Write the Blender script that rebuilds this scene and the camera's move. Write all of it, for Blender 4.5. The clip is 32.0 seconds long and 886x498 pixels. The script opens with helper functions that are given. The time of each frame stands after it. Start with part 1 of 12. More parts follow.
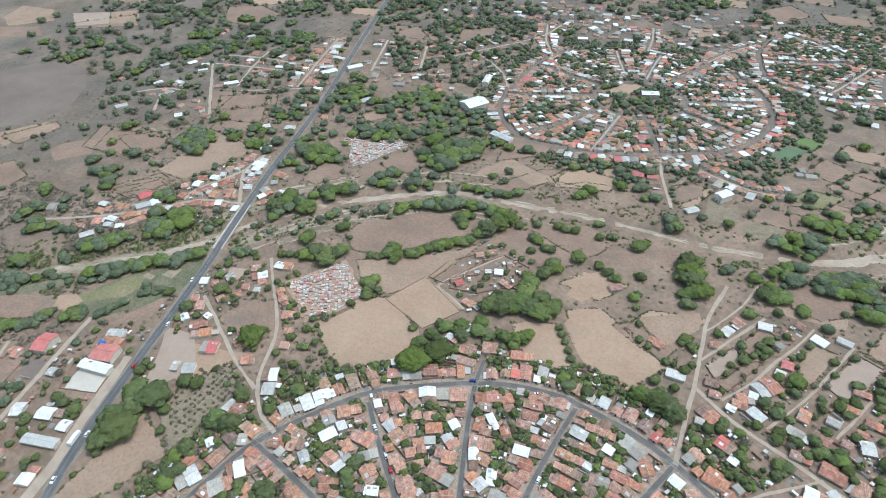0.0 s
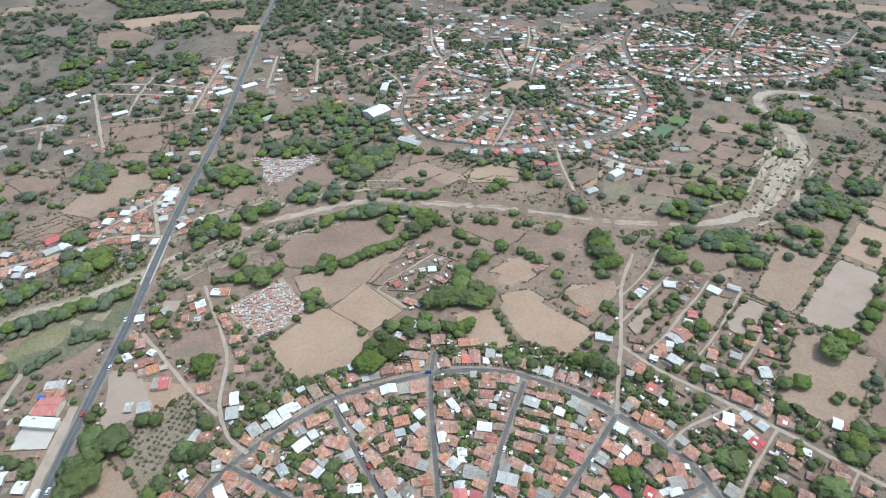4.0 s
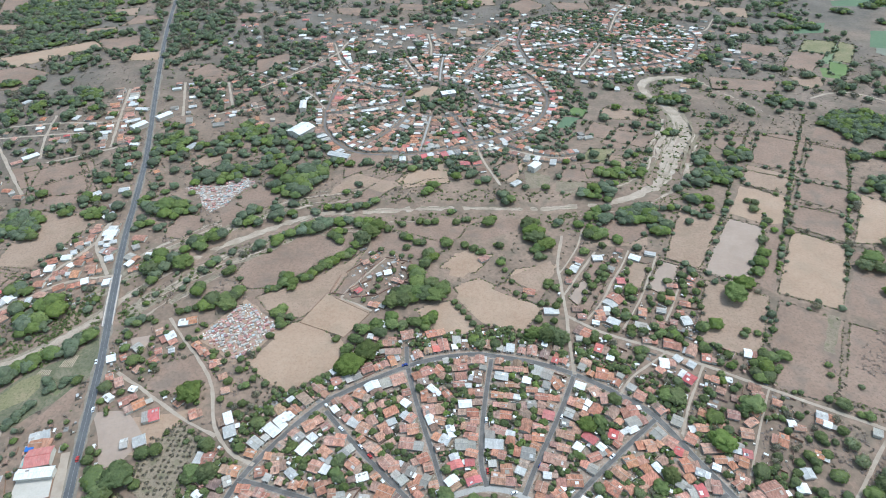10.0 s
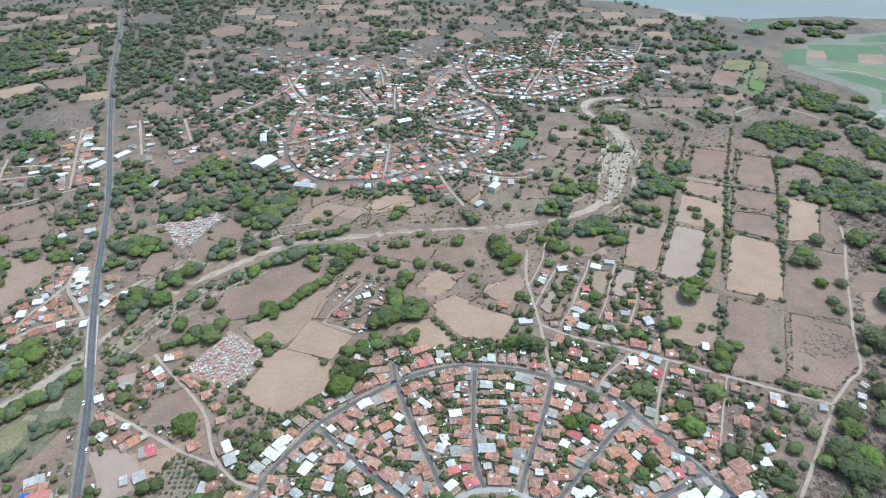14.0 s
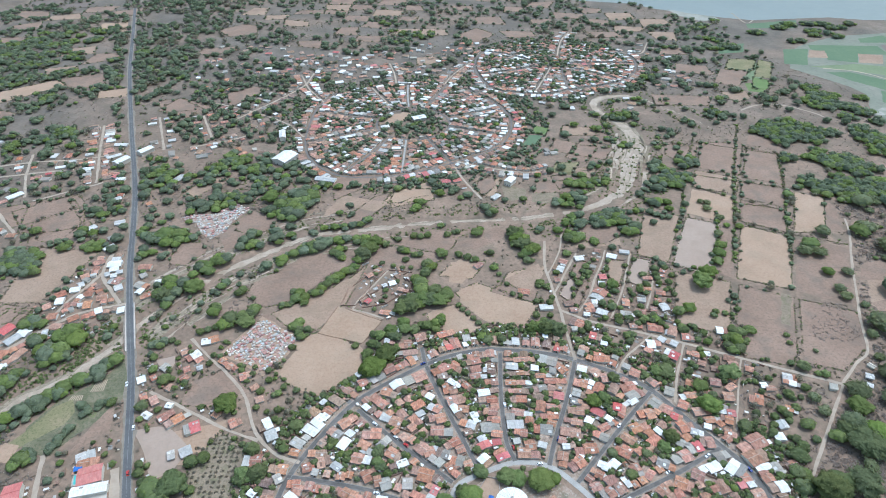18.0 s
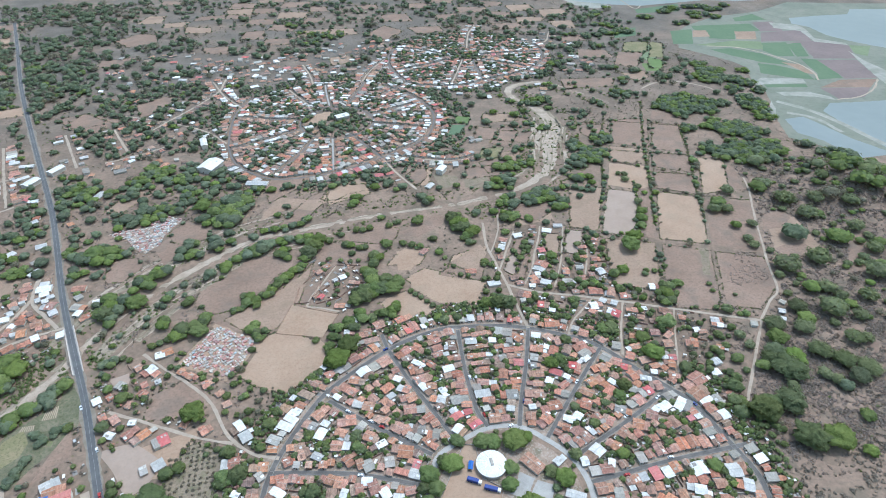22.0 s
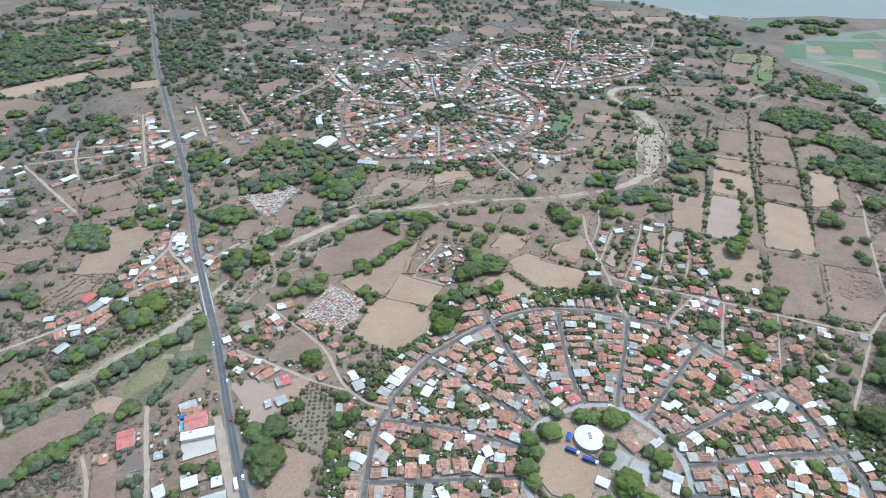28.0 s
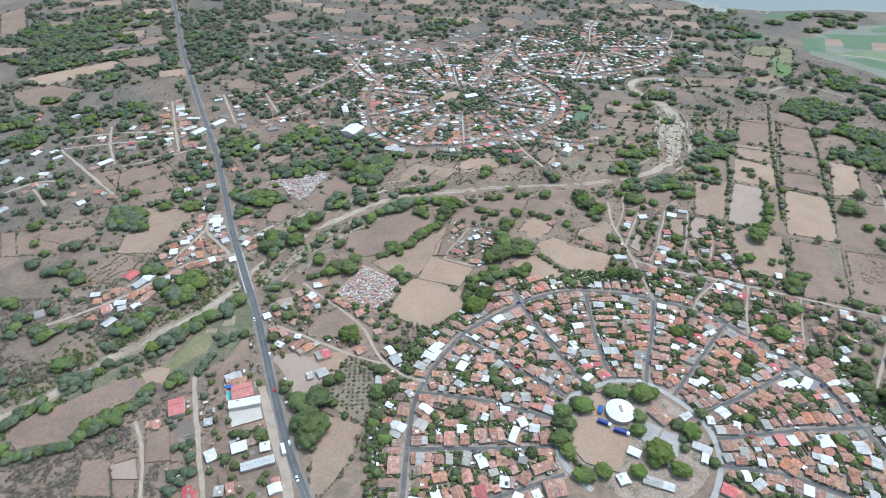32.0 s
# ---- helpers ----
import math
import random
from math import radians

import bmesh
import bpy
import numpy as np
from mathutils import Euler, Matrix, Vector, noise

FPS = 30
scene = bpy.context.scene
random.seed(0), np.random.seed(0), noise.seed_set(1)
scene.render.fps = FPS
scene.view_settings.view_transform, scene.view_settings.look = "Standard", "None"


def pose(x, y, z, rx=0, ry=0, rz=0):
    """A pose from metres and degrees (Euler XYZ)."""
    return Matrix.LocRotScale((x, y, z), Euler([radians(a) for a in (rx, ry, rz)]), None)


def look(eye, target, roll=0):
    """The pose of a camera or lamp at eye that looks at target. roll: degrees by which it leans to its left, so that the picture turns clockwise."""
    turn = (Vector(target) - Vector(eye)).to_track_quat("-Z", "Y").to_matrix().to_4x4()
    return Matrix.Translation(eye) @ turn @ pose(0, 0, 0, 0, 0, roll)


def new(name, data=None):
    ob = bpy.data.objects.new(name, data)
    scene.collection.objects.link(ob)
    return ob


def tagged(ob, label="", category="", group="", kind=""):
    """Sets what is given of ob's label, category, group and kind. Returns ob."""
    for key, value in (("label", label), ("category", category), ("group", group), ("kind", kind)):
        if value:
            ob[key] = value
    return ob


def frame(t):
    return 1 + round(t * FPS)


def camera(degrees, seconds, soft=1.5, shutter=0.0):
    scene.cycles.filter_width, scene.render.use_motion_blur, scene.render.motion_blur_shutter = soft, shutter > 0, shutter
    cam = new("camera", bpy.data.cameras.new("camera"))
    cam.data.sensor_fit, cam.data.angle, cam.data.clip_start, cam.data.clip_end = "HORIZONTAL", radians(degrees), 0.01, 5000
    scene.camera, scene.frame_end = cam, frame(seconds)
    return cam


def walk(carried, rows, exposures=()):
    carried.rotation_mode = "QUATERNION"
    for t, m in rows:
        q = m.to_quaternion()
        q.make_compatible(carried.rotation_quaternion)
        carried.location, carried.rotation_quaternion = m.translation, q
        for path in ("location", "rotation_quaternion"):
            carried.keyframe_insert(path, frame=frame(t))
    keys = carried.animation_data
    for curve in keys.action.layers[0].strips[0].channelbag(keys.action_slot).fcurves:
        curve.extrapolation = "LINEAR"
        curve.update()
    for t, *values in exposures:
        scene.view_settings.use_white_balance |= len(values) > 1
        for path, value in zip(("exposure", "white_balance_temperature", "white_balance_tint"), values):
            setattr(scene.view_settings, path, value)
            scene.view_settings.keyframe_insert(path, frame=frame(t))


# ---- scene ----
# One plan for all: +y is away from the drone's first place, metres, ground at z = 0.
cam = camera(73.0, 32.0, soft=1.0)
PATH = [
    (0, 0.63, -0.02, 286.97, 51.629, 0.737, 28.433),
    (0.5, -0.90, -3.82, 288.62, 51.548, 0.712, 26.919),
    (1, -2.64, -7.51, 290.39, 51.424, 0.789, 24.094),
    (1.5, -4.54, -11.11, 292.26, 51.330, 0.747, 21.927),
    (2, -6.58, -14.63, 294.20, 51.253, 0.763, 19.947),
    (2.5, -8.74, -18.08, 296.19, 51.242, 0.724, 18.784),
    (4.5, -18.24, -31.47, 304.60, 51.658, 0.589, 14.102),
    (5, -20.71, -34.73, 306.83, 51.542, 0.640, 11.560),
    (5.5, -23.15, -37.95, 309.10, 51.536, 0.688, 10.328),
    (6, -25.57, -41.12, 311.40, 51.589, 0.688, 10.266),
    (6.5, -27.93, -44.26, 313.70, 51.601, 0.703, 10.241),
    (7, -30.23, -47.35, 315.99, 51.620, 0.713, 10.251),
    (7.5, -32.48, -50.42, 318.24, 51.653, 0.722, 10.209),
    (8, -34.72, -53.46, 320.42, 51.606, 0.718, 9.407),
    (8.5, -37.00, -56.50, 322.52, 51.453, 0.729, 7.248),
    (9, -39.37, -59.52, 324.56, 51.422, 0.751, 5.666),
    (9.5, -41.86, -62.53, 326.57, 51.459, 0.749, 4.752),
    (10, -44.46, -65.52, 328.55, 51.523, 0.758, 4.542),
    (10.5, -47.16, -68.51, 330.53, 51.584, 0.751, 4.245),
    (11, -49.95, -71.48, 332.51, 52.137, 0.708, 3.750),
    (11.5, -52.81, -74.42, 334.48, 52.905, 0.618, 2.714),
    (12, -55.73, -77.31, 336.38, 53.500, 0.585, 1.505),
    (12.5, -58.69, -80.15, 338.17, 53.585, 0.569, 0.366),
    (13, -61.69, -82.94, 339.80, 53.566, 0.555, -0.371),
    (13.5, -64.72, -85.67, 341.25, 53.620, 0.473, -1.080),
    (14, -67.78, -88.37, 342.50, 53.674, 0.415, -1.684),
    (14.5, -70.85, -91.03, 343.52, 53.725, 0.389, -1.755),
    (16.5, -82.96, -102.02, 345.42, 53.817, 0.333, -1.849),
    (17, -86.02, -104.83, 345.70, 53.823, 0.291, -1.923),
    (17.5, -89.13, -107.59, 345.97, 53.813, 0.251, -1.934),
    (18, -92.32, -110.27, 346.23, 53.807, 0.215, -1.971),
    (18.5, -95.58, -112.84, 346.47, 53.733, 0.218, -2.036),
    (19, -98.95, -115.28, 346.68, 53.679, 0.160, -2.274),
    (19.5, -102.42, -117.57, 346.86, 53.628, 0.282, -7.842),
    (20, -105.99, -119.72, 346.99, 53.571, 0.528, -11.776),
    (20.5, -109.65, -121.75, 347.04, 53.605, 0.431, -11.815),
    (21, -113.36, -123.71, 346.97, 53.663, 0.361, -11.812),
    (21.5, -117.10, -125.65, 346.78, 53.734, 0.281, -11.776),
    (22, -120.82, -127.62, 346.44, 53.770, 0.238, -11.792),
    (22.5, -124.53, -129.65, 345.97, 53.823, 0.180, -11.784),
    (23, -128.20, -131.75, 345.41, 53.858, 0.135, -11.791),
    (23.5, -131.84, -133.91, 344.82, 53.893, 0.094, -11.798),
    (24, -135.44, -136.10, 344.24, 53.970, 0.055, -11.804),
    (24.5, -138.99, -138.32, 343.70, 53.990, 0.026, -11.811),
    (25, -142.50, -140.54, 343.23, 54.051, -0.005, -11.819),
    (25.5, -145.95, -142.75, 342.86, 54.119, -0.019, -11.846),
    (27.5, -158.63, -151.59, 342.53, 54.140, 0.139, -8.847),
    (28, -161.50, -153.90, 342.51, 54.220, -0.434, -3.620),
    (28.5, -164.32, -156.24, 342.45, 54.216, -0.399, -3.335),
    (29, -167.10, -158.60, 342.36, 54.165, -0.387, -3.354),
    (29.5, -169.88, -160.97, 342.25, 54.121, -0.395, -3.059),
    (30, -172.66, -163.33, 342.14, 54.084, -0.410, -2.774),
    (30.5, -175.48, -165.66, 342.04, 53.993, -0.399, -2.780),
    (31, -178.36, -167.95, 341.99, 53.887, -0.400, -2.792),
    (31.5, -181.35, -170.16, 342.02, 53.809, -0.431, -2.785),
    (32, -184.45, -172.30, 342.11, 53.746, -0.476, -2.787),
]
walk(cam, [(t, pose(x, y, z, rx, ry, rz)) for t, x, y, z, rx, ry, rz in PATH], exposures=[(0, 0.25, 5390, 4), (9, 0.3, 5270, 4), (13, 0.3, 5210, 4.5), (19, 0.3, 5130, 5), (24, 0.31, 5130, 5), (32, 0.29, 5180, 5)])

# ---------- daylight: high, slightly hazy sun ----------
SUN_EL, SUN_AZ = radians(67), radians(61)
world = bpy.data.worlds.new("world")
scene.world = world
world.use_nodes = True
wn = world.node_tree.nodes
sky = wn.new("ShaderNodeTexSky")
sky.sky_type, sky.sun_disc = "NISHITA", False
sky.sun_elevation, sky.sun_rotation = SUN_EL, SUN_AZ
sky.dust_density, sky.air_density = 4.0, 2.4
wn["Background"].inputs[1].default_value = 0.15
world.node_tree.links.new(sky.outputs[0], wn["Background"].inputs[0])
sun = new("sun", bpy.data.lights.new("sun", "SUN"))
sun.data.energy, sun.data.angle, sun.data.color = 1.6, radians(5.0), (1.0, 0.96, 0.90)
sun_dir = Vector((math.sin(SUN_AZ) * math.cos(SUN_EL), math.cos(SUN_AZ) * math.cos(SUN_EL), math.sin(SUN_EL)))
sun.matrix_basis = look(sun_dir * 300, (0, 0, 0))


# ---------- materials ----------
def mat(name, colours, sizes=(30.0, 2.0), rough=0.9, metal=0.0, bump=0.3, tint=0.0, spec=0.3, wear=None, detail=6.0, island=False, specks=None, leafy=0.0, woods=None):
    """Procedural surface: colours mixed by a coarse and a fine noise (sizes in metres), relief from the fine one.
    tint: how far each object's own random value shifts brightness and hue; wear: (colour, amount, size) stains."""
    m = bpy.data.materials.new(name)
    m.use_nodes = True
    nt = m.node_tree
    n, link = nt.nodes, nt.links.new
    bsdf = n["Principled BSDF"]
    bsdf.inputs["Roughness"].default_value, bsdf.inputs["Metallic"].default_value = rough, metal
    bsdf.inputs["Specular IOR Level"].default_value = spec
    geo = n.new("ShaderNodeNewGeometry")
    coarse, fine = n.new("ShaderNodeTexNoise"), n.new("ShaderNodeTexNoise")
    for tex, size in ((coarse, sizes[0]), (fine, sizes[1])):
        tex.inputs["Scale"].default_value = 1.0 / size
        tex.inputs["Detail"].default_value = detail
        tex.inputs["Roughness"].default_value = 0.62
        link(geo.outputs["Position"], tex.inputs["Vector"])
    add = n.new("ShaderNodeMath")
    add.operation = "MULTIPLY_ADD"
    link(coarse.outputs["Fac"], add.inputs[0])
    add.inputs[1].default_value = 0.6
    half = n.new("ShaderNodeMath")
    half.operation = "MULTIPLY"
    link(fine.outputs["Fac"], half.inputs[0])
    half.inputs[1].default_value = 0.4
    link(half.outputs[0], add.inputs[2])
    ramp = n.new("ShaderNodeValToRGB")
    ramp.color_ramp.elements.remove(ramp.color_ramp.elements[1])
    for k, c in enumerate(colours):
        at = 0.36 + 0.28 * k / max(1, len(colours) - 1)
        e = ramp.color_ramp.elements[0] if k == 0 else ramp.color_ramp.elements.new(at)
        e.position, e.color = at, (*c, 1)
    link(add.outputs[0], ramp.inputs[0])
    out = ramp.outputs[0]
    if woods:  # leaf litter and leafless undergrowth of the outlying woodland, beyond the towns; its greyer tone also paints in distance haze
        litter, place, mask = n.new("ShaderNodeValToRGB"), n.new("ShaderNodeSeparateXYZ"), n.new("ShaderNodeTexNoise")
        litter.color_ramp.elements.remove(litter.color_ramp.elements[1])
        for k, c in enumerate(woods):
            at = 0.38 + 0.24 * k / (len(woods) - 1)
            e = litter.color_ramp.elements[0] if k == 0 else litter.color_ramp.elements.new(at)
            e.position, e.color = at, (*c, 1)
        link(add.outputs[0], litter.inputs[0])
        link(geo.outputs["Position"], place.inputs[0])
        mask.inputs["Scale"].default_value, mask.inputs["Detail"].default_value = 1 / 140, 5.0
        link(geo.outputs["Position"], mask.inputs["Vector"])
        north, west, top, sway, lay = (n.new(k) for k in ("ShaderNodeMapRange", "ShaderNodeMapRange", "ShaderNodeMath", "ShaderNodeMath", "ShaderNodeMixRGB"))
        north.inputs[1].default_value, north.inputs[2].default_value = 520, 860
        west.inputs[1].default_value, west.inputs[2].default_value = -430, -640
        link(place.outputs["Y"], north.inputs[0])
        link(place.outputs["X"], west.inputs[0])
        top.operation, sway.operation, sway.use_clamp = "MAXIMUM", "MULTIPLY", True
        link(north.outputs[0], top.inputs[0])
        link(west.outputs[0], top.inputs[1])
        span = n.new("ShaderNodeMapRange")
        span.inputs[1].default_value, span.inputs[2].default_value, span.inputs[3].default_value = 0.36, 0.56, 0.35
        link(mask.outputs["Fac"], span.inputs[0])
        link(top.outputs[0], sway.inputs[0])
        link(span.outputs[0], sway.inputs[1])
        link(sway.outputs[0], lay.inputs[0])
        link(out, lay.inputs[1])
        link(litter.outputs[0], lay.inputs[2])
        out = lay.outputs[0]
    if wear:
        spot = n.new("ShaderNodeTexNoise")
        spot.inputs["Scale"].default_value = 1.0 / wear[2]
        spot.inputs["Detail"].default_value = 8.0
        link(geo.outputs["Position"], spot.inputs["Vector"])
        cut = n.new("ShaderNodeMapRange")
        cut.inputs[1].default_value, cut.inputs[2].default_value = 0.5, 0.68
        cut.inputs[4].default_value = wear[1]
        link(spot.outputs["Fac"], cut.inputs[0])
        mix = n.new("ShaderNodeMixRGB")
        link(cut.outputs[0], mix.inputs[0])
        link(out, mix.inputs[1])
        mix.inputs[2].default_value = (*wear[0], 1)
        out = mix.outputs[0]
    if specks:  # tufts, stones and dry grass: (colour, amount, size)
        dots = n.new("ShaderNodeTexNoise")
        dots.inputs["Scale"].default_value = 1.0 / specks[2]
        dots.inputs["Detail"].default_value = 3.0
        link(geo.outputs["Position"], dots.inputs["Vector"])
        cut2, mix2 = n.new("ShaderNodeMapRange"), n.new("ShaderNodeMixRGB")
        cut2.inputs[1].default_value, cut2.inputs[2].default_value, cut2.inputs[4].default_value = 0.53, 0.62, specks[1]
        link(dots.outputs["Fac"], cut2.inputs[0])
        link(cut2.outputs[0], mix2.inputs[0])
        link(out, mix2.inputs[1])
        mix2.inputs[2].default_value = (*specks[0], 1)
        out = mix2.outputs[0]
    if tint:
        info, hsv = n.new("ShaderNodeObjectInfo"), n.new("ShaderNodeHueSaturation")
        for socket, lo, hi, mul in (("Value", 1 - tint, 1 + tint, 1.0), ("Hue", 0.5 - 0.035 * tint, 0.5 + 0.05 * tint, 7.31), ("Saturation", 1 - 0.8 * tint, 1 + 0.3 * tint, 13.7)):
            mul_n, frac, span = n.new("ShaderNodeMath"), n.new("ShaderNodeMath"), n.new("ShaderNodeMapRange")
            mul_n.operation, frac.operation = "MULTIPLY", "FRACT"
            link(geo.outputs["Random Per Island"] if island else info.outputs["Random"], mul_n.inputs[0])
            mul_n.inputs[1].default_value = mul
            link(mul_n.outputs[0], frac.inputs[0])
            span.inputs[3].default_value, span.inputs[4].default_value = lo, hi
            link(frac.outputs[0], span.inputs[0])
            link(span.outputs[0], hsv.inputs[socket])
        link(out, hsv.inputs["Color"])
        out = hsv.outputs[0]
    link(out, bsdf.inputs["Base Color"])
    if bump:
        b = n.new("ShaderNodeBump")
        b.inputs["Strength"].default_value, b.inputs["Distance"].default_value = bump, 0.7 if leafy else 0.15
        link(fine.outputs["Fac"], b.inputs["Height"])
        link(b.outputs[0], bsdf.inputs["Normal"])
    if leafy:  # leaves let some light through
        thin, both = n.new("ShaderNodeBsdfTranslucent"), n.new("ShaderNodeMixShader")
        link(out, thin.inputs["Color"])
        both.inputs[0].default_value = leafy
        link(bsdf.outputs[0], both.inputs[1])
        link(thin.outputs[0], both.inputs[2])
        link(both.outputs[0], n["Material Output"].inputs["Surface"])
    return m


def ribbed(m, pitch=0.25, low=0.66, high=1.3):
    """Adds the ribs of tiles or corrugated sheet, across the roof's slope, to a roof material."""
    nt = m.node_tree
    n, link = nt.nodes, nt.links.new
    wave, bump, uv = n.new("ShaderNodeTexWave"), n.new("ShaderNodeBump"), n.new("ShaderNodeTexCoord")
    wave.inputs["Scale"].default_value = 0.314 / pitch
    link(uv.outputs["Object"], wave.inputs["Vector"])
    link(wave.outputs["Fac"], bump.inputs["Height"])
    bump.inputs["Strength"].default_value, bump.inputs["Distance"].default_value = 0.5, 0.05
    bsdf = n["Principled BSDF"]
    runs, streak, span, mul = n.new("ShaderNodeMapping"), n.new("ShaderNodeTexNoise"), n.new("ShaderNodeMapRange"), n.new("ShaderNodeMixRGB")
    runs.inputs["Scale"].default_value = (1.5, 0.3, 0.3)  # mended and sooty runs down the slope
    link(uv.outputs["Object"], runs.inputs["Vector"])
    link(runs.outputs[0], streak.inputs["Vector"])
    streak.inputs["Scale"].default_value, streak.inputs["Detail"].default_value = 1.0, 4.0
    span.inputs[1].default_value, span.inputs[2].default_value, span.inputs[3].default_value, span.inputs[4].default_value = 0.34, 0.66, low, high
    link(streak.outputs["Fac"], span.inputs[0])
    mul.blend_type = "MULTIPLY"
    mul.inputs[0].default_value = 1.0
    link(bsdf.inputs["Base Color"].links[0].from_socket, mul.inputs[1])
    link(span.outputs[0], mul.inputs[2])
    link(mul.outputs[0], bsdf.inputs["Base Color"])
    if bsdf.inputs["Normal"].links:
        link(bsdf.inputs["Normal"].links[0].from_socket, bump.inputs["Normal"])
    link(bump.outputs[0], bsdf.inputs["Normal"])
    return m


M, MI = {}, {}  # MI: the same surfaces for joined pieces, varied piece by piece
# far ground turns greyer: woodland litter, with haze painted into its colour
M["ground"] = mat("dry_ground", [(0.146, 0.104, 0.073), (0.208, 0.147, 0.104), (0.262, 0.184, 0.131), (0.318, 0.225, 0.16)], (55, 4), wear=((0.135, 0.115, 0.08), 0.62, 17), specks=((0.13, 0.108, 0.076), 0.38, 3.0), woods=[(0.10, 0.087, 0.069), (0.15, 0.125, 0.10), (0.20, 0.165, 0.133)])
M["tan"] = mat("dry_straw_field", [(0.31, 0.205, 0.135), (0.365, 0.25, 0.169), (0.40, 0.286, 0.20)], (45, 3), wear=((0.27, 0.205, 0.14), 0.5, 25), specks=((0.25, 0.185, 0.12), 0.4, 1.6))
M["tanbrown"] = mat("bare_soil_field", [(0.262, 0.175, 0.12), (0.316, 0.219, 0.152), (0.352, 0.249, 0.178)], (40, 3), wear=((0.22, 0.165, 0.11), 0.5, 18), specks=((0.20, 0.15, 0.10), 0.45, 1.8))
M["brown"] = mat("ploughed_field", [(0.204, 0.136, 0.096), (0.256, 0.172, 0.123), (0.302, 0.208, 0.151)], (40, 3), wear=((0.165, 0.133, 0.104), 0.55, 18), specks=((0.155, 0.12, 0.085), 0.5, 2.0))
M["pale"] = mat("pale_dusty_field", [(0.325, 0.24, 0.182), (0.38, 0.29, 0.225)], (40, 3), wear=((0.285, 0.212, 0.16), 0.5, 15), specks=((0.28, 0.23, 0.18), 0.35, 1.6))
M["white"] = mat("light_gravel_yard", [(0.45, 0.40, 0.33), (0.55, 0.5, 0.43)], (10, 1))
M["dark"] = mat("burnt_field", [(0.15, 0.118, 0.095), (0.205, 0.16, 0.13)], (40, 3))
M["orchard"] = mat("orchard_soil", [(0.20, 0.155, 0.11), (0.28, 0.22, 0.15)], (14, 2), wear=((0.13, 0.13, 0.06), 0.6, 5), specks=((0.12, 0.11, 0.06), 0.5, 1.5))
M["green"] = mat("green_crop", [(0.11, 0.16, 0.055), (0.165, 0.215, 0.075)], (25, 2), wear=((0.2, 0.18, 0.1), 0.4, 14))
M["greenf"] = mat("lakeside_crop", [(0.10, 0.15, 0.082), (0.14, 0.185, 0.105)], (60, 5))
M["plum"] = mat("damp_ploughed_soil", [(0.17, 0.13, 0.12), (0.23, 0.175, 0.155)], (60, 5))
M["mud"] = mat("lake_plain", [(0.15, 0.165, 0.12), (0.195, 0.20, 0.15), (0.235, 0.228, 0.178)], (60, 9), wear=((0.27, 0.25, 0.20), 0.5, 45), specks=((0.13, 0.14, 0.10), 0.4, 9))
M["wetgrass"] = mat("wet_grass", [(0.15, 0.185, 0.10), (0.205, 0.235, 0.13)], (40, 5))
M["shoresand"] = mat("shore_sand", [(0.255, 0.245, 0.20), (0.31, 0.295, 0.245), (0.37, 0.35, 0.30)], (26, 5), wear=((0.21, 0.215, 0.165), 0.8, 22))
M["water"] = mat("lake_water", [(0.165, 0.188, 0.178), (0.20, 0.22, 0.208)], (150, 20), rough=0.4, bump=0.05, spec=0.4)
M["yard"] = mat("town_yard_soil", [(0.215, 0.155, 0.11), (0.30, 0.218, 0.16), (0.385, 0.298, 0.23)], (14, 2), wear=((0.10, 0.10, 0.055), 0.75, 8), specks=((0.40, 0.35, 0.29), 0.6, 1.5))
M["asphalt"] = mat("street_asphalt", [(0.102, 0.092, 0.082), (0.155, 0.14, 0.126)], (12, 1), rough=0.85, wear=((0.205, 0.18, 0.156), 0.5, 6))
M["highway"] = mat("highway_asphalt", [(0.088, 0.086, 0.086), (0.135, 0.131, 0.128)], (25, 1), rough=0.85, wear=((0.17, 0.165, 0.155), 0.4, 9))
M["worn"] = mat("worn_dusty_street", [(0.13, 0.118, 0.108), (0.19, 0.171, 0.155)], (12, 1.5), rough=0.9, wear=((0.24, 0.212, 0.18), 0.5, 8))
M["parapet"] = mat("pale_pink_parapet", [(0.50, 0.42, 0.36), (0.66, 0.59, 0.53)], (4, 0.5), wear=((0.42, 0.31, 0.26), 0.4, 2))
M["furrow"] = mat("pale_dry_furrow", [(0.33, 0.265, 0.18), (0.42, 0.345, 0.24)], (6, 0.8))
M["meadow"] = mat("riverside_meadow", [(0.15, 0.148, 0.07), (0.215, 0.19, 0.098), (0.29, 0.228, 0.14)], (20, 2), specks=((0.09, 0.10, 0.04), 0.5, 1.8))
M["bankgrass"] = mat("riverside_grass", [(0.12, 0.115, 0.07), (0.165, 0.152, 0.092), (0.225, 0.188, 0.128)], (16, 2), wear=((0.095, 0.105, 0.05), 0.6, 9), specks=((0.08, 0.09, 0.04), 0.5, 1.8))
M["verge"] = mat("dusty_verge", [(0.20, 0.165, 0.125), (0.29, 0.245, 0.19)], (12, 1.5), wear=((0.15, 0.13, 0.09), 0.6, 6))
M["dirt"] = mat("dirt_road", [(0.33, 0.262, 0.195), (0.43, 0.352, 0.27)], (15, 1.5), wear=((0.27, 0.205, 0.15), 0.45, 6))
M["concrete"] = mat("concrete", [(0.30, 0.28, 0.25), (0.42, 0.39, 0.35)], (6, 0.6), tint=0.08)
M["paint"] = mat("road_paint", [(0.25, 0.25, 0.24), (0.33, 0.33, 0.31)], (5, 0.5), bump=0)
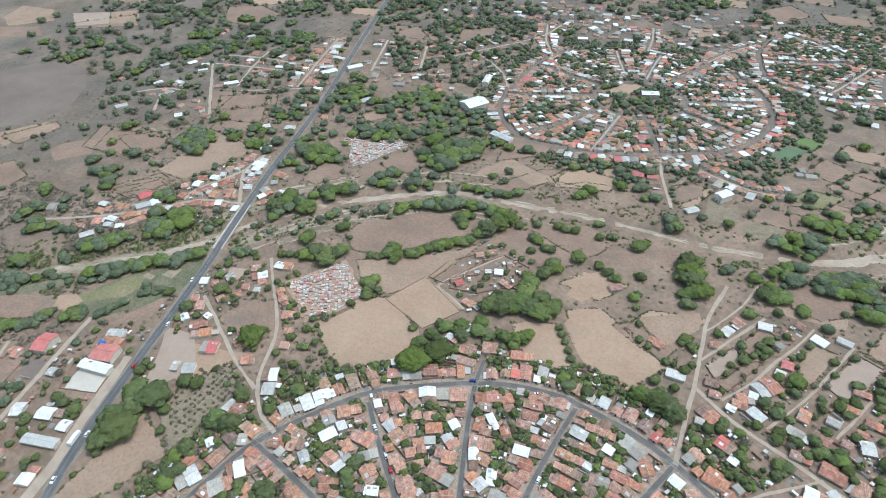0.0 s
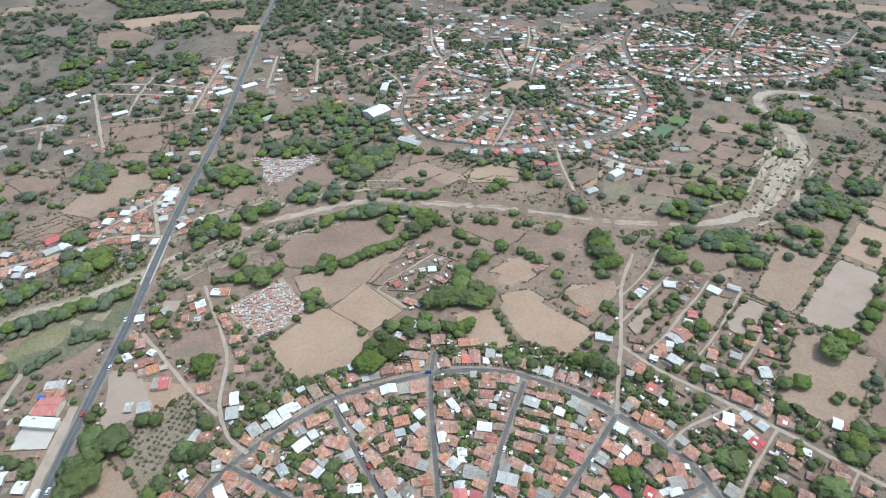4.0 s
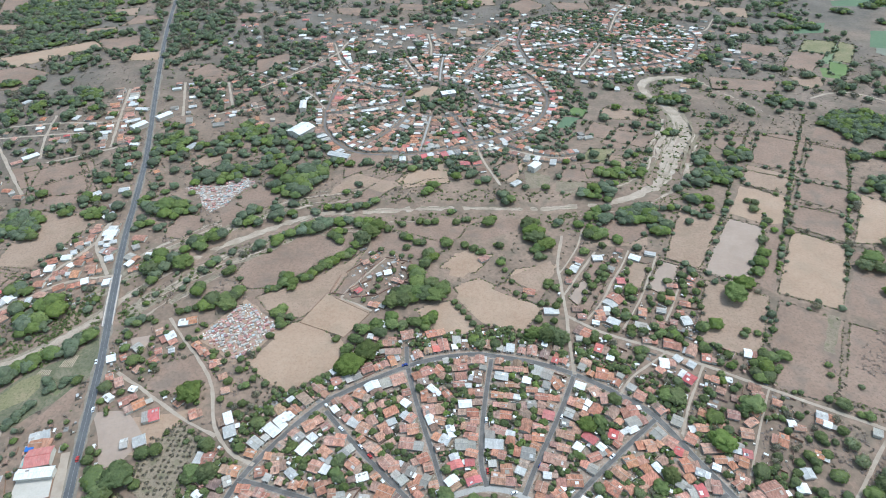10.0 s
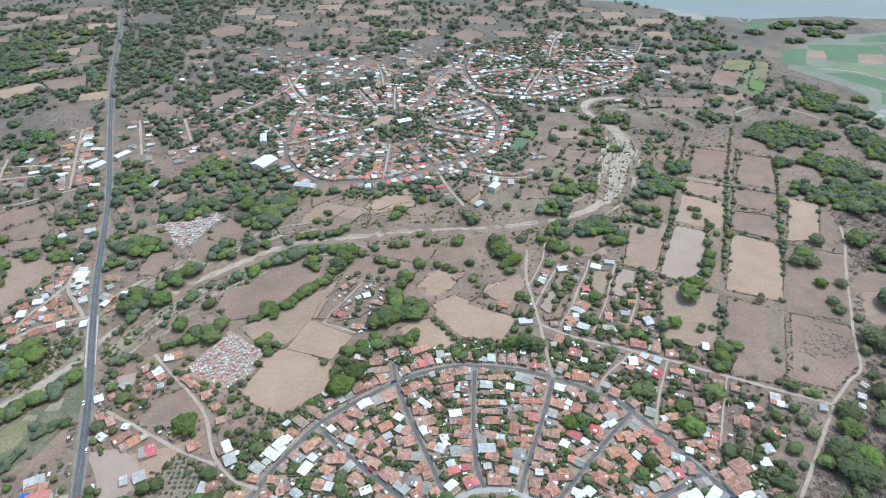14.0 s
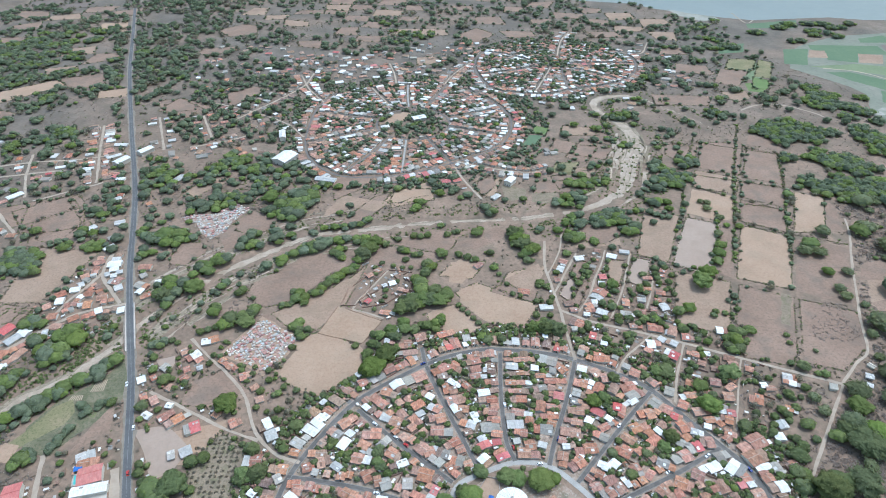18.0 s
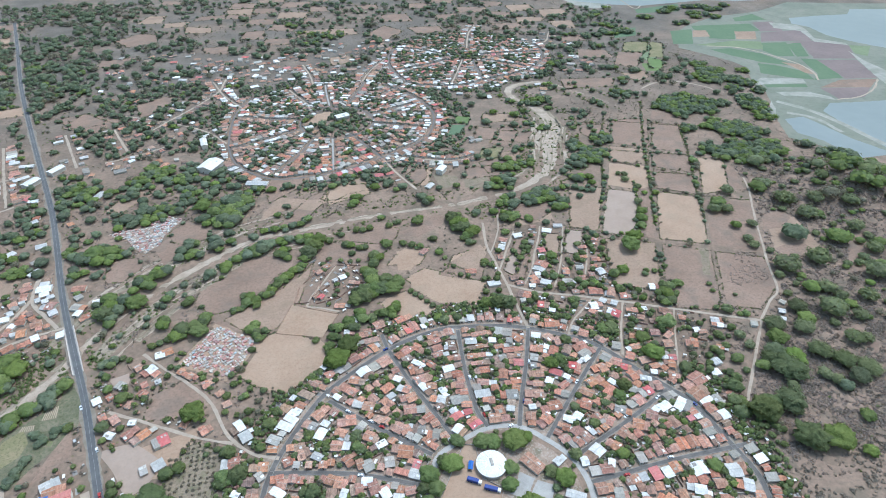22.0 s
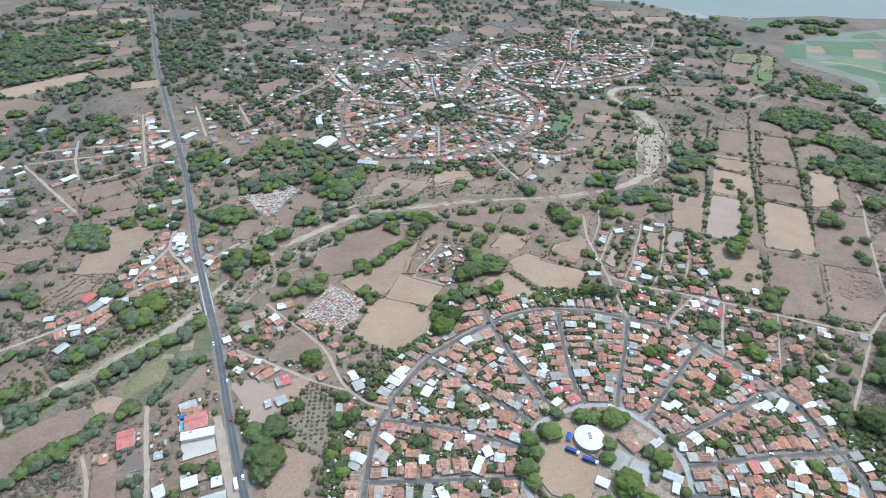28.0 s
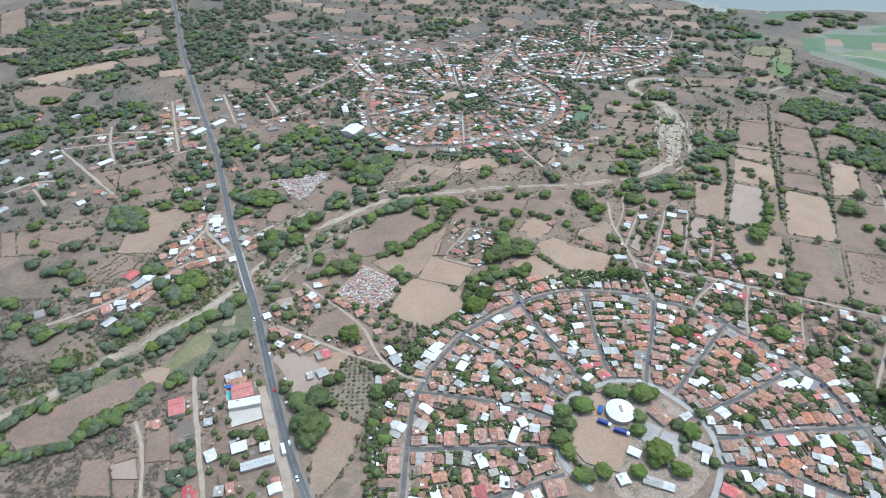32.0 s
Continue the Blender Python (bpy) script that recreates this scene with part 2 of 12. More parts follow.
M["sand"] = mat("river_sand", [(0.30, 0.232, 0.168), (0.40, 0.318, 0.24), (0.48, 0.395, 0.31)], (14, 2), wear=((0.22, 0.178, 0.12), 0.6, 12), specks=((0.22, 0.182, 0.13), 0.5, 2.0))
M["weed"] = mat("river_weeds", [(0.19, 0.158, 0.105), (0.265, 0.215, 0.15), (0.34, 0.275, 0.20)], (12, 2), specks=((0.13, 0.12, 0.065), 0.6, 2.2))
M["tile"], MI["tile"] = (ribbed(mat("terracotta_roof_tiles", [(0.285, 0.125, 0.077), (0.395, 0.188, 0.12), (0.50, 0.288, 0.197)], (3, 0.5), tint=0.22, wear=((0.17, 0.112, 0.083), 0.6, 1.7), island=one), 0.3, 0.74, 1.22) for one in (False, True))
M["newtile"], MI["newtile"] = (ribbed(mat("orange_roof_tiles", [(0.36, 0.15, 0.088), (0.44, 0.205, 0.128)], (3, 0.5), tint=0.22, wear=((0.3, 0.15, 0.09), 0.4, 1.7), island=one), 0.3) for one in (False, True))
M["oldtile"], MI["oldtile"] = (ribbed(mat("weathered_roof_tiles", [(0.21, 0.122, 0.082), (0.295, 0.182, 0.126), (0.37, 0.25, 0.185)], (3, 0.5), tint=0.28, wear=((0.14, 0.105, 0.08), 0.55, 1.7), island=one), 0.3, 0.74, 1.22) for one in (False, True))
M["zinc"], MI["zinc"] = (ribbed(mat("galvanised_roof_sheet", [(0.44, 0.415, 0.375), (0.61, 0.58, 0.535)], (4, 0.6), rough=0.55, tint=0.25, wear=((0.36, 0.32, 0.29), 0.4, 2.5), island=one), 0.2, 0.86, 1.1) for one in (False, True))
M["greysheet"], MI["greysheet"] = (ribbed(mat("grey_fibre_cement_sheet", [(0.29, 0.255, 0.21), (0.41, 0.366, 0.31)], (4, 0.6), tint=0.3, wear=((0.2, 0.185, 0.17), 0.5, 2.0), island=one), 0.2, 0.86, 1.1) for one in (False, True))
M["whiteroof"], MI["whiteroof"] = (ribbed(mat("white_roof_sheet", [(0.66, 0.635, 0.60), (0.76, 0.735, 0.695)], (4, 0.6), rough=0.5, tint=0.06, wear=((0.66, 0.63, 0.59), 0.35, 2.5), island=one), 0.2, 0.86, 1.1) for one in (False, True))
M["redroof"], MI["redroof"] = (ribbed(mat("red_painted_roof_sheet", [(0.40, 0.09, 0.075), (0.50, 0.135, 0.115)], (4, 0.6), rough=0.5, tint=0.18, wear=((0.42, 0.2, 0.17), 0.4, 2.0), island=one), 0.2, 0.86, 1.1) for one in (False, True))
M["bluecloth"] = mat("blue_tarpaulin", [(0.03, 0.10, 0.35), (0.05, 0.16, 0.45)], (3, 0.4), rough=0.6)
M["aqua"] = mat("turquoise_paint", [(0.10, 0.45, 0.42), (0.15, 0.52, 0.48)], (3, 0.4), rough=0.6)
M["wall"], MI["wall"] = (mat("plastered_wall", [(0.52, 0.46, 0.38), (0.70, 0.65, 0.57)], (3, 0.4), tint=0.3, wear=((0.38, 0.31, 0.25), 0.5, 1.5), island=one) for one in (False, True))
M["brickwall"], MI["brickwall"] = (mat("bare_brick_wall", [(0.24, 0.145, 0.10), (0.34, 0.21, 0.15)], (3, 0.4), tint=0.25, island=one) for one in (False, True))
M["plank"] = mat("dark_door_wood", [(0.09, 0.06, 0.04), (0.16, 0.10, 0.065)], (2, 0.2), tint=0.3)
M["bark"], MI["bark"] = (mat("bark", [(0.10, 0.08, 0.06), (0.19, 0.155, 0.12)], (1.5, 0.2), tint=0.2, island=one) for one in (False, True))
M["leaf"], MI["leaf"] = (mat("green_foliage", [(0.142, 0.168, 0.066), (0.192, 0.225, 0.086), (0.252, 0.285, 0.108)], (4, 0.9), tint=0.26, leafy=0.5, bump=0.4, spec=0.2, island=one) for one in (False, True))
M["leaflight"], MI["leaflight"] = (mat("bright_foliage", [(0.18, 0.222, 0.066), (0.23, 0.282, 0.083), (0.285, 0.335, 0.104)], (4, 0.9), tint=0.22, leafy=0.5, bump=0.4, spec=0.2, island=one) for one in (False, True))
M["leafdry"], MI["leafdry"] = (mat("dry_foliage", [(0.185, 0.172, 0.112), (0.245, 0.225, 0.148), (0.305, 0.275, 0.19)], (4, 0.9), tint=0.35, leafy=0.5, bump=0, spec=0.1, island=one) for one in (False, True))
# leaf colour for distant crowns, with the haze of distance mixed into it
M["leafdusty"], MI["leafdusty"] = (mat("hazed_grey_green_foliage", [(0.165, 0.195, 0.112), (0.215, 0.248, 0.144), (0.265, 0.298, 0.178)], (5, 1.2), tint=0.24, leafy=0.5, bump=0.4, spec=0.2, island=one) for one in (False, True))
M["leafthin"], MI["leafthin"] = (mat("thin_olive_foliage", [(0.195, 0.215, 0.10), (0.24, 0.262, 0.125), (0.29, 0.31, 0.152)], (5, 1.0), tint=0.25, leafy=0.5, bump=0.4, spec=0.1, island=one) for one in (False, True))
M["scrub"] = mat("scrub_leaves", [(0.155, 0.142, 0.095), (0.215, 0.185, 0.135), (0.27, 0.23, 0.175)], (22, 2.5), leafy=0.5, bump=0, spec=0.1)
M["twigs"] = mat("dry_twigs", [(0.215, 0.17, 0.138), (0.285, 0.23, 0.19), (0.36, 0.295, 0.248)], (16, 2.0), leafy=0.4, bump=0, spec=0.1)
M["darktwigs"] = mat("grey_leafless_twigs", [(0.175, 0.148, 0.116), (0.225, 0.192, 0.15), (0.28, 0.238, 0.188)], (16, 2.0), leafy=0.4, bump=0, spec=0.1)
M["mortar"] = mat("pale_ridge_mortar", [(0.33, 0.255, 0.2), (0.45, 0.37, 0.31)], (1.2, 0.3))
M["kerb"] = mat("kerb_concrete", [(0.19, 0.178, 0.16), (0.27, 0.25, 0.225)], (6, 0.6))
M["palm"] = mat("palm_fronds", [(0.10, 0.15, 0.03), (0.20, 0.24, 0.06)], (3, 0.8), tint=0.25, leafy=0.5, bump=0)
M["tomb"], MI["tomb"] = (mat("whitewashed_tomb", [(0.36, 0.315, 0.265), (0.56, 0.51, 0.445)], (2, 0.4), tint=0.2, wear=((0.42, 0.36, 0.3), 0.4, 1.0), island=one) for one in (False, True))
M["tombred"], MI["tombred"] = (mat("rusty_tomb_roof", [(0.40, 0.19, 0.15), (0.50, 0.30, 0.26)], (2, 0.4), tint=0.3, island=one) for one in (False, True))
M["tombblue"], MI["tombblue"] = (mat("pale_blue_tomb", [(0.36, 0.40, 0.40), (0.48, 0.52, 0.52)], (2, 0.4), tint=0.2, island=one) for one in (False, True))
M["carwhite"] = mat("white_car_paint", [(0.72, 0.72, 0.72), (0.78, 0.78, 0.78)], (2, 0.4), rough=0.3, bump=0)
M["carblue"] = mat("blue_car_paint", [(0.03, 0.05, 0.2), (0.04, 0.07, 0.26)], (2, 0.4), rough=0.3, bump=0)
M["carred"] = mat("red_car_paint", [(0.35, 0.03, 0.03), (0.42, 0.05, 0.04)], (2, 0.4), rough=0.3, bump=0)
M["carglass"] = mat("dark_car_glass", [(0.02, 0.022, 0.025), (0.03, 0.033, 0.036)], (2, 0.4), rough=0.08, bump=0, spec=0.5)
M["tyre"] = mat("tyre_rubber", [(0.02, 0.02, 0.02), (0.035, 0.035, 0.035)], (1, 0.2), bump=0)
M["pole"] = mat("pole_concrete", [(0.3, 0.28, 0.26), (0.42, 0.4, 0.37)], (1, 0.2))


# ---------- building blocks ----------
def mesh_of(name, verts, faces, mats, slots=None, smooth=False):
    me = bpy.data.meshes.new(name)
    me.from_pydata([tuple(v) for v in verts], [], faces)
    for m in mats if isinstance(mats, (list, tuple)) else [mats]:
        me.materials.append(m)
    if slots:
        me.polygons.foreach_set("material_index", slots)
    if smooth:
        me.polygons.foreach_set("use_smooth", [True] * len(me.polygons))
    me.update()
    return me


def part(name, data, parent, label="", at=None):
    ob = new(name, data)
    ob.parent = parent
    if at is not None:
        ob.matrix_basis = at
    return tagged(ob, label)


def box(x0, y0, z0, x1, y1, z1, V, F):
    b = len(V)
    V += [(x, y, z) for z in (z0, z1) for x, y in ((x0, y0), (x1, y0), (x1, y1), (x0, y1))]
    F += [(b, b + 3, b + 2, b + 1), (b + 4, b + 5, b + 6, b + 7), (b, b + 1, b + 5, b + 4), (b + 1, b + 2, b + 6, b + 5), (b + 2, b + 3, b + 7, b + 6), (b + 3, b, b + 4, b + 7)]


class Pile:
    """Countless far pieces gathered into one mesh."""

    def __init__(self, name, label, category, smooth=False):
        self.name, self.label, self.category, self.smooth = name, label, category, smooth
        self.v, self.l, self.t, self.m, self.count, self.mats = [], [], [], [], 0, []

    def add(self, me, m, swap):
        n = len(me.vertices)
        v = np.empty(n * 3)
        me.vertices.foreach_get("co", v)
        v = v.reshape(-1, 3) @ np.array(m.to_3x3()).T + np.array(m.translation)
        l, t, k = np.empty(len(me.loops), int), np.empty(len(me.polygons), int), np.empty(len(me.polygons), int)
        me.loops.foreach_get("vertex_index", l)
        me.polygons.foreach_get("loop_total", t)
        if swap not in self.mats:
            self.mats.append(swap)
        k[:] = self.mats.index(swap)
        self.v.append(v), self.l.append(l + self.count), self.t.append(t), self.m.append(k)
        self.count += n

    def finish(self):
        me = bpy.data.meshes.new(self.name)
        v, l, t, k = (np.concatenate(some) for some in (self.v, self.l, self.t, self.m))
        me.vertices.add(len(v)), me.loops.add(len(l)), me.polygons.add(len(t))
        me.vertices.foreach_set("co", v.ravel())
        me.loops.foreach_set("vertex_index", l)
        me.polygons.foreach_set("loop_start", np.r_[0, np.cumsum(t)[:-1]])
        me.polygons.foreach_set("material_index", k)
        me.polygons.foreach_set("use_smooth", np.full(len(t), self.smooth))
        for m in self.mats:
            me.materials.append(m)
        me.update(calc_edges=True)
        me.validate()
        return tagged(new(self.name, me), self.label, self.category, "", "stuff")


# One-metre raster of what already stands where, so that nothing grows through anything else.
RX0, RY0, RW, RH = -1000, -60, 2200, 1500
taken = np.zeros((RW, RH), np.uint8)  # 1 road, 2 house, 3 crown, 4 field, 5 water


def cells(x, y):
    return np.clip(np.asarray(x) - RX0, 0, RW - 1).astype(int), np.clip(np.asarray(y) - RY0, 0, RH - 1).astype(int)


def block(x, y, w, d, a):
    u, v = np.meshgrid(np.arange(-w / 2, w / 2 + 0.01, 0.8), np.arange(-d / 2, d / 2 + 0.01, 0.8))
    return cells(x + u * math.cos(a) - v * math.sin(a), y + u * math.sin(a) + v * math.cos(a))


def inside(poly, x, y):
    x, y = np.asarray(x, float), np.asarray(y, float)
    ok = np.zeros(x.shape, bool)
    for (x0, y0), (x1, y1) in zip(poly, poly[1:] + poly[:1]):
        cross = (y0 > y) != (y1 > y)
        ok ^= cross & (x < (x1 - x0) * (y - y0) / ((y1 - y0) or 1e-9) + x0)
    return ok


def fill(poly, value):
    xs, ys = [p[0] for p in poly], [p[1] for p in poly]
    gx, gy = np.meshgrid(np.arange(min(xs), max(xs) + 1), np.arange(min(ys), max(ys) + 1), indexing="ij")
    ok = inside(poly, gx, gy)
    taken[cells(gx[ok], gy[ok])] = value


def dense(points, step):
    """The polyline, rounded by a spline through its points, at even steps."""
    p = [Vector((*q, 0)) for q in points]
    p = [2 * p[0] - p[1]] + p + [2 * p[-1] - p[-2]]
    out = []
    for a, b, c, d in zip(p, p[1:], p[2:], p[3:]):
        n = max(2, int((c - b).length / step))
        for k in range(n):
            s = k / n
            q = 0.5 * (2 * b + (c - a) * s + (2 * a - 5 * b + 4 * c - d) * s * s + (3 * b - a - 3 * c + d) * s**3)
            out.append((q.x, q.y))
    return out + [(p[-2].x, p[-2].y)]


def sides(points):
    """Points with the unit normal to their left."""
    res = []
    for k, q in enumerate(points):
        a, b = points[max(0, k - 1)], points[min(len(points) - 1, k + 1)]
        dx, dy = b[0] - a[0], b[1] - a[1]
        ln = math.hypot(dx, dy) or 1
        res.append((*q, -dy / ln, dx / ln))
    return res


def ribbon(name, points, width, z, material, kind="structure", label="", category="", offset=0.0, mark=0, parent=None, ragged=0.0, step=4.0, skirt=0.0):
    """A strip of road, bank or paint along a line; width may be a function of how far along it is, 0 to 1."""
    pts = sides(dense(points, step))
    V, F = [], []
    for k, (x, y, nx, ny) in enumerate(pts):
        s = k / (len(pts) - 1)
        w = width(s) if callable(width) else width
        l, r = w / 2 + offset, -w / 2 + offset
        if ragged:
            l += ragged * (noise.noise((x * 0.06, y * 0.06, 3.0 + offset)) + 0.6 * noise.noise((x * 0.21, y * 0.21, 5.0 + offset)))
            r += ragged * (noise.noise((x * 0.06, y * 0.06, 9.0 + offset)) + 0.6 * noise.noise((x * 0.21, y * 0.21, 2.0 + offset)))
        V += [(x + nx * l, y + ny * l, z), (x + nx * r, y + ny * r, z)]
        if mark:
            t = np.arange(min(l, r) - 0.1, max(l, r) + 0.2, 0.6)
            px, py = pts[max(0, k - 1)][:2]
            for e in (0, 0.2, 0.4, 0.6, 0.8):
                taken[cells(x + (px - x) * e + nx * t, y + (py - y) * e + ny * t)] = mark
        if k:
            F.append((2 * k - 2, 2 * k - 1, 2 * k + 1, 2 * k))
    if skirt:
        n = len(V)
        V += [(x, y, z - skirt) for x, y, z in V]
        F += [(2 * k + o, 2 * k + 2 + o, n + 2 * k + 2 + o, n + 2 * k + o) for k in range(len(pts) - 1) for o in (0, 1)]
    ob = new(name, mesh_of(name, V, F, material))
    if parent:
        ob.parent = parent
        return ob
    return tagged(ob, label, category, "", kind)


# ---------- ground, river, lake ----------
HWY = [(-225, -40), (-240, 2), (-256, 39), (-271, 71), (-291, 125), (-318, 203), (-343, 266), (-371, 339), (-402, 431), (-428, 503), (-494, 666), (-578, 880), (-659, 1109), (-720, 1280)]
RIVER_EAST = [(-340, 259), (-325, 285), (-306, 312), (-284, 336), (-242, 371), (-206, 394), (-160, 402), (-79, 413), (-14, 415), (39, 422), (73, 431), (107, 449), (130, 470), (141, 492), (150, 515), (156, 538), (167, 560), (176, 582), (181, 610), (180, 632), (172, 659), (160, 682), (154, 702), (157, 720), (166, 734), (180, 742), (201, 745), (222, 742), (236, 730), (245, 711), (258, 694), (269, 679), (282, 656), (293, 632)]
EAST_WIDE = [7, 7, 6, 8, 8, 9, 8, 6, 7, 8, 10, 15, 18, 24, 30, 32, 26, 20, 14, 12, 11, 10, 10, 11, 11, 9, 8, 7, 6, 5, 4, 4, 3, 3]
RIVER_WEST = [(-340, 259), (-360, 219), (-376, 204), (-394, 190), (-407, 174), (-422, 163), (-432, 148), (-448, 131), (-463, 116), (-500, 96), (-560, 55), (-640, 10)]


EAST_AT = np.cumsum([0] + [math.hypot(b[0] - a[0], b[1] - a[1]) for a, b in zip(RIVER_EAST, RIVER_EAST[1:])])


def east_width(s):
    return float(np.interp(s * EAST_AT[-1], EAST_AT, EAST_WIDE))


def channel(x, y):
    """How far the ground lies under zero in the river bed (arrays)."""
    best = np.full(x.shape, 1e9)
    for line, half in ((RIVER_EAST, None), (RIVER_WEST, 6.0)):
        pts = dense(line, 12)
        for k, (px, py) in enumerate(pts):
            h = half or east_width(k / len(pts)) / 2
            best = np.minimum(best, np.hypot(x - px, y - py) - h)
    return -2.2 * np.clip((9 - best) / 7, 0, 1)


axis = lambda lo, hi: np.r_[np.linspace(-4600, lo - 60, 18), np.arange(lo, hi, 6.0), np.linspace(hi + 60, 4600, 18)]
gx, gy = np.meshgrid(axis(-720, 520), axis(-150, 1000), indexing="ij")
near = (np.abs(gx + 150) < 560) & (gy > -20) & (gy < 820)
gz = np.zeros(gx.shape)
gz[near] = channel(gx[near], gy[near])


def hill(x, y):
    """A low wooded knoll beside the lake."""
    return np.maximum(0, 20 * np.exp(-(((x - 452) / 50) ** 2 + ((y - 352) / 44) ** 2)) - 0.6)


gz += hill(gx, gy)
nx_, ny_ = gx.shape
idx = np.arange(nx_ * ny_).reshape(nx_, ny_)
quads = np.stack([idx[:-1, :-1], idx[1:, :-1], idx[1:, 1:], idx[:-1, 1:]], -1).reshape(-1, 4)
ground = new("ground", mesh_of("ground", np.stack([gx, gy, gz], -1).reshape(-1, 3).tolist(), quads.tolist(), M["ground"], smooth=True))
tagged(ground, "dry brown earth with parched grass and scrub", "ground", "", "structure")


def height(x, y):
    """Ground level, between the even grid points of the sheet."""
    if not (-720 < x < 508 and -150 < y < 988):
        return 0.0
    u, v = 18 + (x + 720) / 6, 18 + (y + 150) / 6
    i, j = int(u), int(v)
    u, v = u - i, v - j
    return float(gz[i, j] * (1 - u) * (1 - v) + gz[i + 1, j] * u * (1 - v) + gz[i, j + 1] * (1 - u) * v + gz[i + 1, j + 1] * u * v)


layer = [0.03]


def field(kind, poly, label="", hedge=1, name="field"):
    """A field with softly uneven borders, laid a little over the ground."""
    V = []
    for (x0, y0), (x1, y1) in zip(poly, poly[1:] + poly[:1]):
        n = max(1, int(math.hypot(x1 - x0, y1 - y0) / 7))
        for k in range(n):
            x, y = x0 + (x1 - x0) * k / n, y0 + (y1 - y0) * k / n
            V.append((x + 1.6 * noise.noise((x * 0.11, y * 0.11, 1)), y + 1.6 * noise.noise((x * 0.11, y * 0.11, 5)), layer[0]))
    layer[0] += 0.0007
    bm = bmesh.new()
    f = bm.faces.new([bm.verts.new(v) for v in V])
    f.normal_update()
    if f.normal.z < 0:
        f.normal_flip()
    bmesh.ops.triangulate(bm, faces=[f])
    me = bpy.data.meshes.new(name)
    bm.to_mesh(me)
    bm.free()
    me.materials.append(M[kind])
    fill(poly, 5 if kind == "water" else 4)
    if hedge:
        hedges.append(poly)
    return tagged(new(name, me), label, name.replace("_", " "), "", "structure")


hedges = []
words = {"tan": "dry straw-coloured pasture with bare patches", "brown": "dry reddish-brown fallow field", "tanbrown": "bare light brown soil field", "pale": "pale grey dusty ploughed field",
         "dark": "dark burnt stubble field", "orchard": "orchard soil with rows of small bushes", "green": "irrigated bright green crop plot", "meadow": "yellow-green riverside meadow", "white": "light gravel yard beside the highway",
         "greenf": "green crop field near the lake", "plum": "damp dark ploughed field near the lake", "mud": "grey-green damp grass and mud of the lake plain", "wetgrass": "pale green wet grass on the lake plain", "water": "still grey-blue lake water"}
field("water", [(-300, 2600), (150, 1330), (365, 1268), (411, 1221), (469, 1184), (524, 1149), (581, 1126), (674, 1134), (744, 1139), (806, 1117), (1100, 1090), (2600, 1500), (2600, 2600)], words["water"], 0, "lake_water")
field("mud", [(603, 970), (685, 1013), (801, 1030), (907, 1082), (1032, 1044), (1113, 1025), (546, 406), (500, 426), (487, 460), (466, 481), (486, 531), (511, 575), (548, 657), (538, 664), (572, 729), (564, 765), (538, 810), (515, 846), (548, 925)], words["mud"], 0, "lake_shore")
field("water", [(831, 971), (893, 974), (968, 970), (1002, 1003), (1078, 986), (1215, 936), (939, 675), (875, 765), (860, 785), (840, 817), (824, 856), (828, 907), (811, 935)], words["water"], 0, "lake_water")
field("water", [(569, 546), (600, 570), (631, 565), (688, 561), (809, 552), (610, 364), (568, 431), (564, 472), (569, 518)], words["water"], 0, "lake_water")
field("water", [(499, 534), (529, 535), (537, 501), (545, 459), (561, 423), (587, 342), (544, 301), (530, 389), (510, 423), (504, 465), (487, 492)], words["water"], 0, "lake_water")
field("greenf", [(551, 943), (596, 944), (552, 861), (516, 869)], words["greenf"], 0, "field")
field("greenf", [(608, 965), (729, 953), (720, 905), (669, 913), (642, 868), (600, 885), (608, 912), (600, 943)], words["greenf"], 0, "field")
field("greenf", [(674, 840), (722, 833), (686, 761), (658, 768), (651, 800)], words["greenf"], 0, "field")
field("greenf", [(716, 824), (745, 824), (710, 756), (689, 758)], words["greenf"], 0, "field")
field("greenf", [(564, 826), (602, 824), (638, 787), (652, 745), (657, 716), (611, 748), (580, 791)], words["greenf"], 0, "field")
field("greenf", [(603, 744), (630, 722), (641, 708), (652, 689), (642, 656), (614, 672), (578, 700)], words["greenf"], 0, "field")
field("greenf", [(688, 749), (716, 736), (692, 654), (642, 656), (665, 676)], words["greenf"], 0, "field")
field("greenf", [(720, 997), (777, 1014), (779, 970), (711, 974)], words["greenf"], 0, "field")
field("greenf", [(552, 656), (616, 642), (610, 631), (549, 644)], words["greenf"], 0, "field")
field("wetgrass", [(551, 855), (638, 862), (680, 846), (656, 805), (615, 827), (579, 842)], words["wetgrass"], 0, "field")
field("wetgrass", [(821, 794), (855, 780), (809, 734), (798, 751)], words["wetgrass"], 0, "field")
field("plum", [(739, 959), (782, 957), (762, 895), (718, 902)], words["plum"], 0, "field")
field("plum", [(714, 895), (762, 895), (804, 893), (774, 831), (680, 846)], words["plum"], 0, "field")
field("plum", [(722, 833), (774, 831), (821, 794), (781, 728), (711, 744), (745, 824)], words["plum"], 0, "field")
field("plum", [(710, 735), (777, 723), (746, 642), (693, 649)], words["plum"], 0, "field")
field("plum", [(626, 623), (704, 610), (667, 579), (623, 578), (625, 604)], words["plum"], 0, "field")
field("tanbrown", [(594, 937), (620, 931), (606, 894), (573, 898)], words["tanbrown"], 0, "field")
field("tanbrown", [(669, 913), (708, 904), (681, 860), (645, 868)], words["tanbrown"], 0, "field")
field("tanbrown", [(644, 741), (667, 722), (659, 677), (649, 685), (648, 718)], words["tanbrown"], 0, "field")
field("brown", [(680, 647), (742, 638), (704, 610), (627, 625)], words["brown"], 0, "field")
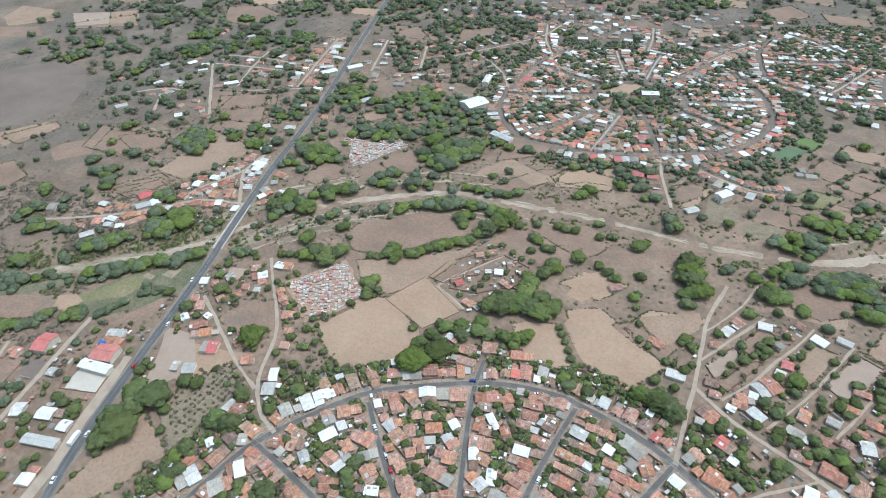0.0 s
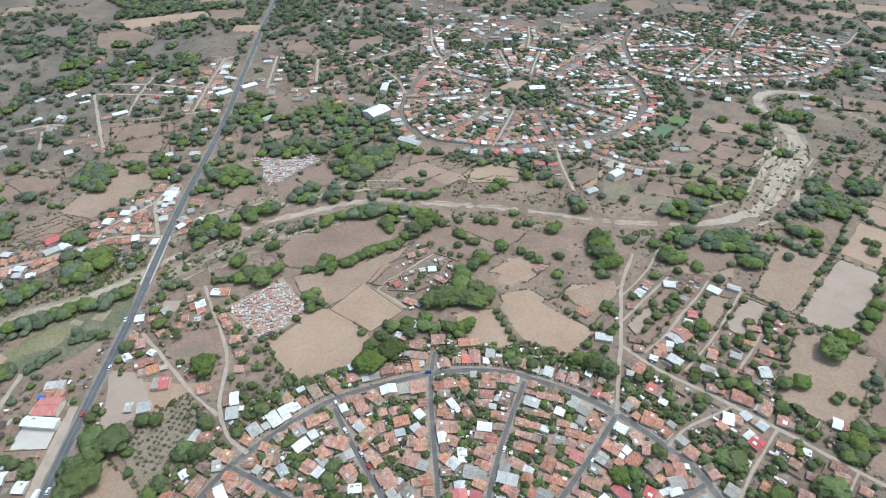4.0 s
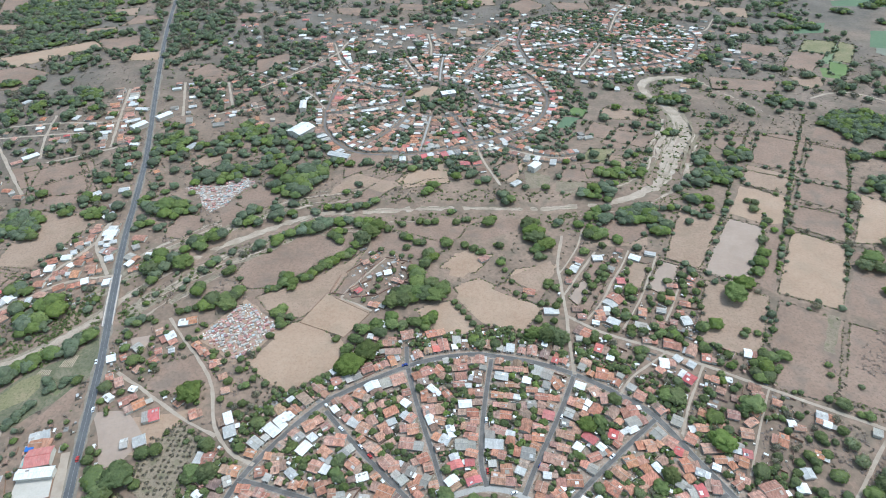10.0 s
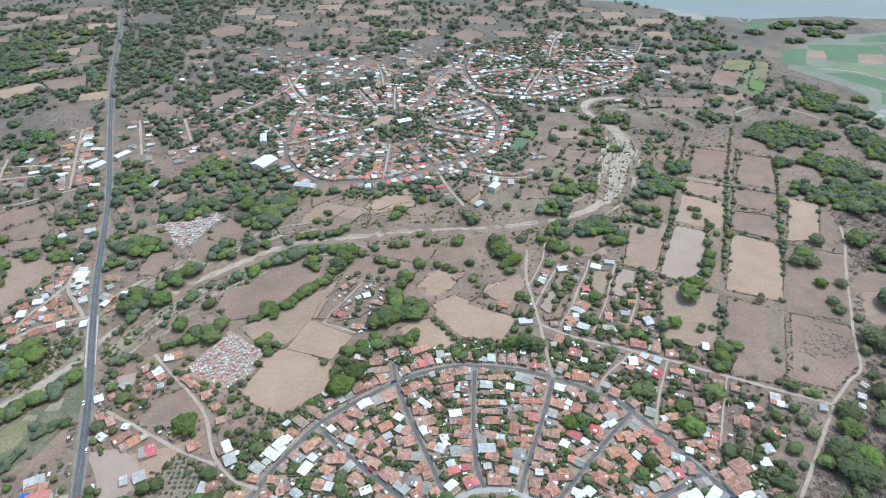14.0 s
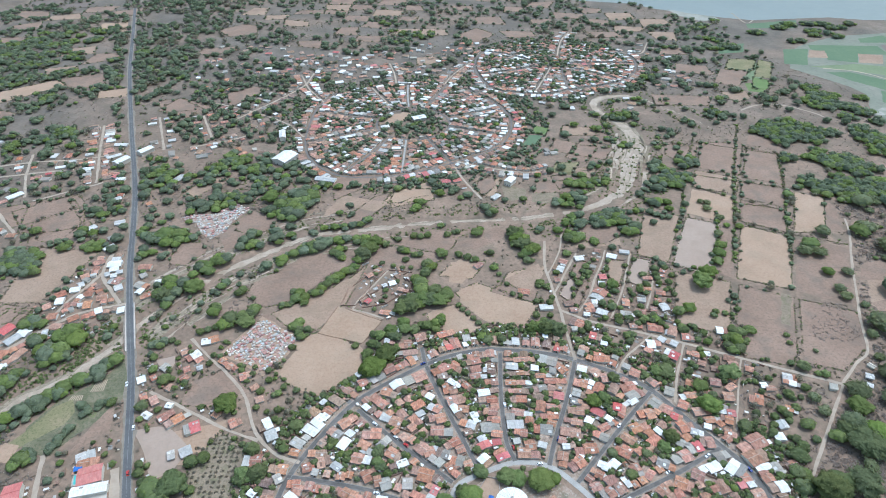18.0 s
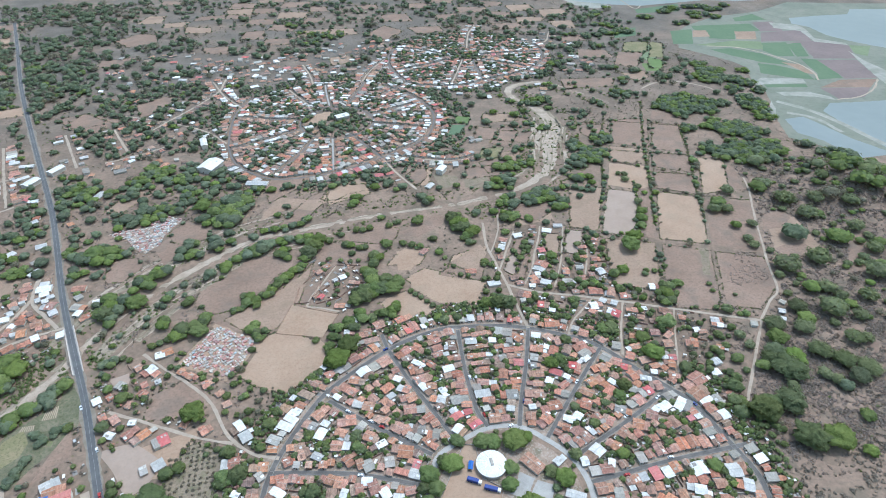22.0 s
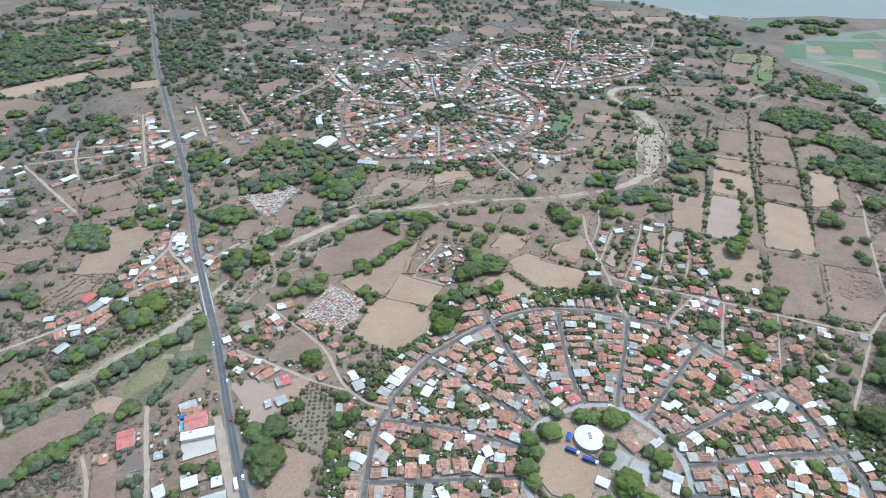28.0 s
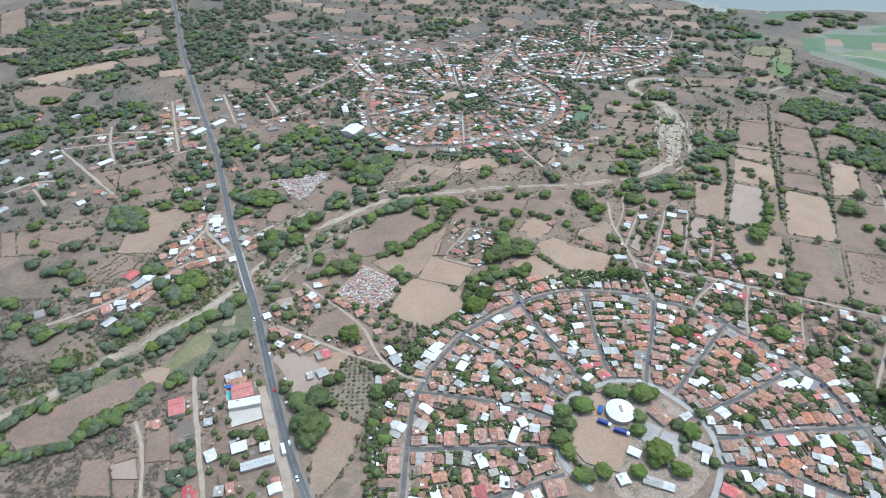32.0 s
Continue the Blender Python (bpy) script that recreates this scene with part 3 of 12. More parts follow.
field("shoresand", [(772, 952), (816, 925), (812, 895), (789, 842), (825, 806), (821, 794), (775, 824), (794, 888), (758, 915)], "pale dry sand of the lake shore", 0, "sand_bar")
field("shoresand", [(798, 767), (787, 715), (786, 668), (737, 615), (746, 642), (781, 728)], "pale dry sand of the lake shore", 0, "sand_bar")
field("shoresand", [(542, 670), (566, 682), (628, 664), (619, 646), (552, 656), (536, 654)], "pale dry sand of the lake shore", 0, "sand_bar")
field("shoresand", [(550, 625), (599, 614), (618, 590), (617, 577), (594, 595), (552, 609)], "pale dry sand of the lake shore", 0, "sand_bar")
field("shoresand", [(520, 594), (513, 574), (490, 540), (481, 532), (493, 558)], "pale dry sand of the lake shore", 0, "sand_bar")
field("shoresand", [(434, 1220), (469, 1184), (514, 1153), (514, 1125), (471, 1127), (440, 1168)], "pale dry sand of the lake shore", 0, "sand_bar")
field("greenf", [(554, 1101), (668, 1123), (640, 1068), (546, 1072)], words["greenf"], 0, "field")
field("greenf", [(444, 975), (496, 979), (474, 931), (427, 924)], words["greenf"], 0, "field")
field("wetgrass", [(452, 876), (486, 875), (441, 788), (420, 802)], words["wetgrass"], 0, "field")
field("green", [(411, 784), (444, 783), (424, 744), (402, 751)], words["green"], 0, "field")
ribbon("shore_track", [(569, 844), (615, 827), (642, 792), (658, 752), (667, 722), (662, 682), (648, 654)], 3.2, 0.12, M["dirt"], label="pale track across the lake plain", category="track", ragged=1.2)
ribbon("shore_track", [(742, 638), (703, 603), (659, 581), (619, 579)], 3.0, 0.12, M["dirt"], label="pale track across the lake plain", category="track", ragged=1.2)
ribbon("shore_track", [(528, 592), (552, 554), (564, 512), (569, 467), (573, 436)], 9, 0.12, M["shoresand"], label="pale track across the lake plain", category="track", ragged=1.2)
ribbon("shore_track", [(516, 553), (541, 528), (546, 481)], 7, 0.12, M["shoresand"], label="pale track across the lake plain", category="track", ragged=1.2)
ribbon("shore_track", [(559, 1180), (557, 1108), (581, 1126)], 3, 0.12, M["dirt"], label="pale track across the lake plain", category="track", ragged=1.2)
field("tan", [(-69, 297), (-49, 310), (3, 277), (-14, 250), (-38, 259), (-54, 269)], words["tan"], 1)
field("tan", [(-97, 269), (-69, 282), (-49, 250), (-79, 245)], words["tan"], 1)
field("tan", [(-214, 210), (-188, 220), (-153, 235), (-144, 226), (-145, 207), (-160, 195), (-175, 182), (-197, 194)], words["tan"], 1)
field("tan", [(-179, 256), (-167, 284), (-131, 265), (-153, 237)], words["tan"], 1)
field("brown", [(-251, 325), (-188, 350), (-180, 332), (-210, 287), (-237, 284), (-254, 298)], words["brown"], 1)
field("brown", [(-236, 271), (-205, 296), (-150, 303), (-145, 289), (-194, 252), (-225, 262)], words["brown"], 0)
field("brown", [(-597, 337), (-507, 347), (-494, 326), (-525, 299), (-575, 296)], words["brown"], 1)
field("brown", [(-527, 462), (-493, 479), (-453, 423), (-461, 383), (-511, 408)], words["brown"], 1)
field("brown", [(-365, 501), (-329, 520), (-332, 474), (-368, 471)], words["brown"], 1)
field("brown", [(-392, 776), (-356, 804), (-330, 793), (-375, 722)], words["brown"], 1)
field("brown", [(-493, 747), (-455, 760), (-411, 719), (-457, 708)], words["brown"], 1)
field("brown", [(-285, 462), (-277, 497), (-250, 507), (-268, 468)], words["brown"], 1)
field("tanbrown", [(-463, 90), (-427, 118), (-397, 131), (-386, 130), (-390, 120), (-416, 104), (-429, 86), (-455, 88)], words["tanbrown"], 1)
field("brown", [(-481, 254), (-454, 287), (-435, 282), (-452, 253)], words["brown"], 1)
field("tanbrown", [(-256, 104), (-223, 90), (-231, 62), (-246, 39), (-255, 39), (-256, 64)], words["tanbrown"], 1)
field("orchard", [(-253, 128), (-238, 155), (-214, 138), (-219, 122), (-223, 91), (-248, 107)], words["orchard"], 1)
field("tan", [(-283, 153), (-247, 161), (-230, 167), (-246, 140), (-256, 129), (-282, 130)], words["tan"], 0)
field("brown", [(-274, 201), (-249, 214), (-228, 192), (-249, 177), (-274, 178)], words["brown"], 1)
field("white", [(-319, 107), (-298, 113), (-293, 99), (-314, 93)], words["white"], 0)
field("brown", [(215, 585), (253, 570), (230, 517), (206, 548)], words["brown"], 1)
field("tan", [(-128, 485), (-86, 479), (-84, 454), (-140, 449)], words["tan"], 1)
field("tan", [(-29, 501), (-4, 500), (-17, 459), (-40, 467)], words["tan"], 1)
field("tan", [(-72, 336), (-37, 342), (-52, 315), (-83, 321)], words["tan"], 1)
field("tan", [(-19, 323), (19, 332), (-5, 289), (-30, 299)], words["tan"], 1)
field("tanbrown", [(48, 382), (101, 388), (98, 362), (53, 358)], words["tanbrown"], 0)
field("brown", [(-117, 353), (-82, 369), (-76, 346), (-102, 331)], words["brown"], 1)
field("tan", [(-78, 331), (-54, 351), (-42, 339), (-59, 314)], words["tan"], 0)
field("brown", [(-40, 296), (-11, 321), (13, 310), (-2, 281)], words["brown"], 1)
field("brown", [(60, 396), (92, 416), (109, 384), (83, 364), (65, 370)], words["brown"], 1)
field("brown", [(-478, 256), (-463, 297), (-442, 291), (-448, 256)], words["brown"], 1)
field("brown", [(-561, 328), (-523, 361), (-499, 339), (-511, 308)], words["brown"], 1)
field("brown", [(-671, 271), (-649, 319), (-631, 313), (-638, 268)], words["brown"], 1)
field("brown", [(-538, 448), (-490, 481), (-440, 418), (-500, 402)], words["brown"], 1)
field("brown", [(-932, 543), (-881, 614), (-832, 579), (-909, 526)], words["brown"], 1)
field("dark", [(-854, 367), (-827, 416), (-761, 435), (-704, 396), (-669, 348), (-675, 298), (-700, 276)], words["dark"], 0)
field("tanbrown", [(-680, 276), (-658, 313), (-638, 316), (-632, 300), (-647, 280), (-647, 256)], words["tanbrown"], 0)
field("tanbrown", [(-1060, 513), (-1090, 564), (-1024, 573), (-970, 536), (-1012, 490)], words["tanbrown"], 0)
field("pale", [(-978, 574), (-930, 604), (-881, 566), (-919, 535)], words["pale"], 0)
field("tanbrown", [(-928, 605), (-895, 630), (-849, 595), (-876, 564)], words["tanbrown"], 0)
field("brown", [(-1019, 482), (-966, 508), (-925, 487), (-972, 453)], words["brown"], 0)
field("brown", [(-598, 276), (-597, 293), (-578, 312), (-553, 291), (-573, 264)], words["brown"], 0)
field("tanbrown", [(-571, 331), (-543, 357), (-519, 351), (-498, 319), (-529, 303)], words["tanbrown"], 0)
field("brown", [(-367, 485), (-334, 526), (-319, 495), (-348, 468)], words["brown"], 1)
field("tan", [(-132, 473), (-90, 495), (-77, 458), (-131, 441)], words["tan"], 1)
field("brown", [(-204, 510), (-158, 514), (-155, 491), (-194, 459)], words["brown"], 1)
field("brown", [(-187, 407), (-150, 464), (-127, 476), (-134, 450), (-161, 410)], words["brown"], 1)
field("brown", [(-38, 489), (-13, 512), (-13, 482), (-30, 459)], words["brown"], 1)
field("brown", [(54, 502), (98, 515), (106, 497), (58, 472)], words["brown"], 1)
field("brown", [(80, 550), (115, 600), (127, 574), (102, 531)], words["brown"], 1)
field("orchard", [(-7, 485), (20, 475), (18, 452), (-5, 448)], words["orchard"], 0)
field("orchard", [(25, 464), (55, 466), (48, 442), (23, 446)], words["orchard"], 0)
field("brown", [(-130, 374), (-86, 397), (-52, 390), (-85, 365)], words["brown"], 0)
field("brown", [(-426, 122), (-397, 143), (-382, 135), (-409, 111)], words["brown"], 1)
field("brown", [(-29, 1048), (14, 1100), (48, 1055), (6, 1006)], words["brown"], 1)
field("brown", [(-475, 714), (-458, 763), (-400, 726), (-424, 689)], words["brown"], 1)
field("brown", [(-404, 72), (-386, 71), (-376, 44), (-398, 45)], words["brown"], 1)
field("brown", [(-387, 76), (-372, 76), (-360, 42), (-374, 43)], words["brown"], 1)
field("tan", [(-142, 657), (-123, 697), (-112, 690), (-128, 652)], words["tan"], 0)
field("brown", [(-305, 400), (-271, 427), (-246, 435), (-268, 393), (-289, 365)], words["brown"], 0)
field("tan", [(-205, 239), (-180, 254), (-156, 237), (-190, 221)], words["tan"], 1)
field("tanbrown", [(-227, 275), (-167, 316), (-150, 341), (-166, 278), (-184, 255), (-202, 249)], words["tanbrown"], 1)
field("brown", [(264, 583), (315, 577), (275, 495), (232, 516)], words["brown"], 1)
field("tanbrown", [(228, 509), (271, 488), (253, 453), (211, 471)], words["tanbrown"], 1)
field("tan", [(208, 466), (250, 448), (230, 405), (213, 401), (184, 417)], words["tan"], 0)
field("pale", [(180, 409), (210, 395), (167, 312), (138, 329)], words["pale"], 1)
field("brown", [(219, 402), (229, 396), (187, 307), (174, 318)], words["brown"], 0)
field("tan", [(232, 393), (272, 369), (232, 289), (190, 307)], words["tan"], 1)
field("brown", [(253, 441), (293, 416), (276, 376), (233, 400)], words["brown"], 1)
field("brown", [(272, 482), (314, 463), (296, 422), (255, 447)], words["brown"], 1)
field("brown", [(315, 564), (349, 546), (317, 472), (276, 490)], words["brown"], 1)
field("brown", [(333, 601), (368, 585), (354, 555), (320, 575)], words["brown"], 0)
field("tan", [(320, 456), (346, 442), (312, 377), (280, 377)], words["tan"], 1)
field("brown", [(347, 441), (347, 421), (331, 380), (315, 377)], words["brown"], 0)
field("brown", [(275, 365), (319, 350), (275, 267), (235, 286)], words["brown"], 0)
field("tanbrown", [(136, 319), (182, 302), (159, 248), (149, 234), (114, 251)], words["tanbrown"], 1)
field("brown", [(188, 298), (228, 278), (197, 212), (186, 199), (155, 210), (168, 240), (163, 247)], words["brown"], 1)
field("brown", [(232, 276), (272, 258), (258, 219), (224, 193), (197, 203)], words["brown"], 1)
field("tanbrown", [(141, 427), (174, 412), (136, 332), (110, 346)], words["tanbrown"], 1)
field("tanbrown", [(96, 641), (139, 630), (137, 608), (85, 611)], words["tanbrown"], 1)
field("brown", [(138, 622), (159, 601), (145, 581), (123, 587)], words["brown"], 1)
field("brown", [(78, 602), (103, 586), (88, 557), (63, 569)], words["brown"], 1)
field("brown", [(104, 582), (145, 570), (128, 540), (89, 556)], words["brown"], 1)
field("meadow", [(68, 536), (95, 535), (79, 504), (55, 513)], words["meadow"], 1)
field("tanbrown", [(87, 520), (115, 522), (100, 497), (78, 501)], words["tanbrown"], 1)
field("brown", [(36, 491), (100, 491), (87, 466), (27, 465)], words["brown"], 1)
field("green", [(57, 642), (75, 634), (68, 614), (48, 618)], words["green"], 1)
field("greenf", [(45, 613), (64, 610), (47, 582), (32, 584)], words["greenf"], 0)
field("brown", [(250, 745), (338, 733), (319, 699), (244, 706)], words["brown"], 1)
field("brown", [(398, 849), (440, 836), (391, 764), (365, 792)], words["brown"], 1)
field("green", [(434, 807), (455, 795), (435, 758), (411, 759)], words["green"], 1)
field("meadow", [(433, 898), (477, 890), (449, 838), (405, 848)], words["meadow"], 1)
field("meadow", [(481, 890), (499, 874), (460, 803), (438, 812)], words["meadow"], 1)
field("brown", [(334, 878), (380, 864), (379, 822), (318, 838)], words["brown"], 1)
field("tan", [(-786, 766), (-680, 847), (-653, 819), (-705, 769), (-740, 727)], words["tan"], 1)
field("brown", [(-678, 850), (-614, 875), (-592, 815), (-645, 806)], words["brown"], 1)
field("tan", [(-593, 794), (-552, 806), (-541, 772), (-582, 766)], words["tan"], 1)
field("brown", [(-1020, 1135), (-998, 1192), (-897, 999), (-930, 966)], words["brown"], 1)
field("brown", [(-776, 706), (-735, 739), (-674, 714), (-686, 651), (-734, 653)], words["brown"], 1)
field("tan", [(-744, 1165), (-694, 1174), (-670, 1109), (-718, 1101)], words["tan"], 0)
field("brown", [(-492, 1106), (-454, 1148), (-416, 1130), (-413, 1072), (-462, 1065)], words["brown"], 1)
field("tanbrown", [(313, 312), (348, 315), (337, 263), (305, 253), (290, 266)], words["tanbrown"], 0)
field("brown", [(-466, 258), (-454, 290), (-433, 285), (-439, 268), (-447, 259)], words["brown"], 1)
field("brown", [(-337, 140), (-323, 176), (-319, 174), (-318, 155), (-328, 147)], words["brown"], 0)
field("pale", [(-299, 158), (-276, 161), (-257, 143), (-262, 124), (-273, 118), (-286, 140)], words["pale"], 0)
field("pale", [(-307, 224), (-293, 228), (-291, 214), (-302, 217)], words["pale"], 0)
field("brown", [(-221, 330), (-215, 356), (-197, 360), (-169, 350), (-170, 338), (-189, 321), (-219, 318)], words["brown"], 0)
field("brown", [(-145, 358), (-138, 369), (-107, 356), (-94, 351), (-96, 338), (-123, 343), (-141, 344)], words["brown"], 0)
field("brown", [(-129, 371), (-107, 378), (-62, 382), (-66, 368), (-75, 355), (-96, 360), (-118, 370)], words["brown"], 1)
field("tanbrown", [(-184, 469), (-158, 458), (-127, 452), (-150, 433), (-172, 443), (-203, 424), (-199, 440)], words["tanbrown"], 0)
field("tan", [(-122, 485), (-87, 477), (-84, 465), (-109, 460), (-127, 445), (-139, 455)], words["tan"], 1)
field("tan", [(-62, 337), (-56, 348), (-43, 340), (-47, 328), (-60, 320), (-65, 328)], words["tan"], 0)

field("bankgrass", [(-375, 163), (-364, 186), (-341, 205), (-332, 225), (-318, 200), (-318, 183), (-335, 158), (-348, 140), (-367, 140)], "olive grass and low shrubs beside the river", 0)
for plot, lines in (([(-345, 193), (-344, 206), (-336, 206), (-335, 194)], "furrow"), ([(-357, 186), (-356, 191), (-348, 191), (-347, 186)], "furrow"), ([(-342, 173), (-340, 179), (-331, 174), (-331, 169)], "green")):
    field("orchard", plot, "small vegetable plot with raised beds", 0, "vegetable_plot")
    p0, p1, p2, p3 = (Vector(q) for q in plot)
    for k in range(7):  # raised beds
        e = (k + 0.5) / 7
        a, b = p0.lerp(p3, e), p1.lerp(p2, e)
        ribbon("raised_bed", [tuple(a.lerp(b, 0.06)), tuple(a.lerp(b, 0.5)), tuple(a.lerp(b, 0.94))], 0.55, 0.22, M[lines], label="narrow raised bed in a vegetable plot", category="raised bed", skirt=0.25, step=2.0)
field("brown", [(-371, 93), (-357, 97), (-347, 68), (-363, 67)], words["brown"], 1)
field("pale", [(-385, 66), (-370, 71), (-363, 55), (-380, 56)], words["pale"], 1)
field("dark", [(-355, 99), (-342, 100), (-336, 87), (-350, 87)], words["dark"], 0)
field("brown", [(336, 222), (368, 262), (395, 278), (383, 249), (352, 218)], words["brown"], 0)
field("brown", [(292, 268), (306, 273), (324, 272), (328, 261), (308, 255), (292, 259)], words["brown"], 0)
field("brown", [(300, 300), (316, 322), (340, 328), (345, 316), (321, 298)], words["brown"], 0)
field("brown", [(264, 154), (279, 141), (282, 127), (292, 138), (290, 159)], words["brown"], 0)
field("brown", [(-479, 270), (-457, 290), (-434, 289), (-437, 276), (-454, 269), (-467, 254), (-486, 247)], words["brown"], 1)
field("brown", [(-583, 340), (-556, 352), (-517, 351), (-500, 337), (-495, 314), (-514, 304), (-561, 298)], words["brown"], 1)
field("brown", [(-557, 455), (-527, 468), (-480, 482), (-466, 460), (-505, 427), (-522, 417)], words["brown"], 1)
field("brown", [(-504, 424), (-465, 457), (-450, 422), (-446, 402), (-466, 380), (-488, 383)], words["brown"], 1)
field("tanbrown", [(-469, 298), (-476, 364), (-463, 378), (-411, 374), (-420, 344), (-433, 297)], words["tanbrown"], 1)
field("tanbrown", [(-366, 478), (-354, 508), (-337, 522), (-324, 500), (-342, 482), (-350, 464)], words["tanbrown"], 1)
field("brown", [(-291, 474), (-274, 495), (-250, 509), (-246, 497), (-270, 477), (-282, 457)], words["brown"], 1)
field("brown", [(-288, 403), (-293, 420), (-278, 441), (-248, 424), (-254, 403), (-273, 395)], words["brown"], 1)
field("brown", [(-341, 360), (-337, 385), (-316, 383), (-308, 366), (-322, 346), (-337, 348)], words["brown"], 1)
field("pale", [(23, 290), (36, 313), (44, 307), (30, 281)], words["pale"], 1)
field("brown", [(38, 317), (50, 340), (60, 335), (47, 310)], words["brown"], 1)
field("brown", [(31, 279), (46, 305), (55, 310), (38, 275)], words["brown"], 1)
field("tanbrown", [(73, 318), (80, 339), (95, 337), (81, 301), (74, 296)], words["pale"], 1)
field("pale", [(88, 306), (105, 342), (119, 336), (111, 315), (98, 299)], words["pale"], 1)
field("tan", [(-171, 282), (-132, 262), (-147, 236), (-184, 249)], words["tan"], 0)
field("tan", [(-186, 247), (-149, 234), (-142, 224), (-150, 212), (-168, 191), (-196, 196), (-208, 209), (-200, 228)], words["tan"], 0)
field("tanbrown", [(-220, 266), (-206, 278), (-185, 299), (-170, 317), (-160, 322), (-164, 305), (-173, 284), (-186, 253), (-196, 261)], words["tanbrown"], 0)
field("brown", [(-232, 313), (-228, 340), (-209, 357), (-191, 355), (-171, 343), (-191, 318), (-210, 311), (-219, 290), (-230, 285)], words["brown"], 0)
field("tan", [(-63, 302), (-41, 299), (-5, 277), (-13, 253), (-38, 255), (-50, 264), (-66, 284)], words["tan"], 0)
field("tan", [(-91, 273), (-71, 280), (-60, 270), (-50, 252), (-57, 244), (-72, 253)], words["tan"], 0)
field("brown", [(-127, 372), (-116, 381), (-72, 385), (-64, 378), (-75, 368), (-99, 362), (-113, 371)], words["brown"], 0)
field("brown", [(-146, 360), (-139, 368), (-114, 355), (-99, 348), (-103, 332), (-124, 343), (-145, 341)], words["brown"], 0)
field("tan", [(-70, 341), (-42, 340), (-46, 332), (-62, 309), (-74, 311)], words["tan"], 0)
field("tanbrown", [(-24, 312), (12, 336), (15, 320), (-1, 296), (-17, 303)], words["tanbrown"], 0)
field("brown", [(-67, 370), (-20, 399), (-11, 390), (-17, 378), (-45, 361)], words["brown"], 0)
field("tan", [(-148, 660), (-136, 689), (-116, 692), (-120, 667), (-134, 651)], "trodden earth of the far town's plaza", 0)
field("orchard", [(220, 285), (228, 282), (207, 243), (201, 246)], "darker strip of old stubble", 0)
field("brown", [(-463, 88), (-462, 98), (-454, 109), (-440, 116), (-414, 134), (-399, 138), (-389, 131), (-385, 124), (-392, 119), (-402, 114), (-414, 106), (-422, 96), (-419, 85), (-428, 84), (-444, 84)], words["brown"], 0)
field("meadow", [(-391, 140), (-375, 158), (-364, 180), (-354, 188), (-348, 175), (-350, 165), (-362, 155), (-373, 144), (-373, 135), (-387, 136)], words["meadow"], 0)
field("tan", [(-392, 144), (-383, 151), (-372, 149), (-373, 135), (-386, 135)], words["tan"], 0)
field("bankgrass", [(-442, 122), (-418, 145), (-406, 157), (-398, 152), (-414, 135), (-437, 120)], "green reeds and grass along the river bank", 0)
field("brown", [(-336, 148), (-322, 183), (-316, 160), (-318, 155)], words["brown"], 0)
ribbon("river_bank", RIVER_EAST, lambda s: east_width(s) + 13, -2.12, M["weed"], label="weedy dry river bank", category="river bank", mark=5, ragged=9)
ribbon("river_bed", RIVER_EAST, east_width, -2.02, M["sand"], label="dry sandy river bed with gravel bars", category="river bed", mark=5, ragged=4)
ribbon("river_bank", RIVER_WEST, 22, -2.14, M["weed"], label="weedy river bank with grass", category="river bank", mark=5, ragged=9)
ribbon("river_bed", RIVER_WEST, 5, -2.03, M["sand"], label="narrow sandy river bed", category="river bed", mark=5, ragged=4)

for side in (1, -1):
    ribbon("eroded_bank", RIVER_EAST[:6], 15, 0.024, M["weed"], label="eroded pale slope beside the dry river", category="river bank", ragged=2, offset=side * 21.5, step=3.0)
# old flood channels, gravel bars and washed-out tracks beside the river
wash = random.Random(11)
for k in range(120):
    i0 = wash.choice([0, 1, 1, 2, 2, 3, 3, 4]) if k < 84 else wash.choice([9, 10, 11, 12, 13, 14, 15, 16])
    off = wash.choice([-1, 1]) * wash.uniform(13, 40 if k < 84 else 27)
    ribbon("flood_channel", RIVER_EAST[i0:i0 + wash.choice([2, 3, 3, 4])], wash.uniform(0.7, 3.4), 0.026 + 0.0008 * k, M[wash.choice(["sand", "sand", "weed", "ground", "orchard"])], label="narrow sandy flood channel beside the river", category="river bank", ragged=2.4, offset=off, step=3.0)
for k in range(46):  # braided bars in the bed
    i0 = wash.choice([1, 2, 4, 6, 8, 10, 11, 12, 13, 14, 15, 16, 17])
    ribbon("gravel_bar", RIVER_EAST[i0:i0 + 2 + (k % 2)], wash.uniform(0.6, 2.2), -1.99 + 0.002 * k, M[wash.choice(["weed", "pale", "sand", "dirt"])], label="thin gravel bar in the dry river bed", category="river bed", ragged=1.5, offset=wash.uniform(-0.42, 0.42) * EAST_WIDE[i0], step=3.0)

# ---------- highway and bridge ----------
ribbon("highway_shoulder", HWY, 8.6, 0.14, M["verge"], label="dusty dirt shoulder of the highway", category="road shoulder", mark=1, ragged=2.5)
road = ribbon("highway", HWY, 5.4, 0.42, M["highway"], label="two-lane grey asphalt highway with painted edge lines", category="road", mark=1, skirt=0.5)
for off, wide in ((2.5, 0.11), (-2.5, 0.11), (0.0, 0.12)):
    ribbon("road_marking", HWY, wide, 0.426, M["paint"], offset=off, parent=road)
bridge = tagged(new("bridge"), "concrete road bridge with pale parapets over the river", "bridge", "", "structure")
B0, B1 = Vector((-331, 235.5, 0)), Vector((-353, 292, 0))
turn = math.atan2(B1.y - B0.y, B1.x - B0.x)
mid, length = (B0 + B1) / 2, (B1 - B0).length
bridge.matrix_basis = Matrix.Translation(mid) @ Matrix.Rotation(turn, 4, "Z")
V, F = [], []
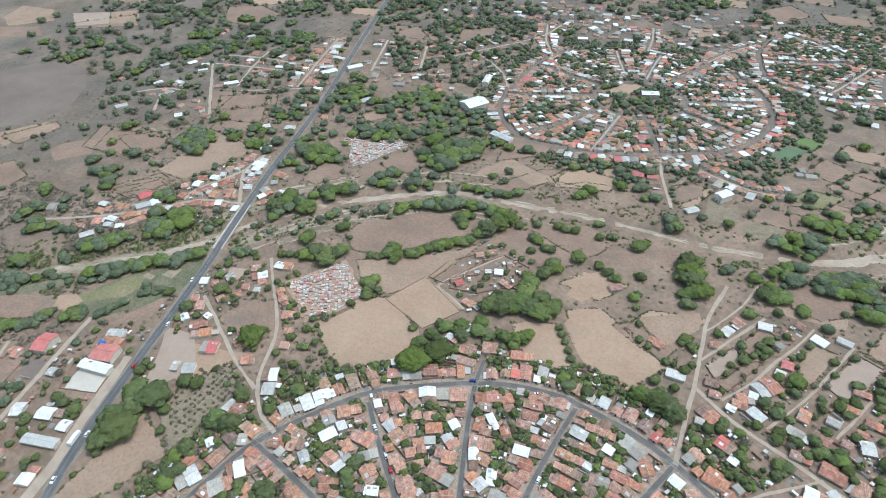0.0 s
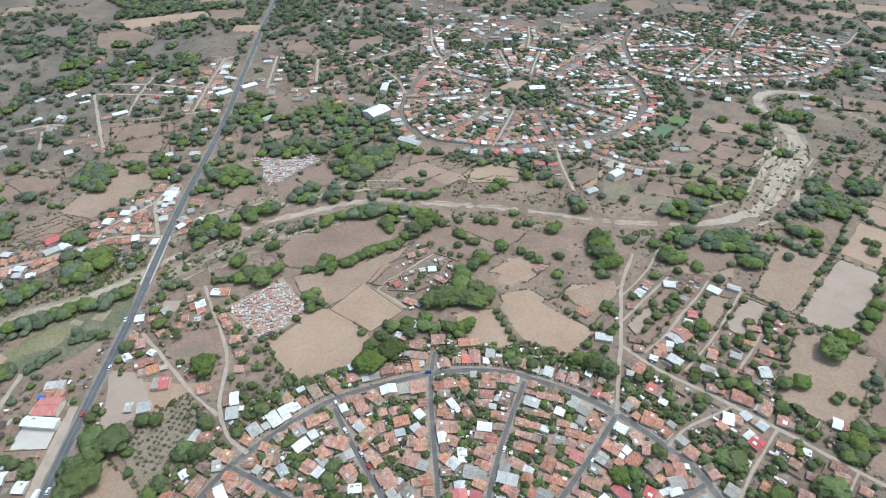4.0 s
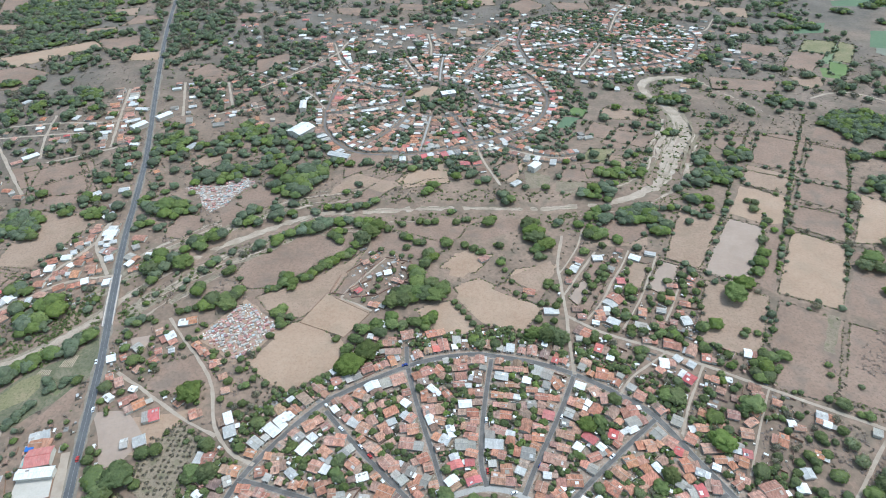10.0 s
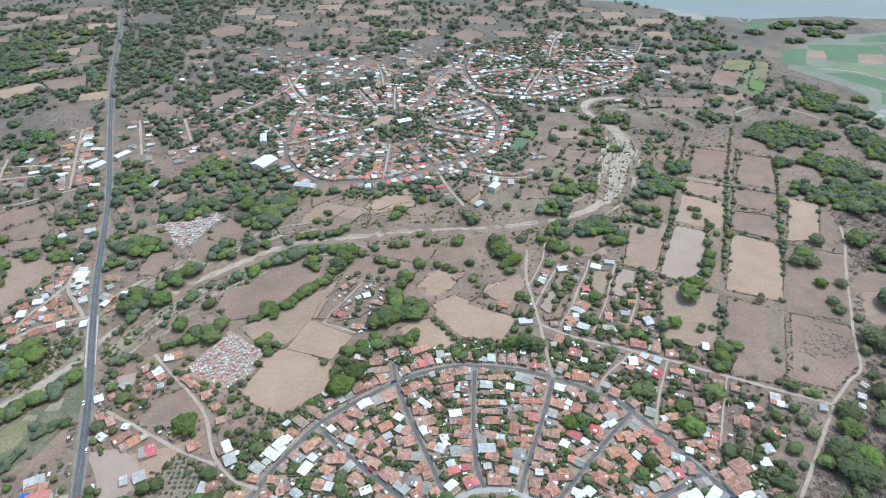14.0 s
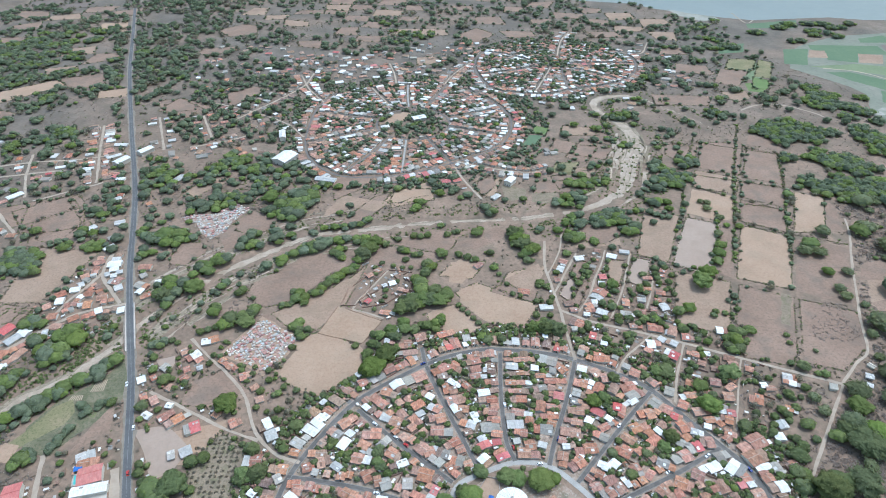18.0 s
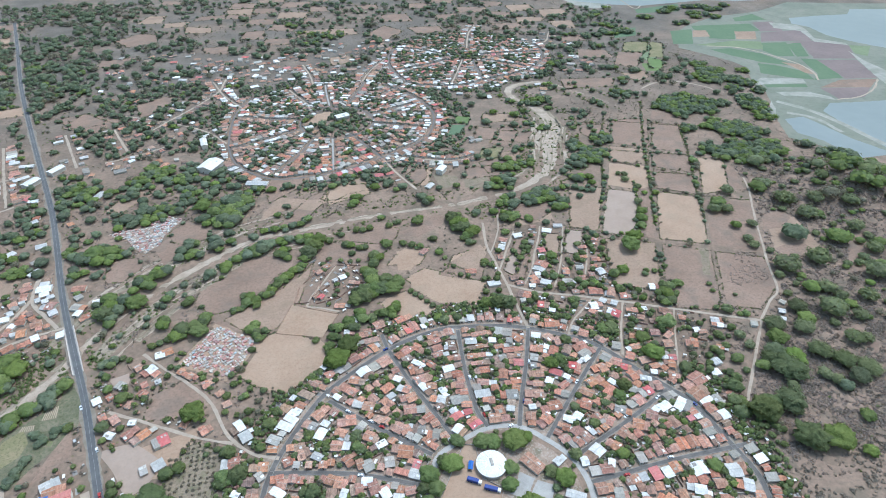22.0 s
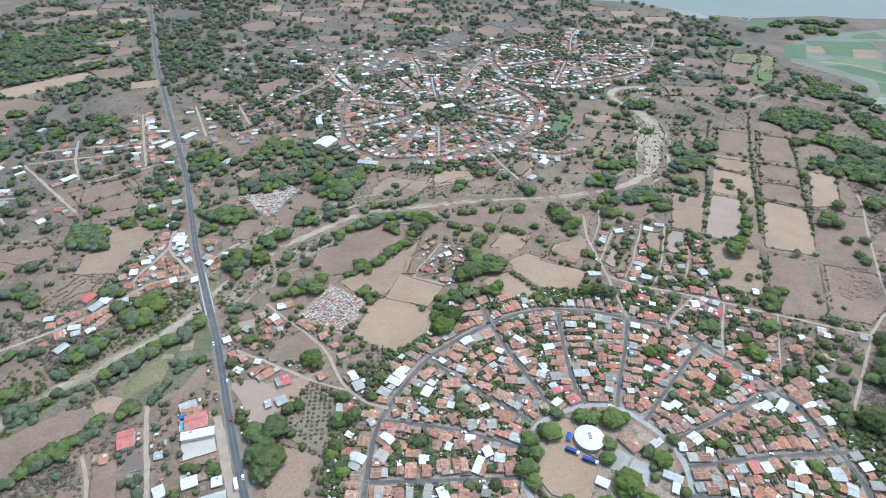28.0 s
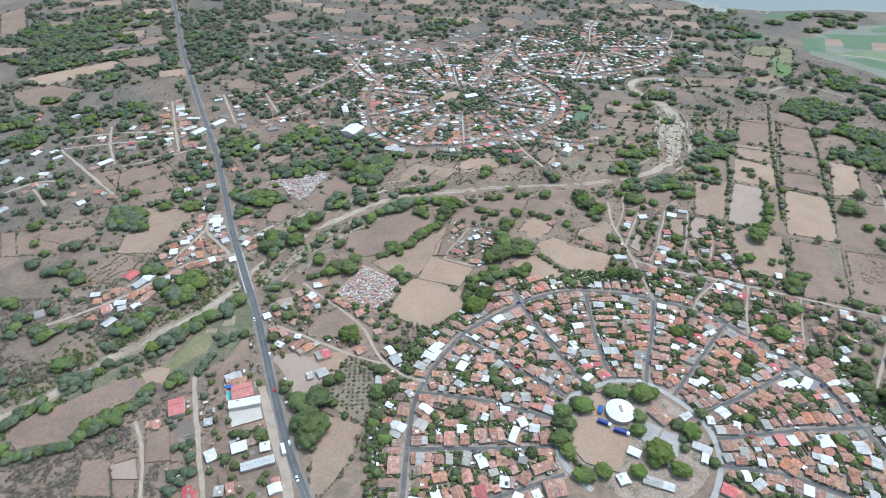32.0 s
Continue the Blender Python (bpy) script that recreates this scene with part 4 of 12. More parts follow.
box(-length / 2, -3.85, -1.2, length / 2, 3.85, 0.36, V, F)
part("deck", mesh_of("deck", V, F, M["concrete"]), bridge)
for y in (-3.6, 3.6):
    V, F = [], []
    box(-length / 2, y - 0.24, 0.36, length / 2, y + 0.24, 1.2, V, F)
    for k in range(9):
        x = -length / 2 + length * (k + 0.5) / 9
        box(x - 0.25, y - 0.26, 0.36, x + 0.25, y + 0.26, 1.35, V, F)
    part("parapet", mesh_of("parapet", V, F, M["parapet"]), bridge)
for k in (-1, 0, 1):
    V, F = [], []
    box(k * length / 4 - 0.5, -3.4, -2.6, k * length / 4 + 0.5, 3.4, -1.2, V, F)
    part("pier", mesh_of("pier", V, F, M["concrete"]), bridge)

# ---------- streets: the near circular town lies round (CX, CY), the far one round (FX, FY) ----------
CX, CY, FX, FY = -38, 70, -108, 655
arc = lambda cx, cy, r, a, b: [(cx + r * math.cos(radians(k)), cy + r * math.sin(radians(k))) for k in np.linspace(a, b, max(4, int(abs(b - a) / 9)))]
STREETS = [  # name, line, width, surface, houses: how dense along it, the town it belongs to
    ("outer_ring_street", [(-205, 0), (-197, 35), (-195, 55), (-192, 86), (-186, 116), (-170, 146), (-150, 174), (-129, 191), (-97, 211), (-73, 221), (-48, 226), (-34, 225), (-6, 221), (21, 212), (52, 195), (71, 179), (88, 152), (102, 131), (113, 112), (120, 74), (123, 51), (118, 31), (112, 5)], 3.0, "asphalt", 1.0, "near"),
    ("inner_ring_street", [(-78, 35), (-90, 51), (-93, 68), (-84, 90), (-77, 107), (-60, 116), (-37, 123), (-16, 119), (-2, 106), (10, 89), (14, 68), (9, 47), (-4, 27), (-20, 12)], 3.8, "concrete", 0.0, "near"),
    ("radial_street", [(-195, 70), (-164, 69), (-96, 67)], 2.45, "asphalt", 1.0, "near"),
    ("radial_street", [(-180, 22), (-138, 33), (-93, 47)], 2.45, "asphalt", 1.0, "near"),
    ("radial_street", [(-186, 118), (-161, 113), (-129, 105), (-88, 88)], 2.45, "asphalt", 1.0, "near"),
    ("radial_street", [(-145, 170), (-124, 149), (-101, 128), (-80, 110)], 2.45, "asphalt", 1.0, "near"),
    ("radial_street", [(-99, 230), (-95, 208), (-84, 175), (-72, 144), (-62, 117)], 2.45, "asphalt", 1.0, "near"),
    ("radial_street", [(-37, 222), (-41, 180), (-42, 142), (-38, 124)], 2.45, "asphalt", 1.0, "near"),
]
STREETS += [
    ("radial_street", [(21, 213), (8, 178), (-8, 141), (-16, 120)], 2.45, "asphalt", 1.0, "near"),
    ("radial_street", [(70, 179), (42, 151), (0, 107)], 2.45, "asphalt", 1.0, "near"),
    ("radial_street", [(101, 129), (63, 110), (13, 89)], 2.45, "asphalt", 1.0, "near"),
    ("radial_street", [(130, 74), (74, 73), (16, 69)], 2.45, "asphalt", 1.0, "near"),
    ("radial_street", [(9, 49), (51, 39), (82, 22)], 2.45, "asphalt", 1.0, "near"),
    ("north_dirt_street", [(21, 212), (20, 249), (20, 272), (18, 313), (18, 336), (24, 372)], 2.5, "dirt", 0.35, "east"),
    ("east_dirt_street", [(20, 270), (45, 254), (74, 243), (107, 229), (150, 209), (215, 180)], 2.6, "dirt", 0.3, "east"),
    ("farm_track", [(215, 181), (237, 200), (254, 213), (270, 249), (290, 289), (310, 329), (334, 373), (345, 400)], 2.1, "dirt", 0.0, "east"),
]
STREETS += [
    ("farm_track", [(215, 180), (186, 146), (150, 104)], 2.1, "dirt", 0.0, "east"),
    ("dirt_lane", [(20, 293), (31, 314), (41, 332), (51, 350)], 1.7, "dirt", 0.4, "east"),
    ("dirt_lane", [(36, 267), (50, 289), (61, 313), (72, 334), (80, 354)], 1.7, "dirt", 0.3, "east"),
    ("dirt_lane", [(95, 269), (105, 290), (112, 306)], 1.6, "dirt", 0.5, "east"),
    ("dirt_lane", [(61, 258), (79, 291), (92, 321), (103, 348)], 1.5, "dirt", 0.35, "east"),
    ("dirt_lane", [(90, 238), (62, 214), (50, 197)], 1.6, "dirt", 0.5, "east"),
    ("dirt_lane", [(112, 227), (96, 196), (84, 168)], 1.6, "dirt", 0.5, "east"),
    ("dirt_lane", [(150, 208), (132, 172), (118, 142)], 1.6, "dirt", 0.6, "east"),
    ("dirt_lane", [(17, 318), (24, 330), (36, 356), (44, 385)], 1.5, "dirt", 0.0, "east"),
]
STREETS += [
    ("dirt_road", [(-180, 128), (-195, 134), (-204, 141), (-212, 150), (-218, 160), (-225, 178), (-232, 190), (-246, 207), (-262, 222), (-277, 237), (-286, 247)], 2.5, "dirt", 0.35, "west"),
    ("dirt_road", [(-211, 146), (-236, 157), (-272, 177), (-300, 192)], 2.4, "dirt", 0.25, "west"),
    ("dirt_road", [(-381, 100), (-374, 88), (-368, 76), (-361, 55), (-352, 25)], 2.6, "dirt", 0.0, "west"),
    ("dirt_road", [(-352, 140), (-338, 96), (-319, 40), (-312, 10)], 3.2, "dirt", 0.2, "west"),
    ("dirt_road", [(-300, 128), (-286, 90), (-271, 55), (-262, 20)], 6.0, "dirt", 0.0, "west"),
    ("far_ring_street", [(-225, 770), (-245, 720), (-250, 660), (-247, 600), (-233, 554), (-199, 516), (-160, 508), (-112, 515), (-54, 542), (-8, 572), (14, 602), (27, 656), (20, 698), (5, 731), (-30, 780)], 2.1, "worn", 0.92, "far"),
    ("far_radial_street", [(-173, 791), (-158, 755), (-143, 721)], 2.6, "dirt", 0.9, "far"),
    ("far_radial_street", [(-117, 800), (-117, 760), (-115, 714)], 2.4, "concrete", 1.0, "far"),
]
STREETS += [
    ("far_radial_street", [(-55, 800), (-70, 760), (-90, 710)], 2.1, "worn", 0.92, "far"),
    ("far_radial_street", [(-121, 518), (-119, 560), (-117, 605)], 2.4, "concrete", 1.0, "far"),
    ("far_radial_street", [(-60, 538), (-76, 575), (-94, 617)], 2.1, "worn", 0.92, "far"),
    ("far_radial_street", [(-190, 520), (-165, 560), (-141, 608)], 2.1, "worn", 0.92, "far"),
    ("far_radial_street", [(-246, 600), (-200, 620), (-160, 640)], 2.1, "worn", 0.92, "far"),
    ("far_radial_street", [(-245, 700), (-200, 685), (-160, 672)], 2.1, "worn", 0.92, "far"),
    ("far_radial_street", [(12, 610), (-30, 628), (-62, 642)], 2.1, "worn", 0.92, "far"),
    ("far_radial_street", [(20, 700), (-25, 685), (-62, 668)], 2.1, "worn", 0.92, "far"),
]
STREETS += [
    ("far_inner_street", arc(-108, 655, 50, 0, 360), 2.1, "worn", 0.4, "far"),
    ("far_dirt_street", [(-59, 535), (-48, 495), (-31, 453)], 2.6, "dirt", 0.4, "far"),
    ("far_dirt_street", [(-54, 542), (-10, 522), (30, 512), (60, 520)], 2.6, "dirt", 0.9, "far"),
    ("far_dirt_street", [(-252, 619), (-280, 660), (-330, 700), (-400, 740)], 2.6, "dirt", 0.7, "far"),
    ("far_dirt_street", [(-240, 735), (-270, 790), (-290, 850)], 2.6, "dirt", 0.9, "far"),
    ("far_dirt_street", [(-135, 800), (-140, 850), (-150, 900)], 2.6, "dirt", 0.9, "far"),
    ("far_dirt_street", [(-60, 800), (-40, 850), (-10, 900)], 2.6, "dirt", 0.9, "far"),
]
STREETS += [
    ("far_ring_street", [(16, 951), (1, 922), (-6, 883), (-6, 848), (3, 806), (18, 771), (69, 753), (101, 752), (132, 765), (168, 776), (214, 796), (246, 830), (265, 875), (265, 915), (243, 947)], 2.0, "worn", 0.9, "far"),
    ("far_radial_street", [(119, 868), (108, 838), (78, 764)], 2.6, "dirt", 0.9, "far"),
    ("far_radial_street", [(138, 866), (132, 820), (130, 766)], 1.9, "worn", 0.9, "far"),
    ("far_radial_street", [(16, 951), (54, 935), (88, 905)], 1.9, "worn", 0.9, "far"),
    ("far_radial_street", [(265, 880), (200, 884), (155, 886)], 1.9, "worn", 0.9, "far"),
    ("far_radial_street", [(3, 840), (50, 852), (92, 872)], 1.9, "worn", 0.9, "far"),
    ("far_radial_street", [(222, 806), (190, 832), (152, 862)], 1.9, "worn", 0.9, "far"),
    ("far_radial_street", [(140, 922), (164, 1008), (189, 1061)], 2.8, "dirt", 0.9, "far"),
    ("far_dirt_street", [(243, 947), (288, 930), (322, 993)], 2.8, "dirt", 0.7, "far"),
    ("far_dirt_street", [(-36, 739), (-5, 769), (21, 789)], 2.1, "worn", 0.8, "far"),
    ("west_dirt_street", [(-584, 583), (-566, 532), (-540, 478)], 3.2, "dirt", 0.4, "west"),
    ("west_dirt_street", [(-531, 667), (-502, 584), (-474, 508)], 3.2, "dirt", 0.75, "west"),
    ("west_dirt_street", [(-623, 549), (-574, 562), (-526, 566), (-492, 575)], 3.2, "dirt", 0.4, "west"),
]
STREETS += [
    ("west_dirt_street", [(-617, 520), (-566, 532), (-515, 542)], 3.2, "dirt", 0.4, "west"),
    ("west_dirt_street", [(-527, 470), (-466, 508)], 3.2, "dirt", 0.15, "west"),
    ("west_dirt_street", [(-619, 517), (-583, 479), (-514, 407)], 3.2, "dirt", 0.35, "west"),
    ("west_dirt_street", [(-464, 691), (-424, 589)], 3.2, "dirt", 0.6, "west"),
    ("west_dirt_street", [(-404, 694), (-373, 623)], 3.2, "dirt", 0.6, "west"),
    ("west_dirt_street", [(-359, 673), (-285, 789), (-271, 858)], 3.2, "dirt", 0.7, "west"),
    ("west_dirt_street", [(-636, 411), (-612, 435), (-584, 440)], 3.2, "dirt", 0.3, "west"),
    ("west_dirt_street", [(-606, 422), (-576, 386)], 3.2, "dirt", 0.3, "west"),
]
STREETS += [
    ("west_dirt_street", [(-393, 595), (-350, 612), (-321, 631)], 3.2, "dirt", 0.6, "west"),
    ("dirt_lane", [(-158, 278), (-153, 291), (-142, 309), (-130, 331)], 2.0, "dirt", 0.0, "east"),
    ("dirt_lane", [(-158, 277), (-145, 272), (-131, 265)], 1.8, "dirt", 0.0, "east"),
    ("dry_gully", [(358, 680), (386, 696), (413, 700), (436, 688), (457, 666), (463, 653)], 3.0, "dirt", 0.0, "east"),
    ("river_village_lane", [(-354, 293), (-388, 283), (-408, 267), (-428, 243), (-448, 226)], 3.2, "dirt", 1.0, "west"),
    ("river_village_lane", [(-448, 226), (-470, 211), (-490, 198)], 3.2, "dirt", 0.4, "west"),
    ("river_village_lane", [(-362, 293), (-382, 317), (-395, 337), (-398, 367)], 3.2, "dirt", 1.0, "west"),
    ("river_village_lane", [(-395, 337), (-401, 317), (-409, 297), (-412, 280)], 3.2, "dirt", 0.9, "west"),
]
order = 0.15
for name, line, width, surface, dense_, town in STREETS:
    order += 0.003
    ribbon(name, line, width, order, M[surface], label={"asphalt": "narrow dark asphalt street between houses", "worn": "narrow dusty worn street of the far town", "concrete": "pale concrete-paved street", "dirt": "light brown unpaved street"}[surface], category="street", mark=1, ragged=(0.5 if town == "east" else 0.9) if surface == "dirt" else 0.0, step=3.0)
    if surface == "asphalt" and town == "near":
        for s in (1, -1):
            ribbon("pavement", line, 0.4, order + 0.1, M["kerb"], label="narrow concrete pavement beside the street", category="pavement", offset=s * (width / 2 + 0.22), mark=1, step=3.0, skirt=0.2)
fill(arc(CX, CY, 47, 0, 351), 6)
fill([(-256, 230), (-233, 269), (-197, 242), (-219, 208)], 6)
fill([(-353, 429), (-338, 434), (-313, 438), (-310, 457), (-302, 454), (-283, 444), (-297, 416), (-299, 401), (-310, 389), (-321, 397), (-331, 416)], 6)

# Bare yards between the houses of the towns
for cx, cy, r0, r1, a0, a1 in ((CX, CY, 50, 164, -30, 205),):
    poly = arc(cx, cy, r1, a0, a1) + arc(cx, cy, r0, a1, a0)
    yard = [(x, y, 0.022) for x, y in poly]
    tagged(new("town_yards", mesh_of("town_yards", yard, [tuple(range(len(yard)))], M["yard"])), "bare trodden earth of yards between houses", "ground", "", "structure")

# ---------- plaza ----------
court = [(-58, 113), (-50, 111), (-52, 86), (-40, 76), (-57, 46), (-77.5, 54.5), (-86, 69.5)]
field("yard", [(CX + 46 * math.cos(radians(k)), CY + 46 * math.sin(radians(k))) for k in range(0, 360, 12)], "trodden earth of the plaza", 0, "plaza_ground")
field("tan", court, "bare tan earth playing field of the plaza", 0, "playing_field")
for slab in ([(-26.6, 85.5), (-19.6, 79.3), (-27.9, 65.7), (-37.4, 71.7)], [(-18.6, 78.3), (-7.7, 71.7), (-15.3, 56.8), (-27.7, 64)]):
    field("concrete", slab, "pale worn concrete ball court", 0, "ball_court")
V, F = [], []
pc = [Vector(p) for p in court]
for a, b in zip(pc, pc[1:] + pc[:1]):
    d = (b - a).normalized() * 0.12
    n = Vector((-d.y, d.x))
    i = len(V)
    for z in (0.0, 1.1):
        V += [(*(a + n), z), (*(b + n), z), (*(b - n), z), (*(a - n), z)]
    F += [(i + 4, i + 5, i + 6, i + 7), (i, i + 1, i + 5, i + 4), (i + 1, i + 2, i + 6, i + 5), (i + 2, i + 3, i + 7, i + 6), (i + 3, i, i + 4, i + 7)]
tagged(new("boundary_wall", mesh_of("boundary_wall", V, F, M["tomb"])), "low whitewashed wall round the playing field", "wall")


def pavilion(x, y, r):
    """Round hall with a low white dished roof, a roof lantern and open sides."""
    hall = tagged(new("round_hall"), "round community hall with a shallow white roof", "hall")
    hall.location = (x, y, 0)
    n = 40
    V = [(r * 0.94 * math.cos(6.2832 * k / n), r * 0.94 * math.sin(6.2832 * k / n), z) for z in (0, 3.6) for k in range(n)]
    part("wall", mesh_of("wall", V, [(k, (k + 1) % n, n + (k + 1) % n, n + k) for k in range(n)], M["wall"]), hall)
    V, F = [], []
    for ring, (q, z) in enumerate(((1.0, 3.35), (1.0, 3.7), (0.72, 4.5), (0.35, 5.2), (0.06, 5.5))):
        V += [(r * q * math.cos(6.2832 * k / n), r * q * math.sin(6.2832 * k / n), z) for k in range(n)]
        if ring:
            b = ring * n
            F += [(b - n + k, b - n + (k + 1) % n, b + (k + 1) % n, b + k) for k in range(n)]
    F.append(tuple(range(4 * n, 5 * n)))
    part("roof", mesh_of("roof", V, F, M["whiteroof"]), hall)
    for k in range(n // 2):
        a = 6.2832 * k / (n // 2)
        V = [(r * q * math.cos(a + s * 0.006 / q), r * q * math.sin(a + s * 0.006 / q), z + 0.06) for q, z in ((0.99, 3.72), (0.72, 4.5), (0.35, 5.2)) for s in (-1, 1)]
        part("rib", mesh_of("rib", V, [(0, 1, 3, 2), (2, 3, 5, 4)], M["zinc"]), hall)
    V, F = [], []
    box(-0.9, -2.6, 5.0, 0.9, 2.6, 6.0, V, F)
    part("lantern", mesh_of("lantern", V, F, M["greysheet"]), hall)
    xx, yy = np.meshgrid(np.arange(-r - 1, r + 1), np.arange(-r - 1, r + 1))
    taken[cells(x + xx, y + yy)] = 2


pavilion(-44, 93, 10.2)


def plot_wall(poly, tall=0.8):
    """A low bare block wall round a parcel, open at one corner for the gate."""
    V, F = [], []
    for k, (a, b) in enumerate(zip(poly, poly[1:] + poly[:1])):
        a, b = Vector(a), Vector(b)
        if k == 0:
            a = a.lerp(b, 0.2)
        n = (b - a).normalized() * 0.07
        n = Vector((-n.y, n.x))
        i = len(V)
        for z in (-0.1, tall):
            V += [(*(a + n), z), (*(b + n), z), (*(b - n), z), (*(a - n), z)]
        F += [(i + 4, i + 5, i + 6, i + 7), (i, i + 1, i + 5, i + 4), (i + 1, i + 2, i + 6, i + 5), (i + 2, i + 3, i + 7, i + 6), (i + 3, i, i + 4, i + 7)]
    tagged(new("boundary_wall", mesh_of("boundary_wall", V, F, M["brickwall"])), "low weathered brick wall round a bare plot", "wall", "plot walls")


for plot in ([(23, 290), (36, 313), (44, 307), (30, 281)], [(38, 317), (50, 340), (60, 335), (47, 310)], [(31, 279), (46, 305), (55, 310), (38, 275)], [(73, 318), (80, 339), (95, 337), (81, 301), (74, 296)], [(88, 306), (105, 342), (119, 336), (111, 315), (98, 299)], [(-371, 93), (-357, 97), (-347, 68), (-363, 67)], [(-385, 66), (-370, 71), (-363, 55), (-380, 56)], [(-326, 108), (-300, 117), (-293, 99), (-316, 91)]):
    plot_wall(plot)
for plot in ([(-144, 310), (-130, 331), (-107, 326), (-108, 304), (-130, 283), (-150, 279)], [(-164, 305), (-146, 326), (-144, 310), (-156, 282), (-169, 283)]):
    plot_wall(plot, 1.1)
plot_wall([(-171, 282), (-132, 262), (-147, 236), (-184, 249)], 0.5)


# ---------- houses ----------
def house_mesh(w, d, h, pitch, form, wallmat, roofmat, lean):
    """Meshes of walls, roof, lean-to roof, door and window for a single-storey house, w along the street by d deep."""
    V, F = [], []
    up = d / 2 * pitch
    if form == "gable":
        V = [(-w / 2, -d / 2, -0.3), (w / 2, -d / 2, -0.3), (w / 2, d / 2, -0.3), (-w / 2, d / 2, -0.3), (-w / 2, -d / 2, h), (w / 2, -d / 2, h), (w / 2, d / 2, h), (-w / 2, d / 2, h), (-w / 2, 0, h + up), (w / 2, 0, h + up)]
        F = [(0, 1, 5, 4), (1, 2, 6, 9, 5), (2, 3, 7, 6), (3, 0, 4, 8, 7)]
        prof = [(-d / 2 - 0.7, h - 0.7 * pitch), (0, h + up), (d / 2 + 0.7, h - 0.7 * pitch)]
    else:
        rise = d * pitch * 0.55
        V = [(-w / 2, -d / 2, -0.3), (w / 2, -d / 2, -0.3), (w / 2, d / 2, -0.3), (-w / 2, d / 2, -0.3), (-w / 2, -d / 2, h), (w / 2, -d / 2, h), (w / 2, d / 2, h + rise), (-w / 2, d / 2, h + rise)]
        F = [(0, 1, 5, 4), (1, 2, 6, 5), (2, 3, 7, 6), (3, 0, 4, 7)]
        prof = [(-d / 2 - 0.5, h - 0.5 * pitch * 0.55), (d / 2 + 0.4, h + rise + 0.4 * pitch * 0.55)]
    walls = mesh_of("house", V, F, wallmat)
    R, G = [], []
    n = len(prof)
    for x in (-w / 2 - 0.35, w / 2 + 0.35):
        R += [(x, y, z + 0.16) for y, z in prof] + [(x, y, z + 0.03) for y, z in prof]
    o = 2 * n
    for k in range(n - 1):
        G += [(k, o + k, o + k + 1, k + 1), (n + k, n + k + 1, o + n + k + 1, o + n + k), (k, k + 1, n + k + 1, n + k), (o + k, o + n + k, o + n + k + 1, o + k + 1)]
    G += [(0, n, o + n, o), (n - 1, o + n - 1, o + 2 * n - 1, 2 * n - 1)]
    ridge = None
    if form == "gable":
        V, F = [], []
        box(-w / 2 - 0.35, -0.17, h + up + 0.06, w / 2 + 0.35, 0.17, h + up + 0.24, V, F)
        ridge = mesh_of("ridge_cap", V, F, M["mortar"] if "tile" in roofmat.name else roofmat)
    roof = mesh_of("roof", R, G, roofmat)
    extra = None
    if lean:
        lw, ld = w * lean, 2.4
        L, E = [], []
        y0, y1, z0, z1 = d / 2 + 0.1, d / 2 + ld, h - 0.35, h - 0.95
        x0, x1 = -w / 2, -w / 2 + lw
        L += [(x0, y0, z0), (x1, y0, z0), (x1, y1, z1), (x0, y1, z1), (x0, y0, z0 - 0.12), (x1, y0, z0 - 0.12), (x1, y1, z1 - 0.12), (x0, y1, z1 - 0.12)]
        E += [(0, 1, 2, 3), (7, 6, 5, 4), (0, 4, 5, 1), (1, 5, 6, 2), (2, 6, 7, 3), (3, 7, 4, 0)]
        for px, py in ((x0 + 0.2, y1 - 0.2), (x1 - 0.2, y1 - 0.2)):
            box(px - 0.08, py - 0.08, -0.2, px + 0.08, py + 0.08, z1 - 0.05, L, E)
        extra = mesh_of("lean_to", L, E, M["zinc"] if lean > 0.6 else M["oldtile"])
    V, F = [], []
    box(-w / 2 - 0.05, -0.5, 0, -w / 2 + 0.03, 0.5, 2.05, V, F)
    door = mesh_of("door", V, F, M["plank"])
    V, F = [], []
    box(-w / 2 - 0.06, -0.5, 1.0, -w / 2 + 0.03, 0.5, 1.9, V, F)
    window = mesh_of("window", V, F, M["carglass"])
    return walls, roof, extra, door, window, ridge, (h + up / 2 + 0.21, pitch)


def wing_mesh(w, d, h, roofmat):
    """A lower rear wing: walls and a single-pitch roof, from x = 0 backwards."""
    V, F = [], []
    for x, y in ((0, -d / 2), (w, -d / 2), (w, d / 2), (0, d / 2)):
        V += [(x, y, -0.2), (x, y, h - 0.12 * x)]
    F += [(0, 2, 3, 1), (2, 4, 5, 3), (4, 6, 7, 5)]
    b = len(V)
    for x, z in ((0.05, h + 0.1), (w + 0.4, h - 0.12 * w + 0.05)):
        V += [(x, -d / 2 - 0.25, z), (x, d / 2 + 0.25, z), (x, -d / 2 - 0.25, z - 0.1), (x, d / 2 + 0.25, z - 0.1)]
    F += [(b, b + 4, b + 5, b + 1), (b + 2, b + 3, b + 7, b + 6), (b, b + 2, b + 6, b + 4), (b + 1, b + 5, b + 7, b + 3), (b + 4, b + 6, b + 7, b + 5), (b, b + 1, b + 3, b + 2)]
    return mesh_of("rear_wing", V, F, [M["brickwall"], roofmat], [0] * 3 + [1] * 6)


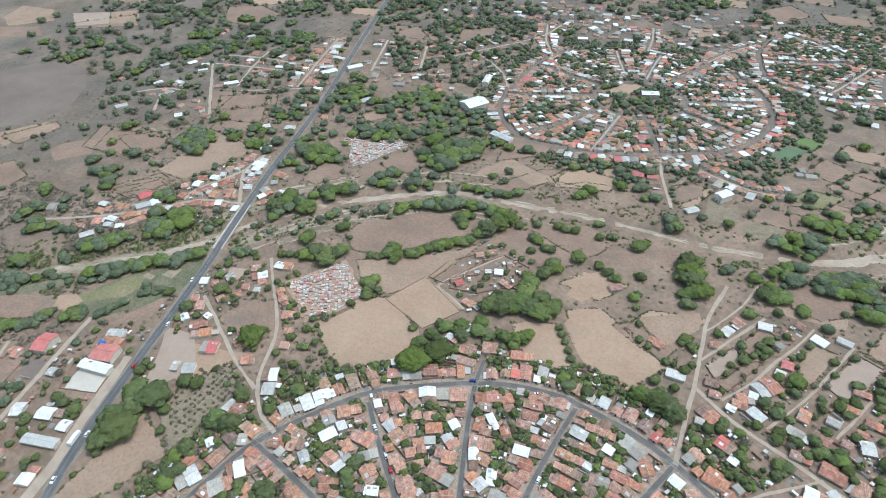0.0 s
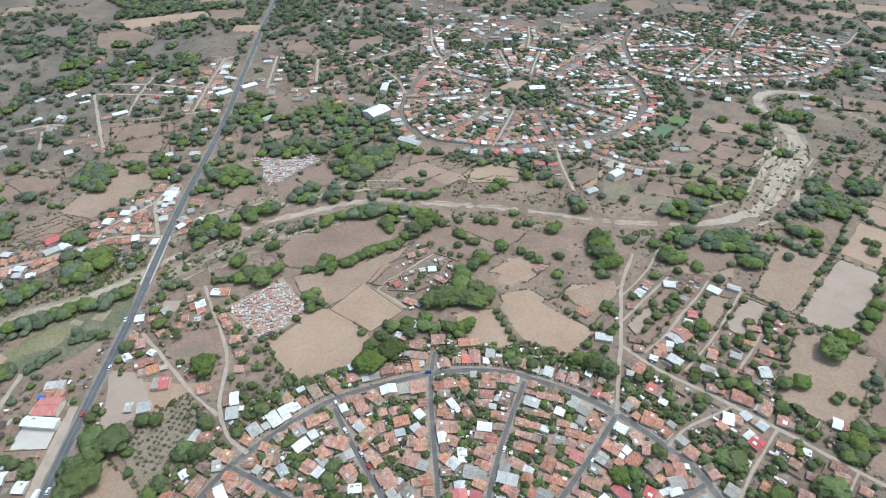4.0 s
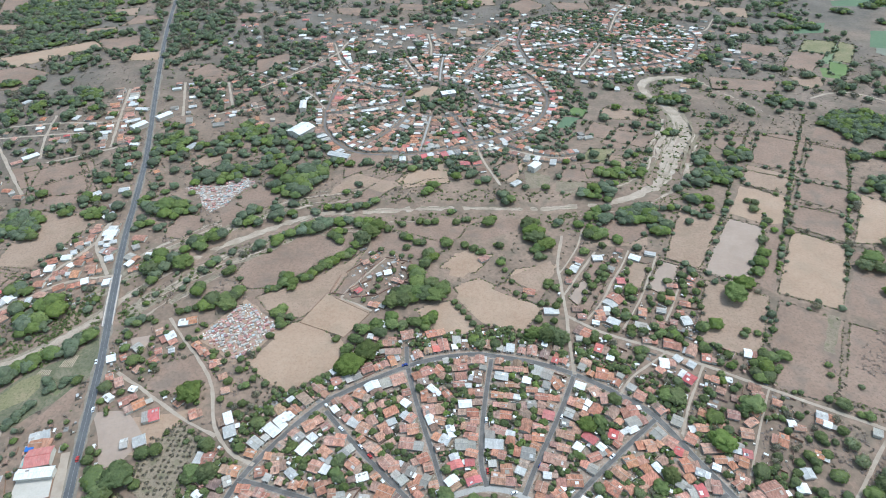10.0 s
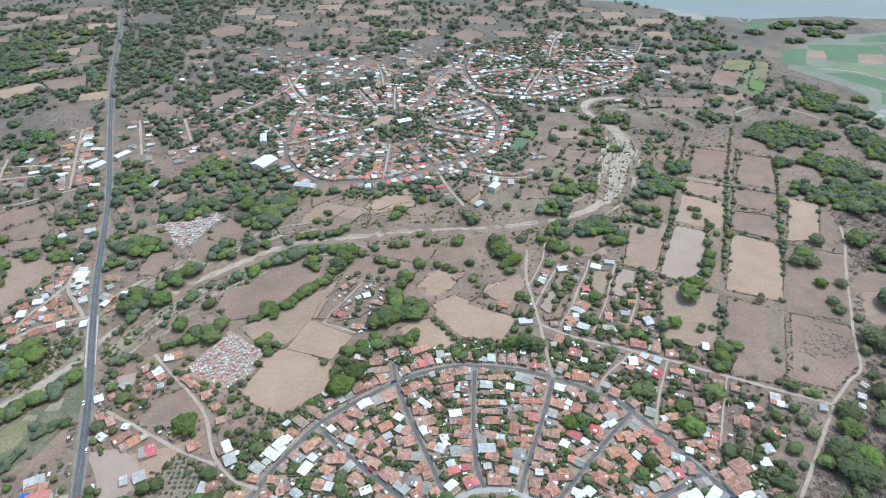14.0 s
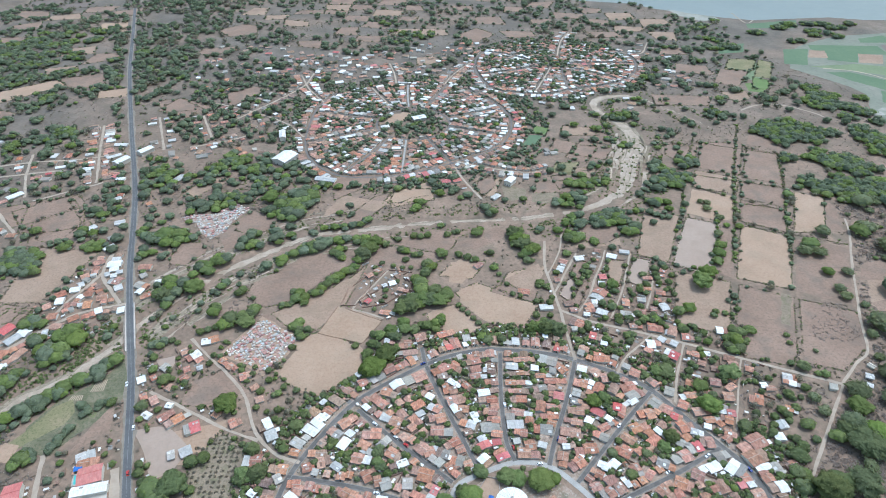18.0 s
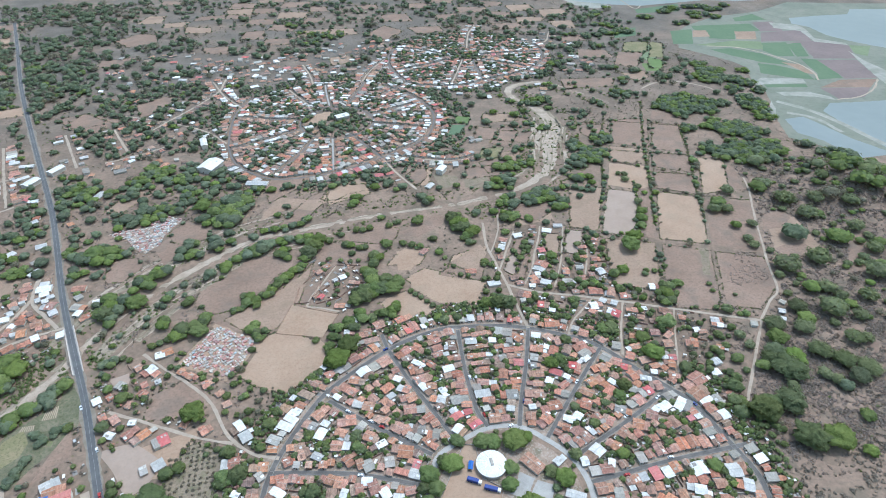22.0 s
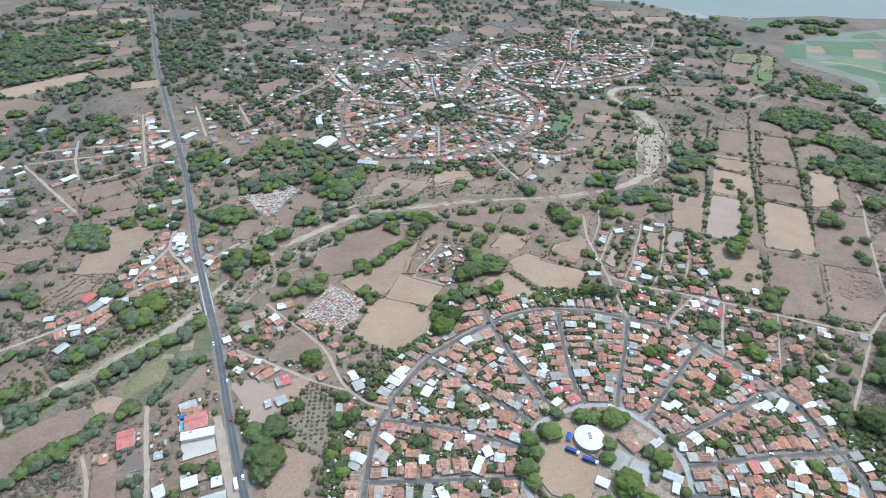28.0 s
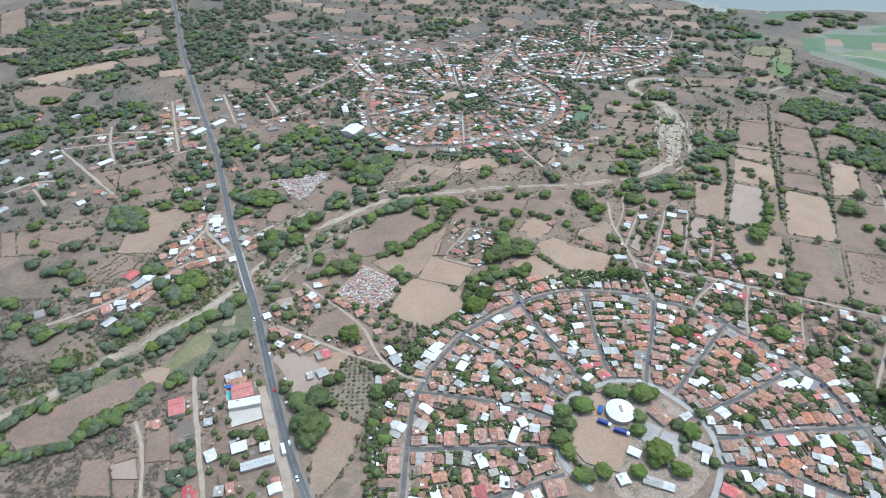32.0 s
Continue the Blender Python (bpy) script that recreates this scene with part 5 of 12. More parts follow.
WINGS = [(w, d, wing_mesh(w, d, 2.0, M[k])) for w, d, k in ((3.2, 4.0, "zinc"), (4.5, 3.6, "greysheet"), (5.5, 4.6, "oldtile"), (4.0, 5.2, "tile"), (3.0, 3.0, "whiteroof"), (6.0, 3.4, "tile"))]
V, F = [], []
box(0, -0.09, -0.2, 9.0, 0.09, 1.7, V, F)
YARD_WALL = mesh_of("yard_wall", V, F, M["brickwall"])
ROOFS = {"tile": ("rusty terracotta tile roof", "tile"), "newtile": ("bright orange tile roof", "newtile"), "oldtile": ("weathered brown tile roof", "oldtile"), "zinc": ("galvanised sheet roof", "zinc"),
         "greysheet": ("grey fibre-cement sheet roof", "greysheet"), "whiteroof": ("white sheet-metal roof", "whiteroof"), "redroof": ("red painted sheet roof", "redroof")}
PATCHES = []
for skin in ("zinc", "oldtile", "newtile", "mortar", "oldtile", "whiteroof", "greysheet"):
    V, F = [], []
    box(-0.9, -1.5, -0.04, 0.9, 1.5, 0.04, V, F)
    PATCHES.append(mesh_of("roof_patch", V, F, M[skin]))
rng = random.Random(7)
LIB = {}
for kind in ROOFS:
    LIB[kind] = []
    for w, d in ((4.5, 3.6), (5.5, 4.6), (7.5, 5.4), (9, 5.8), (11, 6.2), (13, 6.6), (8.5, 7), (10, 7.2)):
        form = "gable" if kind in ("tile", "newtile", "oldtile") and rng.random() < 0.85 or rng.random() < 0.4 else "mono"
        lean = rng.choice([0, 0, 0.4, 0.7]) if w > 7 else 0
        pitch = rng.uniform(0.24, 0.34) if "tile" in kind else rng.uniform(0.1, 0.22)
        LIB[kind].append((w, d, house_mesh(w, d, rng.uniform(1.75, 2.2), pitch, form, M["brickwall"] if rng.random() < 0.25 else M["wall"], M[ROOFS[kind][1]], lean)))


PILES = {"houses of the eastern quarter": Pile("eastern_quarter_houses", "small tile and sheet roofed houses on dirt lanes", "houses"),
         "houses along the highway": Pile("roadside_houses", "scattered small houses with tile and sheet roofs along lanes", "houses"),
         "sheds in the yards": Pile("yard_sheds", "small sheds and back rooms with tile and sheet roofs", "sheds"),
         "houses of the far town": Pile("far_town_houses", "dense far town of small tile and sheet roofed houses", "houses")}


def put_house(kind, x, y, a, meshes, w, d, group, near_, label=""):
    m = Matrix.Translation((x, y, height(x, y))) @ Matrix.Rotation(a, 4, "Z")
    taken[block(x, y, w + 0.6, d + 0.6, a)] = 2
    if group in PILES:
        for me, swap in zip(meshes[:3], (MI["wall"], MI[kind], MI["zinc"])):
            if me:
                PILES[group].add(me, m, swap)
        return
    ob = new("shed" if w * d < 17 or "shed" in group else "house", meshes[0])
    ob.matrix_basis = m
    tagged(ob, label or "%s with a " % ("small plastered outhouse" if ob.name.startswith("shed") else "single-storey plastered house") + ROOFS[kind][0], "shed" if ob.name.startswith("shed") else "house", group)
    roof = part("roof", meshes[1], ob)
    if meshes[5]:
        part("ridge_cap", meshes[5], roof)
        for _ in range(rng.choice([0, 0, 1, 1, 2])):  # mended places
            s = rng.choice([-1, 1])
            m2 = Matrix.Translation((rng.uniform(-0.36, 0.36) * w, s * d / 4, meshes[6][0])) @ Matrix.Rotation(-s * math.atan(meshes[6][1]), 4, "X")
            part("roof_patch", rng.choice(PATCHES if "tile" in kind else PATCHES[:1] + PATCHES[5:]), roof, at=m2 @ Matrix.Diagonal((rng.uniform(0.6, 1.5), min(1.0, d * 0.13) * rng.uniform(0.5, 1.0), 1, 1)))
    if meshes[2]:
        part("lean_to", meshes[2], ob)
    if near_:
        part("door", meshes[3], ob, at=pose(0, d * rng.uniform(-0.1, 0.1), 0))
        part("window", meshes[4], ob, at=pose(0, d * 0.32, 0))
        if d > 6:
            part("window", meshes[4], ob, at=pose(0, -d * 0.32, 0))
        if group:
            extend(ob, x, y, a, w, d)
    return ob


def extend(ob, x, y, a, w, d):
    """Rear wing and yard wall of a house, where there is room."""
    ca, sa = math.cos(a), math.sin(a)
    if rng.random() < 0.6:
        ww, wd, me = rng.choice(WINGS)
        side = rng.choice([-1, 1]) * max(0, d - wd) / 2
        cx, cy = x + ca * (w / 2 + ww / 2) - sa * side, y + sa * (w / 2 + ww / 2) + ca * side
        if np.count_nonzero(taken[block(cx, cy, ww - 1.6, wd - 0.8, a)]) == 0:
            part("rear_wing", me, ob, at=pose(w / 2 + 0.02, side, 0))
            taken[block(cx, cy, ww, wd, a)] = 2
    if rng.random() < 0.6:
        side = rng.choice([-1, 1]) * (d / 2 + 0.3)
        cx, cy = x + ca * (w / 2 + 4.8) - sa * side, y + sa * (w / 2 + 4.8) + ca * side
        c = taken[block(cx, cy, 9, 0.4, a)]
        if np.count_nonzero(c) <= 0.12 * c.size:
            part("yard_wall", YARD_WALL, ob, at=pose(w / 2 + 0.3, side, 0))
            taken[block(cx, cy, 9, 0.4, a)] = 2


def free(x, y, w, d, a, share=0.04):
    c = taken[block(x, y, w, d, a)]
    return np.count_nonzero(c) <= share * c.size


MIX = {"near": "tile " * 16 + "oldtile " * 8 + "newtile redroof zinc zinc zinc greysheet greysheet greysheet greysheet whiteroof whiteroof",
       "east": "tile " * 10 + "oldtile " * 4 + "newtile " * 2 + "zinc " * 2 + "greysheet " * 3 + "whiteroof",
       "west": "tile " * 8 + "oldtile " * 4 + "newtile zinc zinc zinc zinc greysheet greysheet whiteroof whiteroof",
       "far": "tile " * 11 + "oldtile " * 12 + "zinc " * 5 + "greysheet " * 6 + "whiteroof " * 3 + "redroof newtile"}
GROUP = {"near": "houses of the circular town", "east": "houses of the eastern quarter", "west": "houses along the highway", "far": "houses of the far town"}


def special(kind, x, y, w, d, deg, h=2.0, form="gable", label="", pitch=0.25):
    """A house or shed of its own size that stands out."""
    for step in range(1, 9):  # keep clear of the streets
        c = taken[block(x, y, w, d, radians(deg))]
        if np.count_nonzero(c == 1) <= 0.05 * c.size:
            break
        tries = [(x + step * 0.8 * math.cos(q), y + step * 0.8 * math.sin(q)) for q in np.linspace(0, 5.9, 12)]
        x, y = min(tries, key=lambda p: np.count_nonzero(np.isin(taken[block(*p, w, d, radians(deg))], (1, 2))))
    c = taken[block(x, y, w, d, radians(deg))]
    if np.count_nonzero(c == 1) > 0.1 * c.size or np.count_nonzero(c == 2) > 0.4 * c.size:
        return
    group, a = GROUP["near"] if not label and math.hypot(x - CX, y - CY) < 190 else "", radians(deg)
    if not label and (y > 330 or x < -385):
        put_house(kind, x, y, a, house_mesh(w, d, h, pitch, form, M["wall"], M[ROOFS[kind][1]], 0), w, d, GROUP["far" if y > 480 and x > -300 else "west"], False)
        return
    if label or w < 7.5:
        put_house(kind, x, y, a, house_mesh(w, d, h, pitch, form, M["wall"], M[ROOFS[kind][1]], 0), w, d, group, w < 30, label)
        return
    # a longer house is two builds wall to wall, the second lower and roofed on its own
    w1, side = w * rng.uniform(0.5, 0.66), rng.choice([-1, 1])
    w2, d2, h2 = w - w1 - 0.2, d * rng.uniform(0.6, 1.0), h - rng.uniform(0.2, 0.5)
    ox = side * (w - w1) / 2
    ob = put_house(kind, x + ox * math.cos(a), y + ox * math.sin(a), a, house_mesh(w1, d, h, pitch, form, M["wall"], M[ROOFS[kind][1]], 0), w1, d, group, False, label)
    skin = rng.choice(["tile"] * 4 + ["oldtile"] * 3 + ["greysheet", "zinc", "newtile", kind, kind])
    more = house_mesh(w2, d2, h2, pitch * 0.8, rng.choice(["gable", "mono"]), M["wall"] if rng.random() < 0.6 else M["brickwall"], M[ROOFS[skin][1]], 0)
    at = pose(-side * (w1 / 2 + 0.2 + w2 / 2), rng.choice([-1, 1]) * (d - d2) / 2, 0, 0, 0, rng.choice([0, 180]))
    annex = part("annex", more[0], ob, "lower annex with a " + ROOFS[skin][0], at)
    part("annex_roof", more[1], annex)
    px = -side * (w1 / 2 + 0.2 + w2 / 2)
    taken[block(x + (ox + px) * math.cos(a), y + (ox + px) * math.sin(a), w2, d, a)] = 2
    extend(ob, x + ox * math.cos(a), y + ox * math.sin(a), a, w1, d)


special("tile", -17, 88.5, 15, 8, -58, 2.6, label="long school building with a terracotta tile roof")
special("zinc", 2, 61.5, 12, 4.6, -31, 2.4, label="long classroom block with a galvanised roof")
special("whiteroof", 1, 53.5, 7.5, 3.2, 62, 2.2, label="narrow white-roofed wing beside the classroom block")
special("whiteroof", -44, 60.5, 8, 5, -33, 2.2, label="small white-roofed store beside the playing field")
special("redroof", -312.1, 121.7, 14.2, 12, 17, 4, label="large hall with a red sheet roof beside the highway")
special("newtile", -318.2, 132.0, 13.2, 6, 9, 2.1)
special("whiteroof", -125, 310, 6, 5, 20, 2.1)
special("oldtile", -150, 288, 7, 4.5, 40, 2.1)
special("tile", -130, 271, 8.5, 5, -18, 2.1)
special("newtile", -146, 322, 6, 4.5, 35, 2.1)
special("tile", -115, 300, 10, 3.5, -20, 2.1)
special("zinc", -132, 307, 4, 3, 30, 2.1)
special("zinc", -322.3, 137.4, 11.2, 6, 27, 2.1)
special("whiteroof", -308.5, 111.6, 21.2, 6, 11, 3.5, label="long white arched shed beside a gravel yard")
special("redroof", -354.9, 109.3, 10.0, 14, 18, 4, label="house with a broad faded red roof")
special("newtile", -366.8, 95.7, 8.7, 7, 10, 2.1)
special("whiteroof", -301.3, 76.6, 16.3, 7, 20, 2.1)
special("zinc", -289.6, 62.3, 20.9, 5, 17, 2.8, label="long low shed with a galvanised roof")
special("zinc", -321.4, 69.7, 6.5, 8, 29, 2.1)
special("whiteroof", -275.5, 46.1, 10.6, 7, -69, 2.1)
special("redroof", -327.0, 42.8, 7.9, 10, 14, 2.1)
special("whiteroof", -287.4, 75.1, 6.2, 6, 14, 2.1)
special("zinc", -330.0, 96.7, 5.2, 5, 13, 2.1)
special("greysheet", -309.9, 43.9, 5.4, 6, 6, 2.1)
special("newtile", -303.1, 44.8, 4.4, 8, 18, 2.1)
special("newtile", -279.8, 168.4, 11.2, 6, 39, 2.1)
special("newtile", -272.8, 163.8, 12.8, 6, 40, 2.1)
special("redroof", -258.5, 157.2, 10.4, 9, 25, 2.1)
special("zinc", -257.0, 138.3, 7.3, 7, 30, 2.1)
special("greysheet", -265.9, 135.9, 4.2, 6, 21, 2.1)
special("whiteroof", -210.9, 157.6, 9.0, 9, 30, 2.1)
special("zinc", -206.9, 148.0, 7.2, 8, 27, 2.1)
special("whiteroof", -278.1, 226.1, 10.6, 7, 43, 2.1)
special("whiteroof", -274.5, 240.5, 6.9, 6, 11, 2.1)
special("whiteroof", -309.9, 202.9, 5.7, 6, 27, 2.1)
special("tile", -286.5, 230.9, 5.3, 6, 33, 2.1)
special("tile", -252.0, 218.8, 8.6, 5, -39, 2.1)
special("tile", -244.8, 212.7, 8.5, 5, -39, 2.1)
special("tile", -230.1, 158.7, 7.8, 7, 30, 2.1)
special("newtile", -210.9, 129.2, 11.6, 8, 0, 2.1)
special("whiteroof", -116.2, 189.1, 11.3, 9, -59, 2.1)
special("zinc", -96.8, 96.1, 22.2, 6, -27, 2.1)
special("redroof", -93.1, 104.6, 8.5, 6, -31, 2.1)
special("redroof", -58.3, 137.9, 10.3, 8, -66, 2.1)
special("redroof", -44.4, 127.4, 8.0, 8, -67, 2.1)
special("redroof", -1.1, 176.1, 10.8, 6, -13, 2.1)
special("redroof", 41.9, 163.6, 8.6, 6, -20, 2.1)
special("redroof", 83.3, 128.9, 9.9, 7, 14, 2.1)
special("redroof", 82.0, 154.1, 7.5, 5, -27, 2.1)
special("whiteroof", 103.8, 111.9, 9.9, 11, -48, 2.1)
special("whiteroof", 83.6, 228.7, 10.9, 8, -6, 2.1)
special("redroof", 100.6, 208.0, 10.8, 8, -40, 2.1)
special("newtile", 106.5, 215.7, 9.2, 5, -22, 2.1)
special("redroof", 42.3, 235.5, 9.7, 7, -21, 2.1)
special("whiteroof", 47.4, 228.1, 4.8, 5, -21, 2.1)
special("whiteroof", 146.8, 238.0, 8.2, 7, -14, 2.1)
special("zinc", 150.8, 144.8, 6.2, 6, -82, 2.1)
special("whiteroof", 144.1, 134.9, 5.9, 6, -86, 2.1)
special("newtile", 142.9, 167.7, 9.1, 9, -23, 2.1)
special("whiteroof", 87.3, 59.5, 15.5, 9, -88, 2.1)
special("zinc", 110.7, 56.8, 13.1, 9, -6, 2.1)
special("zinc", 109.5, 46.6, 10.3, 8, -27, 2.1)
special("zinc", 78.0, 50.0, 11.6, 6, -24, 2.1)
special("newtile", 55.0, 46.4, 10.0, 12, -51, 2.1)
special("redroof", 8.6, 28.9, 12.8, 7, -39, 2.1)
special("zinc", 28.7, 31.9, 8.9, 8, -63, 2.1)
special("whiteroof", -43.3, 62.7, 6.2, 6, -23, 2.1)
special("redroof", -149.4, 35.4, 8.8, 8, 2, 2.1)
special("whiteroof", -119.6, 76.7, 8.0, 12, -26, 2.1)
special("tile", -132.9, 77.9, 9.3, 10, 3, 2.1)
special("tile", -144.4, 77.3, 7.7, 10, 1, 2.1)
special("whiteroof", -126.7, 35.4, 5.6, 7, -31, 2.1)
special("whiteroof", -56.8, 40.9, 7.0, 6, -77, 2.1)
special("greysheet", -35.4, 37.2, 18.8, 5, -23, 2.1)
special("zinc", 29.0, 325.1, 9.5, 8, -25, 2.1)
special("zinc", 51.0, 340.9, 8.1, 6, 6, 2.1)
special("whiteroof", 83.4, 342.5, 9.0, 6, -26, 2.1)
special("zinc", 97.9, 348.2, 8.8, 4, -13, 2.1)
special("newtile", 57.4, 287.5, 14.5, 11, 48, 2.1)
special("whiteroof", 49.1, 278.0, 7.7, 4, -4, 2.1)
special("newtile", 47.4, 273.2, 9.3, 6, 20, 2.1)
special("redroof", 66.9, 311.5, 6.3, 6, 3, 2.1)
special("tile", 30.6, 252.0, 11.9, 8, -32, 2.1)
special("tile", 41.2, 212.2, 11.8, 9, -14, 2.1)
special("tile", 93.7, 243.7, 12.0, 8, -13, 2.1)
special("zinc", 109.2, 268.7, 6.8, 8, 13, 2.1)
special("newtile", 78.2, 275.7, 5.9, 8, -12, 2.1)
special("tile", -111.8, 232.4, 9.6, 8, 4, 2.1)
special("tile", -99.7, 240.1, 9.0, 8, 19, 2.1)
special("newtile", -79.0, 243.5, 14.0, 6, 22, 2.1)
special("tile", -105.8, 215.3, 7.6, 9, 28, 2.1)
special("whiteroof", -181.7, 100.1, 8.7, 9, 50, 2.1)
special("zinc", -196.7, 82.5, 11.7, 10, 66, 2.1)
special("greysheet", -185.5, 93.5, 12.0, 8, 52, 2.1)
special("whiteroof", -264.6, 554.1, 25.7, 20, 61, 6, label="large white-roofed hall among trees")
special("zinc", -279.1, 618.6, 22.4, 7, 101, 6)
special("zinc", -208.7, 503.1, 24.5, 8, -16, 2.1)
special("whiteroof", -100.4, 666.2, 18.5, 10, 22, 5, label="white-roofed market hall of the far town")
special("whiteroof", 3.9, 486.7, 13.1, 8, 55, 6, label="two-storey white house in an orchard")
special("redroof", -69.4, 492.4, 9.9, 7, 10, 2.1)
special("redroof", -57.1, 494.9, 9.3, 7, 15, 2.1)
special("zinc", -16.0, 455.9, 10.8, 6, 45, 2.1)
special("whiteroof", -462.8, 555.7, 18.8, 10, 61, 5)
special("whiteroof", -443.7, 582.5, 18.7, 9, 56, 5)
special("whiteroof", -547.2, 482.3, 16.4, 8, 51, 2.1)
special("redroof", -455.5, 521.1, 10.5, 7, 66, 2.1)
special("zinc", -380.1, 511.9, 14.6, 8, 65, 2.1)
special("zinc", -616.4, 376.2, 12.5, 8, 63, 2.1)
special("zinc", -540.4, 388.6, 7.5, 8, 48, 2.1)
special("redroof", -442.0, 262.0, 10.9, 9, 63, 2.1)
special("newtile", -429.7, 232.6, 8.8, 7, 84, 2.1)
special("zinc", -437.3, 200.3, 10.3, 6, 58, 2.1)
special("tile", -45.3, 333.1, 8.5, 5, 40, 2.1)
special("tile", -127.1, 269.4, 8.6, 6, 1, 2.1)
special("whiteroof", -120.2, 249.2, 5.6, 6, 28, 2.1)
special("zinc", -124.7, 308.1, 5.7, 6, -6, 2.1)
special("tile", -7.9, 293.6, 9.4, 6, -10, 2.1)
special("greysheet", -296.3, 214.8, 6.2, 6, 58, 2.1)
special("tile", -143.6, 320.7, 8.2, 5, -2, 2.1)
special("redroof", -145.8, 286.3, 5.4, 5, 54, 2.1)
special("tile", -126.5, 205.5, 13.7, 7.65, 30, 2.1)
special("greysheet", -132.2, 198.0, 10.8, 5.95, 35, 2.1)
special("tile", -141.2, 194.5, 10.6, 5.95, 27, 2.1)
special("tile", -150.5, 184.0, 14.7, 5.1, -34, 2.1)
special("tile", -104.1, 196.3, 16.9, 8.5, 28, 2.1)
special("tile", -85.3, 205.1, 15.0, 6.8, 30, 2.1)
special("tile", -72.1, 206.5, 11.8, 5.95, -48, 2.1)
special("whiteroof", -94.9, 179.9, 9.9, 4.25, -34, 2.1)
special("whiteroof", -74.9, 190.4, 10.6, 3.4, -41, 2.1)
special("tile", -82.8, 184.3, 9.7, 5.95, 12, 2.1)
special("tile", -76.2, 173.9, 13.6, 7.65, 18, 2.1)
special("whiteroof", -74.3, 164.7, 12.4, 4.25, -64, 2.1)
special("tile", -69.5, 166.5, 7.4, 5.1, -8, 2.1)
special("zinc", -67.1, 153.9, 11.0, 5.95, -25, 2.1)
special("whiteroof", -61.5, 159.2, 8.8, 4.25, -73, 2.1)
special("tile", -89.9, 168.5, 9.6, 5.95, -33, 2.1)
special("tile", -88.1, 158.5, 11.5, 6.8, 12, 2.1)
special("tile", -85.5, 148.3, 14.9, 6.8, -3, 2.1)
special("tile", -130.2, 175.8, 14.3, 5.95, -44, 2.1)
special("tile", -122.8, 183.2, 11.7, 5.95, -22, 2.1)
special("whiteroof", -139.6, 168.6, 8.8, 3.4, -46, 2.1)
special("tile", -120.8, 158.8, 15.9, 6.8, -24, 2.1)
special("tile", -150.6, 158.9, 13.2, 6.8, 38, 2.1)
special("greysheet", -158.9, 149.3, 10.24, 5.95, -36, 2.1)
special("whiteroof", -170.9, 158.5, 9.5, 6.8, -40, 2.1)
special("tile", -133.6, 148.0, 12.7, 7.65, -3, 2.1)
special("greysheet", -124.8, 140.1, 9.7, 5.1, 44, 2.1)
special("tile", -117.9, 130.9, 10.6, 6.8, -33, 2.1)
special("tile", -99.6, 135.2, 8.8, 7.65, -41, 2.1)
special("tile", -94.5, 132.0, 7.0, 5.95, 19, 2.1)
special("greysheet", -85.4, 130.4, 8.4, 5.95, -22, 2.1)
special("greysheet", -76.1, 124.7, 8.2, 7.65, -21, 2.1)
special("whiteroof", -114.3, 122.9, 11.7, 4.25, 23, 2.1)
special("tile", -94.2, 121.0, 14.2, 8.5, -18, 2.1)
special("tile", -79.9, 120.5, 7.8, 5.95, 29, 2.1)
special("tile", -163.8, 126.8, 8.4, 7.65, 15, 2.1)
special("zinc", -154.8, 123.0, 7.3, 4.25, -37, 2.1)
special("tile", -139.3, 128.0, 12.5, 6.8, -15, 2.1)
special("whiteroof", -58.7, 122.0, 8.5, 6.8, -50, 2.1)
special("tile", -66.9, 138.9, 10.7, 5.1, 28, 2.1)
special("tile", -59.1, 211.7, 10.6, 5.1, 16, 2.1)
special("tile", -56.2, 196.8, 11.9, 4.25, 4, 2.1)
special("tile", -65.2, 186.7, 8.8, 4.25, -50, 2.1)
special("whiteroof", -49.5, 181.0, 15.4, 5.1, 9, 2.1)
special("tile", -47.0, 190.6, 9.4, 5.1, 1, 2.1)
special("tile", -46.6, 173.9, 13.0, 5.1, 5, 2.1)
special("tile", -50.4, 163.4, 9.5, 5.1, -10, 2.1)
special("tile", -48.9, 156.4, 8.6, 4.25, -7, 2.1)
special("greysheet", -52.0, 150.2, 12.5, 6.8, 5, 2.1)
special("tile", -25.2, 212.5, 19.5, 4.25, 1, 2.1)
special("tile", -27.0, 198.6, 11.1, 3.4, 4, 2.1)
special("tile", -29.1, 189.4, 14.8, 4.25, -3, 2.1)
special("tile", -30.6, 181.6, 9.1, 3.4, -3, 2.1)
special("tile", -29.1, 173.9, 11.2, 5.1, -3, 2.1)
special("tile", -28.4, 161.3, 14.2, 5.1, -15, 2.1)
special("tile", -31.3, 144.9, 8.4, 5.1, -11, 2.1)
special("newtile", -26.6, 134.6, 6.6, 6.8, 6, 2.1)
special("tile", -32.7, 127.9, 14.5, 6.8, -3, 2.1)
special("tile", -21.0, 128.4, 6.6, 6.8, -3, 2.1)
special("tile", -43.1, 179.1, 8.1, 4.25, -3, 2.1)
special("newtile", -47.9, 144.6, 7.1, 4.25, -12, 2.1)
special("greysheet", -1.5, 210.6, 14.0, 7.65, -21, 2.1)
special("tile", 7.4, 202.4, 10.24, 5.95, -57, 2.1)
special("greysheet", -11.7, 183.2, 9.5, 5.1, 5, 2.1)
special("tile", -9.4, 195.4, 7.2, 3.4, 2, 2.1)
special("tile", 0.7, 189.8, 16.2, 4.25, -3, 2.1)
special("tile", -4.8, 166.5, 9.8, 3.4, -3, 2.1)
special("tile", -9.3, 158.8, 12.3, 5.1, -3, 2.1)
special("greysheet", -15.5, 146.9, 12.7, 7.65, -8, 2.1)
special("whiteroof", 23.4, 201.2, 6.8, 5.1, -21, 2.1)
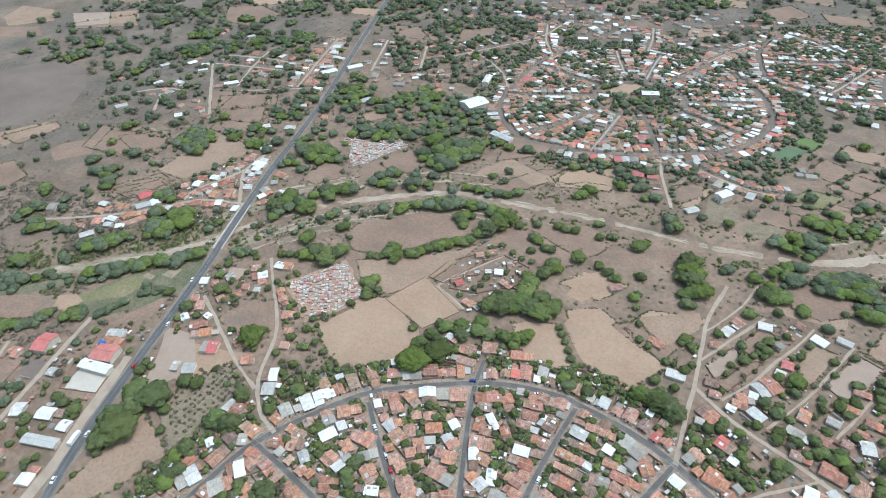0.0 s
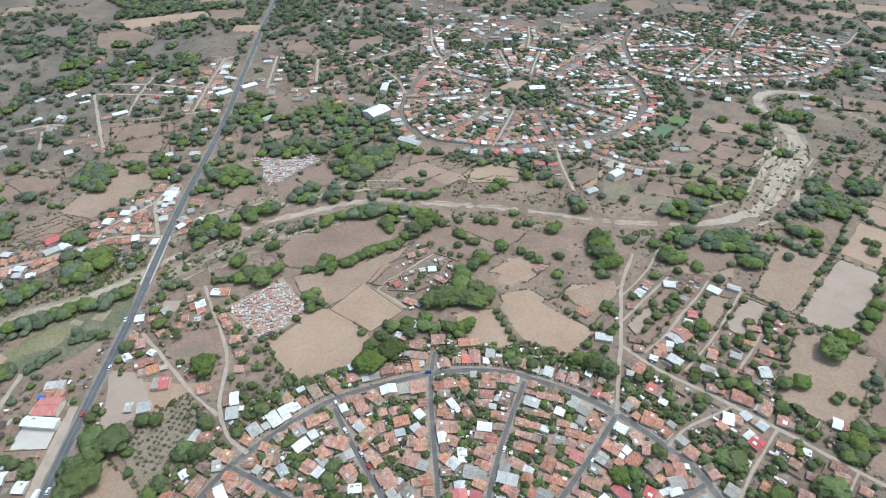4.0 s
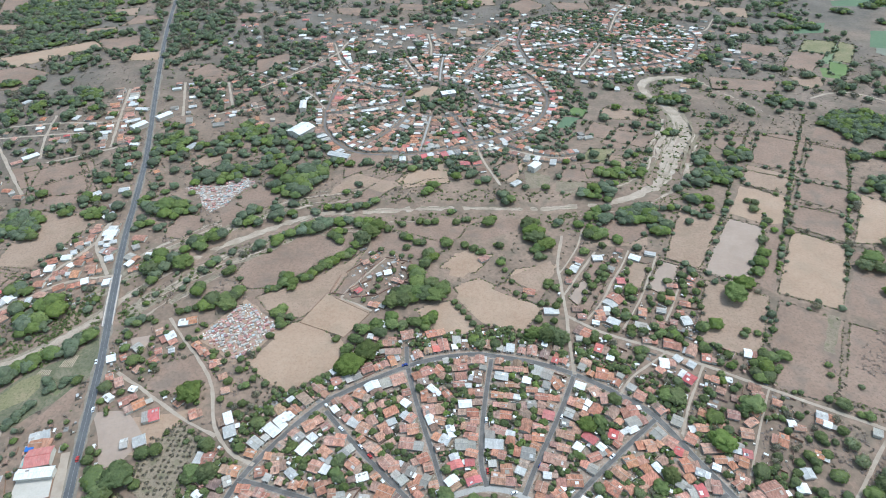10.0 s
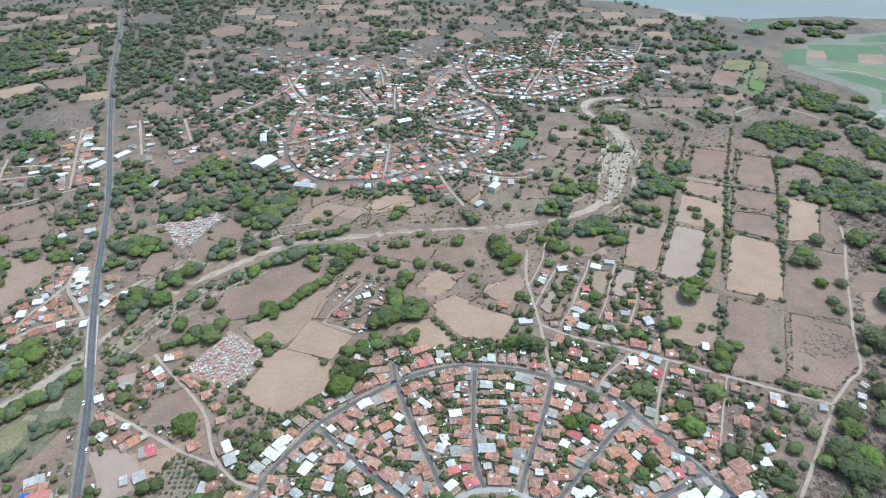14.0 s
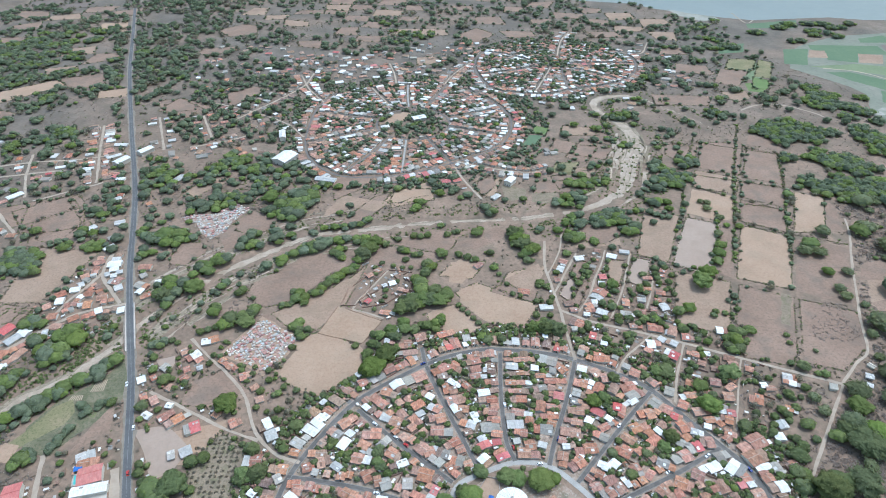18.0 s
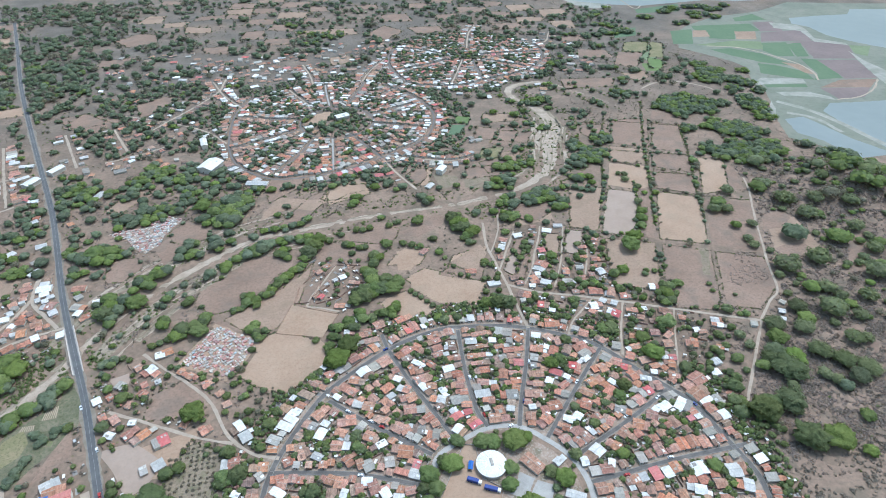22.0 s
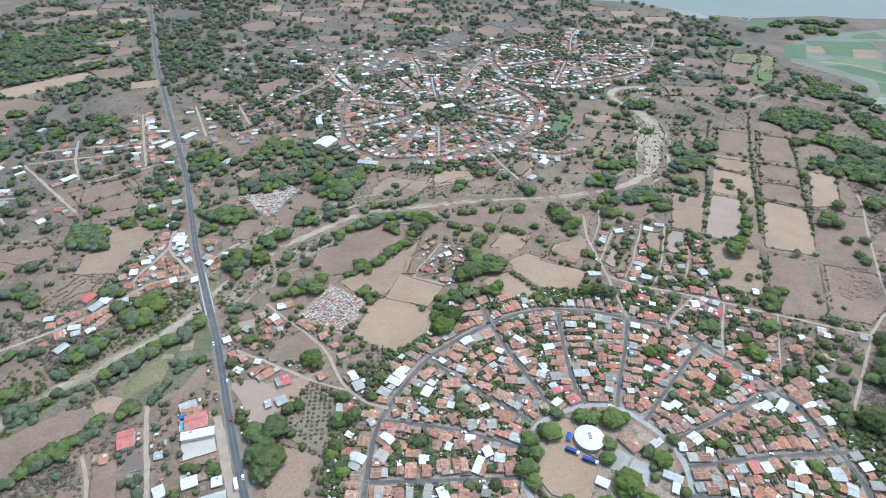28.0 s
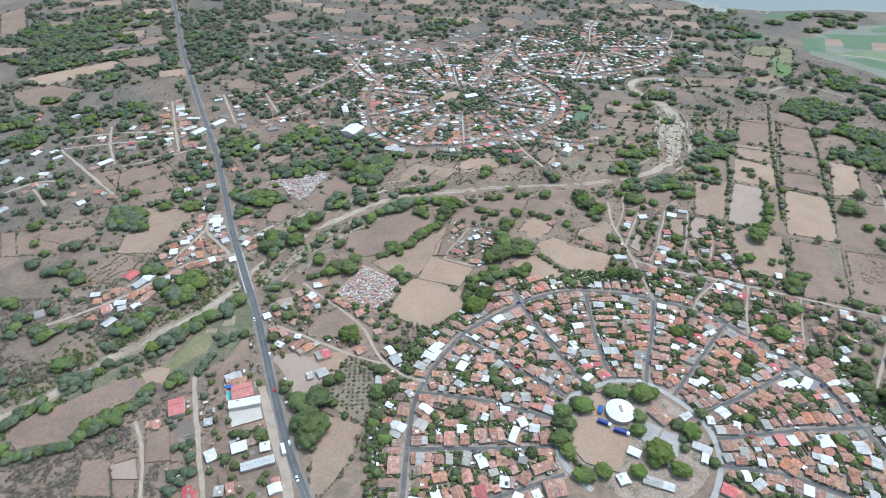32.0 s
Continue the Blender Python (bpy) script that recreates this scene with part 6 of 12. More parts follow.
special("tile", 19.4, 187.2, 9.8, 6.8, -23, 2.1)
special("greysheet", 15.7, 177.6, 8.8, 5.95, -24, 2.1)
special("greysheet", 10.3, 170.9, 7.8, 4.25, -17, 2.1)
special("tile", 7.9, 161.5, 10.8, 5.1, -9, 2.1)
special("newtile", 5.7, 153.0, 11.8, 4.25, -12, 2.1)
special("tile", 2.6, 143.6, 13.3, 6.8, -13, 2.1)
special("zinc", -0.6, 132.7, 8.4, 3.4, -3, 2.1)
special("tile", 10.3, 130.2, 15.2, 6.8, 3, 2.1)
special("tile", -11.4, 121.6, 10.8, 5.95, -108, 2.1)
special("tile", -4.6, 118.8, 5.6, 6.8, -43, 2.1)
special("tile", 3.0, 117.4, 11.4, 7.65, 33, 2.1)
special("tile", 32.6, 196.6, 6.7, 7.65, 28, 2.1)
special("tile", 39.2, 191.8, 7.5, 7.65, 7, 2.1)
special("tile", 53.2, 182.1, 10.8, 6.8, 15, 2.1)
special("newtile", 61.9, 195.1, 6.8, 6.8, -33, 2.1)
special("newtile", 72.9, 186.1, 8.6, 5.1, -54, 2.1)
special("greysheet", 60.4, 176.9, 13.1, 6.8, 26, 2.1)
special("zinc", 53.1, 164.7, 11.2, 4.25, 31, 2.1)
special("whiteroof", 34.0, 150.7, 9.0, 3.4, -44, 2.1)
special("tile", 28.7, 148.0, 12.0, 4.25, 26, 2.1)
special("greysheet", 22.5, 140.3, 10.3, 5.1, -29, 2.1)
special("tile", 59.3, 156.7, 11.2, 7.65, 13, 2.1)
special("tile", 51.4, 146.8, 14.1, 6.8, 21, 2.1)
special("whiteroof", 63.4, 142.7, 5.7, 3.4, -56, 2.1)
special("greysheet", 68.6, 166.3, 7.0, 7.65, -49, 2.1)
special("tile", 74.3, 161.1, 8.5, 6.8, -38, 2.1)
special("greysheet", 84.4, 175.7, 6.4, 6.8, -27, 2.1)
special("tile", 35.0, 128.1, 10.1, 8.5, -35, 2.1)
special("tile", 11.4, 113.1, 8.0, 5.1, -34, 2.1)
special("whiteroof", 17.2, 117.7, 7.9, 5.1, -30, 2.1)
special("whiteroof", 26.5, 118.5, 5.7, 5.1, -50, 2.1)
special("tile", 16.7, 97.5, 8.9, 6.8, 30, 2.1)
special("tile", 10.5, 102.5, 7.1, 5.1, 17, 2.1)
special("tile", 38.9, 114.7, 5.6, 5.95, -70, 2.1)
special("tile", 45.5, 110.8, 8.0, 6.8, -42, 2.1)
special("tile", 41.0, 91.3, 8.7, 6.8, -57, 2.1)
special("tile", 51.6, 99.1, 6.3, 6.8, -53, 2.1)
special("zinc", 24.9, 88.2, 15.1, 7.65, 30, 2.1)
special("whiteroof", 14.9, 84.6, 4.6, 5.95, -3, 2.1)
special("tile", 21.5, 73.1, 15.0, 5.95, -3, 2.1)
special("whiteroof", 33.4, 78.4, 4, 5.1, -25, 2.1)
special("tile", 20.7, 62.5, 11.0, 6.8, -3, 2.1)
special("greysheet", 29.9, 55.8, 8.6, 9.35, -14, 2.1)
special("greysheet", 14.0, 49.7, 5.9, 5.1, -90, 2.1)
special("tile", 20.5, 49.1, 7.1, 7.65, -3, 2.1)
special("whiteroof", 26.4, 46.1, 4, 6.8, -3, 2.1)
special("zinc", 1.0, 87.6, 8.5, 4.25, 30, 2.1)
special("whiteroof", 2.1, 50.9, 4.7, 3.4, -91, 2.1)
special("whiteroof", -22.6, 50.3, 4, 4.25, -16, 2.1)
special("tile", 126.3, 195.9, 8.8, 6.8, -17, 2.1)
special("tile", 141.7, 199.6, 7.2, 4.25, -3, 2.1)
special("tile", 138.9, 187.7, 4.6, 5.1, -51, 2.1)
special("tile", 119.7, 184.3, 7.4, 5.95, -13, 2.1)
special("tile", 132.9, 176.4, 4.8, 7.65, -58, 2.1)
special("tile", 127.3, 167.4, 7.4, 6.8, -8, 2.1)
special("zinc", 141.3, 173.3, 6.7, 5.95, 8, 2.1)
special("whiteroof", 112.2, 161.0, 4.1, 7.65, -20, 2.1)
special("redroof", 119.1, 157.2, 10.4, 5.1, -13, 2.1)
special("tile", 114.3, 150.3, 8.0, 5.95, -25, 2.1)
special("tile", 99.2, 158.3, 12.0, 5.95, 6, 2.1)
special("whiteroof", 100.1, 144.6, 7.9, 3.4, -24, 2.1)
special("tile", 102.1, 150.6, 7.2, 4.25, 6, 2.1)
special("newtile", 112.0, 139.3, 7.8, 5.1, -24, 2.1)
special("tile", 88.4, 164.4, 6.3, 6.8, -33, 2.1)
special("tile", 90.2, 173.1, 12.3, 5.1, 6, 2.1)
special("tile", 109.1, 176.0, 4.5, 4.25, -48, 2.1)
special("tile", 85.5, 146.5, 10.3, 8.5, 13, 2.1)
special("zinc", 89.3, 140.5, 7.9, 4.25, -24, 2.1)
special("tile", 93.8, 132.1, 8.5, 7.65, -3, 2.1)
special("greysheet", 76.4, 131.9, 8.0, 5.1, -37, 2.1)
special("tile", 72.2, 120.8, 13.6, 7.65, 20, 2.1)
special("greysheet", 60.4, 116.2, 11.5, 5.95, -30, 2.1)
special("tile", 77.6, 108.3, 7.4, 6.8, -31, 2.1)
special("tile", 66.3, 102.2, 11.1, 7.65, -29, 2.1)
special("tile", 122.3, 130.4, 20.7, 10.2, 21, 2.1)
special("tile", 120.9, 120.4, 15.1, 10.2, 22, 2.1)
special("greysheet", 100.8, 120.6, 9.9, 6.8, 13, 2.1)
special("tile", 118.7, 105.7, 7.9, 6.8, -77, 2.1)
special("whiteroof", 118.6, 114.4, 9.9, 3.4, 12, 2.1)
special("whiteroof", 122.5, 98.0, 11.5, 6.8, 9, 2.1)
special("tile", 141.4, 113.2, 8.0, 5.1, 16, 2.1)
special("greysheet", 130.4, 111.2, 8.0, 5.95, -78, 2.1)
special("zinc", 129.7, 117.5, 4, 5.1, -47, 2.1)
special("tile", 163.9, 157.4, 7.9, 4.25, -26, 2.1)
special("tile", 158.1, 177.0, 6.9, 3.4, -3, 2.1)
special("whiteroof", 154.3, 179.9, 4.6, 4.25, -3, 2.1)
special("tile", -301.4, 204.5, 4, 5.1, 38, 2.1)
special("tile", -302.1, 186.3, 4.5, 5.95, 30, 2.1)
special("tile", -291.8, 184.2, 5.1, 7.65, 34, 2.1)
special("zinc", -293.9, 169.3, 6.6, 4.25, -29, 2.1)
special("whiteroof", -280.8, 177.5, 4.6, 3.4, -11, 2.1)
special("tile", -278.8, 212.0, 4.3, 5.1, 26, 2.1)
special("tile", -278.6, 203.3, 5.8, 5.95, 49, 2.1)
special("zinc", -269.4, 213.2, 4, 3.4, 22, 2.1)
special("tile", -267.1, 243.9, 7.4, 6.8, 21, 2.1)
special("tile", -232.4, 203.5, 8.1, 6.8, 21, 2.1)
special("tile", -187.1, 131.4, 6.3, 4.25, -13, 2.1)
special("tile", -192.0, 122.4, 12.1, 5.95, -8, 2.1)
special("greysheet", -191.8, 115.7, 4.5, 5.95, 30, 2.1)
special("whiteroof", -206.1, 105.9, 5.1, 3.4, -31, 2.1)
special("tile", -196.2, 101.7, 11.6, 6.8, -98, 2.1)
special("zinc", -201.6, 97.5, 6.1, 5.1, -3, 2.1)
special("tile", -206.1, 88.6, 4, 4.25, 4, 2.1)
special("tile", -177.4, 107.2, 5.3, 5.95, -19, 2.1)
special("tile", -178.4, 117.4, 7.5, 5.95, 16, 2.1)
special("tile", 45.2, 267.3, 8.1, 5.1, 4, 2.1)
special("whiteroof", 41.2, 262.2, 5.0, 3.4, -12, 2.1)
special("tile", 31.6, 268.3, 6.3, 4.25, 2, 2.1)
special("zinc", 63.7, 302.7, 5.3, 4.25, -12, 2.1)
special("tile", 125.0, 318.0, 5.5, 4.25, -33, 2.1)
special("tile", 121.8, 311.0, 4, 3.4, -12, 2.1)
special("tile", 109.3, 304.4, 8.6, 4.25, 0, 2.1)
special("tile", 102.3, 293.2, 7.9, 5.1, 0, 2.1)
special("tile", 112.6, 287.4, 7.9, 5.1, -12, 2.1)
special("greysheet", 92.9, 278.7, 6.7, 4.25, -12, 2.1)
special("tile", 106.9, 277.3, 5.2, 3.4, -12, 2.1)
special("tile", 87.4, 264.1, 9.0, 5.95, -23, 2.1)
special("tile", 99.6, 266.3, 5.1, 4.25, -12, 2.1)
special("greysheet", 74.4, 261.7, 8.5, 5.1, -18, 2.1)
special("tile", 78.3, 246.3, 10.2, 4.25, -4, 2.1)
special("newtile", 115.6, 229.8, 9.7, 6.8, -12, 2.1)
special("zinc", 103.7, 230.5, 8.3, 5.1, -38, 2.1)
special("tile", 92.6, 225.6, 5.4, 5.1, -53, 2.1)
special("zinc", 177.4, 187.0, 9.8, 5.1, -20, 2.1)
special("whiteroof", 174.7, 181.8, 8.7, 4.25, -25, 2.1)
special("zinc", 237.8, 185.6, 5.2, 4.25, -28, 2.1)
special("greysheet", 245.7, 195.7, 4.8, 3.4, -60, 2.1)
special("zinc", 232.7, 176.9, 4, 3.4, -36, 2.1)
special("whiteroof", 124.7, 213.1, 4, 3.4, -12, 2.1)
special("tile", -182.0, 108.3, 8.0, 6.8, -2, 2.1)
special("tile", -185.7, 83.3, 8.3, 5.1, -2, 2.1)
special("tile", -185.7, 74.5, 10.4, 5.95, -3, 2.1)
special("oldtile", -169.6, 132.8, 11.7, 5.1, -2, 2.1)
special("tile", -159.1, 125.3, 6.8, 5.95, 49, 2.1)
special("tile", -149.1, 104.9, 8.8, 5.95, -29, 2.1)
special("tile", -140.7, 100.4, 8.1, 6.8, -20, 2.1)
special("tile", -135.3, 115.1, 4.9, 7.65, 29, 2.1)
special("tile", -127.6, 111.5, 4.2, 6.8, 11, 2.1)
special("greysheet", -122.7, 109.5, 6.7, 7.65, 20, 2.1)
special("tile", -131.5, 93.9, 7.8, 6.8, -2, 2.1)
special("whiteroof", -124.6, 98.0, 6.7, 5.1, -11, 2.1)
special("tile", -120.8, 93.2, 6.1, 9.35, 11, 2.1)
special("zinc", -139.5, 92.6, 4.1, 5.1, -23, 2.1)
special("tile", -165.1, 76.2, 6.8, 10.2, -3, 2.1)
special("tile", -163.6, 88.8, 8.9, 5.1, -8, 2.1)
special("whiteroof", -157.5, 83.5, 4, 5.95, -2, 2.1)
special("tile", -155.3, 74.5, 5.6, 7.65, -3, 2.1)
special("whiteroof", -138.2, 74.6, 4, 7.65, -3, 2.1)
special("whiteroof", -114.2, 87.3, 5.7, 6.8, 21, 2.1)
special("zinc", -106.6, 81.9, 6.5, 5.95, -15, 2.1)
special("tile", -100.9, 72.7, 9.7, 9.35, 5, 2.1)
special("tile", -98.2, 85.9, 6.7, 4.25, 5, 2.1)
special("tile", -128.8, 83.6, 4, 3.4, -16, 2.1)
special("whiteroof", -87.2, 97.1, 5.0, 5.1, -31, 2.1)
special("greysheet", -108.6, 109.1, 6.0, 6.8, -2, 2.1)
special("greysheet", -186.7, 61.0, 8.3, 8.5, -3, 2.1)
special("newtile", -180.2, 62.3, 4, 5.1, -20, 2.1)
special("tile", -172.6, 60.4, 5.4, 5.95, -3, 2.1)
special("tile", -183.5, 53.7, 12.6, 6.8, 7, 2.1)
special("tile", -185.3, 43.5, 8.7, 5.95, 2, 2.1)
special("tile", -202.3, 57.6, 7.2, 11.9, -3, 2.1)
special("greysheet", -166.2, 60.1, 4, 6.8, -3, 2.1)
special("greysheet", -154.8, 60.2, 4.9, 9.35, -17, 2.1)
special("whiteroof", -145.5, 58.1, 5.9, 9.35, 18, 2.1)
special("tile", -132.3, 58.6, 6.2, 9.35, -3, 2.1)
special("tile", -125.0, 50.6, 5.2, 4.25, -69, 2.1)
special("tile", -118.8, 42.1, 6.2, 7.65, -41, 2.1)
special("tile", -107.4, 51.4, 12.0, 5.95, 17, 2.1)
special("greysheet", -118.1, 58.6, 5.5, 6.8, -16, 2.1)
special("whiteroof", -129.6, 40.2, 8.7, 6.8, -8, 2.1)
special("tile", -101.6, 39.2, 12.9, 11.05, 9, 2.1)
special("tile", -139.0, 329.0, 6.7, 5, 35, 2.1)
special("zinc", -126.7, 236.9, 4, 4, -10, 2.1)
special("whiteroof", -396.1, 337.0, 12.1, 8, 5, 2.1)
special("tile", -408.0, 330.7, 6.7, 6, 33, 2.1)
special("whiteroof", -405.1, 308.7, 7.9, 6, 14, 2.1)
special("zinc", -405.6, 318.3, 4.4, 6, 29, 2.1)
special("tile", -418.3, 305.6, 8.5, 7, 34, 2.1)
special("whiteroof", -414.7, 296.5, 6.5, 8, 10, 2.1)
special("tile", -422.6, 289.5, 6.1, 7, 32, 2.1)
special("tile", -411.7, 281.3, 7.3, 7, 8, 2.1)
special("tile", -407.6, 289.7, 4.1, 7, 28, 2.1)
special("tile", -388.3, 290.7, 6.5, 9, 10, 2.1)
special("tile", -394.9, 274.1, 8.2, 6, 38, 2.1)
special("tile", -393.3, 305.7, 7.3, 7, -2, 2.1)
special("tile", -379.8, 299.8, 8.6, 9, 22, 2.1)
special("whiteroof", -375.6, 287.4, 5.5, 7, 28, 2.1)
special("oldtile", -389.6, 315.5, 4.4, 6, 29, 2.1)
special("tile", -374.6, 319.8, 11.9, 9, -17, 2.1)
special("zinc", -382.1, 330.9, 4.6, 5, 18, 2.1)
special("zinc", -373.8, 330.24, 5.5, 4, 23, 2.1)
special("zinc", -365.7, 302.9, 6.6, 7, 31, 2.1)
special("zinc", -385.1, 322.5, 4, 5, 23, 2.1)
special("tile", -403.8, 265.4, 9.1, 6, -2, 2.1)
special("zinc", -408.5, 261.8, 4.0, 6, 16, 2.1)
special("greysheet", -354.9, 330.3, 5.8, 6, 40, 2.1)
special("greysheet", -350.8, 315.5, 12.2, 7, -20, 2.1)
special("whiteroof", -349.7, 307.4, 6.8, 5, 72, 2.1)
special("tile", -342.4, 301.3, 8.9, 6, 32, 2.1)
special("whiteroof", -337.0, 320.7, 7.0, 4, 10, 2.1)
special("tile", -357.5, 342.7, 11.3, 7, -2, 2.1)
special("tile", -404.2, 351.5, 9.4, 7, 36, 2.1)
special("zinc", -405.2, 376.1, 10.9, 4, 53, 2.1)
special("greysheet", -408.0, 394.1, 10.24, 5, 38, 2.1)
special("zinc", -436.8, 411.5, 8.4, 7, 52, 2.1)
special("zinc", -412.0, 420.4, 9.4, 7, 17, 2.1)
special("tile", -459.5, 526.1, 11.4, 6, -16, 2.1)
special("whiteroof", -447.9, 514.1, 9.7, 5, -2, 2.1)
special("zinc", -478.9, 571.6, 17.0, 6, 34, 2.1)
special("zinc", -480.5, 603.9, 16.4, 6, -2, 2.1)
special("zinc", -434.0, 468.4, 8.5, 6, 39, 2.1)
special("tile", -433.3, 477.0, 6.2, 5, -2, 2.1)
special("tile", -394.9, 456.7, 5.6, 6, 34, 2.1)
special("whiteroof", -530.8, 543.1, 11.8, 5, 18, 2.1)
special("redroof", -538.2, 529.4, 6.3, 4, 22, 2.1)
special("zinc", -497.1, 541.0, 12.2, 4, 10, 2.1)
special("tile", -508.8, 555.2, 9.1, 4, 15, 2.1)
special("zinc", -523.8, 560.7, 7.5, 4, 8, 2.1)
special("whiteroof", -361.9, 591.8, 7.1, 5, 38, 2.1)
special("zinc", -430.7, 250.0, 11.4, 7, 58, 2.1)
special("whiteroof", -425.2, 257.9, 9.3, 7, -22, 2.1)
special("tile", -407.7, 256.8, 7.6, 7, 43, 2.1)
special("zinc", -462.4, 235.9, 7.6, 5, 9, 2.1)
special("tile", -452.1, 232.3, 4.3, 6, 28, 2.1)
special("tile", -457.1, 225.0, 6.5, 6, 10, 2.1)
special("tile", -447.5, 240.8, 6.6, 5, 17, 2.1)
special("zinc", -437.2, 224.2, 8.9, 5, 7, 2.1)
special("whiteroof", -423.1, 220.5, 6.9, 5, 42, 2.1)
special("zinc", -433.2, 217.1, 6.4, 5, 23, 2.1)
special("tile", -419.9, 227.4, 10.8, 6, 57, 2.1)
special("tile", -416.5, 234.1, 9.4, 6, 65, 2.1)
special("tile", -453.1, 205.4, 6.2, 5, 30, 2.1)
special("greysheet", -498.5, 212.6, 6.8, 9, 27, 2.1)
special("tile", -400.1, 271.3, 9.4, 7, 58, 2.1)
special("zinc", -360.4, 105.8, 4, 7, 43, 2.1)





# ---------- trees ----------
def crown_mesh(name, seed, material, flat=0.62, leaves=760, size=0.1, gap=0.0, fine=4, rough=1.0):
    """A crown of unit radius: one broad lumpy dome of foliage, hollowed below, with leaf clumps standing off its skin."""
    r = np.random.RandomState(seed)
    ico = bmesh.new()
    bmesh.ops.create_icosphere(ico, subdivisions=fine, radius=1.0)
    base = [v.co.copy() for v in ico.verts]
    tri = [tuple(v.index for v in f.verts) for f in ico.faces]
    ico.free()

    def skin(q):
        n = noise.noise
        out = 0.86 + rough * (0.32 * n(q * 1.5 + Vector((seed, 0, 0))) + 0.26 * n(q * 3.4 + Vector((0, seed, 0))) + 0.16 * n(q * 7.5 + Vector((0, 0, seed))))
        x, y, z = q * out
        return np.array((x, y, 0.22 + (z * flat * 1.05 if z > 0 else z * flat * 0.42)))

    inner = 0.9 if gap and gap < 0.4 else 0.78 if gap else 1.0
    V = [skin(q) * (inner, inner, 1) - (0, 0, 0.06 if gap else 0) for q in base]
    F = [t for t in tri if not gap or r.rand() > (gap - 0.25) * 1.1]
    for _ in range(leaves):
        d = Vector(r.normal(size=3)).normalized()
        if d.z < -0.25:
            d.z = -d.z
        p = skin(d) * r.uniform(0.97, 1.06)
        nrm = np.array((d.x, d.y, d.z * 1.5)) + r.normal(size=3) * 0.32 + (0, 0, 0.2)
        nrm /= np.linalg.norm(nrm)
        u = np.cross(nrm, r.normal(size=3))
        u /= np.linalg.norm(u)
        v = np.cross(nrm, u)
        s = size * r.uniform(0.55, 1.3)
        b = len(V)
        V += [p + u * s * 0.55, p + v * s * 0.42 + nrm * s * 0.08, p - u * s * 0.55, p - v * s * 0.42 + nrm * s * 0.08]
        F.append((b, b + 1, b + 2, b + 3))
    return mesh_of(name, V, F, material, smooth=True)


def trunk_mesh(seed):
    """Tapered trunk with three limbs, for a crown of unit radius that begins at unit height."""
    r = np.random.RandomState(seed)
    V, F = [], []

    def limb(p0, p1, r0, r1):
        b = len(V)
        z = (p1 - p0).normalized()
        x = z.orthogonal().normalized()
        y = z.cross(x)
        for p, q in ((p0, r0), ((p0 + p1) / 2 + x * r0 * 0.3, (r0 + r1) / 2), (p1, r1)):
            V.extend([p + (x * math.cos(6.2832 * k / 6) + y * math.sin(6.2832 * k / 6)) * q for k in range(6)])
        F.extend([(b + s * 6 + k, b + s * 6 + (k + 1) % 6, b + s * 6 + 6 + (k + 1) % 6, b + s * 6 + 6 + k) for s in (0, 1) for k in range(6)])

    limb(Vector((0, 0, -0.05)), Vector((0.03, 0.02, 0.36)), 0.075, 0.05)
    for k in range(4):
        a = 6.2832 * (k / 4 + r.rand() * 0.15)
        limb(Vector((0.03, 0.02, 0.32)), Vector((0.42 * math.cos(a), 0.42 * math.sin(a), 0.62 + r.uniform(-0.05, 0.12))), 0.04, 0.016)
    return mesh_of("tree", V, F, M["bark"])


TRUNKS = [trunk_mesh(k) for k in range(4)]
CROWNS = {"leaf": [crown_mesh("crown", 10 + k, M["leaf"], flat=(0.62, 0.5, 0.8)[k % 3]) for k in range(8)],
          "light": [crown_mesh("crown", 30 + k, M["leaflight"], flat=0.5) for k in range(5)],
          "thin": [crown_mesh("crown", 40 + k, M["leafthin"], flat=0.5, leaves=1000, gap=0.3, size=0.1) for k in range(5)],
          "dry": [crown_mesh("crown", 50 + k, M["leafdry"], flat=0.6, leaves=900, gap=0.5, size=0.09) for k in range(4)]}
TALK = {"thin": "olive-green tree with a thin open crown", "leaf": "broad dark green tree with a dense rounded crown", "light": "spreading bright green tree with a flat crown", "dry": "half-leafless grey-brown tree in the dry season"}


FAR_CROWNS = {"leaf": [crown_mesh("far_crown", 70 + k, M["leaf"], flat=(0.62, 0.5, 0.8, 0.7, 0.55, 0.65)[k], leaves=80, size=0.24, fine=3, rough=0.85) for k in range(6)],
              "light": [crown_mesh("far_crown", 80 + k, M["leaflight"], flat=0.5, leaves=80, size=0.24, fine=3, rough=0.85) for k in range(4)],
              "thin": [crown_mesh("far_crown", 60 + k, M["leafthin"], flat=0.5, leaves=130, size=0.2, gap=0.3, fine=3) for k in range(4)],
              "dry": [crown_mesh("far_crown", 90 + k, M["leafdry"], leaves=150, size=0.16, gap=0.6, fine=2) for k in range(4)]}
TINY_CROWNS = {"leaf": [crown_mesh("tiny_crown", 100 + k, M["leaf"], flat=(0.62, 0.5, 0.8, 0.7, 0.55, 0.65)[k], leaves=34, size=0.42, fine=2, rough=1.3) for k in range(6)],
               "light": [crown_mesh("tiny_crown", 110 + k, M["leaflight"], flat=0.5, leaves=34, size=0.42, fine=2, rough=1.3) for k in range(4)],
               "thin": [crown_mesh("tiny_crown", 130 + k, M["leafthin"], flat=0.5, leaves=44, size=0.3, gap=0.3, fine=2) for k in range(4)],
               "dry": [crown_mesh("tiny_crown", 120 + k, M["leafdry"], leaves=40, size=0.28, gap=0.6, fine=2) for k in range(4)]}
V, F = [], []
box(-0.06, -0.06, -0.05, 0.06, 0.06, 0.6, V, F)
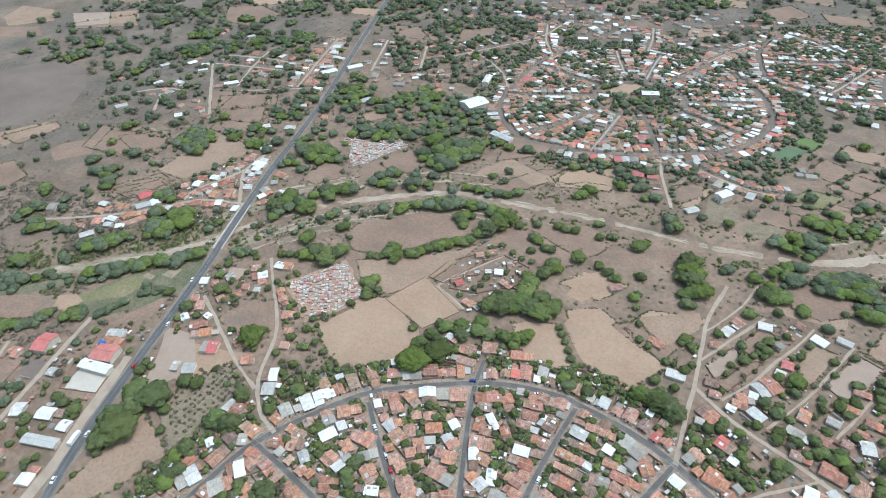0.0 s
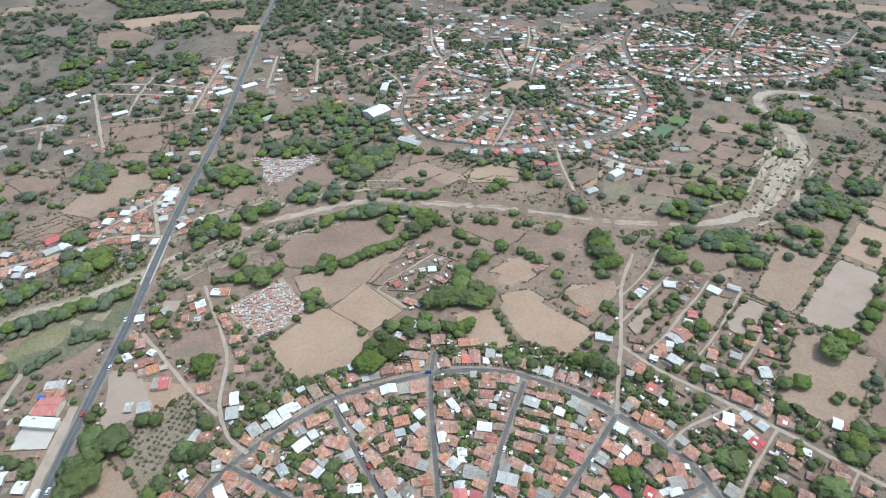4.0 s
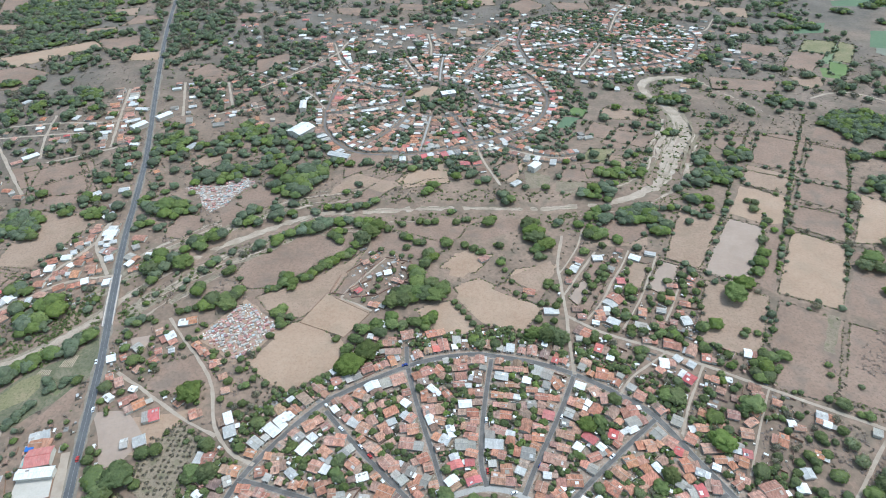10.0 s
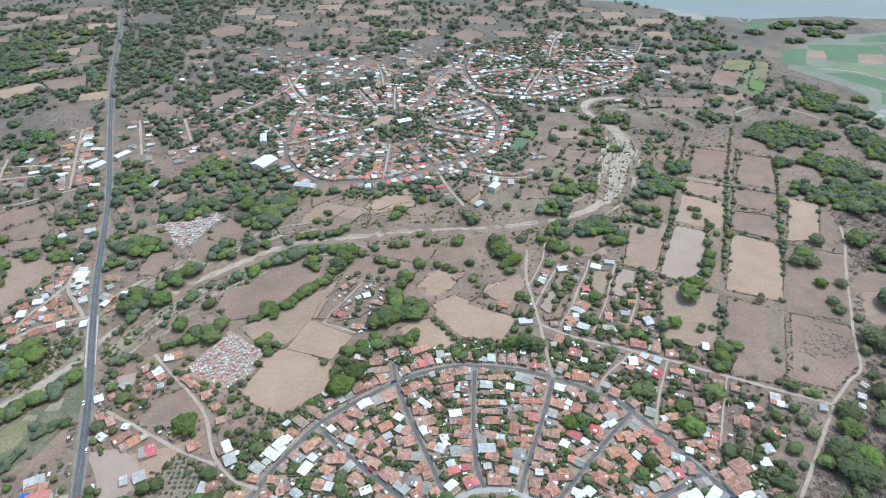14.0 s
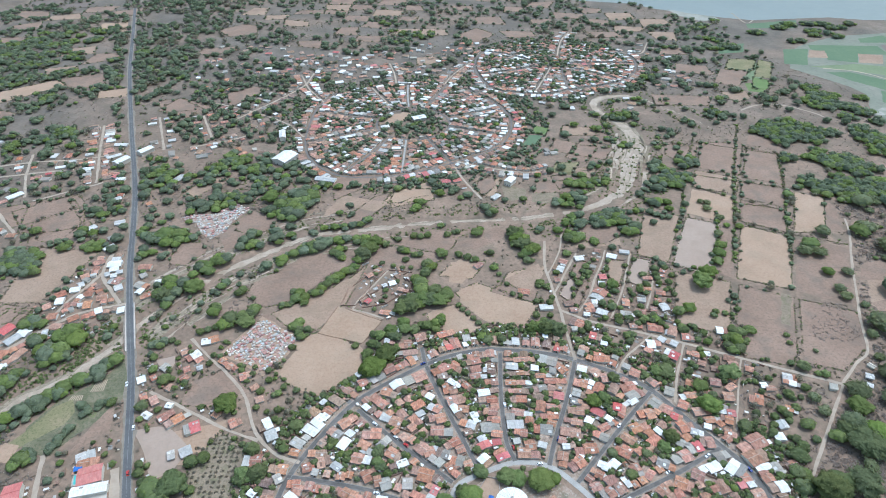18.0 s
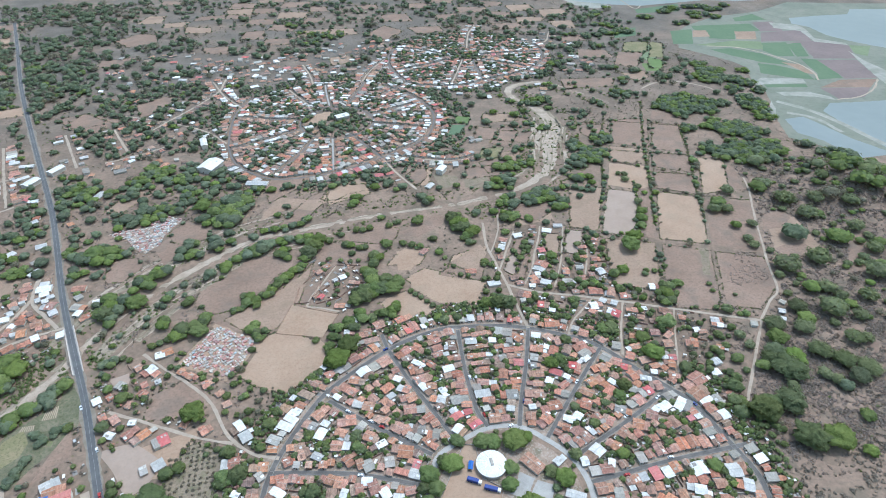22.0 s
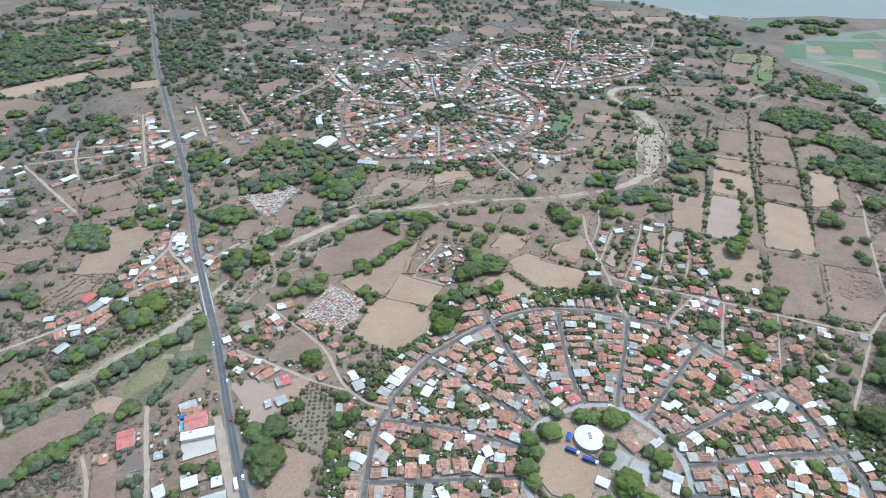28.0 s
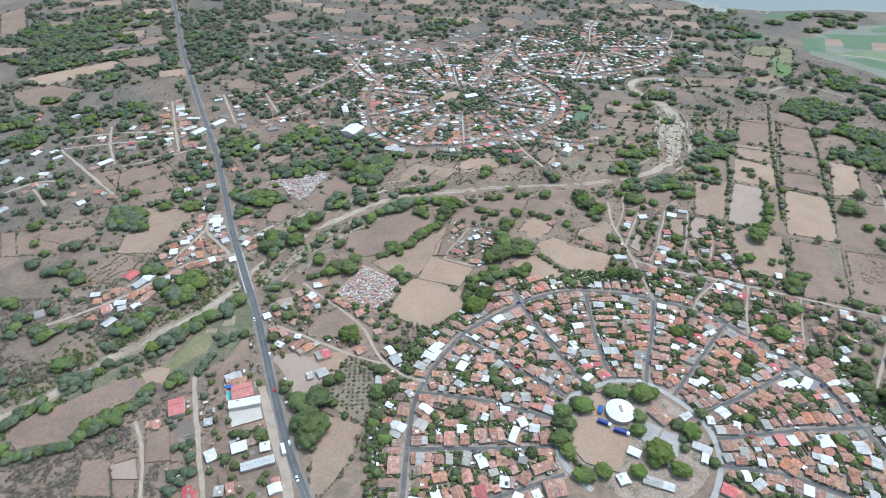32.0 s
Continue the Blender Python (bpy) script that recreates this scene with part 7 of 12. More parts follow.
FAR_TRUNK = mesh_of("far_trunk", V, F, M["bark"])
WOODS = {"garden": Pile("garden_trees", "small green trees among the houses", "trees", True), "hedgerow": Pile("hedgerow_trees", "hedgerow trees along field borders", "trees", True),
         "open": Pile("scattered_trees", "green and half-bare trees on dry open land and river banks", "trees", True)}


# Land whose trees are set one by one, and open fields that stay bare.
TENDED = [[(285, 398), (344, 407), (372, 396), (205, 118), (166, 118), (191, 185), (194, 207)],
          [(-582, 309), (-424, 303), (-353, 239), (-327, 221), (-316, 181), (-304, 131), (-316, 35), (-440, 40), (-490, 88), (-619, 311)],
          [(-243, 474), (-166, 478), (50, 433), (7, 276), (-14, 250), (-52, 249), (-81, 248), (-144, 224), (-151, 207), (-196, 249), (-229, 268)],
          [(207, 166), (320, 158), (180, 8), (105, 24), (117, 67)]]
OPEN_LAND = [[(-148, 660), (-136, 689), (-116, 692), (-120, 667), (-134, 651)],
             [(-463, 88), (-462, 98), (-454, 109), (-440, 116), (-414, 134), (-399, 138), (-389, 131), (-385, 124), (-392, 119), (-402, 114), (-414, 106), (-422, 96), (-419, 85), (-428, 84), (-444, 84)],
             [(-391, 140), (-375, 158), (-364, 180), (-354, 188), (-348, 175), (-350, 165), (-362, 155), (-373, 144), (-373, 135), (-387, 136)],
             [(-336, 148), (-322, 183), (-316, 160), (-318, 155)],
             [(-371, 90), (-356, 96), (-347, 72), (-347, 61), (-359, 59)],
             [(-385, 67), (-370, 71), (-363, 54), (-378, 50)],
             [(-171, 282), (-132, 262), (-147, 236), (-184, 249)],
             [(-186, 247), (-149, 234), (-142, 224), (-150, 212), (-168, 191), (-196, 196), (-208, 209), (-200, 228)],
             [(-220, 266), (-206, 278), (-185, 299), (-170, 317), (-160, 322), (-164, 305), (-173, 284), (-186, 253), (-196, 261)],
             [(-232, 313), (-228, 340), (-209, 357), (-191, 355), (-171, 343), (-191, 318), (-210, 311), (-219, 290), (-230, 285)],
             [(-63, 302), (-41, 299), (-5, 277), (-13, 253), (-38, 255), (-50, 264), (-66, 284)],
             [(-91, 273), (-71, 280), (-60, 270), (-50, 252), (-57, 244), (-72, 253)],
             [(-127, 372), (-116, 381), (-72, 385), (-64, 378), (-75, 368), (-99, 362), (-113, 371)],
             [(-146, 360), (-139, 368), (-114, 355), (-99, 348), (-103, 332), (-124, 343), (-145, 341)],
             [(-70, 341), (-42, 340), (-46, 332), (-62, 309), (-74, 311)],
             [(-24, 312), (12, 336), (15, 320), (-1, 296), (-17, 303)],
             [(-67, 370), (-20, 399), (-11, 390), (-17, 378), (-45, 361)]]

kept = np.zeros((RW, RH), np.uint8)  # 1 trees set one by one, 2 open fields
for lands, value in ((TENDED, 1), (OPEN_LAND, 2)):
    for poly in lands:
        px, py = np.meshgrid(np.arange(min(q[0] for q in poly), max(q[0] for q in poly) + 1), np.arange(min(q[1] for q in poly), max(q[1] for q in poly) + 1), indexing="ij")
        hit = inside(poly, px, py)
        kept[cells(px[hit], py[hit])] = value


def wild(x, y):
    """True where chance may plant: outside the land whose trees are set one by one."""
    return kept[cells(x, y)] == 0


def tree(kind, x, y, r, group="", tall=1.0, chance=True):
    """Crown radius r; the trunk's foot stands on the ground."""
    if chance and (kept[cells(x, y)] == 2 if group == "garden trees" else not wild(x, y)):
        return
    if height(x, y) > 5 and rng.random() < 0.25:
        kind = "dry"
    m = Matrix.LocRotScale((x, y, height(x, y)), Euler((0, 0, rng.uniform(0, 6.28))), (r, r * rng.uniform(0.82, 1.2), max(1.9, r * 0.92) * tall))
    top = Matrix.LocRotScale((0, 0, 0.36), Euler((0, 0, rng.uniform(0, 6.28))), (1, 1, 1.0))
    if math.hypot(x + 60, y - 130) > (330 if r > 8 else 165 if r > 5 else 84):
        name = "garden" if group == "garden trees" else "hedgerow" if group else "open"
        WOODS[name].add(FAR_TRUNK, m, M["bark"])
        # green crowns beyond 270 m take the leaf colour greyed for haze
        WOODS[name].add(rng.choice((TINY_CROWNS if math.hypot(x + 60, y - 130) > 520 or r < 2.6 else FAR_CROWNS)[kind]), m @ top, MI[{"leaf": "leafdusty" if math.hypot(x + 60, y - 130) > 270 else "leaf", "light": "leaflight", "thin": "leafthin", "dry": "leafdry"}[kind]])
        return
    ob = new("tree", rng.choice(TRUNKS))
    ob.matrix_basis = m
    tagged(ob, TALK[kind], "tree", group)
    part("crown", rng.choice(CROWNS[kind]), ob, at=top)


def over_road(x, y, r):
    return any(taken[cells(x + r * math.cos(q), y + r * math.sin(q))] == 1 for q in np.linspace(0, 5.5, 8))


TREES = []
TREES += [(438, 338.3, 13.7), (321, 281, 13.5), (466, 395.9, 13.4), (278.7, 176.4, 13.3), (316.5, 242.3, 13), (457.5, 349.8, 12.9), (375.7, 425.2, 12.9), (354.9, 212.2, 12.9), (354.2, 341.5, 12.8), (437.3, 368.9, 12.8), (279.8, 237.8, 12.5), (358.9, 266.9, 12), (462.2, 373.3, 12), (431.8, 390.5, 11.9), (485.6, 350.1, 11.7), (454.2, 329.6, 11.6), (489.3, 372, 11.6), (359.8, 312.5, 11.4), (152.6, 298.6, 11.3), (403.2, 333.9, 11.3)]
TREES += [(497, 413.6, 10.6), (413.7, 318, 10.6), (391, 281, 10.5), (-257.2, 87.1, 10.4), (-303.4, 310.5, 10.1), (-43.8, 105.8, 10.1), (381.2, 244.1, 10.1), (386.6, 335.8, 9.9), (-1.4, 72.6, 9.8), (-136.5, 205.8, 9.8), (416.1, 366.3, 9.8), (460.8, 312.2, 9.8), (-256.8, 111.8, 9.6), (-239.1, 175.6, 9.3)]
TREES += [(322.9, 185.8, 9.3), (294.5, 203.1, 9.2), (105.5, 162, 9.1), (-32.6, 109.6, 8.9), (281.4, 206.2, 8.8), (-259.3, 80.9, 8.6), (-326.7, 300.3, 8.6), (-34.1, 77.8, 8.5), (-126.9, 220.3, 8.5), (252.9, 186.6, 8.4), (-266.2, 92.3, 8.4)]
TREES += [(-66.1, 95.2, 8.3), (133, 191.2, 8.2), (248.5, 170.2, 8.2), (164.6, 312.8, 8.2), (-28.4, 45.1, 8.2), (-245.1, 261.3, 8.1), (-29.3, 28.8, 8.1), (-59.2, 36.5, 7.9), (-22.2, 106.8, 7.9), (101, 170.1, 7.8), (-270, 110.3, 7.8)]
TREES += [(-337.8, 228.5, 7.8), (-325.9, 319.1, 7.7), (487.6, 395.1, 7.7), (-509.6, 308, 7.7), (-72, 98.1, 7.5), (-323.7, 310, 7.5), (297.8, 166, 7.4), (-258.8, 267, 7.3), (474, 381.1, 7.3)]
TREES += [(-47.5, 102.5, 7.2), (448.6, 381.7, 7.2), (8.1, 246.7, 7.2), (-330.2, 301.8, 7.2), (-84.5, 93.4, 7.1), (-262.3, 101.1, 7.1), (3.6, 244.6, 7.1), (13.3, 242.5, 7.1), (300.3, 191.6, 7.1), (-401.7, 388.9, 7), (-47.4, 32.6, 7), (-6.3, 246.6, 7), (85.9, 194.6, 7), (270.2, 811.8, 7), (-151.9, 1014.2, 7), (-241.9, 277.1, 6.9), (-565.3, 342.3, 6.9)]
TREES += [(123.8, 143.7, 6.9), (120.3, 389.7, 6.9), (-532.3, 950.3, 6.9), (-509.3, 860.5, 6.9), (-94.2, 666.5, 6.9), (-275.6, 275.6, 6.8), (138.8, 621.8, 6.8), (109.1, 380.8, 6.8), (115.1, 380.8, 6.8), (306.2, 445.3, 6.8), (-128.7, 646.5, 6.8), (-314.3, 316.6, 6.7), (187.4, 342.4, 6.7), (-546.5, 889.5, 6.7), (-326.9, 448.6, 6.6), (-655.5, 534.6, 6.6)]
TREES += [(-316.9, 463.5, 6.6), (-330.3, 550.9, 6.6), (-404.3, 538.5, 6.6), (-268.8, 392.1, 6.6), (-289.1, 347.8, 6.6), (60.9, 450.8, 6.6), (189.1, 669.5, 6.6), (404.4, 505.5, 6.6), (408.1, 510.7, 6.6), (480, 705.8, 6.6), (-35.6, 104.7, 6.6), (-28.5, 101.7, 6.6), (363.8, 450.1, 6.6), (374.8, 460.6, 6.6), (499.5, 428.6, 6.6), (395.6, 253.3, 6.6), (376.8, 747.4, 6.6), (629.2, 1077.5, 6.6), (-806.7, 453.6, 6.6), (-481.8, 358.4, 6.6), (318, 662.9, 6.6), (327.3, 662.3, 6.6), (379, 529.1, 6.6), (392.8, 526.1, 6.6), (467.7, 556.5, 6.6), (471.7, 585.2, 6.6), (510.7, 687.3, 6.6)]
TREES += [(523.4, 632.5, 6.6), (-820.8, 1057.7, 6.6), (-754.6, 1038.8, 6.6), (-698.3, 1042.2, 6.6), (-905.9, 990.2, 6.6), (-868.9, 1002.2, 6.6), (-828.8, 906.7, 6.6), (-805.4, 924.7, 6.6), (-770.5, 1077.7, 6.6), (-747.4, 1074.6, 6.6), (-760.6, 846.6, 6.6), (-723.5, 851.7, 6.6), (-700.8, 850.7, 6.6), (-672.1, 878.9, 6.6), (-479.2, 848.1, 6.6), (-118, 626, 6.6), (653.4, 1034.5, 6.6), (725, 1062.4, 6.6), (674.7, 1024.2, 6.6), (688.7, 1007, 6.6), (130.3, 265.3, 6.5), (-351.7, 393.6, 6.5), (-383, 499.1, 6.5), (-320.8, 295.2, 6.5), (-305.9, 339.4, 6.5), (-249.4, 268.6, 6.5), (-655.3, 751.6, 6.5)]
TREES += [(-618.8, 610.7, 6.5), (-704, 599.4, 6.5), (-702.3, 608.3, 6.5), (-565.2, 635.7, 6.5), (-350.3, 401.3, 6.5), (-374.3, 392.1, 6.5), (-324.7, 551.6, 6.5), (-339.3, 539.3, 6.5), (-394.9, 521.2, 6.5), (-284.2, 352.1, 6.5), (171.8, 486, 6.5), (180.4, 488.9, 6.5), (184.8, 524.2, 6.5), (361.5, 608.5, 6.5), (420.5, 614.4, 6.5), (387.3, 590.2, 6.5), (362.5, 591.8, 6.5), (370.1, 608, 6.5), (430.3, 518.4, 6.5), (406.7, 529.4, 6.5), (355, 527.1, 6.5), (522.8, 680.6, 6.5), (411.2, 598.2, 6.5), (478.8, 684.9, 6.5), (495.9, 595.4, 6.5), (352.4, 458.5, 6.5), (382.8, 454.2, 6.5), (385.9, 468, 6.5)]
TREES += [(422.2, 514.6, 6.5), (422.7, 521.3, 6.5), (429.7, 470.6, 6.5), (469, 335.3, 6.5), (378.1, 941.8, 6.5), (426.2, 945.2, 6.5), (429.5, 943.4, 6.5), (466.8, 960.8, 6.5), (695.3, 1090.8, 6.5), (258.1, 812.1, 6.5), (104.3, 409.9, 6.5), (-798.1, 600.8, 6.5), (-797, 460.8, 6.5), (-799.6, 440.1, 6.5), (-589.1, 621.5, 6.5), (-632, 559.5, 6.5), (-788, 654.1, 6.5), (-500.8, 587, 6.5), (114.4, 485.5, 6.5), (-482.8, 347.9, 6.5), (-474, 369.9, 6.5), (-467.1, 345.3, 6.5), (385, 537.6, 6.5), (346.3, 468.8, 6.5)]
TREES += [(498.3, 695.9, 6.5), (519.9, 666.2, 6.5), (-819.6, 1049.8, 6.5), (-868.9, 974, 6.5), (-876.8, 994.4, 6.5), (-783.8, 964.2, 6.5), (-697.9, 975.8, 6.5), (-837.2, 933.6, 6.5), (-801.8, 1085.5, 6.5), (-712.3, 1107.1, 6.5), (-839.1, 833.8, 6.5), (-830.1, 831.4, 6.5), (-816.9, 838.2, 6.5), (-752.8, 827.4, 6.5), (-696.9, 849.1, 6.5), (-512.2, 857.7, 6.5), (-506, 874.2, 6.5), (-477.6, 843.2, 6.5), (-161.1, 1121.5, 6.5), (453.2, 1079.8, 6.5), (447.3, 1084.1, 6.5), (581.8, 980.9, 6.5), (599.9, 983.3, 6.5), (688.9, 999.8, 6.5)]
TREES += [(119.1, 261.1, 6.4), (-354.5, 400.8, 6.4), (-441.6, 397.4, 6.4), (-442.7, 405.4, 6.4), (-425.8, 528.7, 6.4), (-709.2, 670, 6.4), (-707.5, 592.3, 6.4), (-695, 610, 6.4), (-716.9, 605.8, 6.4), (-664.4, 532.5, 6.4), (-717.7, 598, 6.4), (-333.2, 567.3, 6.4), (-335.3, 563.1, 6.4), (-391.2, 506.5, 6.4), (42.4, 375.7, 6.4), (188.6, 486.7, 6.4), (82.4, 405.7, 6.4), (88.8, 405.7, 6.4), (91.9, 606.5, 6.4), (340.7, 717.8, 6.4), (353.7, 605.3, 6.4), (418.7, 585.4, 6.4), (424.9, 533.3, 6.4)]
TREES += [(406.4, 501.4, 6.4), (404, 514.2, 6.4), (349.2, 443.1, 6.4), (342.9, 525.4, 6.4), (513.1, 717.4, 6.4), (487.4, 740.7, 6.4), (490.5, 697.4, 6.4), (372.8, 441.4, 6.4), (393.4, 426, 6.4), (442.7, 496.9, 6.4), (471.4, 458.2, 6.4), (468.4, 454.3, 6.4), (460.4, 944.2, 6.4), (470, 945.5, 6.4), (668.9, 1083.7, 6.4), (698.8, 1084.2, 6.4), (243.9, 784.3, 6.4), (-456.9, 337.8, 6.4), (-799, 454.4, 6.4), (-592.7, 625.4, 6.4), (-625.1, 562.3, 6.4), (83.8, 474.9, 6.4), (-485.5, 353.4, 6.4), (-316.9, 304.9, 6.4), (233.2, 525.2, 6.4), (372, 630.9, 6.4), (389.6, 530, 6.4), (387.9, 531.6, 6.4), (478.1, 551.5, 6.4)]
TREES += [(425.3, 440.6, 6.4), (348.9, 474.2, 6.4), (500.6, 683.5, 6.4), (525.3, 652.7, 6.4), (529.5, 637.6, 6.4), (-890.7, 1048.2, 6.4), (-898.2, 1048, 6.4), (-823.1, 1041.6, 6.4), (-716.3, 1044.6, 6.4), (-815.4, 961.7, 6.4), (-824.2, 969.6, 6.4), (-748.4, 962.9, 6.4), (-750.6, 969.6, 6.4), (-836.8, 925.7, 6.4), (-826, 926.4, 6.4), (-779.7, 899.4, 6.4), (-680.7, 941.4, 6.4), (-821, 1096.5, 6.4), (-774.7, 1067, 6.4), (-697.7, 1132.3, 6.4), (-732.2, 842.6, 6.4), (-736.9, 845.1, 6.4), (-728.7, 831.8, 6.4), (-670.3, 870.4, 6.4), (-625.9, 925.3, 6.4), (-585.7, 967.9, 6.4), (-490.7, 855.3, 6.4), (-174.3, 1132.3, 6.4), (-117.9, 1060.4, 6.4), (-94, 1034.1, 6.4)]
TREES += [(-78, 1047.7, 6.4), (-75.1, 1047.2, 6.4), (452.1, 990.4, 6.4), (447.4, 964.8, 6.4), (493.6, 1118.6, 6.4), (429.4, 1071.9, 6.4), (754.9, 1087.5, 6.4), (-205.7, 119.6, 6.3), (106.3, 180.4, 6.3), (153.6, 226, 6.3), (-413.3, 391.1, 6.3), (-263, 260.9, 6.3), (-698.4, 664.3, 6.3), (-656, 769.1, 6.3), (-658.7, 537.9, 6.3), (-245.2, 383.3, 6.3), (-490.6, 406.1, 6.3), (59.3, 374, 6.3), (64, 394.2, 6.3), (182.8, 489.9, 6.3), (90.4, 408.1, 6.3), (111.4, 697, 6.3), (86, 671.1, 6.3), (371.7, 602.4, 6.3), (364.9, 597.6, 6.3), (373.7, 593.7, 6.3), (386.6, 581.5, 6.3)]
TREES += [(362.3, 629.8, 6.3), (440.7, 599.6, 6.3), (389.4, 507.1, 6.3), (-38.7, 69.8, 6.3), (-21.9, 58.1, 6.3), (-141.4, 204, 6.3), (-55, 101, 6.3), (487.3, 688.2, 6.3), (479.3, 678.8, 6.3), (491.6, 646.7, 6.3), (379.7, 446.5, 6.3), (373.7, 468.8, 6.3), (377.1, 440.2, 6.3), (370.9, 223.3, 6.3), (538.4, 1033.3, 6.3), (709.6, 1080, 6.3), (286.7, 838.7, 6.3), (225.3, 770.3, 6.3), (107.3, 419.3, 6.3), (-468.7, 344.7, 6.3), (-583.1, 617.9, 6.3), (88.8, 484.7, 6.3), (69.4, 480, 6.3), (69, 517.9, 6.3), (97.2, 411, 6.3), (212.9, 527, 6.3), (356.5, 573.3, 6.3), (392.6, 526.7, 6.3)]
TREES += [(462.2, 541.6, 6.3), (374, 431.4, 6.3), (390.6, 453.8, 6.3), (420.3, 444.6, 6.3), (480.6, 714.7, 6.3), (529.1, 629.3, 6.3), (544.6, 714.3, 6.3), (-892.7, 1040, 6.3), (-870.4, 1024.4, 6.3), (-768.3, 1027.8, 6.3), (-746.4, 1040.9, 6.3), (-710.4, 1033.6, 6.3), (-706.7, 1054.3, 6.3), (-760.5, 964.9, 6.3), (-766.2, 960.5, 6.3), (-834.8, 918.5, 6.3), (-725.4, 920.2, 6.3), (-706.8, 946.6, 6.3), (-685.6, 939.1, 6.3), (-721.7, 1100.3, 6.3), (-695.2, 1108.6, 6.3), (-778, 788.3, 6.3), (-522.8, 943.4, 6.3), (-518.4, 859.7, 6.3), (-156.2, 664.5, 6.3), (-112.6, 1049.1, 6.3), (449.5, 961.4, 6.3), (459.7, 960.2, 6.3), (458.5, 1085.7, 6.3), (678, 999.6, 6.3)]
TREES += [(-61, 470.8, 6.3), (-77.4, 464.2, 6.3), (148.8, 118.9, 6.2), (-274.7, 281, 6.2), (-620.2, 604.1, 6.2), (-672.1, 531.4, 6.2), (-708.2, 595.9, 6.2), (-646.2, 584, 6.2), (-299.2, 464.4, 6.2), (-335.6, 545.8, 6.2), (-316.7, 559.3, 6.2), (-291.9, 522.4, 6.2), (-240.6, 387.4, 6.2), (-243.8, 338.8, 6.2), (53.1, 377.3, 6.2), (40.5, 368.9, 6.2), (68.7, 399.5, 6.2)]
TREES += [(192.5, 469.3, 6.2), (189.8, 482.2, 6.2), (159.1, 437.8, 6.2), (152.2, 435.1, 6.2), (70.4, 453.3, 6.2), (-61.2, 498.9, 6.2), (181, 668.9, 6.2), (408, 621.2, 6.2), (387.4, 596.7, 6.2), (374.6, 585.5, 6.2), (393.7, 586.2, 6.2), (405, 589.1, 6.2), (359.9, 609.9, 6.2), (427.6, 600.7, 6.2), (394.2, 513.2, 6.2), (397.8, 508.4, 6.2), (480.4, 713.3, 6.2), (499.1, 722.4, 6.2), (-83.4, 84.2, 6.2), (-35.8, 56.5, 6.2), (-29.5, 53.9, 6.2), (491, 605.9, 6.2), (362.8, 468, 6.2), (429, 512.8, 6.2), (418.2, 473.7, 6.2), (374.7, 878.5, 6.2), (532.4, 1038, 6.2), (598.1, 1060.8, 6.2), (607.4, 1078.4, 6.2), (636.9, 1092.3, 6.2)]
TREES += [(662.5, 1093.2, 6.2), (699.6, 1075.5, 6.2), (-493.8, 367.8, 6.2), (356.8, 608.9, 6.2), (368.3, 571.8, 6.2), (398.4, 523.8, 6.2), (474.3, 533.4, 6.2), (485.6, 576.2, 6.2), (377.4, 450.1, 6.2), (433.6, 447, 6.2), (350.9, 482, 6.2), (527.7, 661.5, 6.2), (555.6, 714.9, 6.2), (-855.7, 1011.4, 6.2), (-847.2, 1035, 6.2), (-839.4, 1027.1, 6.2), (-813.4, 1009.3, 6.2), (-796.1, 1029.3, 6.2), (-869.2, 989.4, 6.2), (-863.4, 995.2, 6.2), (-864, 985.6, 6.2), (-774.7, 905.8, 6.2), (-729, 909, 6.2), (-719.1, 929.3, 6.2), (-826.4, 1089.9, 6.2), (-802.2, 1058.5, 6.2), (-798.4, 1079.1, 6.2), (-808.6, 1088.9, 6.2), (-716.4, 1093.4, 6.2)]
TREES += [(-709.3, 1100.1, 6.2), (-620.4, 932.1, 6.2), (-580, 847.2, 6.2), (-547.6, 954.6, 6.2), (-503.7, 936.6, 6.2), (-133.6, 1061, 6.2), (-122, 1026, 6.2), (-97.4, 1045, 6.2), (447.5, 1066.4, 6.2), (649.2, 1040.7, 6.2), (643.7, 1037.3, 6.2), (594.6, 979.9, 6.2), (-92.7, 71.4, 6.1), (-347.4, 399.8, 6.1), (-358.8, 383.1, 6.1), (-339, 450.7, 6.1), (-658.2, 759.4, 6.1), (-645.8, 759.3, 6.1), (-621.6, 595.3, 6.1), (-696.6, 599.7, 6.1), (-664.8, 545.7, 6.1), (-565.3, 629.6, 6.1), (-249.7, 457.9, 6.1), (-317.6, 539.7, 6.1)]
TREES += [(-299.6, 526.8, 6.1), (-396.2, 505.3, 6.1), (-394.7, 511.8, 6.1), (-408.6, 528.2, 6.1), (-299.9, 341.1, 6.1), (47.3, 372.4, 6.1), (179.1, 484.9, 6.1), (168.2, 481.5, 6.1), (190.4, 507.3, 6.1), (73, 447.1, 6.1), (194.4, 355.2, 6.1), (408.2, 634.7, 6.1), (391.9, 615.1, 6.1), (387.1, 620.9, 6.1), (361.9, 621.1, 6.1), (447.1, 600.3, 6.1), (422.6, 591.5, 6.1), (413.3, 528.9, 6.1), (349.5, 528.8, 6.1), (484.7, 708.1, 6.1), (524.3, 673.8, 6.1), (-89.3, 74.7, 6.1), (4.9, 69.4, 6.1), (484.6, 649.2, 6.1), (495.5, 611.4, 6.1), (492.9, 589.1, 6.1), (413.1, 471.8, 6.1), (388.5, 454, 6.1), (392.5, 434.2, 6.1), (433.6, 506, 6.1)]
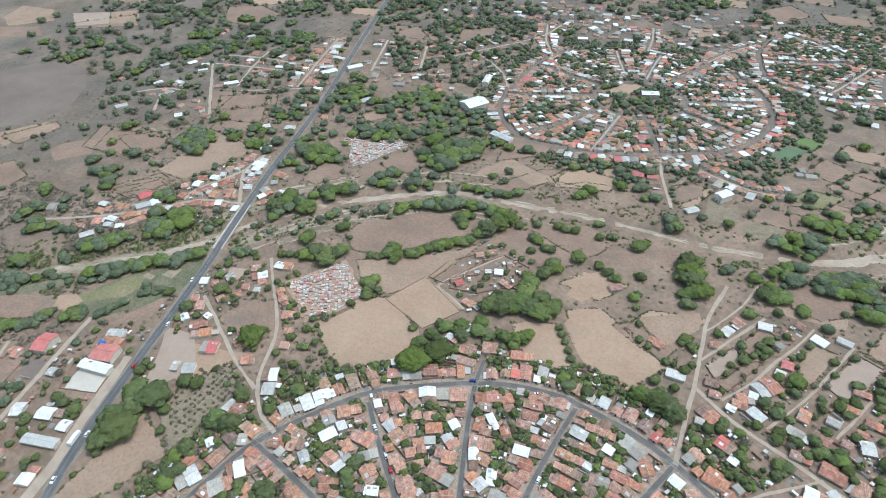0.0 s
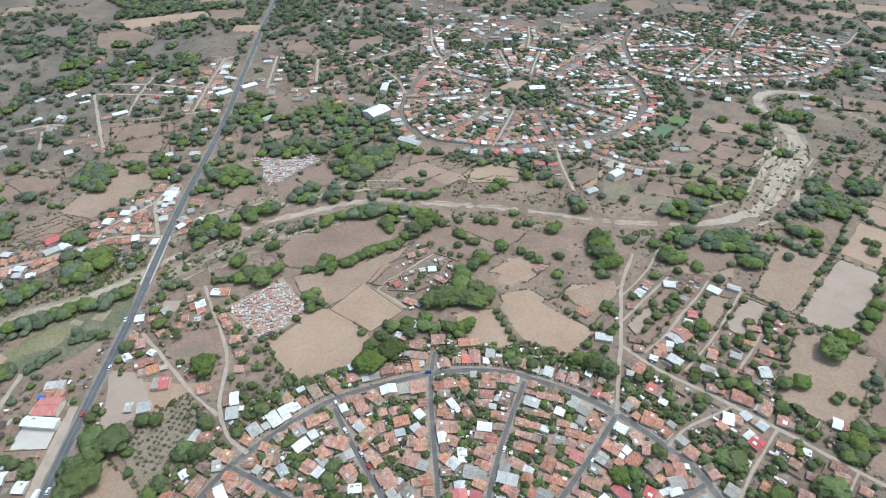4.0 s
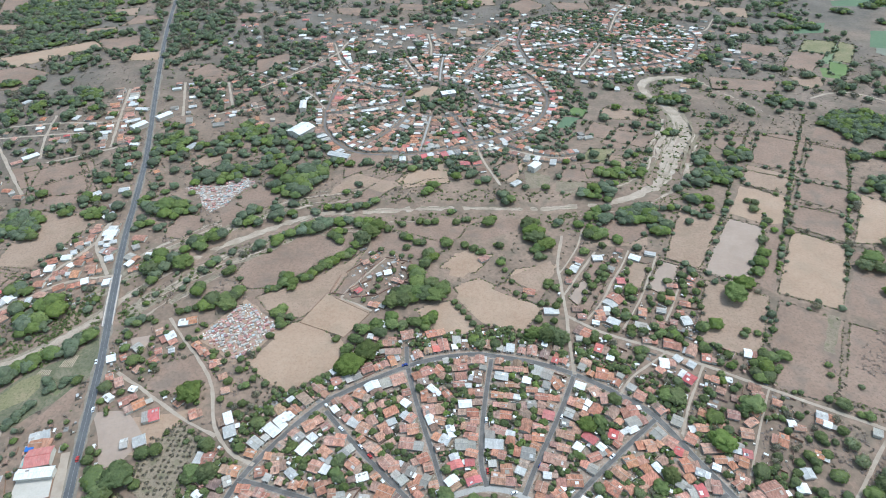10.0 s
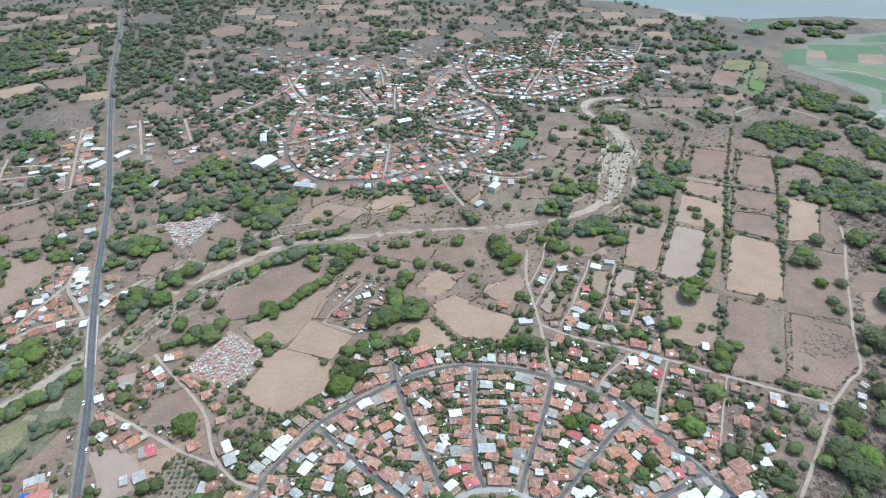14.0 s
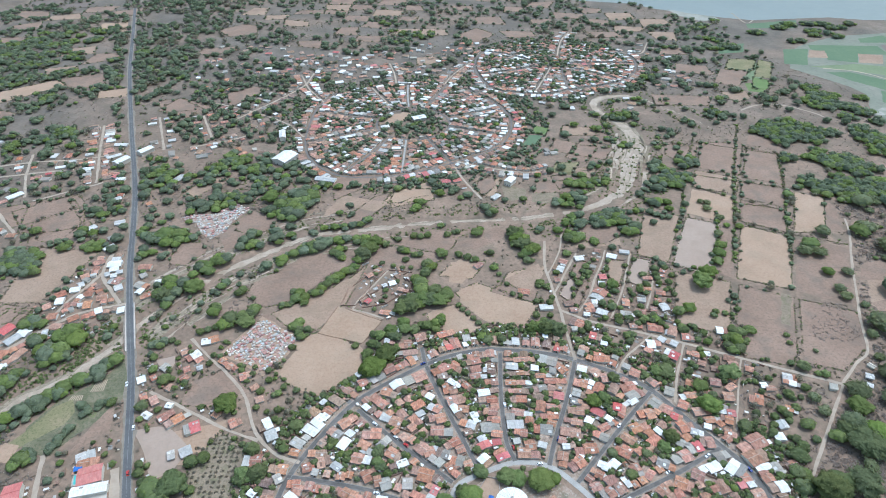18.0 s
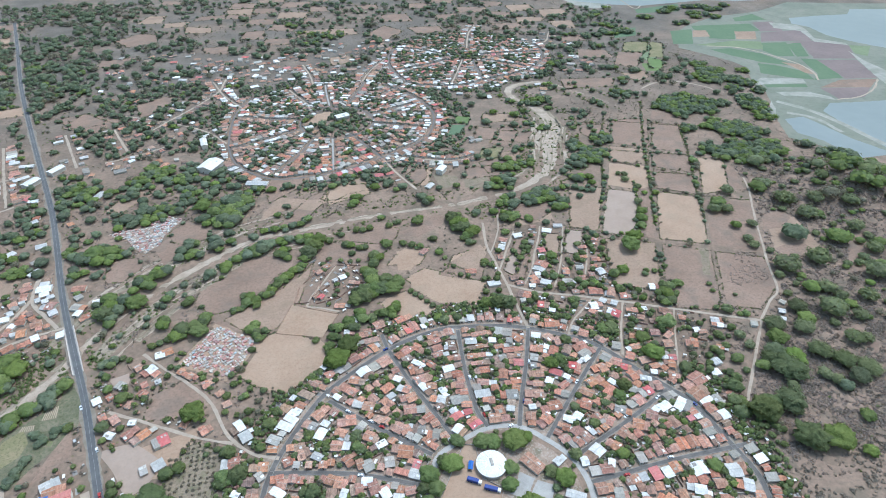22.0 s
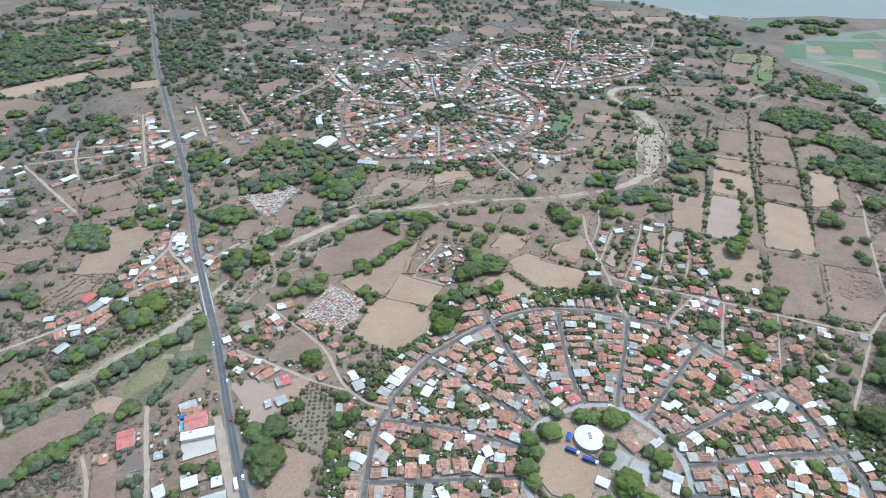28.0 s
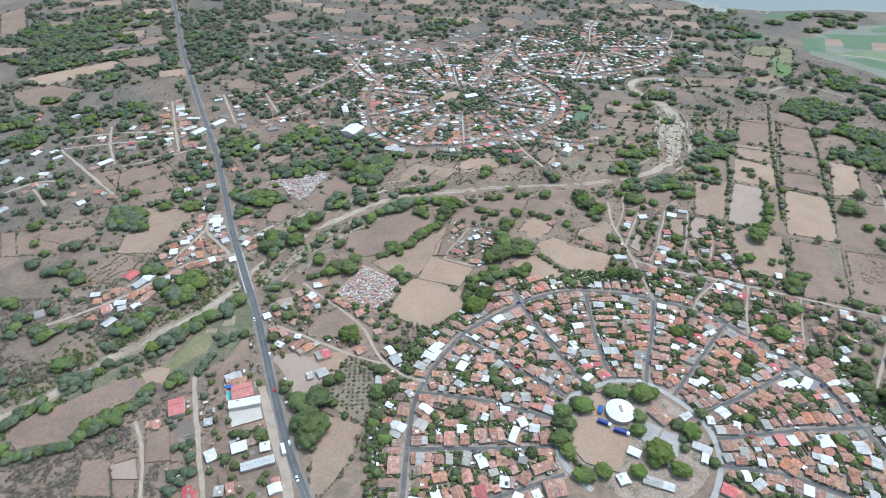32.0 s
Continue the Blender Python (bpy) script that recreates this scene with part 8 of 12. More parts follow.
TREES += [(432.1, 518.1, 6.1), (481.6, 437.5, 6.1), (383.7, 748.4, 6.1), (383.8, 753.1, 6.1), (359.3, 955.7, 6.1), (372, 947.3, 6.1), (460.2, 957.1, 6.1), (543.8, 1026.8, 6.1), (606.3, 1057.6, 6.1), (674.8, 1086.8, 6.1), (-1.6, 247.5, 6.1), (-497.8, 372.9, 6.1), (-806, 600.9, 6.1), (-676.8, 553.3, 6.1), (-627.2, 550.9, 6.1), (76.5, 476.7, 6.1), (109.3, 637.6, 6.1), (-481.9, 352.2, 6.1), (225.6, 524.3, 6.1), (359.3, 580.2, 6.1), (392, 524.2, 6.1), (396.9, 550.1, 6.1), (341.3, 464.7, 6.1), (-696.8, 1054.7, 6.1), (-873.9, 973.5, 6.1), (-823.9, 958.9, 6.1), (-847.8, 931.6, 6.1), (-807.9, 908.6, 6.1), (-759.6, 922.8, 6.1)]
TREES += [(-708.5, 961.5, 6.1), (-775.6, 1080.7, 6.1), (-739.9, 1079.4, 6.1), (-801.5, 821.2, 6.1), (-796.4, 829.2, 6.1), (-683.3, 876.4, 6.1), (-672.7, 884.9, 6.1), (-589.8, 976.5, 6.1), (-570.6, 975.5, 6.1), (-170.5, 1140.1, 6.1), (-30, 1038.4, 6.1), (645.8, 1044.3, 6.1), (705.1, 1052.6, 6.1), (-339.4, 385.4, 6), (-243.6, 272, 6), (-215, 119.6, 6), (-700.2, 671.3, 6), (-626.8, 677.4, 6), (-658, 545.5, 6), (-708.9, 578.8, 6), (-721.1, 582.6, 6), (-557.3, 633.2, 6), (-637.4, 582.7, 6)]
TREES += [(-330, 572.5, 6), (-339.4, 531.4, 6), (-332.8, 532.1, 6), (-369.7, 514.2, 6), (-480.7, 359.5, 6), (-465.8, 353, 6), (-417.3, 378.1, 6), (-449.3, 375.7, 6), (63.2, 398.2, 6), (92, 396.9, 6), (202.3, 668.3, 6), (133.3, 625.1, 6), (393.2, 626.1, 6), (405.4, 642.6, 6), (402.6, 624.8, 6), (413.4, 594.9, 6), (432.3, 605.1, 6), (388.5, 513.8, 6), (520.3, 720.6, 6), (501.3, 728.5, 6), (515.1, 678.5, 6), (514.3, 686, 6), (-19.6, 99.8, 6), (-68.9, 47.3, 6), (380.8, 456.6, 6), (391.8, 456.8, 6), (490.3, 436.1, 6)]
TREES += [(150.1, 113.5, 6), (-814.8, 498, 6), (-807.4, 495.4, 6), (-792.1, 453.6, 6), (91.4, 407.5, 6), (87.2, 396.1, 6), (358.2, 586.3, 6), (383.7, 445.8, 6), (473.2, 434.4, 6), (168.8, 237, 6), (490.3, 730.6, 6), (498.2, 691.8, 6), (523.1, 661.2, 6), (535.9, 660.2, 6), (555.3, 706.8, 6), (-887, 1035.2, 6), (-863.3, 1014.6, 6), (-832.5, 1017.6, 6), (-739.4, 1043.4, 6), (-746, 1049.2, 6), (-864.2, 981.3, 6), (-876.1, 985.7, 6), (-857.4, 993, 6), (-700.7, 970.1, 6), (-815.8, 904, 6), (-748.4, 902.2, 6), (-776.3, 1072.5, 6), (-743.2, 1071.4, 6), (-700.1, 1113.5, 6)]
TREES += [(-692.6, 1128.2, 6), (-745.1, 823.1, 6), (-689.6, 847.1, 6), (-612.2, 873.2, 6), (-128.3, 1068.4, 6), (-75.3, 1056.5, 6), (445.3, 1008.8, 6), (451, 1072.4, 6), (662, 1045.4, 6), (658.4, 1033.1, 6), (755.4, 1080.5, 6), (749.4, 1077.5, 6), (606.5, 982.5, 6), (638.9, 1014.6, 6), (680.8, 1006.8, 6), (11.9, 126.3, 5.9), (32.8, 171.6, 5.9), (141.4, 108.1, 5.9), (-320.6, 288.4, 5.9), (-708.9, 664.1, 5.9)]
TREES += [(-660.8, 538.2, 5.9), (-666.6, 531.9, 5.9), (-676.6, 550.8, 5.9), (-714.5, 585.4, 5.9), (-716.5, 574.1, 5.9), (-582, 648.1, 5.9), (-564.8, 640.9, 5.9), (-359.7, 400.4, 5.9), (-300.1, 335.7, 5.9), (208.5, 491.2, 5.9), (197, 486, 5.9), (101.7, 417.5, 5.9), (126.4, 590.7, 5.9), (309.5, 669.8, 5.9), (317.4, 672.3, 5.9), (422.2, 623, 5.9), (380.6, 622, 5.9), (360.6, 598.3, 5.9), (360.7, 623.4, 5.9), (430.8, 594.4, 5.9), (430.5, 526.4, 5.9), (408, 530, 5.9), (419.1, 517.9, 5.9), (476.9, 719.5, 5.9), (514, 727.9, 5.9)]
TREES += [(475.1, 697.2, 5.9), (493.4, 699, 5.9), (496.8, 754, 5.9), (514.9, 670.3, 5.9), (-29.7, 105.5, 5.9), (391.6, 594.8, 5.9), (356.2, 467.3, 5.9), (404.8, 464.9, 5.9), (387.3, 485.2, 5.9), (410.6, 440.3, 5.9), (392.9, 448.5, 5.9), (408.2, 485.6, 5.9), (362, 236.1, 5.9), (448.4, 951.7, 5.9), (555.7, 1027.1, 5.9), (601, 1072.7, 5.9), (675.3, 1079.2, 5.9), (-486, 368, 5.9), (-468, 352.7, 5.9), (-813.2, 487.3, 5.9), (-802.4, 610.1, 5.9), (-680.9, 448.2, 5.9), (89.4, 401.8, 5.9), (98.8, 419.4, 5.9)]
TREES += [(13.7, 552.9, 5.9), (223.8, 517.1, 5.9), (391.8, 516.3, 5.9), (484.3, 538.5, 5.9), (-910, 1020, 5.9), (-853.7, 1040, 5.9), (-816.3, 1019.6, 5.9), (-773.8, 1022.2, 5.9), (-785.3, 1013.7, 5.9), (-705.2, 1043, 5.9), (-712, 1051.4, 5.9), (-896.4, 996.7, 5.9), (-816.5, 968.7, 5.9), (-762.5, 972.6, 5.9), (-736.7, 996.3, 5.9), (-832.4, 912.4, 5.9), (-755.2, 906.1, 5.9), (-702.5, 956.2, 5.9), (-736.1, 1114.7, 5.9), (-730.3, 1099.7, 5.9), (-706.4, 1122.1, 5.9), (-772.7, 789.2, 5.9), (-765.2, 825.2, 5.9), (-774.1, 823.1, 5.9), (-687.2, 873.2, 5.9), (-691.9, 874.3, 5.9), (-541.2, 960, 5.9), (-471.1, 840.9, 5.9), (-119.8, 1057.1, 5.9), (-78.8, 1065.8, 5.9)]
TREES += [(448.3, 1001.3, 5.9), (721.2, 1057, 5.9), (747.6, 1086.6, 5.9), (-292.6, 201.3, 5.8), (25, 168.9, 5.8), (80, 195.5, 5.8), (-436.6, 434.6, 5.8), (-692.8, 671.1, 5.8), (-616.3, 593.9, 5.8), (-264.4, 435.4, 5.8), (-389.7, 519.6, 5.8), (-295.1, 333.6, 5.8), (53.7, 369, 5.8), (168.2, 435.7, 5.8), (107.4, 398.9, 5.8), (79.5, 446.6, 5.8), (47, 437.4, 5.8), (369.6, 610.1, 5.8)]
TREES += [(379.2, 606.6, 5.8), (394, 596.4, 5.8), (391.3, 639.9, 5.8), (372.9, 628.2, 5.8), (448.9, 594.2, 5.8), (462.8, 703.4, 5.8), (497.7, 762, 5.8), (507.6, 688.3, 5.8), (-30.2, 60.8, 5.8), (49.3, 200.4, 5.8), (87.3, 171.2, 5.8), (486.3, 615.7, 5.8), (380.8, 439.7, 5.8), (376.5, 433.9, 5.8), (422.7, 460.5, 5.8), (139.8, 96.7, 5.8), (640.4, 1083.2, 5.8), (-485.3, 359.2, 5.8), (-462.2, 342.8, 5.8), (-464.7, 335.4, 5.8), (-796.4, 446.5, 5.8), (-581.5, 625.9, 5.8), (-781, 653.1, 5.8), (-510.24, 585.6, 5.8), (81.3, 482.1, 5.8), (72.2, 485.7, 5.8), (59.5, 411, 5.8), (65.6, 413.6, 5.8), (-476.7, 363.2, 5.8)]
TREES += [(233.3, 532.6, 5.8), (320.1, 656.1, 5.8), (371.4, 533.4, 5.8), (469.6, 592.5, 5.8), (470.7, 678.9, 5.8), (-886.7, 1053.3, 5.8), (-806.7, 1030.8, 5.8), (-709, 1044.1, 5.8), (-712.9, 1049.7, 5.8), (-702.9, 1061.5, 5.8), (-866.7, 979.4, 5.8), (-748.4, 975.9, 5.8), (-705.4, 964.9, 5.8), (-825.5, 914.9, 5.8), (-723.8, 915.8, 5.8), (-829.9, 1103.1, 5.8), (-782.2, 844.4, 5.8), (-727.3, 823.8, 5.8), (-697.6, 843, 5.8), (-675.9, 866.1, 5.8), (-152.3, 663.7, 5.8), (-122.2, 1064.4, 5.8), (464.8, 1086, 5.8), (707.7, 1058.4, 5.8), (603.6, 974.9, 5.8), (650.8, 1016.2, 5.8), (683.1, 1019.2, 5.8)]
TREES += [(-319.7, 446.5, 5.7), (-444.3, 442.4, 5.7), (-663.8, 764.2, 5.7), (-652.3, 773.9, 5.7), (-674.8, 541.1, 5.7), (-574.8, 646.6, 5.7), (-573.2, 653.9, 5.7), (-568.9, 640.7, 5.7), (-582.6, 655.4, 5.7), (-555.3, 637.7, 5.7), (-377.9, 395.8, 5.7), (-248.4, 464.6, 5.7), (-307, 528.2, 5.7), (-387.5, 525.2, 5.7), (-376.1, 512.3, 5.7), (-262.5, 376.1, 5.7), (-269.1, 387.4, 5.7), (-493.1, 348.7, 5.7), (-484.6, 352.1, 5.7), (-482.2, 365.9, 5.7), (185, 482.6, 5.7), (197, 472, 5.7), (98.2, 398.6, 5.7), (106.1, 699.3, 5.7), (89.4, 498.8, 5.7)]
TREES += [(359.1, 599.5, 5.7), (401, 608, 5.7), (406.9, 614.7, 5.7), (416.6, 607.2, 5.7), (417.9, 523.5, 5.7), (405.4, 506.8, 5.7), (419.2, 529.8, 5.7), (408.8, 509.8, 5.7), (412.5, 516.5, 5.7), (505.7, 730.1, 5.7), (384, 589, 5.7), (358.9, 455.9, 5.7), (382.9, 479.6, 5.7), (415.5, 488.3, 5.7), (422.7, 508.4, 5.7), (476.2, 453.9, 5.7), (356.6, 769, 5.7), (393.5, 948.8, 5.7), (455.9, 950.6, 5.7), (680.3, 1092.1, 5.7), (-827.6, 504.8, 5.7), (-795.7, 610.1, 5.7), (-562.1, 561.2, 5.7), (367.3, 578.9, 5.7), (317.6, 670.5, 5.7), (368.4, 431.9, 5.7), (494.2, 735.9, 5.7), (503.8, 678.9, 5.7), (521.8, 663.6, 5.7)]
TREES += [(-823.9, 1022.8, 5.7), (-780.7, 1026.9, 5.7), (-885.5, 981.7, 5.7), (-845.6, 989.9, 5.7), (-855.8, 992.9, 5.7), (-830, 962, 5.7), (-841.2, 919.3, 5.7), (-697.9, 1103.2, 5.7), (-692.6, 1113.6, 5.7), (-701.5, 1126.4, 5.7), (-664.1, 1122.1, 5.7), (-766.6, 840.7, 5.7), (-619.2, 937.1, 5.7), (-165.3, 1125.7, 5.7), (699.8, 1061.3, 5.7), (681, 1024.1, 5.7), (-46.9, 459.4, 5.7), (-344.2, 436.4, 5.6), (-329.2, 444.6, 5.6), (-448.8, 445, 5.6), (-430.7, 400.24, 5.6), (-308.9, 328.6, 5.6)]
TREES += [(-631.4, 682.4, 5.6), (-654.8, 551.1, 5.6), (-679.4, 556.6, 5.6), (-645.2, 571.7, 5.6), (-384.5, 529.1, 5.6), (-491.8, 361.1, 5.6), (-424.2, 381.1, 5.6), (190.7, 478, 5.6), (83.1, 411, 5.6), (51.9, 441.8, 5.6), (316.4, 677.4, 5.6), (390.5, 606.2, 5.6), (390.2, 620.3, 5.6), (418.7, 515.8, 5.6), (411.9, 516.3, 5.6), (361.4, 453.5, 5.6), (492.2, 733.9, 5.6), (507.1, 734.4, 5.6), (500.9, 725.4, 5.6), (508.8, 676.3, 5.6), (486.7, 585.9, 5.6), (365, 459.2, 5.6), (398.5, 468.2, 5.6), (387.6, 474.6, 5.6), (393.8, 448.2, 5.6), (388, 434.5, 5.6), (437.7, 471.4, 5.6)]
TREES += [(393.3, 263.1, 5.6), (342, 955.7, 5.6), (397.4, 941.1, 5.6), (554.2, 1034.7, 5.6), (615.4, 1064.2, 5.6), (-826.1, 489, 5.6), (-808.4, 614.6, 5.6), (-803.9, 464.6, 5.6), (-802.4, 447.4, 5.6), (-675.4, 575.3, 5.6), (-593.7, 616.5, 5.6), (-544.5, 603.2, 5.6), (-780.2, 660.7, 5.6), (-504, 581.9, 5.6), (54.5, 511, 5.6), (357.2, 625.1, 5.6), (377.5, 627, 5.6), (374.9, 576.3, 5.6), (374, 587.4, 5.6), (378.3, 534.7, 5.6), (396.9, 540.7, 5.6), (483.7, 569.9, 5.6), (475.5, 578.4, 5.6), (505.1, 690.6, 5.6), (529.8, 668.2, 5.6), (-883.4, 1046.7, 5.6), (-879.4, 1041.8, 5.6), (-863.3, 1026.3, 5.6), (-857.6, 1032, 5.6)]
TREES += [(-872, 1013.6, 5.6), (-809.4, 1018.6, 5.6), (-778.7, 1018.5, 5.6), (-715.9, 1036, 5.6), (-910.8, 999, 5.6), (-789.5, 968.8, 5.6), (-848.9, 925.7, 5.6), (-766.3, 925.1, 5.6), (-668.5, 1119, 5.6), (-672.4, 1123.6, 5.6), (-714.3, 861.1, 5.6), (-579.9, 839.5, 5.6), (-573.3, 979.5, 5.6), (-175.8, 1136.4, 5.6), (-107, 1063.6, 5.6), (-87.7, 1032.8, 5.6), (437, 1000.6, 5.6), (457.2, 1095.8, 5.6), (695.6, 1054.6, 5.6), (646.4, 1009.7, 5.6), (-551, 313.5, 5.6)]
TREES += [(-46.9, 453.8, 5.6), (-83.7, 44.3, 5.5), (-372.5, 360.1, 5.5), (-444.6, 400.3, 5.5), (-382.5, 491.6, 5.5), (-265.7, 107, 5.5), (-212, 137.7, 5.5), (-675.4, 684.2, 5.5), (-642.9, 768.3, 5.5), (-646.3, 577.8, 5.5), (-349.9, 379.9, 5.5), (-340.6, 376.9, 5.5), (-354.1, 397.9, 5.5), (-287.5, 458.3, 5.5), (-294.7, 462.9, 5.5), (-242.8, 455.8, 5.5), (-323.6, 543.7, 5.5), (-319.6, 533.7, 5.5), (-297.2, 536.9, 5.5), (-405.7, 525.5, 5.5), (-411.6, 490.5, 5.5), (-256.8, 373.2, 5.5), (-263, 392.7, 5.5), (-488.3, 340.8, 5.5), (-446.4, 382.7, 5.5), (184.7, 509.7, 5.5), (112.8, 381.2, 5.5), (190.6, 677, 5.5)]
TREES += [(199.8, 375, 5.5), (181.6, 329.9, 5.5), (414.7, 626.3, 5.5), (394.4, 598.7, 5.5), (345, 611.3, 5.5), (376.1, 612.3, 5.5), (402.8, 518.7, 5.5), (393.3, 602.4, 5.5), (491.1, 654.2, 5.5), (496, 580.5, 5.5), (371.6, 461.8, 5.5), (404.7, 458, 5.5), (406.4, 445.7, 5.5), (399.5, 442.2, 5.5), (428.6, 502.7, 5.5), (378.8, 259.7, 5.5), (352, 229.7, 5.5), (348.9, 770.9, 5.5), (372, 943, 5.5), (402.9, 938.1, 5.5), (-800.4, 593.1, 5.5), (-790.1, 463.2, 5.5), (112, 480, 5.5), (-4.4, 577.5, 5.5), (466.6, 549, 5.5), (478.3, 573.2, 5.5), (471, 573.4, 5.5), (364.3, 437.2, 5.5), (370.4, 441.1, 5.5)]
TREES += [(428.9, 451, 5.5), (336.4, 473.6, 5.5), (476.8, 433.2, 5.5), (463.3, 690, 5.5), (-791.2, 1023.1, 5.5), (-792.2, 1016, 5.5), (-788.7, 1019.5, 5.5), (-764.1, 1015.8, 5.5), (-749.5, 1025.3, 5.5), (-810.3, 971.8, 5.5), (-826.5, 918.8, 5.5), (-797.5, 926.8, 5.5), (-781.1, 907.5, 5.5), (-757.9, 912.5, 5.5), (-744.2, 920.3, 5.5), (-801.8, 1095.2, 5.5), (-777.1, 1110.5, 5.5), (-708.3, 1090.7, 5.5), (-698.9, 1117.1, 5.5), (-666, 1128.5, 5.5), (-809, 841.6, 5.5), (-752, 820.3, 5.5), (-579.2, 965.8, 5.5), (-149, 1082.4, 5.5), (-126.5, 1008.5, 5.5), (425.2, 1014.6, 5.5)]
TREES += [(160.7, 235.1, 5.4), (72.9, 300.4, 5.4), (-338.9, 394.4, 5.4), (-381.3, 405.6, 5.4), (-311.4, 447.3, 5.4), (-318.1, 439.8, 5.4), (-696.8, 593.4, 5.4), (-256.5, 425.9, 5.4), (-246.7, 426, 5.4), (-309.3, 552, 5.4), (-317.6, 552.7, 5.4), (-326.1, 558.4, 5.4), (-346.1, 540.6, 5.4), (-397.6, 513.1, 5.4), (-412.4, 501, 5.4), (190, 506.8, 5.4), (176.5, 515, 5.4), (98.1, 412, 5.4), (48.8, 443.4, 5.4), (190.2, 661.4, 5.4), (345.6, 720.7, 5.4)]
TREES += [(378.7, 598.5, 5.4), (398.4, 600.7, 5.4), (385.2, 614.9, 5.4), (368.8, 619.8, 5.4), (413.3, 527.3, 5.4), (472.3, 713.1, 5.4), (489.5, 722.8, 5.4), (504.8, 751.6, 5.4), (403.5, 593, 5.4), (412.5, 461.9, 5.4), (419.7, 498, 5.4), (425.4, 510.24, 5.4), (98.1, 62.5, 5.4), (398.9, 946.4, 5.4), (605.6, 1065.5, 5.4), (629.6, 1095.5, 5.4), (669.9, 1094.4, 5.4), (687.9, 1090.7, 5.4), (15.9, 248.2, 5.4), (-819.8, 491.6, 5.4), (-816.8, 609.7, 5.4), (-889.7, 463.9, 5.4), (-891.4, 470.8, 5.4), (-542.1, 599.5, 5.4), (386.1, 518.7, 5.4)]
TREES += [(400.1, 527.9, 5.4), (480, 544.2, 5.4), (-901.5, 1005.4, 5.4), (-824.7, 1002.4, 5.4), (-787.4, 1029.4, 5.4), (-838.6, 988.3, 5.4), (-810, 961.8, 5.4), (-791.7, 952.5, 5.4), (-737.1, 988.9, 5.4), (-741.2, 982.4, 5.4), (-713.6, 972.6, 5.4), (-766.9, 919.4, 5.4), (-739.4, 905.8, 5.4), (-686.1, 948.5, 5.4), (-813.1, 1067.5, 5.4), (-765.9, 1072.7, 5.4), (-779.5, 1097.4, 5.4), (-722.5, 1107, 5.4), (-794.7, 821.2, 5.4), (-791.1, 836.8, 5.4), (-734.5, 817.1, 5.4), (-607.1, 876.4, 5.4), (-505.7, 927.8, 5.4), (-102.5, 1060.5, 5.4), (-91.9, 1039.9, 5.4), (-142.9, 1008.2, 5.4), (-132.4, 1009.2, 5.4), (-108, 1045.2, 5.4), (-72.8, 1063.1, 5.4), (661, 1038.9, 5.4)]
TREES += [(679.6, 1029.7, 5.4), (-243.8, 453.9, 5.4), (-214.8, 96.8, 5.3), (70.1, 137.2, 5.3), (-158.7, 97.4, 5.3), (-355, 388.5, 5.3), (-326.3, 388.8, 5.3), (-344.7, 443.1, 5.3), (-400.6, 405.9, 5.3), (-429.8, 444.9, 5.3), (-257.2, 304.2, 5.3), (-644.8, 751.7, 5.3), (-638.3, 576.8, 5.3), (-315.8, 545.7, 5.3), (-293.8, 530.3, 5.3), (-341.3, 523.1, 5.3), (-352.1, 532.6, 5.3), (-410.6, 536.8, 5.3), (-406.6, 498.8, 5.3), (190.3, 517.4, 5.3)]
TREES += [(177.1, 506.3, 5.3), (64.7, 444.7, 5.3), (-64.9, 492.4, 5.3), (177.1, 657.9, 5.3), (181.4, 666.9, 5.3), (163.6, 583.2, 5.3), (157.6, 575.7, 5.3), (342.4, 711.9, 5.3), (432.8, 608.4, 5.3), (407.5, 569.3, 5.3), (351.5, 464.6, 5.3), (340.7, 450.7, 5.3), (465.5, 713.9, 5.3), (470.8, 702.8, 5.3), (489.6, 760.1, 5.3), (511, 757.4, 5.3), (3.2, 50.3, 5.3), (381.3, 601.4, 5.3), (402.4, 609.1, 5.3), (395.4, 477, 5.3), (386.8, 441.3, 5.3), (396.7, 454, 5.3), (417.4, 506.3, 5.3), (454.8, 388.3, 5.3), (481.5, 423.4, 5.3), (497.8, 392.3, 5.3), (414.3, 385.5, 5.3), (363, 227.4, 5.3), (354.6, 954.4, 5.3), (404.9, 944, 5.3)]
TREES += [(381, 881.5, 5.3), (611.4, 1068.7, 5.3), (705.5, 1086.7, 5.3), (259.5, 805, 5.3), (-792, 445.8, 5.3), (-801.4, 451.2, 5.3), (-591.5, 611.3, 5.3), (-499.5, 580, 5.3), (368, 585.5, 5.3), (364, 564.9, 5.3), (385.1, 526.3, 5.3), (391.4, 553.9, 5.3), (395.9, 518.5, 5.3), (396.5, 540.1, 5.3), (490.6, 568.3, 5.3), (363.1, 444.8, 5.3), (417.4, 461.1, 5.3), (354.9, 469.5, 5.3), (473.1, 713, 5.3), (520.3, 656, 5.3), (527.5, 654.4, 5.3), (-909.1, 1005.2, 5.3), (-840.1, 1034.5, 5.3), (-830.8, 1052.3, 5.3), (-781.4, 1005.2, 5.3), (-739.9, 1031.3, 5.3), (-877.9, 986.2, 5.3), (-792.8, 958.3, 5.3), (-757, 976.3, 5.3), (-816.2, 920.9, 5.3)]
